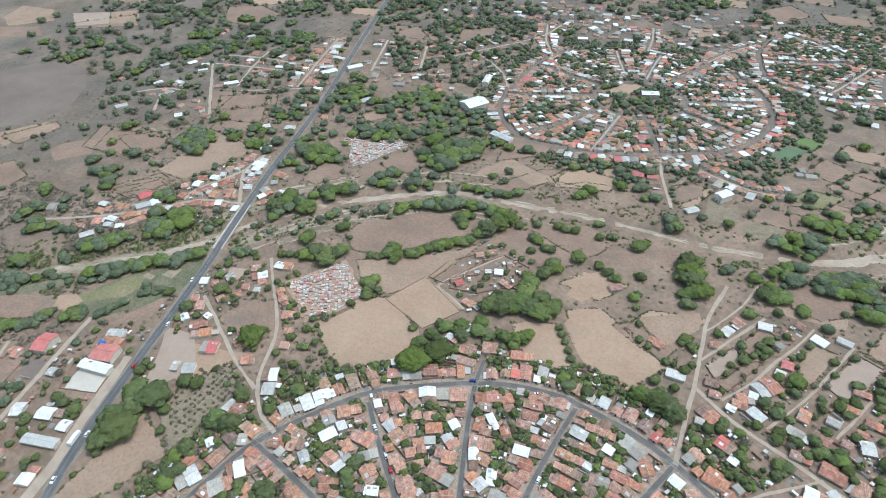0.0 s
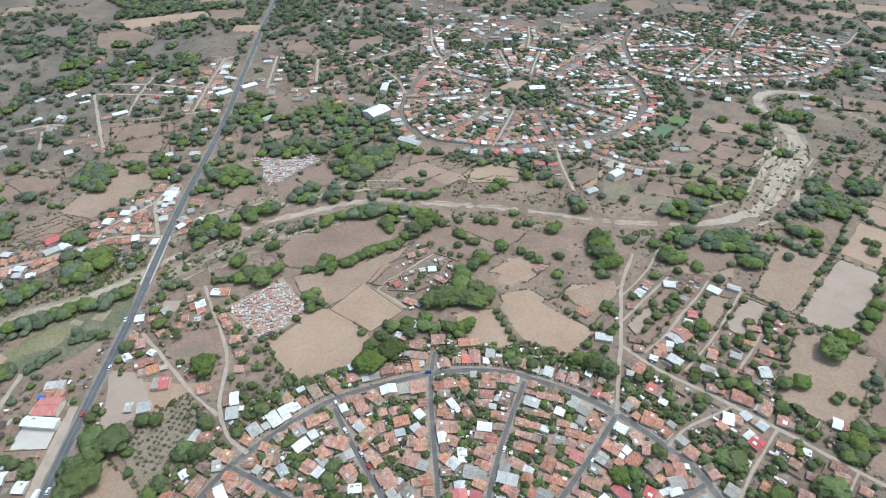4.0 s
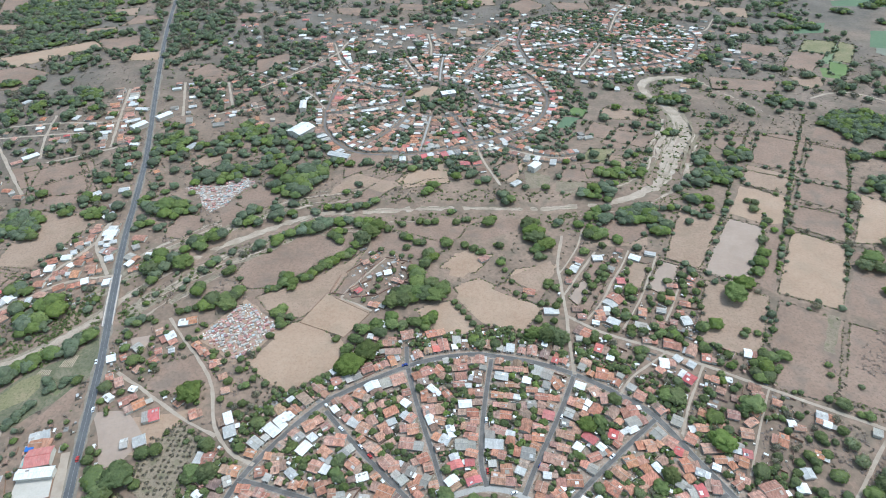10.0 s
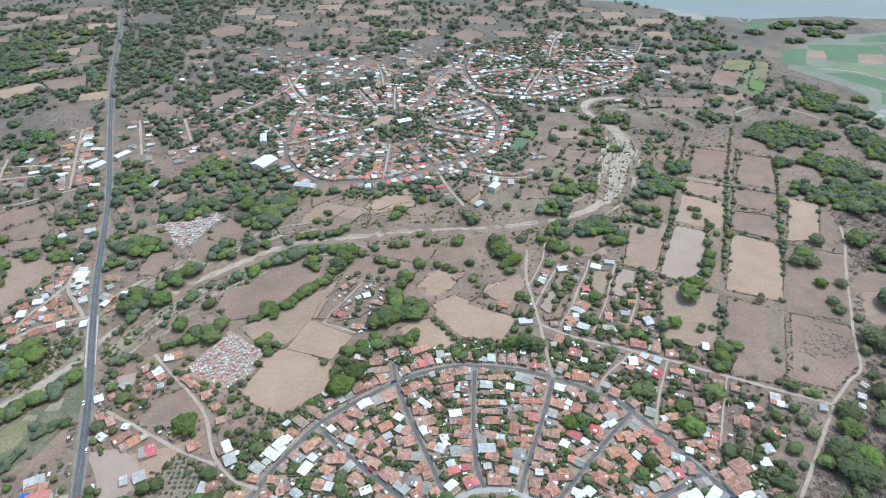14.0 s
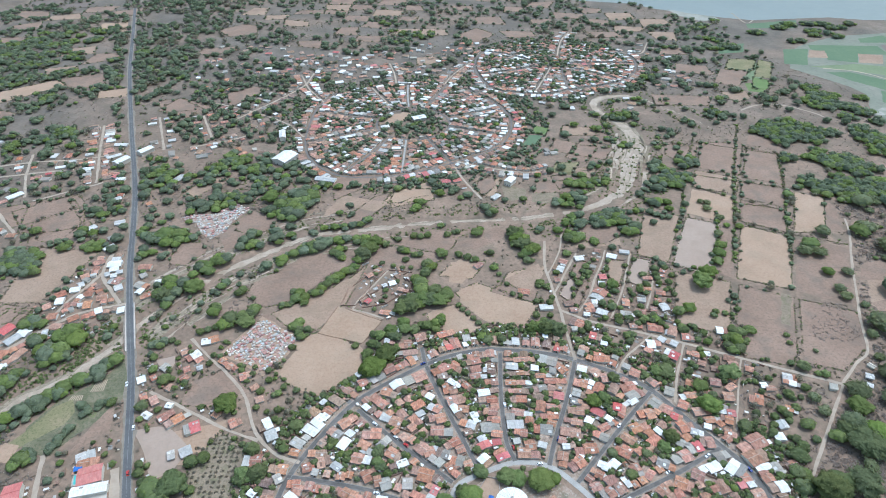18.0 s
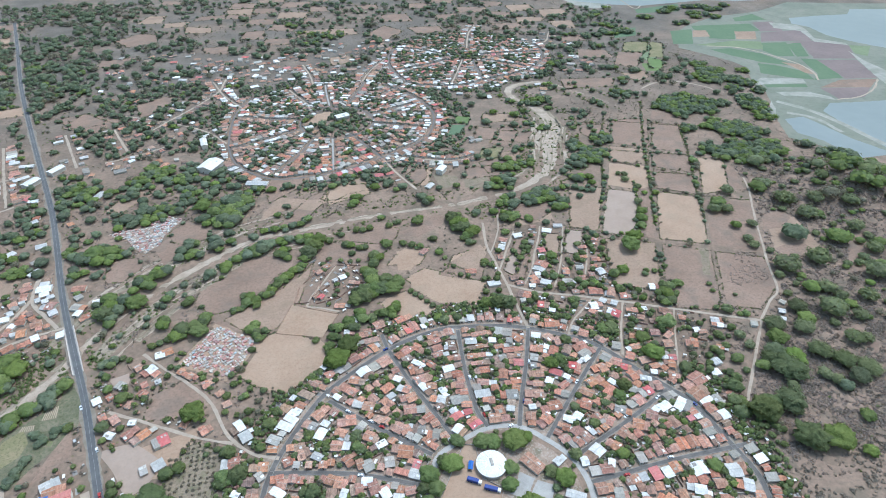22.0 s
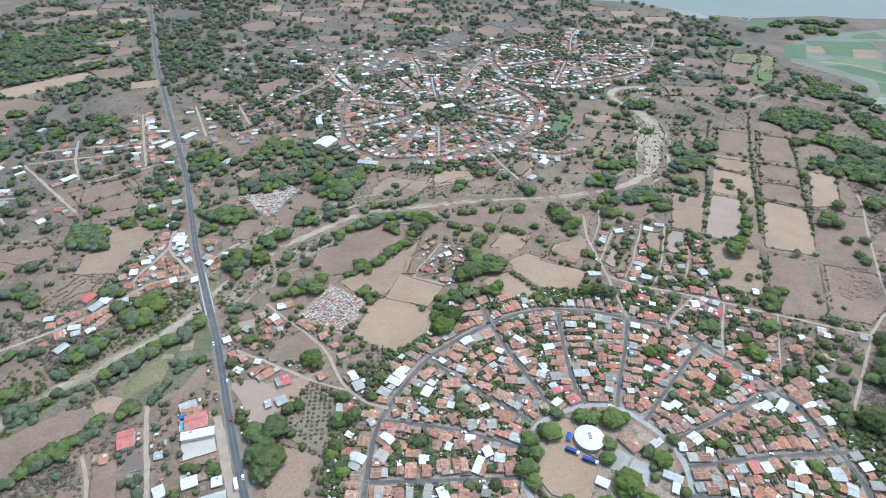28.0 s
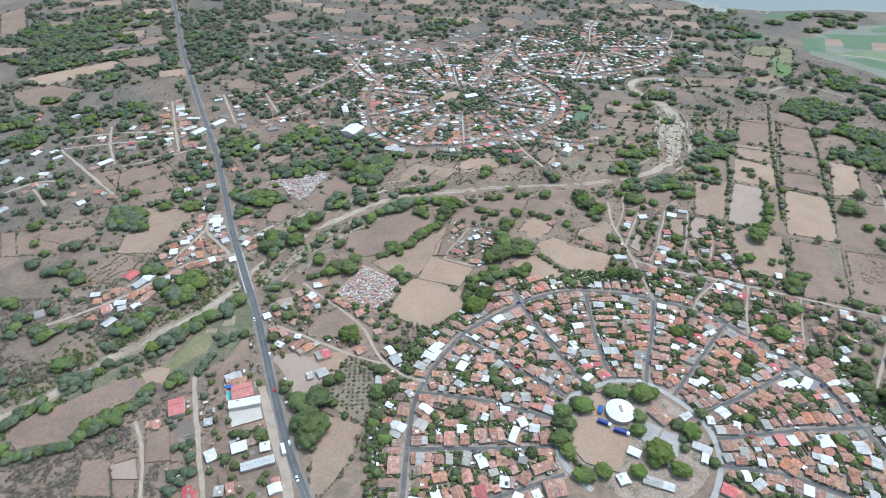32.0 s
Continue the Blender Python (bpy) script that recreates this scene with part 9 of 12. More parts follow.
TREES += [(-778.4, 1104.9, 5.3), (-777.7, 851.6, 5.3), (-747.4, 827.7, 5.3), (-739.8, 821.7, 5.3), (-627.6, 930.24, 5.3), (-585.4, 838.3, 5.3), (-583.3, 977.7, 5.3), (-500.2, 871.7, 5.3), (-124.1, 1011.5, 5.3), (457.6, 1072.8, 5.3), (708.4, 1065.3, 5.3), (-300.2, 177, 5.2), (-250.5, 129.6, 5.2), (-243.6, 132.3, 5.2), (62.2, 129.3, 5.2), (-352.7, 381.3, 5.2), (-413.1, 520.24, 5.2), (-306.6, 344.8, 5.2), (-266.4, 96.5, 5.2), (-613.7, 604.2, 5.2), (-628, 603.1, 5.2)]
TREES += [(-665.3, 547.9, 5.2), (-675.7, 534.3, 5.2), (-312.2, 470.4, 5.2), (-256.3, 434, 5.2), (-309.6, 563.6, 5.2), (-328.4, 562.3, 5.2), (-322.8, 544.6, 5.2), (-405, 532.7, 5.2), (-266.4, 371.6, 5.2), (-295.1, 350.3, 5.2), (205.1, 495.6, 5.2), (212.9, 494.3, 5.2), (211.6, 484.4, 5.2), (189, 501.7, 5.2), (189.5, 494.9, 5.2), (197, 478.7, 5.2), (190.7, 479.2, 5.2), (182.3, 515.9, 5.2), (166.6, 423.3, 5.2), (106.6, 411.5, 5.2), (63.3, 437.1, 5.2), (168.9, 578.4, 5.2), (107.8, 524.1, 5.2), (307.1, 676.4, 5.2), (311.1, 664.5, 5.2), (374.9, 614.6, 5.2), (354.4, 596.5, 5.2), (368.4, 596.3, 5.2)]
TREES += [(365.2, 602.5, 5.2), (408.7, 581.6, 5.2), (409.1, 522.9, 5.2), (353.3, 449.2, 5.2), (349.5, 540.9, 5.2), (499.7, 735.6, 5.2), (491.2, 727.8, 5.2), (484.2, 718.5, 5.2), (502.9, 680.1, 5.2), (-15.1, 45.3, 5.2), (-87.8, 63.5, 5.2), (-57.9, 108.8, 5.2), (399.3, 597.7, 5.2), (499.9, 584.9, 5.2), (407.2, 434.7, 5.2), (414.3, 710.6, 5.2), (372.4, 936.6, 5.2), (439.1, 941.4, 5.2), (366.2, 884.1, 5.2), (363.5, 877.4, 5.2), (554.6, 1043.8, 5.2), (111.3, 407, 5.2), (-460.9, 349.5, 5.2), (-812.3, 604.1, 5.2), (-676, 569.1, 5.2), (-662.1, 560, 5.2), (90.9, 610.9, 5.2), (39.8, 387.2, 5.2), (94.8, 399.6, 5.2), (422.2, 453.9, 5.2)]
TREES += [(207.2, 422.8, 5.2), (-859.5, 1018.5, 5.2), (-826.2, 1045.4, 5.2), (-802.6, 1025.5, 5.2), (-798.5, 1034.8, 5.2), (-765.2, 1023.3, 5.2), (-747, 964.5, 5.2), (-725.2, 986, 5.2), (-728.9, 976.2, 5.2), (-756.7, 928.8, 5.2), (-708.7, 954.6, 5.2), (-691.2, 943.2, 5.2), (-819, 1062.3, 5.2), (-833.6, 835.9, 5.2), (-795.3, 828.1, 5.2), (-762, 816.9, 5.2), (-666.8, 880.7, 5.2), (-604.2, 867.1, 5.2), (-596.4, 973.8, 5.2), (-108.4, 643.6, 5.2), (-113.5, 645.2, 5.2), (-98.5, 1066.8, 5.2), (-24.6, 1042, 5.2), (453, 967.9, 5.2), (652.6, 1020.8, 5.2), (44.8, 191, 5.1)]
TREES += [(-112.3, 61.9, 5.1), (-346.8, 389.2, 5.1), (-320.5, 453.6, 5.1), (-404.2, 411.2, 5.1), (-411.1, 446.7, 5.1), (-416, 517.5, 5.1), (-676, 692.7, 5.1), (-628.3, 691.9, 5.1), (-701.2, 583.4, 5.1), (-587.4, 642.5, 5.1), (-314.3, 558.6, 5.1), (-278.2, 310.7, 5.1), (-488.1, 347.2, 5.1), (-421.6, 371.7, 5.1), (186.8, 471.9, 5.1), (198.9, 504.6, 5.1), (75.5, 439.7, 5.1), (387.5, 591.1, 5.1), (339.5, 606.3, 5.1), (381.6, 609.7, 5.1), (366.2, 624.6, 5.1), (344.5, 532.8, 5.1), (485, 701.7, 5.1), (-46.2, 46.7, 5.1), (383.7, 595.8, 5.1), (394.2, 461.8, 5.1), (398.5, 454.7, 5.1), (379.5, 486.8, 5.1), (379, 445, 5.1), (398.1, 443.2, 5.1)]
TREES += [(420.3, 488.9, 5.1), (417.5, 490.4, 5.1), (424.3, 503.5, 5.1), (422.8, 468, 5.1), (422.7, 946.9, 5.1), (458, 966.9, 5.1), (539.7, 1044.8, 5.1), (620.5, 1090.6, 5.1), (640.6, 1074.5, 5.1), (683.9, 1085.2, 5.1), (692.9, 1080.24, 5.1), (102.9, 419.6, 5.1), (-489.1, 374.1, 5.1), (-679, 457.3, 5.1), (-573, 563.6, 5.1), (13.6, 449, 5.1), (59.3, 398.4, 5.1), (219.4, 534.9, 5.1), (353.2, 619.6, 5.1), (403.5, 548.1, 5.1), (390.7, 543.4, 5.1), (492.6, 561.7, 5.1), (466.8, 579.8, 5.1), (483.8, 709.2, 5.1), (498.4, 689.8, 5.1), (486, 685, 5.1), (-900.6, 1018.6, 5.1), (-827.9, 1010.5, 5.1), (-834.3, 1044.3, 5.1), (-760.3, 1029.9, 5.1)]
TREES += [(-734.2, 1038.9, 5.1), (-852, 979.8, 5.1), (-701.3, 947.2, 5.1), (-771.1, 1094.8, 5.1), (-728.8, 1105.2, 5.1), (-729.2, 1113.6, 5.1), (-714.9, 1101.4, 5.1), (-807.3, 834, 5.1), (-787.4, 848.1, 5.1), (-775.4, 841.9, 5.1), (-781.2, 855.6, 5.1), (-767.8, 802.2, 5.1), (-719.8, 846, 5.1), (-725.8, 842.2, 5.1), (-676.7, 875.6, 5.1), (-677.7, 878.1, 5.1), (-147.4, 1003.2, 5.1), (-117.2, 1030.1, 5.1), (-78.1, 1054.4, 5.1), (458.4, 989.8, 5.1), (447.8, 984.5, 5.1), (493.1, 1127.6, 5.1), (438.6, 1079.8, 5.1), (727.1, 1051.8, 5.1), (644.3, 1019.3, 5.1), (-314.9, 214.3, 5)]
TREES += [(-215.4, 115.8, 5), (111.9, 121.5, 5), (-366, 383.4, 5), (-347.6, 450.6, 5), (-302.9, 450.7, 5), (-424.8, 449, 5), (-208.9, 77.2, 5), (-669.5, 689.7, 5), (-576.5, 639.3, 5), (-243.8, 449, 5), (-369.5, 507.4, 5), (-260.2, 300.7, 5), (-415.7, 384.1, 5), (199.7, 494, 5), (188.9, 494.6, 5), (113.9, 406.3, 5), (152.2, 632.3, 5), (396.1, 633.1, 5), (346.3, 605.1, 5), (410.9, 540.1, 5), (353.8, 536.6, 5), (510.5, 711, 5), (521.3, 728.8, 5), (490.9, 716.9, 5), (489.9, 751.9, 5), (377.7, 591.6, 5), (480.6, 602.3, 5), (477.4, 614.7, 5)]
TREES += [(381.4, 473.1, 5), (388.4, 478, 5), (413, 446.1, 5), (435.7, 498.4, 5), (440.7, 508, 5), (422.9, 493.4, 5), (432.3, 457.4, 5), (474.8, 462.8, 5), (547.3, 1042.9, 5), (642.7, 1091.4, 5), (111.5, 414.8, 5), (-818, 504.6, 5), (-668.4, 573.5, 5), (-785.8, 657.4, 5), (49.9, 398.3, 5), (89.6, 414.5, 5), (378.1, 638.9, 5), (426.3, 459.6, 5), (513.9, 658, 5), (-753.3, 1020.24, 5), (-759.7, 957.7, 5), (-766.6, 950.7, 5), (-749.3, 918.6, 5), (-717.3, 922.4, 5), (-665.6, 1115.6, 5), (-786.3, 825.5, 5), (-735.7, 837.9, 5), (-598.8, 970.3, 5), (-152.3, 1076.6, 5)]
TREES += [(-131.8, 1064.9, 5), (-92.7, 1042.7, 5), (-80.3, 1049.4, 5), (459.7, 970, 5), (445.3, 1073.3, 5), (667.5, 1035.4, 5), (670.8, 1040.24, 5), (731.4, 1061.2, 5), (585.7, 973.3, 5), (606.7, 988.4, 5), (-291.9, 84.9, 5), (-186.5, 156.6, 4.9), (147.1, 103.4, 4.9), (43.4, 83.2, 4.9), (-89.9, 85.2, 4.9), (-332.8, 438.9, 4.9), (-275.4, 316.3, 4.9), (-702.4, 677.4, 4.9), (-636, 686.1, 4.9), (-309.6, 460.8, 4.9), (-306.8, 455.3, 4.9), (-249.9, 432.3, 4.9)]
TREES += [(-253.6, 452.6, 4.9), (-291.2, 541.9, 4.9), (-404, 517.9, 4.9), (-418.2, 503, 4.9), (-477.6, 340.1, 4.9), (-428.4, 376.7, 4.9), (-450.9, 379.2, 4.9), (204.3, 486.1, 4.9), (116.1, 385.9, 4.9), (387.1, 582.9, 4.9), (385.1, 599.1, 4.9), (419.5, 574.3, 4.9), (424.3, 606, 4.9), (-79.8, 44.2, 4.9), (494.5, 687.6, 4.9), (394, 468.5, 4.9), (434.3, 463.5, 4.9), (425.7, 475.7, 4.9), (547.7, 1034.5, 4.9), (-496.6, 360.7, 4.9), (-879.4, 434, 4.9), (-668.3, 564.9, 4.9), (-671.4, 557.6, 4.9), (-570, 558.1, 4.9), (104.8, 483.1, 4.9), (72.5, 368.4, 4.9), (-473.3, 352, 4.9)]
TREES += [(213.8, 404.5, 4.9), (497.3, 681.9, 4.9), (538.1, 665.3, 4.9), (-902.4, 1011.9, 4.9), (-822.2, 1015.7, 4.9), (-819.2, 1009.1, 4.9), (-747.3, 1034.1, 4.9), (-754.5, 1047.5, 4.9), (-871, 982.2, 4.9), (-758.5, 950.6, 4.9), (-751.7, 948.3, 4.9), (-846.1, 938.7, 4.9), (-732.1, 916.3, 4.9), (-739.7, 914.6, 4.9), (-788.3, 1093.5, 4.9), (-734.9, 1104.1, 4.9), (-706.3, 1109.3, 4.9), (-691.3, 1117.4, 4.9), (-719.9, 865.1, 4.9), (-637.7, 990, 4.9), (-601.4, 872.5, 4.9), (-582.7, 842.9, 4.9), (-502, 930.8, 4.9), (-531.4, 875, 4.9), (-165.2, 1117.6, 4.9), (-25.4, 1037.2, 4.9), (438.8, 1010.6, 4.9), (465.3, 1093.7, 4.9), (654.5, 1009.3, 4.9)]
TREES += [(-200.9, 145.7, 4.8), (-210.6, 81.4, 4.8), (-368.3, 363.7, 4.8), (-384.8, 486.9, 4.8), (-666.1, 685.8, 4.8), (-651.8, 543.8, 4.8), (-294.1, 456.6, 4.8), (-282.8, 528.6, 4.8), (-240.3, 379.9, 4.8), (-292.7, 355.8, 4.8), (-471.9, 338.6, 4.8), (-473.5, 346.2, 4.8), (177.7, 478.6, 4.8), (196.2, 499.8, 4.8), (170.8, 667.9, 4.8), (164.8, 576.6, 4.8), (414, 615.9, 4.8), (393.3, 585.4, 4.8), (398, 592.9, 4.8)]
TREES += [(395.8, 576.1, 4.8), (374, 618.5, 4.8), (438.3, 591, 4.8), (411.4, 573.7, 4.8), (415.9, 535.9, 4.8), (355.2, 458.1, 4.8), (475.9, 688.9, 4.8), (497.1, 742.6, 4.8), (501.8, 710.9, 4.8), (492.2, 731.2, 4.8), (404.7, 603.2, 4.8), (488.8, 680.8, 4.8), (498.9, 645.4, 4.8), (501.6, 653, 4.8), (483.5, 610.2, 4.8), (488.6, 598.7, 4.8), (390.3, 460.5, 4.8), (388.6, 441, 4.8), (408.3, 496.4, 4.8), (340.6, 961.4, 4.8), (352.7, 961.6, 4.8), (373.6, 885.1, 4.8), (467.1, 952.5, 4.8), (593.3, 1072.8, 4.8), (626.4, 1085.5, 4.8), (99.2, 414.7, 4.8), (108.7, 414.2, 4.8), (99.3, 413.2, 4.8), (-810.6, 458.8, 4.8), (-684.6, 453.2, 4.8)]
TREES += [(-806.4, 441.9, 4.8), (-566.6, 553.4, 4.8), (90.8, 487.1, 4.8), (69.7, 416.1, 4.8), (-74.6, 557.6, 4.8), (393.8, 545, 4.8), (396.2, 532.1, 4.8), (390.1, 442.9, 4.8), (329.4, 462.8, 4.8), (483.9, 724.9, 4.8), (492, 686.8, 4.8), (520.3, 627.4, 4.8), (-701.5, 1048.9, 4.8), (-903, 998.5, 4.8), (-901.2, 987, 4.8), (-817.2, 952.1, 4.8), (-780.8, 955.3, 4.8), (-754.9, 965, 4.8), (-720.9, 979.8, 4.8), (-706.2, 974.8, 4.8), (-714.9, 952.2, 4.8), (-713.3, 943.8, 4.8), (-767.8, 1108.2, 4.8), (-784, 1109, 4.8), (-835.9, 840.7, 4.8), (-761, 840.3, 4.8), (-676.8, 870.8, 4.8), (-536, 875, 4.8), (-104.6, 650, 4.8)]
TREES += [(-95.1, 1029.8, 4.8), (422.5, 1008.9, 4.8), (422, 1004, 4.8), (433, 1007.8, 4.8), (504.2, 1120.5, 4.8), (472.1, 1088.8, 4.8), (-61.6, 115.2, 4.7), (24.6, 137.1, 4.7), (97.1, 253.5, 4.7), (72.3, 364.6, 4.7), (-73.7, 48.1, 4.7), (-313.3, 239.2, 4.7), (-710.8, 677.3, 4.7), (-652.9, 524.8, 4.7), (-669.9, 535.6, 4.7), (-663.4, 541.1, 4.7), (-368, 395.9, 4.7), (-305.3, 466.7, 4.7), (-341.1, 552.1, 4.7), (-402.7, 507.6, 4.7), (41.1, 347.8, 4.7)]
TREES += [(198.1, 483.5, 4.7), (57.5, 436.8, 4.7), (-104.8, 495.5, 4.7), (-107.2, 498.7, 4.7), (176.2, 663.6, 4.7), (168.8, 660.3, 4.7), (164, 672.3, 4.7), (179.2, 673.6, 4.7), (379.6, 591.8, 4.7), (399.7, 584.2, 4.7), (384.4, 627, 4.7), (371.3, 619.4, 4.7), (406.8, 588.6, 4.7), (341, 465.1, 4.7), (144.6, 220.9, 4.7), (491.9, 640.8, 4.7), (500.8, 640, 4.7), (495.2, 659.5, 4.7), (364.9, 451.2, 4.7), (378.9, 463.8, 4.7), (144.4, 97.3, 4.7), (364.3, 890.9, 4.7), (590.8, 1061.8, 4.7), (634.5, 1083.4, 4.7), (685.8, 1082.4, 4.7), (3.6, 254.2, 4.7), (-549.2, 601.5, 4.7), (76.2, 480.1, 4.7), (80.7, 394.4, 4.7)]
TREES += [(-487.4, 345.1, 4.7), (-473.5, 363, 4.7), (-466.4, 355.1, 4.7), (350.3, 612.2, 4.7), (359, 433.1, 4.7), (416, 454.1, 4.7), (211.7, 434, 4.7), (485.6, 731.1, 4.7), (476.6, 720.2, 4.7), (523.3, 621.2, 4.7), (-899.5, 1039.5, 4.7), (-849.3, 1019.2, 4.7), (-775, 1012.2, 4.7), (-879, 1001, 4.7), (-853.2, 988.4, 4.7), (-751, 955.1, 4.7), (-732.8, 981.5, 4.7), (-804.6, 929.6, 4.7), (-802.3, 936.9, 4.7), (-770.3, 911.7, 4.7), (-775.1, 917.8, 4.7), (-746.8, 913.1, 4.7), (-806.5, 1068.9, 4.7), (-795.4, 1090.9, 4.7), (-721.5, 832.8, 4.7), (-718.2, 855.2, 4.7), (-645.5, 990.3, 4.7), (-637.1, 984.4, 4.7), (-588.1, 973.9, 4.7), (-577.3, 971.8, 4.7)]
TREES += [(-545.2, 960.9, 4.7), (-127.2, 1058.7, 4.7), (-110.7, 1054, 4.7), (444.3, 992.4, 4.7), (446.5, 965.4, 4.7), (754.8, 1096.2, 4.7), (-341, 391.5, 4.6), (-365, 361.5, 4.6), (-384.1, 401.6, 4.6), (-335.5, 445.6, 4.6), (-414.6, 451.1, 4.6), (-395, 495, 4.6), (-626.5, 686, 4.6), (-680.24, 540.4, 4.6), (-682.2, 545.3, 4.6), (-342.5, 382.1, 4.6), (-332.5, 542.9, 4.6), (-287.3, 534, 4.6), (-401.4, 524.4, 4.6), (-468.2, 357.5, 4.6), (199.2, 492.9, 4.6)]
TREES += [(156.8, 432, 4.6), (103.2, 404.9, 4.6), (172.6, 674.4, 4.6), (401.8, 629.2, 4.6), (398.4, 639.5, 4.6), (401.1, 620.8, 4.6), (396.3, 621.3, 4.6), (356.9, 613.6, 4.6), (389.1, 607.9, 4.6), (370.9, 634, 4.6), (439.1, 605.9, 4.6), (433.3, 597.6, 4.6), (416.8, 600.7, 4.6), (412.3, 505.6, 4.6), (348, 453.4, 4.6), (509.8, 722.5, 4.6), (488.7, 691.9, 4.6), (493.7, 709.5, 4.6), (489.7, 766.8, 4.6), (523, 689.8, 4.6), (147.3, 216.5, 4.6), (475.7, 691.7, 4.6), (486.2, 673.7, 4.6), (473.7, 606.4, 4.6), (378.6, 474.6, 4.6), (394.5, 437.8, 4.6), (412.7, 720.6, 4.6), (419.2, 719.4, 4.6), (454.6, 958.9, 4.6), (107.9, 407.1, 4.6)]
TREES += [(-473.5, 340.6, 4.6), (-877.4, 426.5, 4.6), (-681.8, 563.1, 4.6), (-563.9, 568.5, 4.6), (92.3, 479, 4.6), (101, 482, 4.6), (63.9, 416.2, 4.6), (-468.7, 366.5, 4.6), (-470.3, 349.8, 4.6), (226.7, 532.3, 4.6), (232.9, 518, 4.6), (485.8, 718, 4.6), (-801.9, 1017.8, 4.6), (-752.5, 1030.6, 4.6), (-792.7, 931.5, 4.6), (-769.4, 902.8, 4.6), (-765, 930.1, 4.6), (-727.1, 926.1, 4.6), (-723.4, 934.5, 4.6), (-694.9, 939.2, 4.6), (-694.8, 950.8, 4.6), (-820.2, 1102.5, 4.6), (-807.6, 1063.8, 4.6), (-746.9, 1080.8, 4.6), (-751.5, 1080.6, 4.6), (-813.1, 847.4, 4.6), (-759.4, 806.9, 4.6), (-629, 937.1, 4.6), (-149.9, 668.9, 4.6), (-154.4, 1084.5, 4.6)]
TREES += [(441.2, 1005.3, 4.6), (433.3, 1075.8, 4.6), (718.5, 1064.4, 4.6), (-392.8, 284, 4.6), (-304.5, 212.7, 4.5), (-66.7, 150.5, 4.5), (-216.8, 90.9, 4.5), (-357.9, 388.9, 4.5), (-432.3, 436.7, 4.5), (-258.6, 260.5, 4.5), (-307.8, 238, 4.5), (-650.2, 764.5, 4.5), (-675.1, 536.7, 4.5), (-669.5, 537.4, 4.5), (-665.9, 521.4, 4.5), (-672.1, 553.3, 4.5), (-718.3, 591.1, 4.5), (-581.6, 634.2, 4.5), (-566.5, 652.1, 4.5), (-247, 438.8, 4.5), (-316.7, 552.9, 4.5), (-295.4, 344.9, 4.5), (-475.5, 355.1, 4.5)]
TREES += [(-413.7, 372.9, 4.5), (50, 384.3, 4.5), (184.8, 479.8, 4.5), (72.9, 433.8, 4.5), (-99.5, 495.8, 4.5), (-69.6, 494, 4.5), (198.6, 659.8, 4.5), (183.4, 657.1, 4.5), (38.4, 501.8, 4.5), (416.2, 607.6, 4.5), (385.5, 629.3, 4.5), (348.8, 598.9, 4.5), (359.1, 603.5, 4.5), (375.9, 620.6, 4.5), (421.2, 584.8, 4.5), (393.3, 524.9, 4.5), (396.6, 501.3, 4.5), (413, 504.6, 4.5), (343.6, 458.1, 4.5), (485, 706.7, 4.5), (500.2, 768.9, 4.5), (502.2, 580.3, 4.5), (370.4, 454.4, 4.5), (384, 467.9, 4.5), (430.7, 498.8, 4.5), (419.8, 945.2, 4.5), (675.7, 1099.7, 4.5), (-825.7, 496.8, 4.5), (-793.4, 437.5, 4.5)]
TREES += [(-626.7, 557.5, 4.5), (95.8, 485.6, 4.5), (58.9, 404.7, 4.5), (-474, 346.2, 4.5), (-474.2, 358.1, 4.5), (-25.7, 522.8, 4.5), (359.2, 617.5, 4.5), (372.5, 638.4, 4.5), (477.3, 590.3, 4.5), (411.7, 446.3, 4.5), (-910.9, 1011.8, 4.5), (-846.7, 1042.1, 4.5), (-837.1, 1041.2, 4.5), (-899.3, 1003.2, 4.5), (-847.3, 995.7, 4.5), (-841.3, 929.1, 4.5), (-820.2, 908.5, 4.5), (-753, 913.2, 4.5), (-734.6, 921.7, 4.5), (-810.4, 1057.7, 4.5), (-694.2, 1123, 4.5), (-811.7, 836.1, 4.5), (-789.7, 830.4, 4.5), (-764.7, 808.2, 4.5), (-513.9, 861.9, 4.5), (-159.4, 1127.6, 4.5), (-142.8, 1080.8, 4.5), (443.3, 959.2, 4.5), (454, 961.3, 4.5), (437, 1069.2, 4.5)]
TREES += [(712.4, 1053.9, 4.5), (760.4, 1089.4, 4.5), (762.9, 1079.9, 4.5), (644.9, 1025, 4.5), (686.9, 1012.7, 4.5), (-208.5, 85.8, 4.4), (-74.8, 218.4, 4.4), (12.7, 89.6, 4.4), (-215.3, 139, 4.4), (-363, 393, 4.4), (-310.9, 454.1, 4.4), (-301.9, 444.2, 4.4), (-683.1, 533.9, 4.4), (-681.6, 526.9, 4.4), (-659.6, 523.4, 4.4), (-659.4, 531.5, 4.4), (-686, 554.6, 4.4), (-346.3, 529.5, 4.4), (-415.9, 494.1, 4.4), (181.2, 474.1, 4.4), (109.8, 388.5, 4.4), (195.3, 672.3, 4.4), (113.4, 520.1, 4.4), (415.1, 586.2, 4.4)]
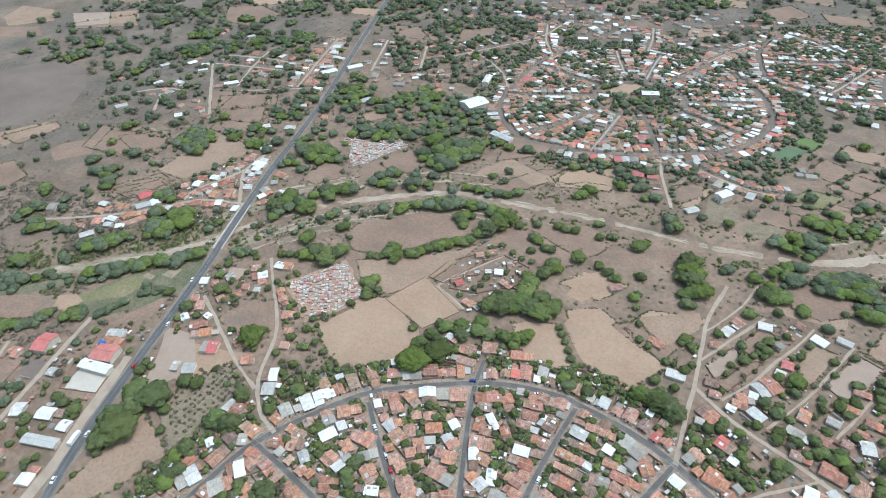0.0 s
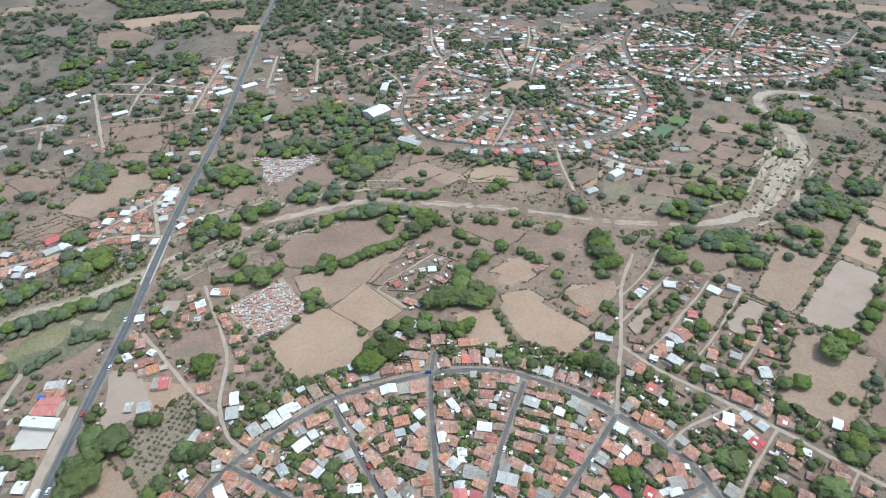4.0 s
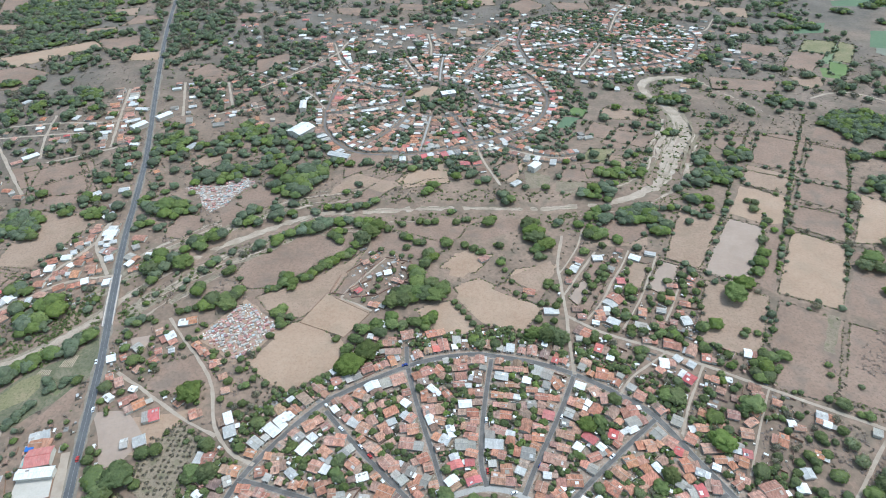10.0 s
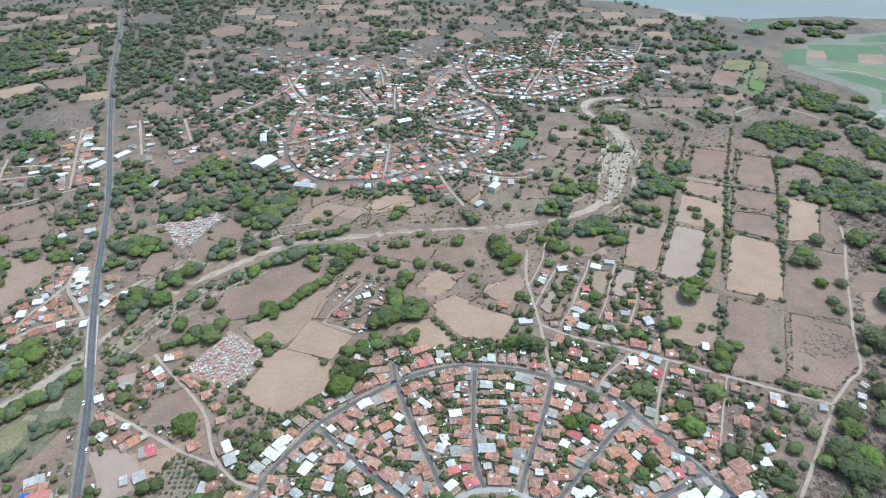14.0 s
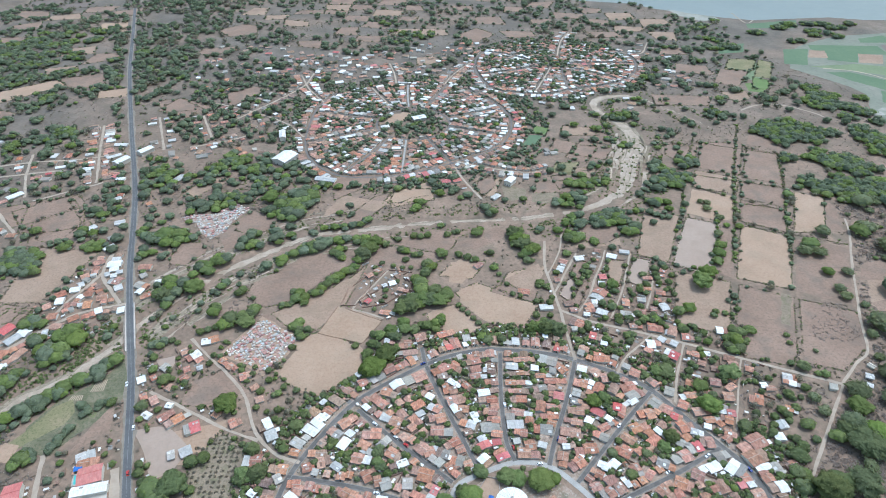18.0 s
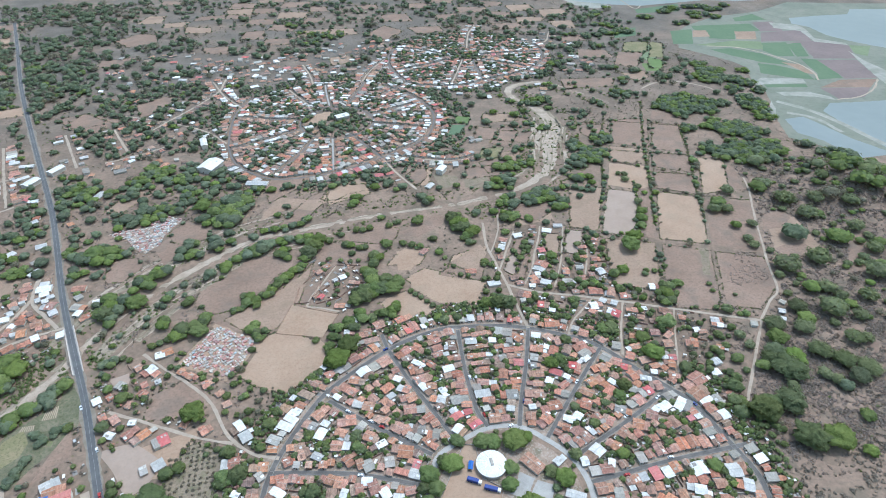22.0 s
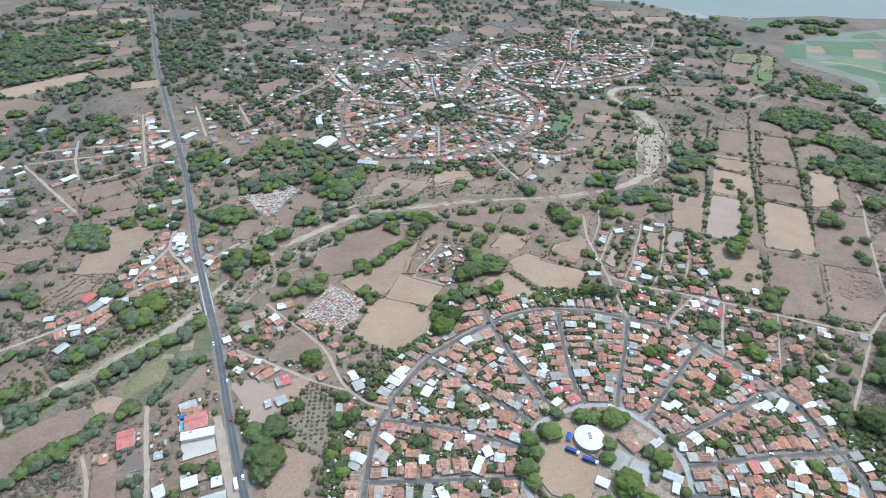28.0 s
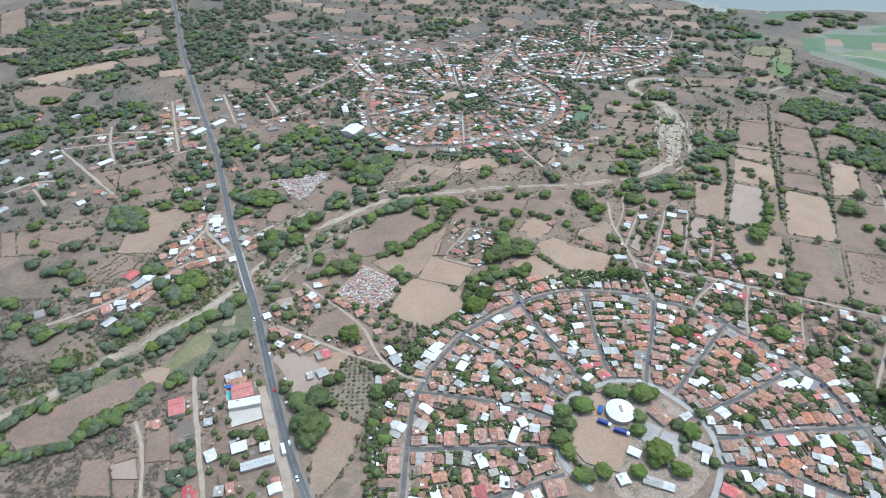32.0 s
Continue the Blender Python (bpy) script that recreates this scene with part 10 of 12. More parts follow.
TREES += [(398.5, 519, 4.4), (471.6, 704.4, 4.4), (482.5, 693.3, 4.4), (505.5, 762, 4.4), (4.3, 85.1, 4.4), (376.3, 602.7, 4.4), (501.9, 591.7, 4.4), (398, 474, 4.4), (398.4, 435.6, 4.4), (106.8, 411.6, 4.4), (-480, 363.9, 4.4), (-872.3, 434.9, 4.4), (-810.5, 594.8, 4.4), (-805.5, 433.6, 4.4), (-196.5, 244.1, 4.4), (95.1, 417.4, 4.4), (-477.7, 352.2, 4.4), (-464.4, 363.2, 4.4), (402.2, 532.2, 4.4), (494.8, 574.9, 4.4), (482.7, 581, 4.4), (342.3, 485.2, 4.4), (324.3, 462.2, 4.4), (477.3, 440, 4.4), (485.1, 737.4, 4.4), (485.4, 724.8, 4.4), (488.1, 692.3, 4.4), (550.1, 710.5, 4.4), (-848.3, 1028.8, 4.4)]
TREES += [(-722.2, 1043.2, 4.4), (-879.5, 968.5, 4.4), (-843.5, 983.6, 4.4), (-755.1, 970, 4.4), (-813.2, 913.4, 4.4), (-827.1, 1097.3, 4.4), (-790.5, 1085.6, 4.4), (-722.2, 1090.7, 4.4), (-793.2, 815.1, 4.4), (-805.2, 815, 4.4), (-768.5, 819.8, 4.4), (-521.4, 948.9, 4.4), (-474.9, 851.2, 4.4), (-76.3, 1040.5, 4.4), (451.6, 956.2, 4.4), (497.7, 1124.2, 4.4), (699.6, 1067.1, 4.4), (587.8, 978.2, 4.4), (-64.5, 466.7, 4.4), (-192, 137.9, 4.3), (146.9, 107.4, 4.3), (-128.7, 62.9, 4.3), (-331.5, 385.6, 4.3), (-421.4, 445.2, 4.3), (-400.6, 494.6, 4.3)]
TREES += [(-710.1, 612.2, 4.3), (-300.6, 470.7, 4.3), (-256.4, 441.4, 4.3), (-393.4, 529.3, 4.3), (-266.2, 378.9, 4.3), (-486.8, 355.2, 4.3), (198.8, 480.9, 4.3), (156.6, 630.1, 4.3), (113.3, 700.3, 4.3), (104.1, 517.6, 4.3), (427.5, 614.8, 4.3), (428.5, 625.3, 4.3), (399.5, 615.2, 4.3), (353.5, 590.3, 4.3), (364.9, 615.4, 4.3), (446.6, 608.9, 4.3), (401.1, 511.9, 4.3), (424.1, 520.4, 4.3), (477.5, 702.3, 4.3), (505.2, 717.5, 4.3), (498.9, 717.2, 4.3), (54.9, 327.3, 4.3), (483.7, 693.3, 4.3), (492.6, 619.8, 4.3), (369.2, 471.9, 4.3), (405.6, 471.9, 4.3), (402.6, 452.5, 4.3), (415.2, 494.4, 4.3)]
TREES += [(426.1, 487.9, 4.3), (423.5, 495.7, 4.3), (413.4, 499.3, 4.3), (417.4, 716.3, 4.3), (387.5, 748.5, 4.3), (354, 773.8, 4.3), (398.8, 945.1, 4.3), (436.6, 947.2, 4.3), (372.5, 890.3, 4.3), (660, 1084.6, 4.3), (226.3, 775.3, 4.3), (115.4, 418.9, 4.3), (-489.4, 354.2, 4.3), (-688.1, 450.4, 4.3), (-884, 466.1, 4.3), (52.2, 405.5, 4.3), (219.7, 522.8, 4.3), (346.1, 620.1, 4.3), (365.6, 636, 4.3), (484.1, 562.5, 4.3), (383.8, 452, 4.3), (342.5, 479.4, 4.3), (466.4, 684, 4.3), (517.6, 634.3, 4.3), (-917, 1013.9, 4.3), (-853, 1024.2, 4.3), (-756.8, 1026.4, 4.3), (-712, 1042.9, 4.3), (-880.4, 975.9, 4.3), (-787.3, 957.8, 4.3)]
TREES += [(-726.1, 993.2, 4.3), (-770.7, 1101.8, 4.3), (-716, 841.8, 4.3), (-641.4, 996.6, 4.3), (-598.9, 878.5, 4.3), (-73.2, 1045, 4.3), (417, 1011.6, 4.3), (587.7, 984.7, 4.3), (673.5, 1017.7, 4.3), (695.3, 1004.3, 4.3), (-54.6, 455, 4.3), (-128.1, 125.1, 4.2), (72, 271.5, 4.2), (-210.2, 117.5, 4.2), (-349, 382.1, 4.2), (-332.4, 393.2, 4.2), (-711.7, 600.2, 4.2), (-706.5, 587.6, 4.2), (-304.2, 536.7, 4.2), (-333.7, 542.1, 4.2), (-363.6, 517.1, 4.2), (142.2, 398.8, 4.2), (382.6, 599.8, 4.2)]
TREES += [(426.8, 607.2, 4.2), (380.24, 577.7, 4.2), (403.4, 576.7, 4.2), (424.7, 599, 4.2), (-1.6, 38.3, 4.2), (390.1, 598, 4.2), (370.7, 446.7, 4.2), (383, 436.2, 4.2), (702.4, 1096.5, 4.2), (110.5, 422.1, 4.2), (-817.6, 482.2, 4.2), (28.2, 470.6, 4.2), (-102.4, 557.2, 4.2), (-42.7, 559.4, 4.2), (323.3, 666.5, 4.2), (382.5, 523.4, 4.2), (472.1, 546, 4.2), (468.7, 539.9, 4.2), (473.4, 686.2, 4.2), (-768.9, 1012.7, 4.2), (-766, 1022, 4.2), (-776.8, 782.4, 4.2), (-743.1, 816.9, 4.2), (453, 996.7, 4.2)]
TREES += [(27, 126.4, 4.1), (35.2, 110.3, 4.1), (145.7, 216.5, 4.1), (58.2, 357.8, 4.1), (87.8, 356.4, 4.1), (205.6, 437.3, 4.1), (31.6, 86.5, 4), (72, 236.4, 4), (-269.1, 258, 4), (33.7, 55, 4), (215.3, 390.2, 4), (-159.2, 141.7, 3.9), (-128.4, 134.7, 3.9), (60.4, 318.2, 3.9), (50.8, 320.3, 3.9), (104.5, 313.1, 3.9), (-212.8, 52.6, 3.9), (-523, 307, 3.9), (-246, 109.8, 3.8), (-282.5, 122.9, 3.8), (97.6, 277.1, 3.8), (-126.3, 121.9, 3.8)]
TREES += [(-162.4, 50.3, 3.8), (-265.6, 328.2, 3.8), (50, 125.3, 3.7), (-164.5, 98.4, 3.7), (-174.4, 94.1, 3.7), (70.1, 193.9, 3.6), (-84.8, 55.1, 3.6), (147.9, 256.8, 3.6), (2.9, 153.2, 3.5), (63.3, 177.7, 3.5), (-130.2, 132, 3.5), (-275, 255.4, 3.5), (-299.6, 194.7, 3.4), (-308, 188.3, 3.4), (-286.7, 128.8, 3.4), (119.6, 321.6, 3.4), (-169.4, 126.6, 3.4), (55.7, 257, 3.4), (-307.1, 86.2, 3.4)]
TREES += [(-311.3, 67.6, 3.3), (-304.3, 61.3, 3.3), (-301.6, 86, 3.3), (-291.7, 165.9, 3.2), (-69.5, 169.1, 3.2), (-176.8, 76.2, 3.2), (-278.5, 116.6, 3.1), (-85.1, 192.2, 3.1), (-142.4, 61.1, 3.1), (-253.2, 116.3, 3), (-289.5, 136.5, 3), (151.6, 261.5, 3), (158.7, 259.1, 3), (-295.1, 241.3, 3), (-300.6, 244.4, 3), (-149.6, 86.4, 2.8), (-110.7, 75.7, 2.8), (86.7, 293.1, 2.7)]
TREES += [(-110.3, 44.5, 2.7), (-220.7, 142.8, 2.6), (-96.2, 192.3, 2.6), (-117.8, 107.6, 2.5), (-129.4, 94.9, 2.5), (-109.8, 94, 2.5), (-202.9, 99.5, 2.4), (-164.4, 60.9, 2.3), (-227.6, 140.5, 2.2)]

TREES = [q for q in TREES if math.hypot(q[0] - CX, q[1] - CY) > 50 and wild(q[0], q[1])]
TREES += [(-336.3, 222.7, 7.2), (-344.6, 211.9, 7.1), (-355.8, 204, 6.9), (-364.3, 197, 6.9), (-371.5, 190.5, 6.8), (-378, 182.6, 6.7), (-384.6, 175.7, 6.7), (-391.3, 169.6, 6.5), (-376.4, 245.8, 9.1), (-384.5, 235.1, 9), (-392.2, 229.1, 8.9), (-384.7, 255.1, 9.2), (-401.1, 235.8, 6.7), (-411.7, 203.5, 6.4), (-416.7, 196, 6.3), (-406.5, 211.2, 6.5), (-419.1, 188.7, 6.2), (-410.9, 193.9, 6.3), (-409.5, 244.9, 6.8), (-429.5, 188.4, 4.1), (-427.2, 195.7, 4.2), (-425.1, 173.9, 4), (-428.2, 172.3, 4), (-423.7, 270.7, 7.1), (-415.3, 267, 7), (-427.8, 266.1, 7), (-536.4, 279.7, 6.5), (-497.5, 266.4, 6.4), (-505, 273.8, 6.4), (-513.7, 268, 6.4)]
TREES += [(-487.3, 259.1, 6.4), (-489.5, 241.3, 4.2), (-533.9, 299.1, 4.5), (-478.3, 138.8, 3.5), (-480.8, 124, 3.4), (-528.6, 226.1, 6.5), (-510.3, 205.5, 6.3), (-482.1, 183.9, 6.1), (-509.2, 196, 6.2), (-489.8, 189.7, 6.2), (-472.8, 195.5, 4.4), (-463, 195.1, 4.4), (-455, 196.6, 4.5), (-498.7, 223.7, 4.6), (-488.2, 215.2, 4.6), (-509.1, 187.7, 4.4), (-493.5, 148.4, 4), (-489, 138.9, 3.9), (-453.5, 153.7, 6.5), (-435.7, 137.2, 6.4), (-443.7, 139.6, 6.4), (-431.4, 141.6, 6.4), (-425.6, 148.1, 4.1), (-422.5, 155, 4.2), (-426.5, 133.3, 4), (-435.6, 130.7, 3.9), (-454.6, 149.9, 4.1), (-413.1, 154.7, 3.1), (-406.3, 159, 3.2), (-397.6, 156.3, 3.2)]
TREES += [(-390.3, 161.7, 3.3), (-383.8, 164.2, 3.2), (-378, 169, 3.3), (-405.4, 147, 3.1), (-446.1, 112.9, 5.4), (-456.4, 113.9, 5.4), (-461.8, 109.4, 5.3), (-463.7, 102.7, 5.3), (-467.1, 98.9, 5.2), (-452.5, 117.3, 5.5), (-394.3, 106.9, 5.8), (-400.2, 102.5, 5.8), (-404.6, 97.3, 5.8), (-410.5, 93.7, 5.6), (-412.7, 87.8, 5.6), (-396.4, 101, 5.8), (-404.6, 92.1, 5.6), (-385.3, 114.2, 3.6), (-387.6, 111.4, 3.7), (-381.8, 116.8, 3.7), (-426.2, 79, 4.4), (-433.4, 76.9, 4.4), (-440.1, 76.2, 4.4), (-445.4, 74.5, 4.3), (-452.7, 74.9, 4.3), (-419.5, 80.2, 4.5), (-459.3, 79.9, 4.5), (-382.6, 125.9, 4.2), (-379.9, 128.2, 4.2), (-363.8, 139.1, 4.3)]
TREES += [(-365.6, 133.6, 4.3), (-360.2, 134.9, 4.3), (-363.9, 136.4, 6.2), (-343.5, 179.7, 3.8), (-331.1, 180.9, 3.9), (-323.7, 181.7, 3.9), (-343.6, 160.5, 3.7), (-347.3, 151.6, 3.7), (-349.2, 145.3, 3.6), (-354.9, 140.4, 3.6), (-357.8, 138.4, 3.6), (-337.1, 174.1, 3.8), (-337.6, 80.1, 3.6), (-341.1, 77.8, 3.6), (-334.7, 70.1, 3.6), (-334.4, 58.4, 3.5), (-342.8, 56.5, 3.5), (-341.3, 45.4, 3.4), (-330, 57.1, 3.5), (-336.4, 51.8, 3.4), (-309.5, 86, 3.7), (-302.8, 84.9, 3.7), (-293, 83.7, 3.7), (-288.4, 81.8, 3.6), (-319.4, 58.2, 2.6), (-304.2, 53.4, 2.6), (-311.2, 66, 2.7), (-321.6, 66.4, 2.7), (-302.9, 60.9, 2.7), (-338.9, 119.8, 3)]
TREES += [(-389.7, 85, 3.2), (-373, 82.3, 3.2)]
TREES += [(-206.4, 298.3, 5.9), (-201.2, 291.3, 5.8), (-208.2, 291.1, 5.8), (-192.3, 298, 5.2), (-184.1, 308.8, 5.3), (-177.3, 318.8, 5.5), (-169, 328, 5.5), (-161.3, 333.7, 5.6), (-188.2, 303.9, 5.3), (-180.9, 314.4, 5.3), (-173.4, 321.6, 5.5), (-153.9, 351.4, 8.3), (-144.9, 372, 8.5), (-147.7, 362.2, 8.4), (-230.5, 348.2, 6.2), (-221.2, 356.5, 6.4), (-211.6, 360.8, 6.4), (-205.2, 369, 7.6), (-192.9, 372.9, 7.8), (-198.4, 366.8, 7.7), (-181.5, 378.9, 5.7), (-172.3, 379.9, 5.7), (-163.1, 380.1, 5.7), (-182.8, 357.7, 5.5), (-176.8, 353.7, 5.5), (-178.3, 362.6, 5.6), (-153.8, 380.3, 5.7), (-98.3, 296.7, 7.9), (-87.6, 296.2, 7.8), (-77.8, 289.6, 7.8)]
TREES += [(-107.2, 284.8, 7.7), (-115.8, 273.3, 7.5), (-100.1, 307.8, 7.9), (-91.4, 284.8, 7.7), (-83.1, 283.1, 7.7), (-97.6, 286.1, 7.7), (-107.4, 274.8, 7.5), (-113.6, 257, 5.7), (-124.4, 248.6, 5.6), (-132.8, 242.5, 5.5), (-138.4, 232.8, 5.4), (-141.7, 222.5, 5.3), (-120.3, 240.5, 5.5), (-112.5, 249.1, 5.6), (-87.6, 254.6, 5.7), (-93.9, 252.8, 5.7), (-83.2, 256.8, 5.7), (-3.9, 373.1, 8.4), (0.3, 363.1, 8.3), (9.9, 354.5, 8.3), (-6.6, 382.9, 8.5), (-42.4, 385.8, 6.4), (-78.3, 351.7, 6.1), (-93.2, 335.9, 5.9), (-95.1, 321.6, 5.8), (-89.2, 331.9, 5.9), (-100.4, 352, 4), (-105, 352.1, 4), (-121.2, 378.1, 4.1), (-106.4, 382.8, 4.2)]
TREES += [(-99.3, 382.2, 4.2), (-91.8, 384.3, 4.1), (-78.4, 401.9, 4.3), (-72.2, 384.6, 4.2), (-61.7, 389.2, 4.2), (-113.2, 344.6, 3.9), (-133.6, 369.3, 4), (-113.6, 358.1, 4.7), (-118.1, 359.9, 4.7), (-203.7, 255.6, 5.5), (-200.6, 260.3, 5.5), (-193.1, 253, 3.4), (-216.1, 284.4, 3.5), (-151.8, 233, 3.3), (-219.1, 284.1, 3.5), (-197.6, 243.6, 3.9), (-199.5, 248.2, 3.9), (-185.1, 429.4, 4.1), (-171.6, 426.6, 4), (-174.3, 444.2, 4.1), (-198, 403.5, 4.9), (-187.4, 404.4, 4.9), (-177.9, 406, 4.9), (-169.5, 406.5, 4.9), (-161.1, 409.3, 4.9), (-153.6, 415.7, 4.9), (-207.1, 394.6, 4.8), (-98.3, 446.6, 5.8), (-103.3, 436.3, 5.7), (-47, 342.5, 4.3)]
TREES += [(-54.6, 346.2, 4.2), (-62.2, 349.9, 4.2), (-31, 329.1, 4.1), (-32, 352, 4.2), (-27.3, 319.6, 3), (-21.6, 305.1, 2.9), (-18.1, 291.4, 2.9), (-11.8, 288.2, 2.9), (-130.8, 292.3, 2.7), (-139.3, 275.9, 2.7), (-130.7, 300.8, 2.9), (-120.4, 312.9, 2.9), (-141.2, 324.6, 2.9), (-116.3, 332.6, 2.9), (-124.9, 336.2, 3), (-108.4, 332.8, 3), (-135.7, 340.5, 3), (-141.7, 334.1, 2.9), (-139.6, 271.2, 2.6), (-133.4, 286.2, 2.7), (1.9, 337.9, 4.8), (-1.7, 347.2, 4.7), (8.2, 304.8, 4.5), (21.9, 389.4, 5.1), (-67, 277.9, 3.2), (-63.7, 272.9, 3.1), (-59.4, 267.6, 3.1), (-55.4, 261.2, 3.1), (-51.4, 255.5, 3.1), (-47.2, 250.8, 3.1)]
TREES += [(-49.9, 238.5, 4.4), (-45.7, 234.6, 4.4), (-34.3, 235.2, 4.4), (-104.5, 249.9, 4.5), (-28.4, 431.9, 6.3), (-21.8, 425.3, 6.3), (-225.8, 453.1, 9.3), (-234.9, 440.4, 9.1), (-218.8, 461.7, 9.3), (-229.2, 425.1, 8.9), (-233, 449.7, 9.1), (-229.8, 391, 4.7), (-232.9, 404.4, 4.8)]
TREES += [(197.7, 125, 12.6), (179.4, 97.5, 11.9), (156.2, 93.6, 11.7), (172.8, 67.1, 11.1), (189.5, 63.6, 11.1), (199.3, 141.6, 8.9), (165, 98.8, 8.2), (240.8, 162.3, 9.4), (247, 124.7, 8.8), (246.4, 108.2, 8.6), (259.8, 113.9, 8.7), (235.3, 137.6, 9), (272.6, 144.3, 9.2), (230.2, 102.1, 6), (205.3, 51.1, 5.5), (122.3, 56.2, 5.3), (225.6, 76.2, 5.7), (223.4, 116.3, 6.2), (191.7, 110.2, 6.1), (179.8, 91.6, 5.9), (228, 108.9, 6.1), (282.5, 142.2, 6.6)]
TREES += [(-231, 460, 11), (-250, 446, 9), (-222, 468, 8), (-238, 428, 9), (-227, 433, 8), (-259, 436, 8), (-338, 450, 9), (-325, 463, 8), (-306, 466, 7), (-355, 393, 10), (-341, 394, 8), (-366, 386, 9), (-350, 379, 8), (-379, 389, 8), (-264, 461, 9), (-220, 446, 7)]
TREES += [(192.8, 137, 8.8), (183, 132.9, 8.7), (198.1, 126.4, 8.6), (200.3, 143.4, 8.9), (210.5, 134.6, 8.8), (220, 171.3, 8.6), (211.8, 156.9, 8.4), (185.2, 167, 5.5), (186.1, 155.1, 5.4), (192.5, 196.4, 5.8), (167.9, 144.1, 5.2), (184.2, 176.5, 3.9), (201.4, 190, 4.1), (206.2, 189.1, 4.1), (191.9, 188, 4.1), (167.3, 158.5, 3.8), (167.9, 131.9, 3.6), (352.3, 377.8, 9.6), (342.9, 371.6, 9.5), (324.2, 363.8, 9.4), (329.1, 356.6, 9.2), (293.7, 309.5, 7.8), (281.9, 352.9, 8.3), (270.7, 341.8, 8.2), (283.1, 339.3, 8.2)]
TREES += [(305.5, 373.8, 8.6), (283, 264.6, 5.8), (273.2, 286.5, 6), (273.3, 275.4, 5.9), (266.6, 228.8, 5.5), (275.6, 309.8, 6.3), (212.1, 213.6, 2.6), (197.9, 231.8, 2.7), (195.8, 222.6, 2.8), (154.2, 133, 3.8), (156.4, 127.8, 3.8), (168.8, 170.4, 4.1), (141.5, 138.5, 3.9), (153.4, 230.9, 5.1), (154.5, 224.8, 5), (152.7, 217.4, 4.9), (156.1, 236.5, 5.1)]
near_trees = random.Random(21)
for x, y, r in [q for q in TREES if any(inside(poly, q[0], q[1]) for poly in TENDED[1:3])]:  # the lesser crowns of each belt
    for _ in range(2 if x < -300 and r > 3.3 else 1 if r > 3.3 else 0):
        a, e = near_trees.uniform(0, 6.28), near_trees.uniform(0.6, 0.85)
        p = (round(x + r * 0.9 * math.cos(a), 1), round(y + r * 0.9 * math.sin(a), 1))
        if kept[cells(*p)] != 2:
            TREES.append((*p, r * e))
TREES += [(-45, 111, 6.5), (-38, 109.5, 5.5), (-24.6, 107, 8.5), (-16.5, 108.5, 5), (-32, 88.5, 5.2), (-36.4, 77, 5.5), (-69.3, 98.5, 7), (-73.6, 102, 5.5), (-82.4, 83.7, 6), (-86.5, 72.7, 5), (-87, 60, 4), (-28.6, 57.4, 9), (-34, 51.5, 5), (-23.5, 61.4, 5), (-79.6, 44.4, 6), (-68, 47, 6), (-46, 45.3, 5.5), (0, 73.4, 7), (-7.4, 69, 3), (-18, 44.8, 7), (-9, 61.6, 3.5), (-7.3, 80.5, 4.5), (6, 50, 4)]
for x, y, r in TREES:
    plaza = math.hypot(x - CX, y - CY) < 60
    if not plaza and over_road(x, y, r * 0.6):
        r *= 0.75
    if taken[cells(x, y)] == 2 or not plaza and over_road(x, y, r * 0.6):
        continue
    rr = np.arange(-r * 0.6, r * 0.6, 0.8)
    xx, yy = np.meshgrid(rr, rr)
    ok = (xx**2 + yy**2 < (r * 0.6) ** 2) & (taken[cells(x + xx, y + yy)] == 0)
    taken[cells((x + xx)[ok], (y + yy)[ok])] = 3
    tree("thin" if x > 175 and y < 440 and rng.random() < 0.6 else "light" if (rng.random() < 0.5 and r > 4) or (r > 4.5 and math.hypot(x - CX, y - CY) < 52) or (x > 180 and y < 430 and rng.random() < 0.65) else "leaf", x, y, r, chance=False)


def ready(x, y, r=1.0, allow=(0,)):
    return all(taken[cells(x + dx, y + dy)] in allow for dx, dy in ((0, 0), (r, 0), (-r, 0), (0, r), (0, -r)))


def try_house(town, x, y, ux, uy, pick, back=0.0, group=""):
    """A house with its gable end at (x, y), reaching away along (ux, uy)."""
    kind = rng.choice(MIX[town].split())
    w, d, meshes = rng.choice(LIB[kind][pick[0]:pick[1]])
    cx, cy, a = x + ux * (w / 2 + back), y + uy * (w / 2 + back), math.atan2(uy, ux)
    if free(cx, cy, w, d, a, 0.04 if pick[1] > 3 else 0.1):
        put_house(kind, cx, cy, a + rng.uniform(-0.04, 0.04), meshes, w, d, group or GROUP[town], town in ("near", "east"))
        return d
    return 0


# houses front on the streets, gable to gable
for name, line, width, surface, dense_, town in STREETS:
    if not dense_:
        continue
    pts = sides(dense(line, 0.5))
    for side in (1, -1):
        k = rng.uniform(4, 10)
        while k < len(pts) - 6:
            x, y, nx, ny = pts[int(k)]
            off, d = width / 2 + (0.6 if town == "near" else 1.8), 0
            if rng.random() < dense_:
                for pick in ((1, 5), (1, 4), (0, 2)) if town == "far" else ((1, 5), (1, 4), (0, 2)):
                    d = try_house(town, x + side * nx * off, y + side * ny * off, side * nx, side * ny, pick, rng.choice([0, 0, 0.6, 2.5]) if town == "near" else rng.uniform(0, 4))
                    if d:
                        break
            k += 2 * (d + rng.choice([0.2, 0.4, 0.8, 2.5]) if d else 1.5) if dense_ >= 0.75 else rng.uniform(16, 44)


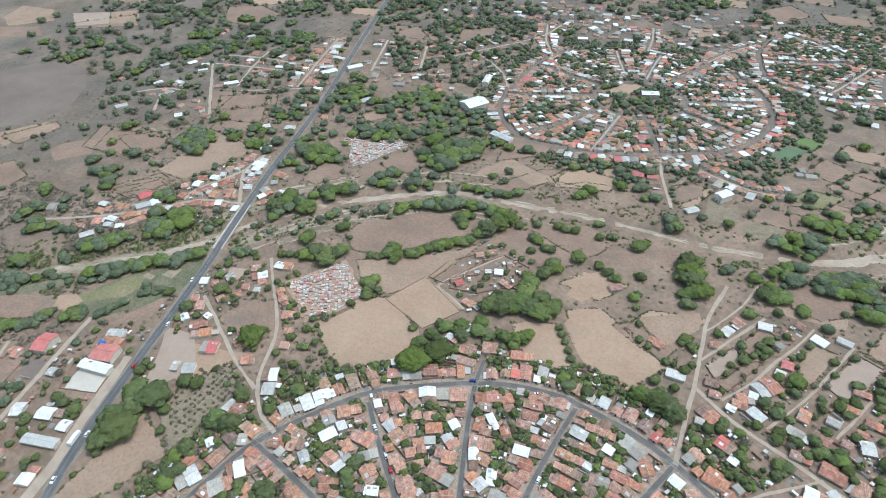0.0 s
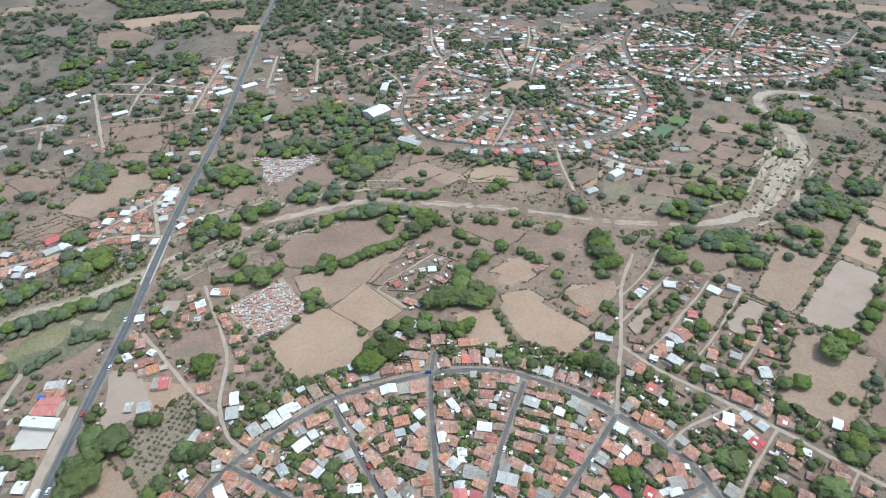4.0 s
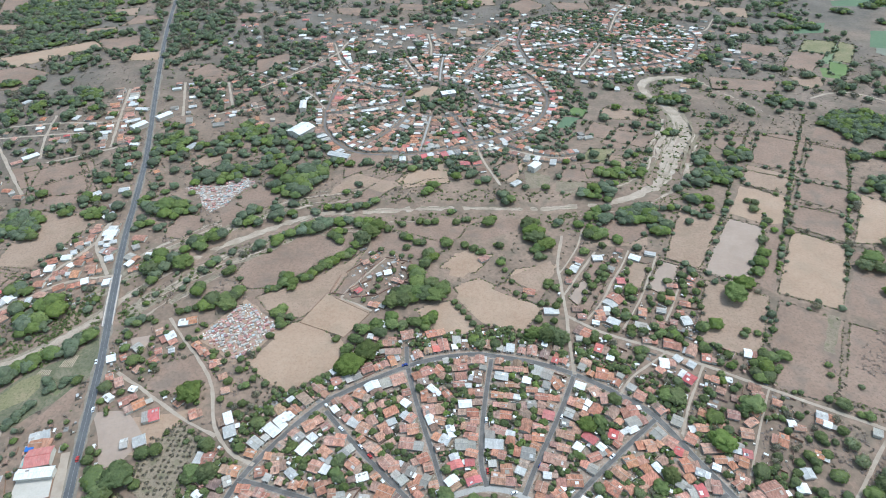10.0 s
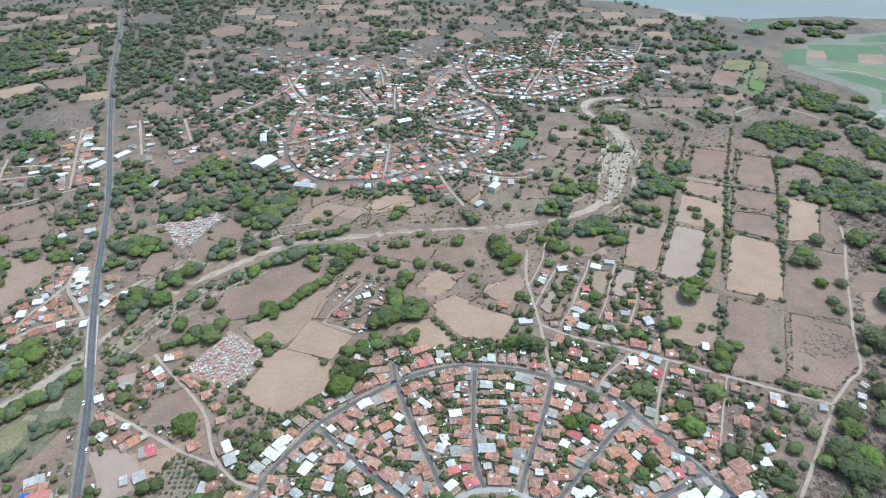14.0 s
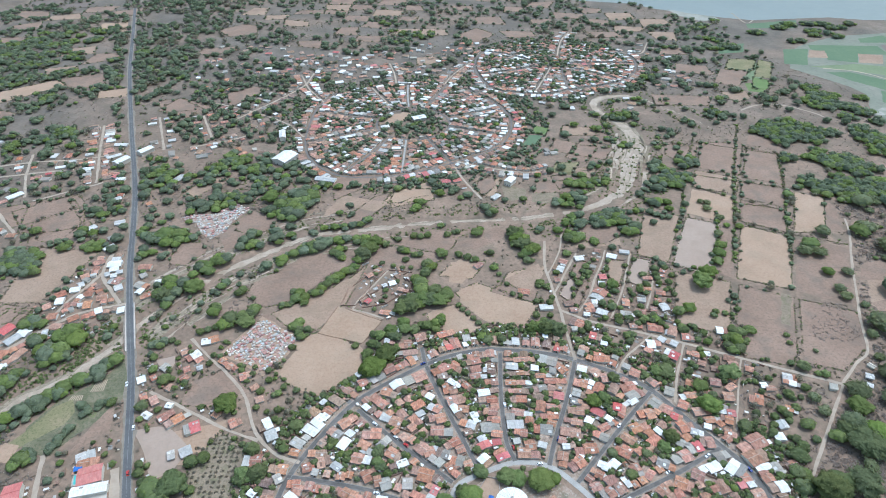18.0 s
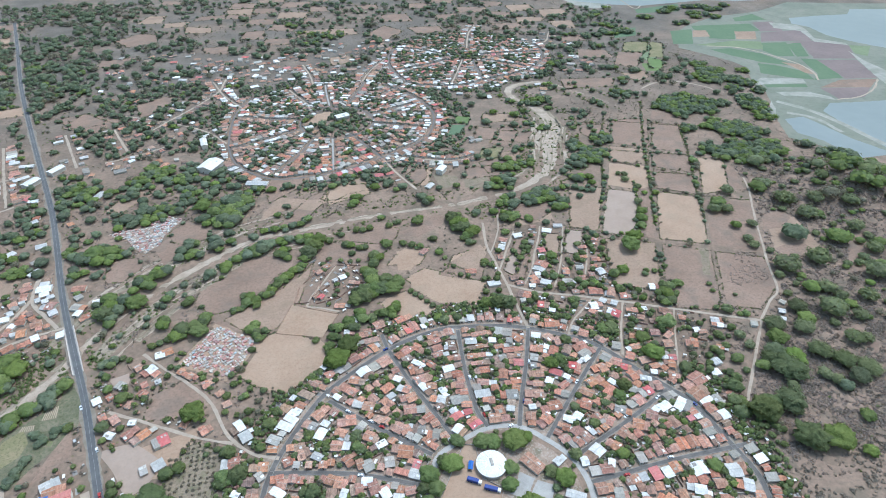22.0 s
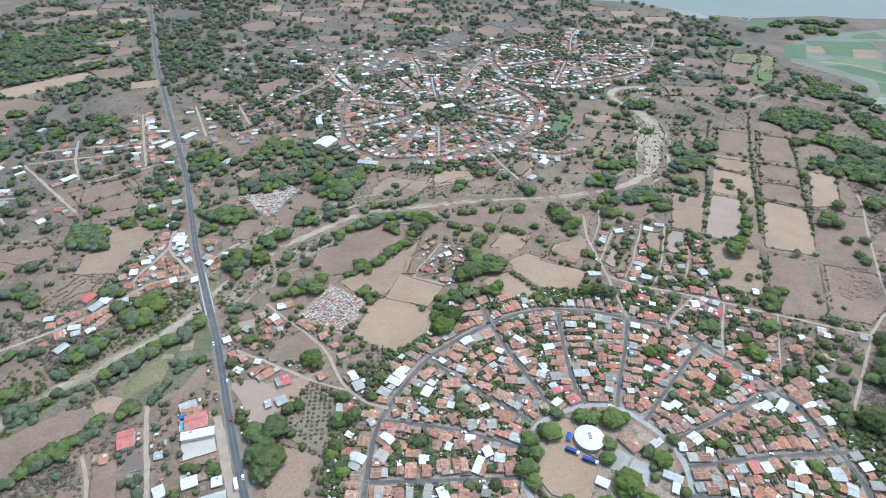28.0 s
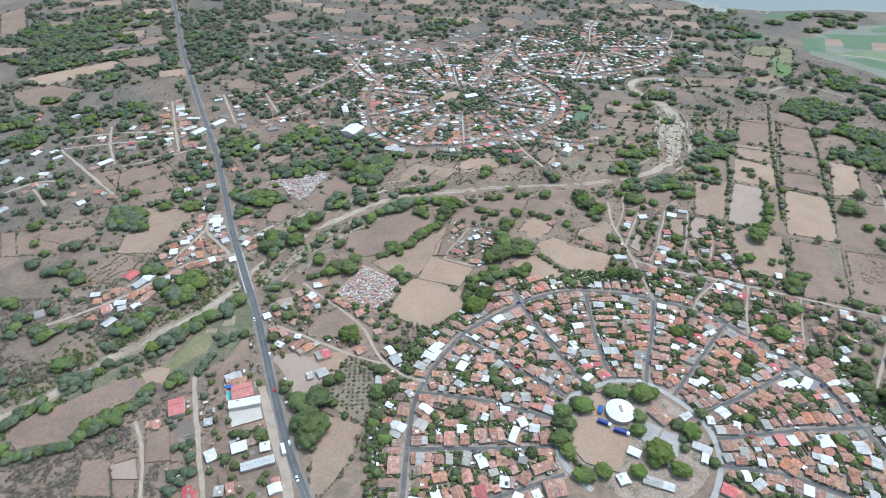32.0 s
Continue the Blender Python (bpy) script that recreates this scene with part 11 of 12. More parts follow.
def gardens(cx, cy, r1, a0, a1, want, lo, hi):
    left = want
    for _ in range(want * 14):
        a, q = radians(rng.uniform(a0, a1)), r1 * math.sqrt(rng.random())
        x, y, r = cx + q * math.cos(a), cy + q * math.sin(a), rng.uniform(lo, hi)
        if left and ready(x, y, r * 0.24) and not over_road(x, y, r * 0.8):
            tree(rng.choice(["leaf"] * 8 + ["light", "dry"]), x, y, r, "garden trees", 1.15)
            taken[block(x, y, r * 1.1, r * 1.1, 0)] = 3
            left -= 1


for _ in range(1500):  # larger back houses first, between the rows
    a, r, q = radians(rng.uniform(-28, 200)), math.sqrt(rng.uniform(58**2, 168**2)), rng.choice([0, 1.5708])
    try_house("near", CX + r * math.cos(a), CY + r * math.sin(a), math.cos(a + q), math.sin(a + q), (1, 4), 0.0, "sheds in the yards")
gardens(CX, CY, 178, -35, 205, 480, 1.4, 3.0)
gardens(FX, FY, 165, 0, 360, 520, 1.8, 4.2)
gardens(125, 870, 150, 0, 360, 480, 2.0, 4.2)

# outhouses deep inside the blocks, turned as the town's plan turns
for town, cx, cy, r0, r1, a0, a1, tries in (("near", CX, CY, 56, 170, -28, 200, 7000), ("far", FX, FY, 52, 152, 0, 360, 7500), ("far", 125, 870, 26, 138, 0, 360, 4600)):
    for _ in range(tries):
        a, r, q = radians(rng.uniform(a0, a1)), math.sqrt(rng.uniform(r0**2, r1**2)), rng.choice([0, 1.5708])
        try_house(town, cx + r * math.cos(a), cy + r * math.sin(a), math.cos(a + q), math.sin(a + q), (0, 4) if town == "near" and rng.random() < 0.4 else (0, 3), 0.0, "sheds in the yards" if town == "near" else "")
gardens(CX, CY, 185, -35, 205, 900, 1.2, 2.5)
gardens(110, 100, 55, 0, 360, 70, 1.6, 3.0)
gardens(FX, FY, 185, 0, 360, 800, 1.5, 3.2)
gardens(125, 870, 155, 0, 360, 420, 1.6, 3.4)
for some in ((85, 230, 110, 0, 360, 190, 1.6, 4.0), (-560, 490, 150, 0, 360, 170, 2.2, 5.0), (-430, 280, 80, 0, 360, 60, 1.6, 3.4), (-310, 90, 60, 0, 360, 50, 1.6, 3.2), (-330, 720, 130, 0, 360, 260, 2.5, 5.5), (-250, 190, 60, 0, 360, 50, 1.5, 3.5)):
    gardens(*some)


for _ in range(120):  # the quarter between the ring street and the eastern lane
    a, q = radians(rng.uniform(0, 360)), 62 * math.sqrt(rng.random())
    t = rng.choice([-0.45, 1.12])
    try_house("east", 88 + q * math.cos(a), 192 + q * math.sin(a), math.cos(t), math.sin(t), (1, 5))
# loose houses at the edges of the far town
for x0, y0, x1, y1, want in ((-430, 560, -255, 800, 150), (-330, 760, -120, 960, 210), (-120, 800, 60, 1000, 110), (20, 690, 210, 960, 190), (-480, 820, -300, 1000, 40), (200, 760, 330, 950, 40), (-10, 520, 90, 600, 26), (-700, 380, -500, 620, 50)):
    for _ in range(want):
        x, y, a = rng.uniform(x0, x1), rng.uniform(y0, y1), 0.35 * rng.choice([0, 1, -1]) + rng.choice([0, 1.5708])
        try_house("far", x, y, math.cos(a), math.sin(a), (1, 6))


def more_parcels(x0, y0, x1, y1, size, turn, kinds, share):
    """A patchwork of hedged parcels, each a little uneven, where nothing else lies."""
    r = random.Random(int(x0 * 7 + y0))
    jit = {}
    c, s = math.cos(turn), math.sin(turn)

    def corner(i, j):
        if (i, j) not in jit:
            u, v = i * size + r.uniform(-0.2, 0.2) * size, j * size * 0.8 + r.uniform(-0.2, 0.2) * size
            jit[i, j] = (round(x0 + u * c - v * s, 1), round(y0 + u * s + v * c, 1))
        return jit[i, j]

    for i in range(int((x1 - x0) / size)):
        for j in range(int((y1 - y0) / size / 0.8)):
            q = [corner(i, j), corner(i + 1, j), corner(i + 1, j + 1), corner(i, j + 1)]
            mx, my = sum(p[0] for p in q) / 4, sum(p[1] for p in q) / 4
            q = [(p[0] + (mx - p[0]) * 0.05, p[1] + (my - p[1]) * 0.05) for p in q]
            if r.random() < share and all(ready(px, py, 4.0) for px, py in q + [(mx, my)]):
                k = r.choice(kinds)
                field(k, q, words[k], 1)


more_parcels(-980, 640, -520, 1400, 62, 0.25, ("brown", "brown", "tanbrown", "dark"), 0.6)
more_parcels(-500, 960, 420, 1400, 55, -0.1, ("brown", "brown", "tanbrown"), 0.6)
more_parcels(215, 620, 420, 900, 40, 0.2, ("brown", "tanbrown"), 0.7)
more_parcels(-800, 180, -440, 430, 52, -0.35, ("brown", "brown", "tanbrown"), 0.6)
more_parcels(-300, 770, -20, 960, 42, 0.1, ("brown", "tanbrown"), 0.5)


for poly in hedges:
    for (x0, y0), (x1, y1) in zip(poly, poly[1:] + poly[:1]):
        ln = math.hypot(x1 - x0, y1 - y0)
        s = rng.uniform(5, 20)
        while s < ln:
            x, y, r = x0 + (x1 - x0) * s / ln + rng.uniform(-2, 2), y0 + (y1 - y0) * s / ln + rng.uniform(-2, 2), rng.uniform(1.5, 3.4)
            if ready(x, y, 0.5, (0, 4)):
                tree(rng.choice(["leaf", "leaf", "dry"]), x, y, r, "hedgerow trees")
            s += rng.uniform(10, 34)
# hedgerows between the fields, as dense lines of bushes with small trees
HEDGEROWS = [[(263, 606), (210, 496), (180, 419), (160, 381)],
             [(331, 630), (286, 534), (259, 473), (228, 400), (197, 331)],
             [(346, 548), (316, 473), (284, 401), (254, 332)],
             [(216, 419), (199, 372), (176, 327)],
             [(208, 580), (244, 571)],
             [(258, 583), (298, 564)],
             [(215, 502), (266, 482)],
             [(266, 482), (312, 466)],
             [(209, 472), (239, 450)]]
HEDGEROWS += [[(247, 435), (291, 420)],
             [(228, 393), (273, 375)],
             [(273, 375), (322, 353)],
             [(98, 350), (140, 331)],
             [(301, 564), (345, 545)],
             [(126, 331), (179, 316)],
             [(-104, 253), (-92, 233)],
             [(-27, 312), (-5, 295)],
             [(-70, 280), (-43, 248)]]
row_green, row_dry = [], []
for k, line in enumerate(HEDGEROWS):
    pts = sides(dense(line, 1.0))
    for x, y, nx, ny in pts:
        q = rng.uniform(-1.3, 1.3)
        if not over_road(x, y, 1.5):
            (row_green if rng.random() < (0.6 if k < 4 else 0.3) else row_dry).append((x + nx * q, y + ny * q, 0, rng.uniform(0.8, 1.9 if k < 4 else 1.3)))
            if rng.random() < (0.09 if k < 4 else 0.03):
                tree(rng.choice(("leaf", "leaf", "light", "dry")), x + nx * q, y + ny * q, rng.uniform(1.8, 3.6), "hedgerow trees")


def belt(line, inner, outer, want, lo, hi, mix, green=0):
    """Trees and bushes in a strip beside a line: inner to outer metres away from it, on the left where positive."""
    pts = sides(dense(line, 3.0))
    for k in range(want + green):
        x, y, nx, ny = rng.choice(pts)
        q, r = rng.uniform(inner, outer), rng.uniform(lo, hi)
        x, y = x + nx * q, y + ny * q
        if over_road(x, y, r if k < want else 2.5):
            continue
        if k < want and wild(x, y) and ready(x, y, r * 0.3, (0, 4, 5)):
            tree(rng.choice(mix), x, y, r)
            taken[block(x, y, r, r, 0)] = 3
        elif k >= want and ready(x, y, 0.8, (0, 5)):
            banks.append((x, y, height(x, y), rng.uniform(0.8, 2.4)))


banks = []
both = ("leaf", "leaf", "leaf", "light")
for side in (1, -1):
    belt(RIVER_WEST, side * 7, side * 26, 0, 3.0, 6.0, both, 900)
    belt(RIVER_WEST[:9], side * 8, side * 44, 46, 2.2, 4.6, both, 420)
    belt(RIVER_EAST[:10], side * 10, side * 30, 14, 2.0, 3.6, both, 260)
    belt(RIVER_EAST[10:20], side * 20, side * 36, 30, 2.5, 5.5, both, 200)
    belt(RIVER_EAST[19:], side * 10, side * 26, 24, 2.5, 5.5, both, 200)
    belt(RIVER_EAST[11:19], 0, side * 15, 0, 1, 2, both, 80)
    belt(HWY[6:], side * 9, side * 24, 70, 2.5, 5.5, ("leaf", "leaf", "dry"), 110)
    belt(HWY[3:7], side * 8, side * 16, 14, 1.5, 3.0, both, 30)
belt([(-225, 505), (-180, 495), (-120, 502), (-60, 525), (-5, 545), (40, 540)], -28, -4, 70, 3.0, 6.0, both, 160)
belt([(-330, 480), (-300, 520), (-270, 520), (-230, 500)], -45, 45, 110, 3.5, 6.5, both, 160)
belt([(20, 385), (60, 400), (115, 405), (160, 420)], -12, 16, 30, 2.5, 5.0, both, 120)
belt([(150, 470), (195, 500), (215, 560), (220, 620)], -22, -2, 30, 3.5, 6.5, both, 100)
for x0, y0, x1, y1, want, lo, hi, mix in ((-480, 330, -230, 560, 160, 3.0, 6.5, ("leaf", "leaf", "light")), (-700, 420, -430, 900, 260, 3.0, 6.0, ("leaf", "light", "dry")), (-980, 700, 500, 1400, 2600, 3.0, 7.0, ("leaf", "leaf", "leaf", "dry")), (-900, 600, -520, 1000, 500, 3.5, 7.5, ("leaf", "leaf", "dry")), (-980, 800, -480, 1400, 1100, 3.5, 8.5, ("leaf", "leaf", "dry")), (-480, 950, 450, 1450, 520, 3.0, 8.0, ("leaf", "leaf", "dry")), (-900, 380, -350, 1150, 420, 3.0, 8.0, ("leaf", "leaf", "dry")), (-400, 780, 420, 1180, 330, 3.0, 8.0, ("leaf", "leaf", "dry")), (200, 60, 500, 430, 620, 2.4, 5.6, ("thin", "dry", "thin", "dry", "light")), (240, 420, 520, 900, 150, 3.0, 8.0, ("leaf", "leaf", "dry")), (-300, 240, 200, 500, 120, 1.8, 4.5, ("leaf", "leaf", "dry")), (-700, 40, -480, 380, 90, 2.5, 6.0, ("leaf", "dry")), (130, 60, 215, 180, 40, 2.0, 4.5, ("leaf", "dry")), (400, 300, 540, 420, 70, 3.0, 6.0, ("leaf", "light", "light")), (-990, 420, -640, 900, 330, 3.0, 7.5, ("leaf", "leaf", "leaf", "dry"))):
    for _ in range(want):
        x, y, r = rng.uniform(x0, x1), rng.uniform(y0, y1), rng.uniform(lo, hi)
        if ready(x, y, 2.0) and noise.noise((x * 0.008, y * 0.008, 2)) > -0.25:
            tree(rng.choice(mix), x, y, r)
            taken[block(x, y, r, r, 0)] = 3

# ---------- yard clutter: low walls, paved patches, awnings and wash tanks ----------
CLUTTER = Pile("yard_clutter", "low walls, paved patches, awnings and wash tanks in the yards", "yard clutter")
kinds = []
for sx, sy, z0, z1, skin in ((6.5, 0.18, -0.1, 1.7, "wall"), (5.0, 0.18, -0.1, 1.5, "brickwall"), (8.0, 0.18, -0.1, 1.6, "brickwall"), (3.4, 2.6, -0.1, 0.1, "kerb"), (4.6, 2.2, -0.1, 0.09, "concrete"), (2.6, 1.8, 2.0, 2.08, "zinc"), (2.2, 2.0, 1.9, 2.0, "oldtile"), (1.2, 1.0, -0.1, 0.9, "wall"), (3.0, 1.6, 2.0, 2.08, "whiteroof"), (1.1, 1.1, -0.1, 1.3, "tomb"), (0.9, 0.7, -0.1, 0.8, "kerb"), (2.4, 1.4, 1.9, 1.97, "tile")):
    V, F = [], []
    box(-sx / 2, -sy / 2, z0, sx / 2, sy / 2, z1, V, F)
    if z0 > 1:
        for px, py in ((-1, -1), (1, -1), (1, 1), (-1, 1)):
            box(px * sx * 0.45 - 0.05, py * sy * 0.45 - 0.05, -0.1, px * sx * 0.45 + 0.05, py * sy * 0.45 + 0.05, z0, V, F)
    kinds.append((sx, sy, mesh_of("clutter", V, F, M[skin]), MI.get(skin, M[skin])))


def clutter(cx, cy, r0, r1, a0, a1, tries, turn=None):
    for _ in range(tries):
        a, q = radians(rng.uniform(a0, a1)), math.sqrt(rng.uniform(r0**2, r1**2))
        x, y = cx + q * math.cos(a), cy + q * math.sin(a)
        sx, sy, me, skin = rng.choice(kinds)
        t = (a if turn is None else turn) + rng.choice([0, 1.5708]) + rng.uniform(-0.08, 0.08)
        if np.count_nonzero(np.isin(taken[block(x, y, sx, sy, t)], (1, 2, 4, 5, 6))) == 0:
            CLUTTER.add(me, Matrix.LocRotScale((x, y, 0.02), Euler((0, 0, t)), (rng.uniform(0.7, 1.2), rng.uniform(0.8, 1.2), 1)), skin)
            if sy < 0.5:
                taken[block(x, y, sx, sy, t)] = 2


clutter(CX, CY, 52, 182, -30, 205, 9000)
clutter(88, 200, 0, 75, 0, 360, 700, -0.45)
clutter(75, 290, 0, 60, 0, 360, 260, 1.1)
clutter(-285, 190, 0, 45, 0, 360, 160, 0.6)
clutter(-300, 90, 0, 60, 0, 360, 200, 0.3)
clutter(-410, 290, 0, 60, 0, 360, 200, 0.8)
clutter(-141, 302, 0, 42, 0, 360, 260, 0.62)
CLUTTER.finish()

# ---------- scrub: countless low bushes ----------
def bushes(name, spots, material, label, leaves=11, size=(0.35, 0.6), squash=0.75):
    """Many low bushes, each a handful of leafy clumps, as one sheet of vegetation."""
    r = np.random.RandomState(3)
    n = len(spots)
    s = np.array(spots)
    d = r.normal(size=(n, leaves, 3))
    d[..., 2] = np.abs(d[..., 2]) * 0.8
    d /= np.linalg.norm(d, axis=-1, keepdims=True)
    rad = s[:, None, 3:4]
    c = s[:, None, :3] + d * rad * r.uniform(0.5, 1.0, (n, leaves, 1)) * (1, 1, squash)
    nrm = d + r.normal(size=d.shape) * 0.35 + np.array((0, 0, 0.75))
    u = np.cross(nrm, r.normal(size=d.shape))
    u /= np.linalg.norm(u, axis=-1, keepdims=True)
    v = np.cross(nrm / np.linalg.norm(nrm, axis=-1, keepdims=True), u)
    k = rad * r.uniform(*size, (n, leaves, 1))
    V = np.stack([c + u * k, c + v * k, c - u * k, c - v * k], 2).reshape(-1, 3)
    me = bpy.data.meshes.new(name)
    me.from_pydata(V.tolist(), [], np.arange(len(V)).reshape(-1, 4).tolist())
    me.materials.append(material)
    return tagged(new(name, me), label, "bushes", "", "stuff")


spots, greens = [], []
for x0, y0, x1, y1, want in ((-900, 300, -260, 1200, 5200), (-420, 760, 500, 1250, 4200), (180, 40, 420, 420, 4200), (180, 420, 560, 900, 3600), (-300, 230, 190, 520, 3600), (-520, 300, -220, 520, 1500), (-700, 20, -230, 330, 2200), (-240, 20, 190, 260, 1000)):
    for _ in range(want):
        x, y = rng.uniform(x0, x1), rng.uniform(y0, y1)
        if ready(x, y, 1.0) and noise.noise((x * 0.012, y * 0.012, 7)) + 0.5 * noise.noise((x * 0.05, y * 0.05, 1)) > rng.uniform(-0.3, 0.35):
            (greens if rng.random() < 0.1 else spots).append((x, y, height(x, y), rng.uniform(0.6, 1.9)))
for poly in hedges:
    for (x0, y0), (x1, y1) in zip(poly, poly[1:] + poly[:1]):
        ln = math.hypot(x1 - x0, y1 - y0)
        for k in range(int(ln / 0.8)):
            s = rng.random()
            x, y = x0 + (x1 - x0) * s + rng.uniform(-0.7, 0.7), y0 + (y1 - y0) * s + rng.uniform(-0.7, 0.7)
            if rng.random() < 0.75 and taken[cells(x, y)] not in (1, 2) and kept[cells(x, y)] != 2:
                (greens if rng.random() < 0.4 else spots).append((x, y, 0, rng.uniform(0.5, 1.2)))
thicket = []
track = [(150, 60), (150, 104), (186, 146), (215, 180), (237, 200), (254, 213), (270, 249), (290, 289), (310, 329), (334, 373), (345, 430)]
for _ in range(13000):  # leafless thorn thicket east of the farm track
    x, y = rng.uniform(150, 540), rng.uniform(60, 430)
    edge = float(np.interp(y, [p[1] for p in track], [p[0] for p in track]))
    if x > edge + 3 and ready(x, y, 1.0, (0, 3)) and noise.noise((x * 0.018, y * 0.018, 4)) > rng.uniform(-0.75, 0.0):
        thicket.append((x, y, height(x, y), rng.uniform(1.1, 3.0)))
for x0, y0, x1, y1, want in ((60, 140, 215, 260, 800), (30, 240, 130, 400, 500), (130, 60, 215, 180, 900), (100, 40, 190, 140, 700), (-400, 60, -320, 140, 300), (-260, 150, -180, 250, 260), (-330, 255, -230, 380, 700), (-450, 300, -240, 520, 1500), (-700, 300, -420, 800, 2400), (-300, 420, 0, 520, 800), (200, 420, 560, 900, 2600), (-450, 520, -250, 900, 1500), (-330, 780, 400, 1100, 2600)):
    for _ in range(want):
        x, y = rng.uniform(x0, x1), rng.uniform(y0, y1)
        if ready(x, y, 1.0) and noise.noise((x * 0.03, y * 0.03, 9)) > -0.1:
            thicket.append((x, y, height(x, y), rng.uniform(0.7, 2.0)))
for cx, cy, rx, ry, want in ((244, 240, 20, 17, 150), (256, 262, 12, 10, 45), (225, 230, 8, 6, 30), (198, 230, 6, 8, 26)):
    for _ in range(want):  # scrub inside the eastern fields
        a, q = rng.uniform(0, 6.28), rng.random() ** 0.6
        thicket.append((cx + rx * q * math.cos(a), cy + ry * q * math.sin(a), 0, rng.uniform(0.6, 1.7)))
gloom = []
for x0, y0, x1, y1, want in ((-640, 130, -430, 235, 2600), (-500, 10, -350, 95, 1500), (-360, 140, -300, 225, 260), (-470, 140, -380, 200, 500), (110, 0, 330, 190, 3400), (-440, 30, -330, 130, 500), (-470, 190, -390, 260, 500), (260, 150, 540, 430, 900)):
    for _ in range(want):
        x, y = rng.uniform(x0, x1), rng.uniform(y0, y1)
        if ready(x, y, 1.0, (0, 3)) and noise.noise((x * 0.02, y * 0.02, 3)) > -0.25 and (x < 0 or x > 118 + 0.62 * y):
            gloom.append((x, y, height(x, y), rng.uniform(0.9, 2.4)))
bushes("leafless_scrub", gloom, M["darktwigs"], "dark grey leafless scrub near the river", 10, (0.24, 0.42))
bushes("thorn_thicket", thicket, M["twigs"], "leafless grey-brown thorn thicket in the dry season", 12, (0.2, 0.36), 0.4)
bushes("scrub", spots + row_dry, M["scrub"], "low grey-brown dry scrub on open land", 9, (0.26, 0.46))
bushes("green_scrub", greens + banks + row_green, M["leaf"], "low green bushes along hedges and banks", 9, (0.3, 0.52))
for pile in WOODS.values():
    pile.finish()
for pile in PILES.values():
    pile.finish()

# ---------- cemeteries ----------
def tomb_mesh(form, material):
    V, F = [], []
    if form == "slab":
        box(-1.1, -0.55, -0.1, 1.1, 0.55, 0.5, V, F)
        box(-1.15, -0.45, 0.5, -0.95, 0.45, 1.3, V, F)
    elif form == "vault":
        box(-1.2, -0.7, -0.1, 1.2, 0.7, 1.1, V, F)
        box(-1.3, -0.8, 1.1, 1.3, 0.8, 1.22, V, F)
        box(-1.2, -0.06, 1.22, -1.08, 0.06, 2.0, V, F)
        box(-1.2, -0.3, 1.6, -1.08, 0.3, 1.72, V, F)
    else:
        box(-1.3, -0.9, -0.1, 1.3, 0.9, 1.5, V, F)
        b = len(V)
        V += [(x, y, z) for x in (-1.5, 1.5) for y, z in ((-1.1, 1.45), (0, 2.1), (1.1, 1.45))]
        F += [(b, b + 3, b + 4, b + 1), (b + 1, b + 4, b + 5, b + 2), (b, b + 1, b + 2), (b + 3, b + 5, b + 4), (b, b + 2, b + 5, b + 3)]
    return mesh_of("tomb", V, F, material)


TOMBS = [tomb_mesh(f, M[m]) for f, m in (("slab", "tomb"), ("vault", "tomb"), ("house", "tombred"), ("vault", "tombblue"), ("slab", "tombred"), ("house", "tomb"), ("slab", "wall"))]
SAY = ["low whitewashed tomb with a headstone", "white vault tomb with a cross", "tomb with a rusty red gable cover", "pale blue painted vault tomb", "low rusty red tomb with a headstone", "white tomb with a gable cover", "cream plastered tomb with a headstone"]
WEIGHT = [0, 0, 0, 0, 1, 1, 2, 2, 4, 4, 4, 4, 4, 3, 5, 5, 6, 6, 6, 6, 6]


def cemetery(poly, turn, limit, pile=None):
    xs, ys = [p[0] for p in poly], [p[1] for p in poly]
    mx, my, c, s, n = sum(xs) / len(xs), sum(ys) / len(ys), math.cos(turn), math.sin(turn), 0
    spots = []
    for i in range(-30, 31):
        for j in range(-38, 39):
            u, v = i * 2.3 + rng.uniform(-0.4, 0.4), j * 1.6 + rng.uniform(-0.35, 0.35)
            x, y = mx + u * c - v * s, my + u * s + v * c
            if inside(poly, [x], [y])[0] and rng.random() < 0.8:
                spots.append((x, y))
    spots.sort(key=lambda q: q[1])
    for k, (x, y) in enumerate(spots):
        which = rng.choice(WEIGHT)
        m = Matrix.LocRotScale((x, y, 0.04), Euler((0, 0, turn + rng.uniform(-0.25, 0.25) + rng.choice([0, 3.1416, 1.5708]))), (rng.uniform(0.75, 1.05), rng.uniform(0.85, 1.15), rng.uniform(0.6, 1.0)))
        if k < limit:
            ob = new("tomb", TOMBS[which])
            ob.matrix_basis = m
            tagged(ob, SAY[which], "tomb", "tombs of the cemetery")
        else:
            pile.add(TOMBS[which], m, MI.get({0: "tomb", 1: "tomb", 2: "tombred", 3: "tombblue", 4: "tombred", 5: "tomb", 6: "wall"}[which]))


graves = Pile("rows_of_tombs", "crowded rows of small white and coloured tombs", "tombs")
field("tan", [(-259, 229), (-234, 272), (-194, 242), (-219, 204)], "pale trodden ground of the cemetery", 0, "cemetery_ground")
cemetery([(-256, 230), (-233, 269), (-197, 242), (-219, 208)], 0.6, 290, graves)
field("pale", [(-353, 429), (-338, 434), (-313, 438), (-310, 457), (-302, 454), (-283, 444), (-297, 416), (-299, 401), (-310, 389), (-321, 397), (-331, 416)], "pale trodden ground of the far cemetery", 0, "cemetery_ground")
cemetery([(-353, 429), (-338, 434), (-313, 438), (-310, 457), (-302, 454), (-283, 444), (-297, 416), (-299, 401), (-310, 389), (-321, 397), (-331, 416)], 0.5, 0, graves)
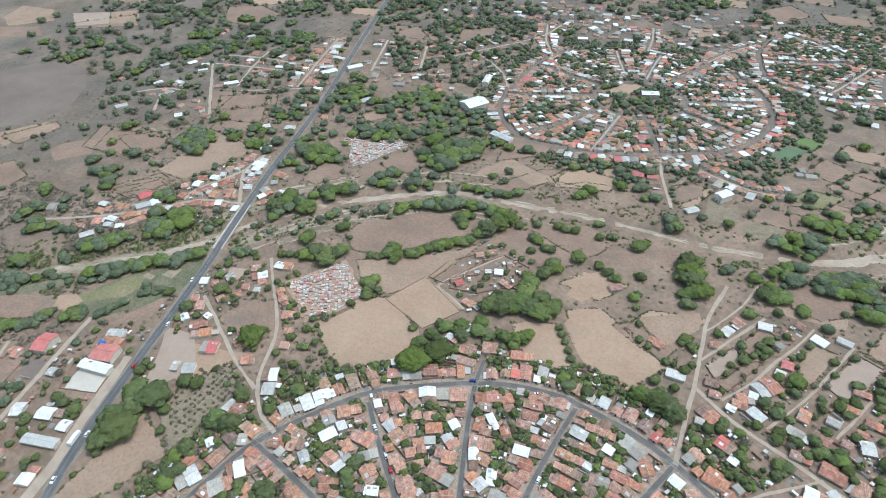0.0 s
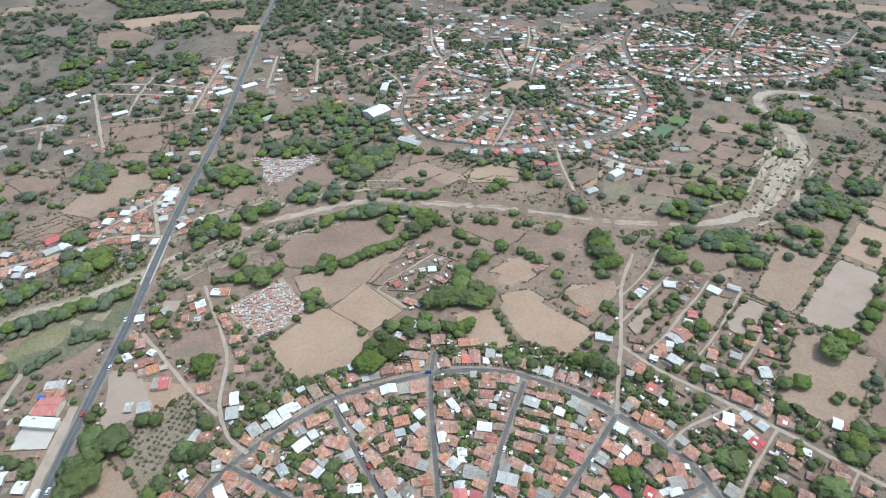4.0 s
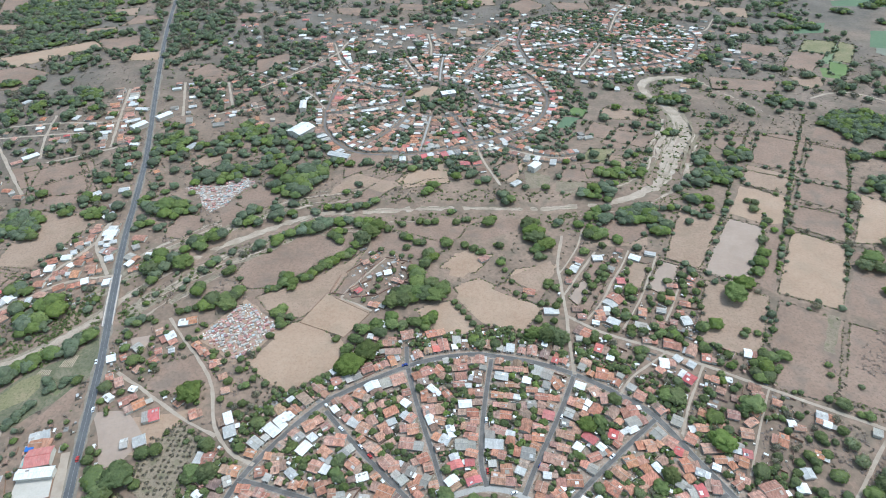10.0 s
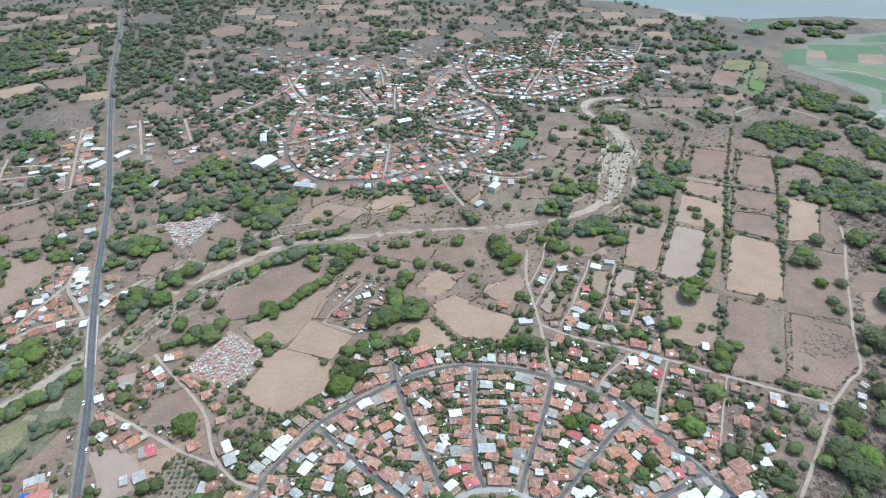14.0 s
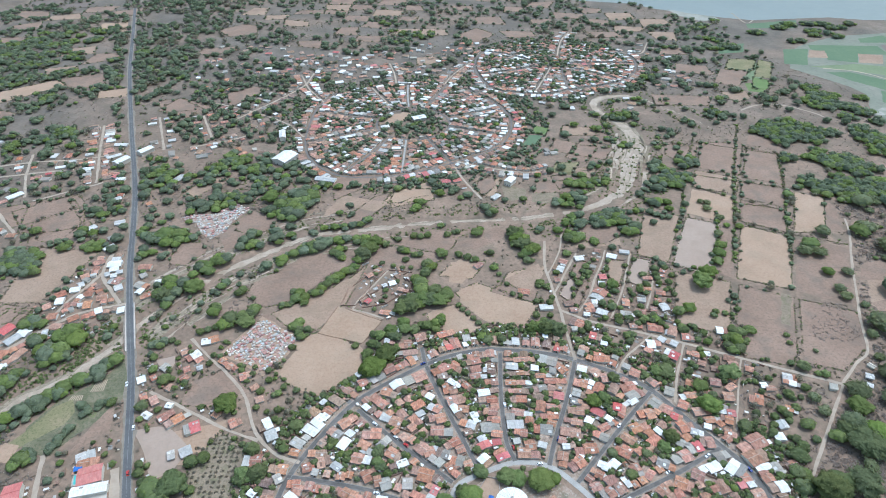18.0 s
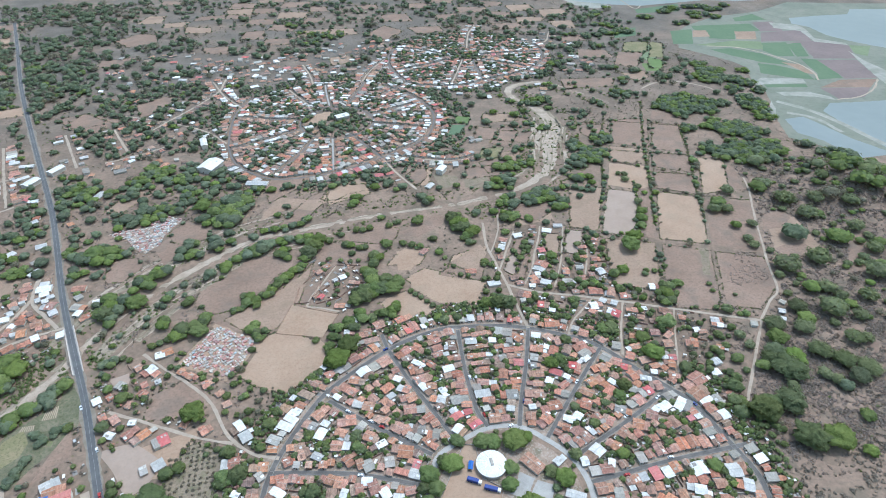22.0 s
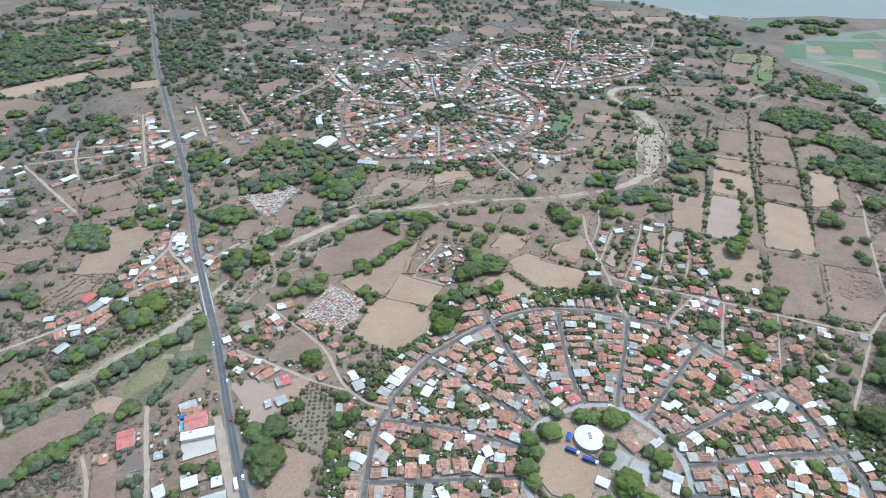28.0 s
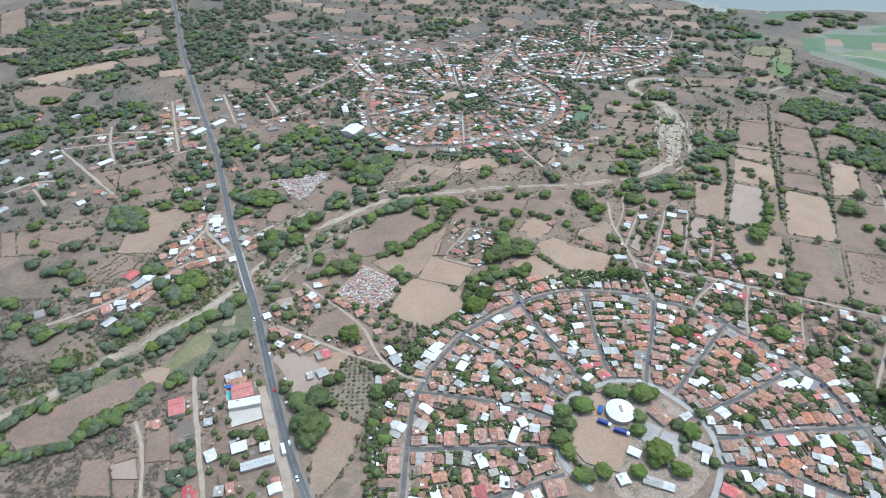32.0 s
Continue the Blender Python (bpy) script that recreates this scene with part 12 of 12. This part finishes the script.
graves.finish()


# ---------- vehicles ----------
def car(x, y, deg, paint, label, long=4.2, tall=1.5, group="parked cars"):
    """Car with a rounded body, a glazed cabin and four wheels."""
    ob = tagged(new("car"), label, "car", group)
    ob.matrix_basis = pose(x, y, 0.12, 0, 0, deg)
    w, h = 0.86, tall
    prof = [(-long / 2, 0.35), (-long / 2, 0.85), (-long * 0.44, 0.95), (long * 0.18, 0.95), (long * 0.46, 0.8), (long / 2, 0.6), (long / 2, 0.35)]
    n = len(prof)
    V = [(px, s * w, pz) for s in (-1, 1) for px, pz in prof]
    F = [tuple(range(n)), tuple(reversed(range(n, 2 * n)))] + [(k, n + k, n + (k + 1) % n, (k + 1) % n) for k in range(n)]
    part("body", mesh_of("body", V, F, paint), ob)
    cab = [(-long * 0.42, 0.95), (-long * 0.34, h), (long * 0.05, h), (long * 0.2, 0.95)]
    V = [(px, s * (w - 0.05 - 0.12 * (pz > 1)), pz) for s in (-1, 1) for px, pz in cab]
    part("glazing", mesh_of("glazing", V, [(0, 1, 2, 3), (7, 6, 5, 4), (0, 4, 5, 1), (2, 6, 7, 3)], M["carglass"]), ob)
    V = [(px, s * (w - 0.17), h + 0.015) for s in (-1, 1) for px in (-long * 0.35, long * 0.06)]
    part("roof", mesh_of("roof", V, [(0, 1, 3, 2)], paint), ob)
    for px in (-long * 0.3, long * 0.3):
        for s in (-1, 1):
            V = [(px + 0.33 * math.cos(6.2832 * k / 10), s * w + q, 0.33 + 0.33 * math.sin(6.2832 * k / 10)) for q in (-0.1, 0.1) for k in range(10)]
            part("wheel", mesh_of("wheel", V, [tuple(range(10)), tuple(range(19, 9, -1))] + [(k, (k + 1) % 10, 10 + (k + 1) % 10, 10 + k) for k in range(10)], M["tyre"]), ob)


def lorry(x, y, deg, paint, cargo, label, long=8.0, name="lorry"):
    """Lorry or bus: cab, box and six wheels."""
    ob = tagged(new(name), label, name, "lorries by the hall")
    ob.matrix_basis = pose(x, y, 0.12, 0, 0, deg)
    V, F = [], []
    box(long / 2 - 2.0, -1.15, 0.5, long / 2, 1.15, 2.5, V, F)
    part("cab", mesh_of("cab", V, F, paint), ob)
    V, F = [], []
    box(long / 2 - 0.75, -1.05, 1.5, long / 2 + 0.03, 1.05, 2.3, V, F)
    part("windscreen", mesh_of("windscreen", V, F, M["carglass"]), ob)
    V, F = [], []
    box(-long / 2, -1.2, 0.8, long / 2 - 2.1, 1.2, 3.1, V, F)
    part("cargo_box", mesh_of("cargo_box", V, F, cargo), ob)
    for px in (-long * 0.36, -long * 0.2, long * 0.38):
        for s in (-1, 1):
            V = [(px + 0.48 * math.cos(6.2832 * k / 10), s * 1.05 + q, 0.48 + 0.48 * math.sin(6.2832 * k / 10)) for q in (-0.15, 0.15) for k in range(10)]
            part("wheel", mesh_of("wheel", V, [tuple(range(10)), tuple(range(19, 9, -1))] + [(k, (k + 1) % 10, 10 + (k + 1) % 10, 10 + k) for k in range(10)], M["tyre"]), ob)


lorry(-57.5, 84.5, -30, M["carwhite"], M["carblue"], "blue and white box lorry parked by the round hall", 9.5)
lorry(-47.6, 76.6, -27, M["carwhite"], M["carblue"], "long blue lorry parked beside the round hall", 10.5)
lorry(-275.0, 72.5, 110, M["carwhite"], M["carwhite"], "white bus standing on the highway verge", 9.0, "bus")
car(-272, 78, 108, M["carwhite"], "small white car on the highway", group="cars on the highway")
car(-263, 51, -66, M["carwhite"], "small white car on the highway", group="cars on the highway")
car(-290, 124, 110, M["carred"], "small red car on the highway", group="cars on the highway")
car(-300, 160, 110, M["carwhite"], "small white car on the highway", group="cars on the highway")
car(-320, 200, -68, M["carwhite"], "small white car on the highway", group="cars on the highway")
car(-65.5, 120, 110, M["carwhite"], "small white car parked in the street")
car(-39.5, 170, 90, M["carwhite"], "small white car parked in the street")
car(-37.6, 134, 100, M["carred"], "small red car parked in the street")
car(9.5, 176, 66, M["carwhite"], "small white car parked in the street")
car(-6, 140, 62, M["carblue"], "small dark blue car parked in the street")
car(38, 149, 225, M["carwhite"], "small white car parked in the street")
car(-117, 145, 137, M["carwhite"], "small white car parked in the street")
car(-110, 138.6, 137, M["carred"], "small red car parked in the street")
car(-132, 157, 140, M["carwhite"], "small white car parked in the street")
car(-98, 212, 200, M["carblue"], "small dark blue car parked in the street")
car(60, 112, 208, M["carwhite"], "small white car parked in the street")
car(90, 123, 210, M["carwhite"], "small white car parked in the street")
car(40, 69, 3, M["carred"], "small red car parked in the street")
car(74, 75, 2, M["carwhite"], "small white car parked in the street")
car(-150, 66, 178, M["carblue"], "small dark blue car parked in the street")
car(-120, 66, 178, M["carwhite"], "small white car parked in the street")
car(-128, 104, 160, M["carwhite"], "small white car parked in the street")
car(-30, 222, 175, M["carred"], "small red car parked in the street")
car(-60, 221, 195, M["carwhite"], "small white car parked in the street")
car(113, 112, -60, M["carblue"], "small dark blue car parked in the street")
car(-22, 121, 20, M["carwhite"], "small white car parked in the street")

# blue tarpaulin shelter beside the hall
shelter = tagged(new("market_stall"), "market stall under a bright blue tarpaulin", "stall")
shelter.matrix_basis = pose(-57.2, 95.5, 0, 0, 0, -108) @ Matrix.Diagonal((0.8, 0.75, 1, 1))
V = [(-4, -2.2, 2.3), (4, -2.2, 2.3), (4, 0, 3.0), (-4, 0, 3.0), (4, 2.2, 2.3), (-4, 2.2, 2.3)]
V += [(x, y, z - 0.06) for x, y, z in V]
part("canopy", mesh_of("canopy", V, [(0, 1, 2, 3), (3, 2, 4, 5), (9, 8, 7, 6), (11, 10, 8, 9), (0, 6, 7, 1), (5, 4, 10, 11), (1, 7, 8, 2), (2, 8, 10, 4), (0, 3, 9, 6), (3, 5, 11, 9)], M["bluecloth"]), shelter)
for x in (-3.8, 3.8):
    for y in (-2.0, 2.0):
        V, F = [], []
        box(x - 0.05, y - 0.05, 0, x + 0.05, y + 0.05, 2.3, V, F)
        part("post", mesh_of("post", V, F, M["pole"]), shelter)

# walled swimming pool and blue awning behind the hall beside the highway
pool = tagged(new("swimming_pool"), "small turquoise swimming pool with a pale tiled edge", "pool")
pool.matrix_basis = pose(-320.8, 121.1, 0.05, 0, 0, 17)
V, F = [], []
for x0, y0, x1, y1 in ((-3.4, -4.6, 3.4, -3.6), (-3.4, 3.6, 3.4, 4.6), (-3.4, -3.6, -2.4, 3.6), (2.4, -3.6, 3.4, 3.6)):
    box(x0, y0, -0.1, x1, y1, 0.25, V, F)
part("edge", mesh_of("edge", V, F, M["tomb"]), pool)
V, F = [], []
box(-2.4, -3.6, -0.1, 2.4, 3.6, 0.12, V, F)
part("water", mesh_of("water", V, F, M["aqua"]), pool, "still turquoise water")
awning = tagged(new("awning"), "bright blue awning on posts beside the pool", "awning")
awning.matrix_basis = pose(-322.9, 127.7, 0, 0, 0, 17)
V, F = [], []
box(-2.6, -2.0, 2.3, 2.6, 2.0, 2.38, V, F)
part("canopy", mesh_of("canopy", V, F, M["bluecloth"]), awning)
for x in (-2.4, 2.4):
    for y in (-1.8, 1.8):
        V, F = [], []
        box(x - 0.05, y - 0.05, -0.1, x + 0.05, y + 0.05, 2.3, V, F)
        part("post", mesh_of("post", V, F, M["pole"]), awning)

# orchard rows and a banana grove
rows_of_bushes = []
for poly, gap in (([(-258, 134), (-238, 156), (-214, 146), (-219, 130), (-224, 98), (-252, 111)], 3.6), ([(-50, 466), (-15, 462), (-10, 445), (-46, 440)], 6.0), ([(-10, 450), (30, 448), (28, 432), (-5, 430)], 6.0), ([(-205, 190), (-188, 196), (-172, 176), (-190, 166)], 4.0)):
    xs, ys = [p[0] for p in poly], [p[1] for p in poly]
    for i in range(int((max(xs) - min(xs)) / gap)):
        for j in range(int((max(ys) - min(ys)) / gap)):
            x, y = min(xs) + i * gap + rng.uniform(-0.5, 0.5), min(ys) + j * gap + rng.uniform(-0.5, 0.5)
            if inside(poly, [x], [y])[0] and rng.random() < 0.85:
                rows_of_bushes.append((x, y, 0, rng.uniform(1.0, 1.7)))
bushes("orchard_bushes", rows_of_bushes, M["scrub"], "rows of small bushes in an orchard")


def banana(x, y, r):
    """A clump of long arching leaves round several stems."""
    ob = tagged(new("banana_plant"), "yellow-green banana clump with long drooping leaves", "plant", "banana plants")
    ob.location = (x, y, 0)
    V, F = [], []
    box(-0.15, -0.15, -0.1, 0.15, 0.15, r * 0.9, V, F)
    part("stem", mesh_of("stem", V, F, M["palm"]), ob)
    for k in range(11):
        a, up = 6.2832 * (k * 0.382), rng.uniform(0.2, 0.7)
        V = []
        for s, wd in ((0.0, 0.12), (0.35, 0.32), (0.7, 0.3), (1.0, 0.05)):
            q, z = s * r, r * (0.9 + up * s - 0.95 * s * s)
            V += [(q * math.cos(a) - wd * math.sin(a), q * math.sin(a) + wd * math.cos(a), z), (q * math.cos(a) + wd * math.sin(a), q * math.sin(a) - wd * math.cos(a), z)]
        part("leaf", mesh_of("leaf", V, [(0, 1, 3, 2), (2, 3, 5, 4), (4, 5, 7, 6)], M["palm"]), ob)


for x, y in [(-292, 214), (-288, 219), (-284, 210), (-289, 205), (-281, 201), (-277, 196), (-283, 194), (-161, 186), (-157, 190), (-165, 183), (-160, 194), (-153, 193), (-188, 165), (-184, 169)]:
    banana(x + rng.uniform(-1, 1), y + rng.uniform(-1, 1), rng.uniform(2.4, 3.4))
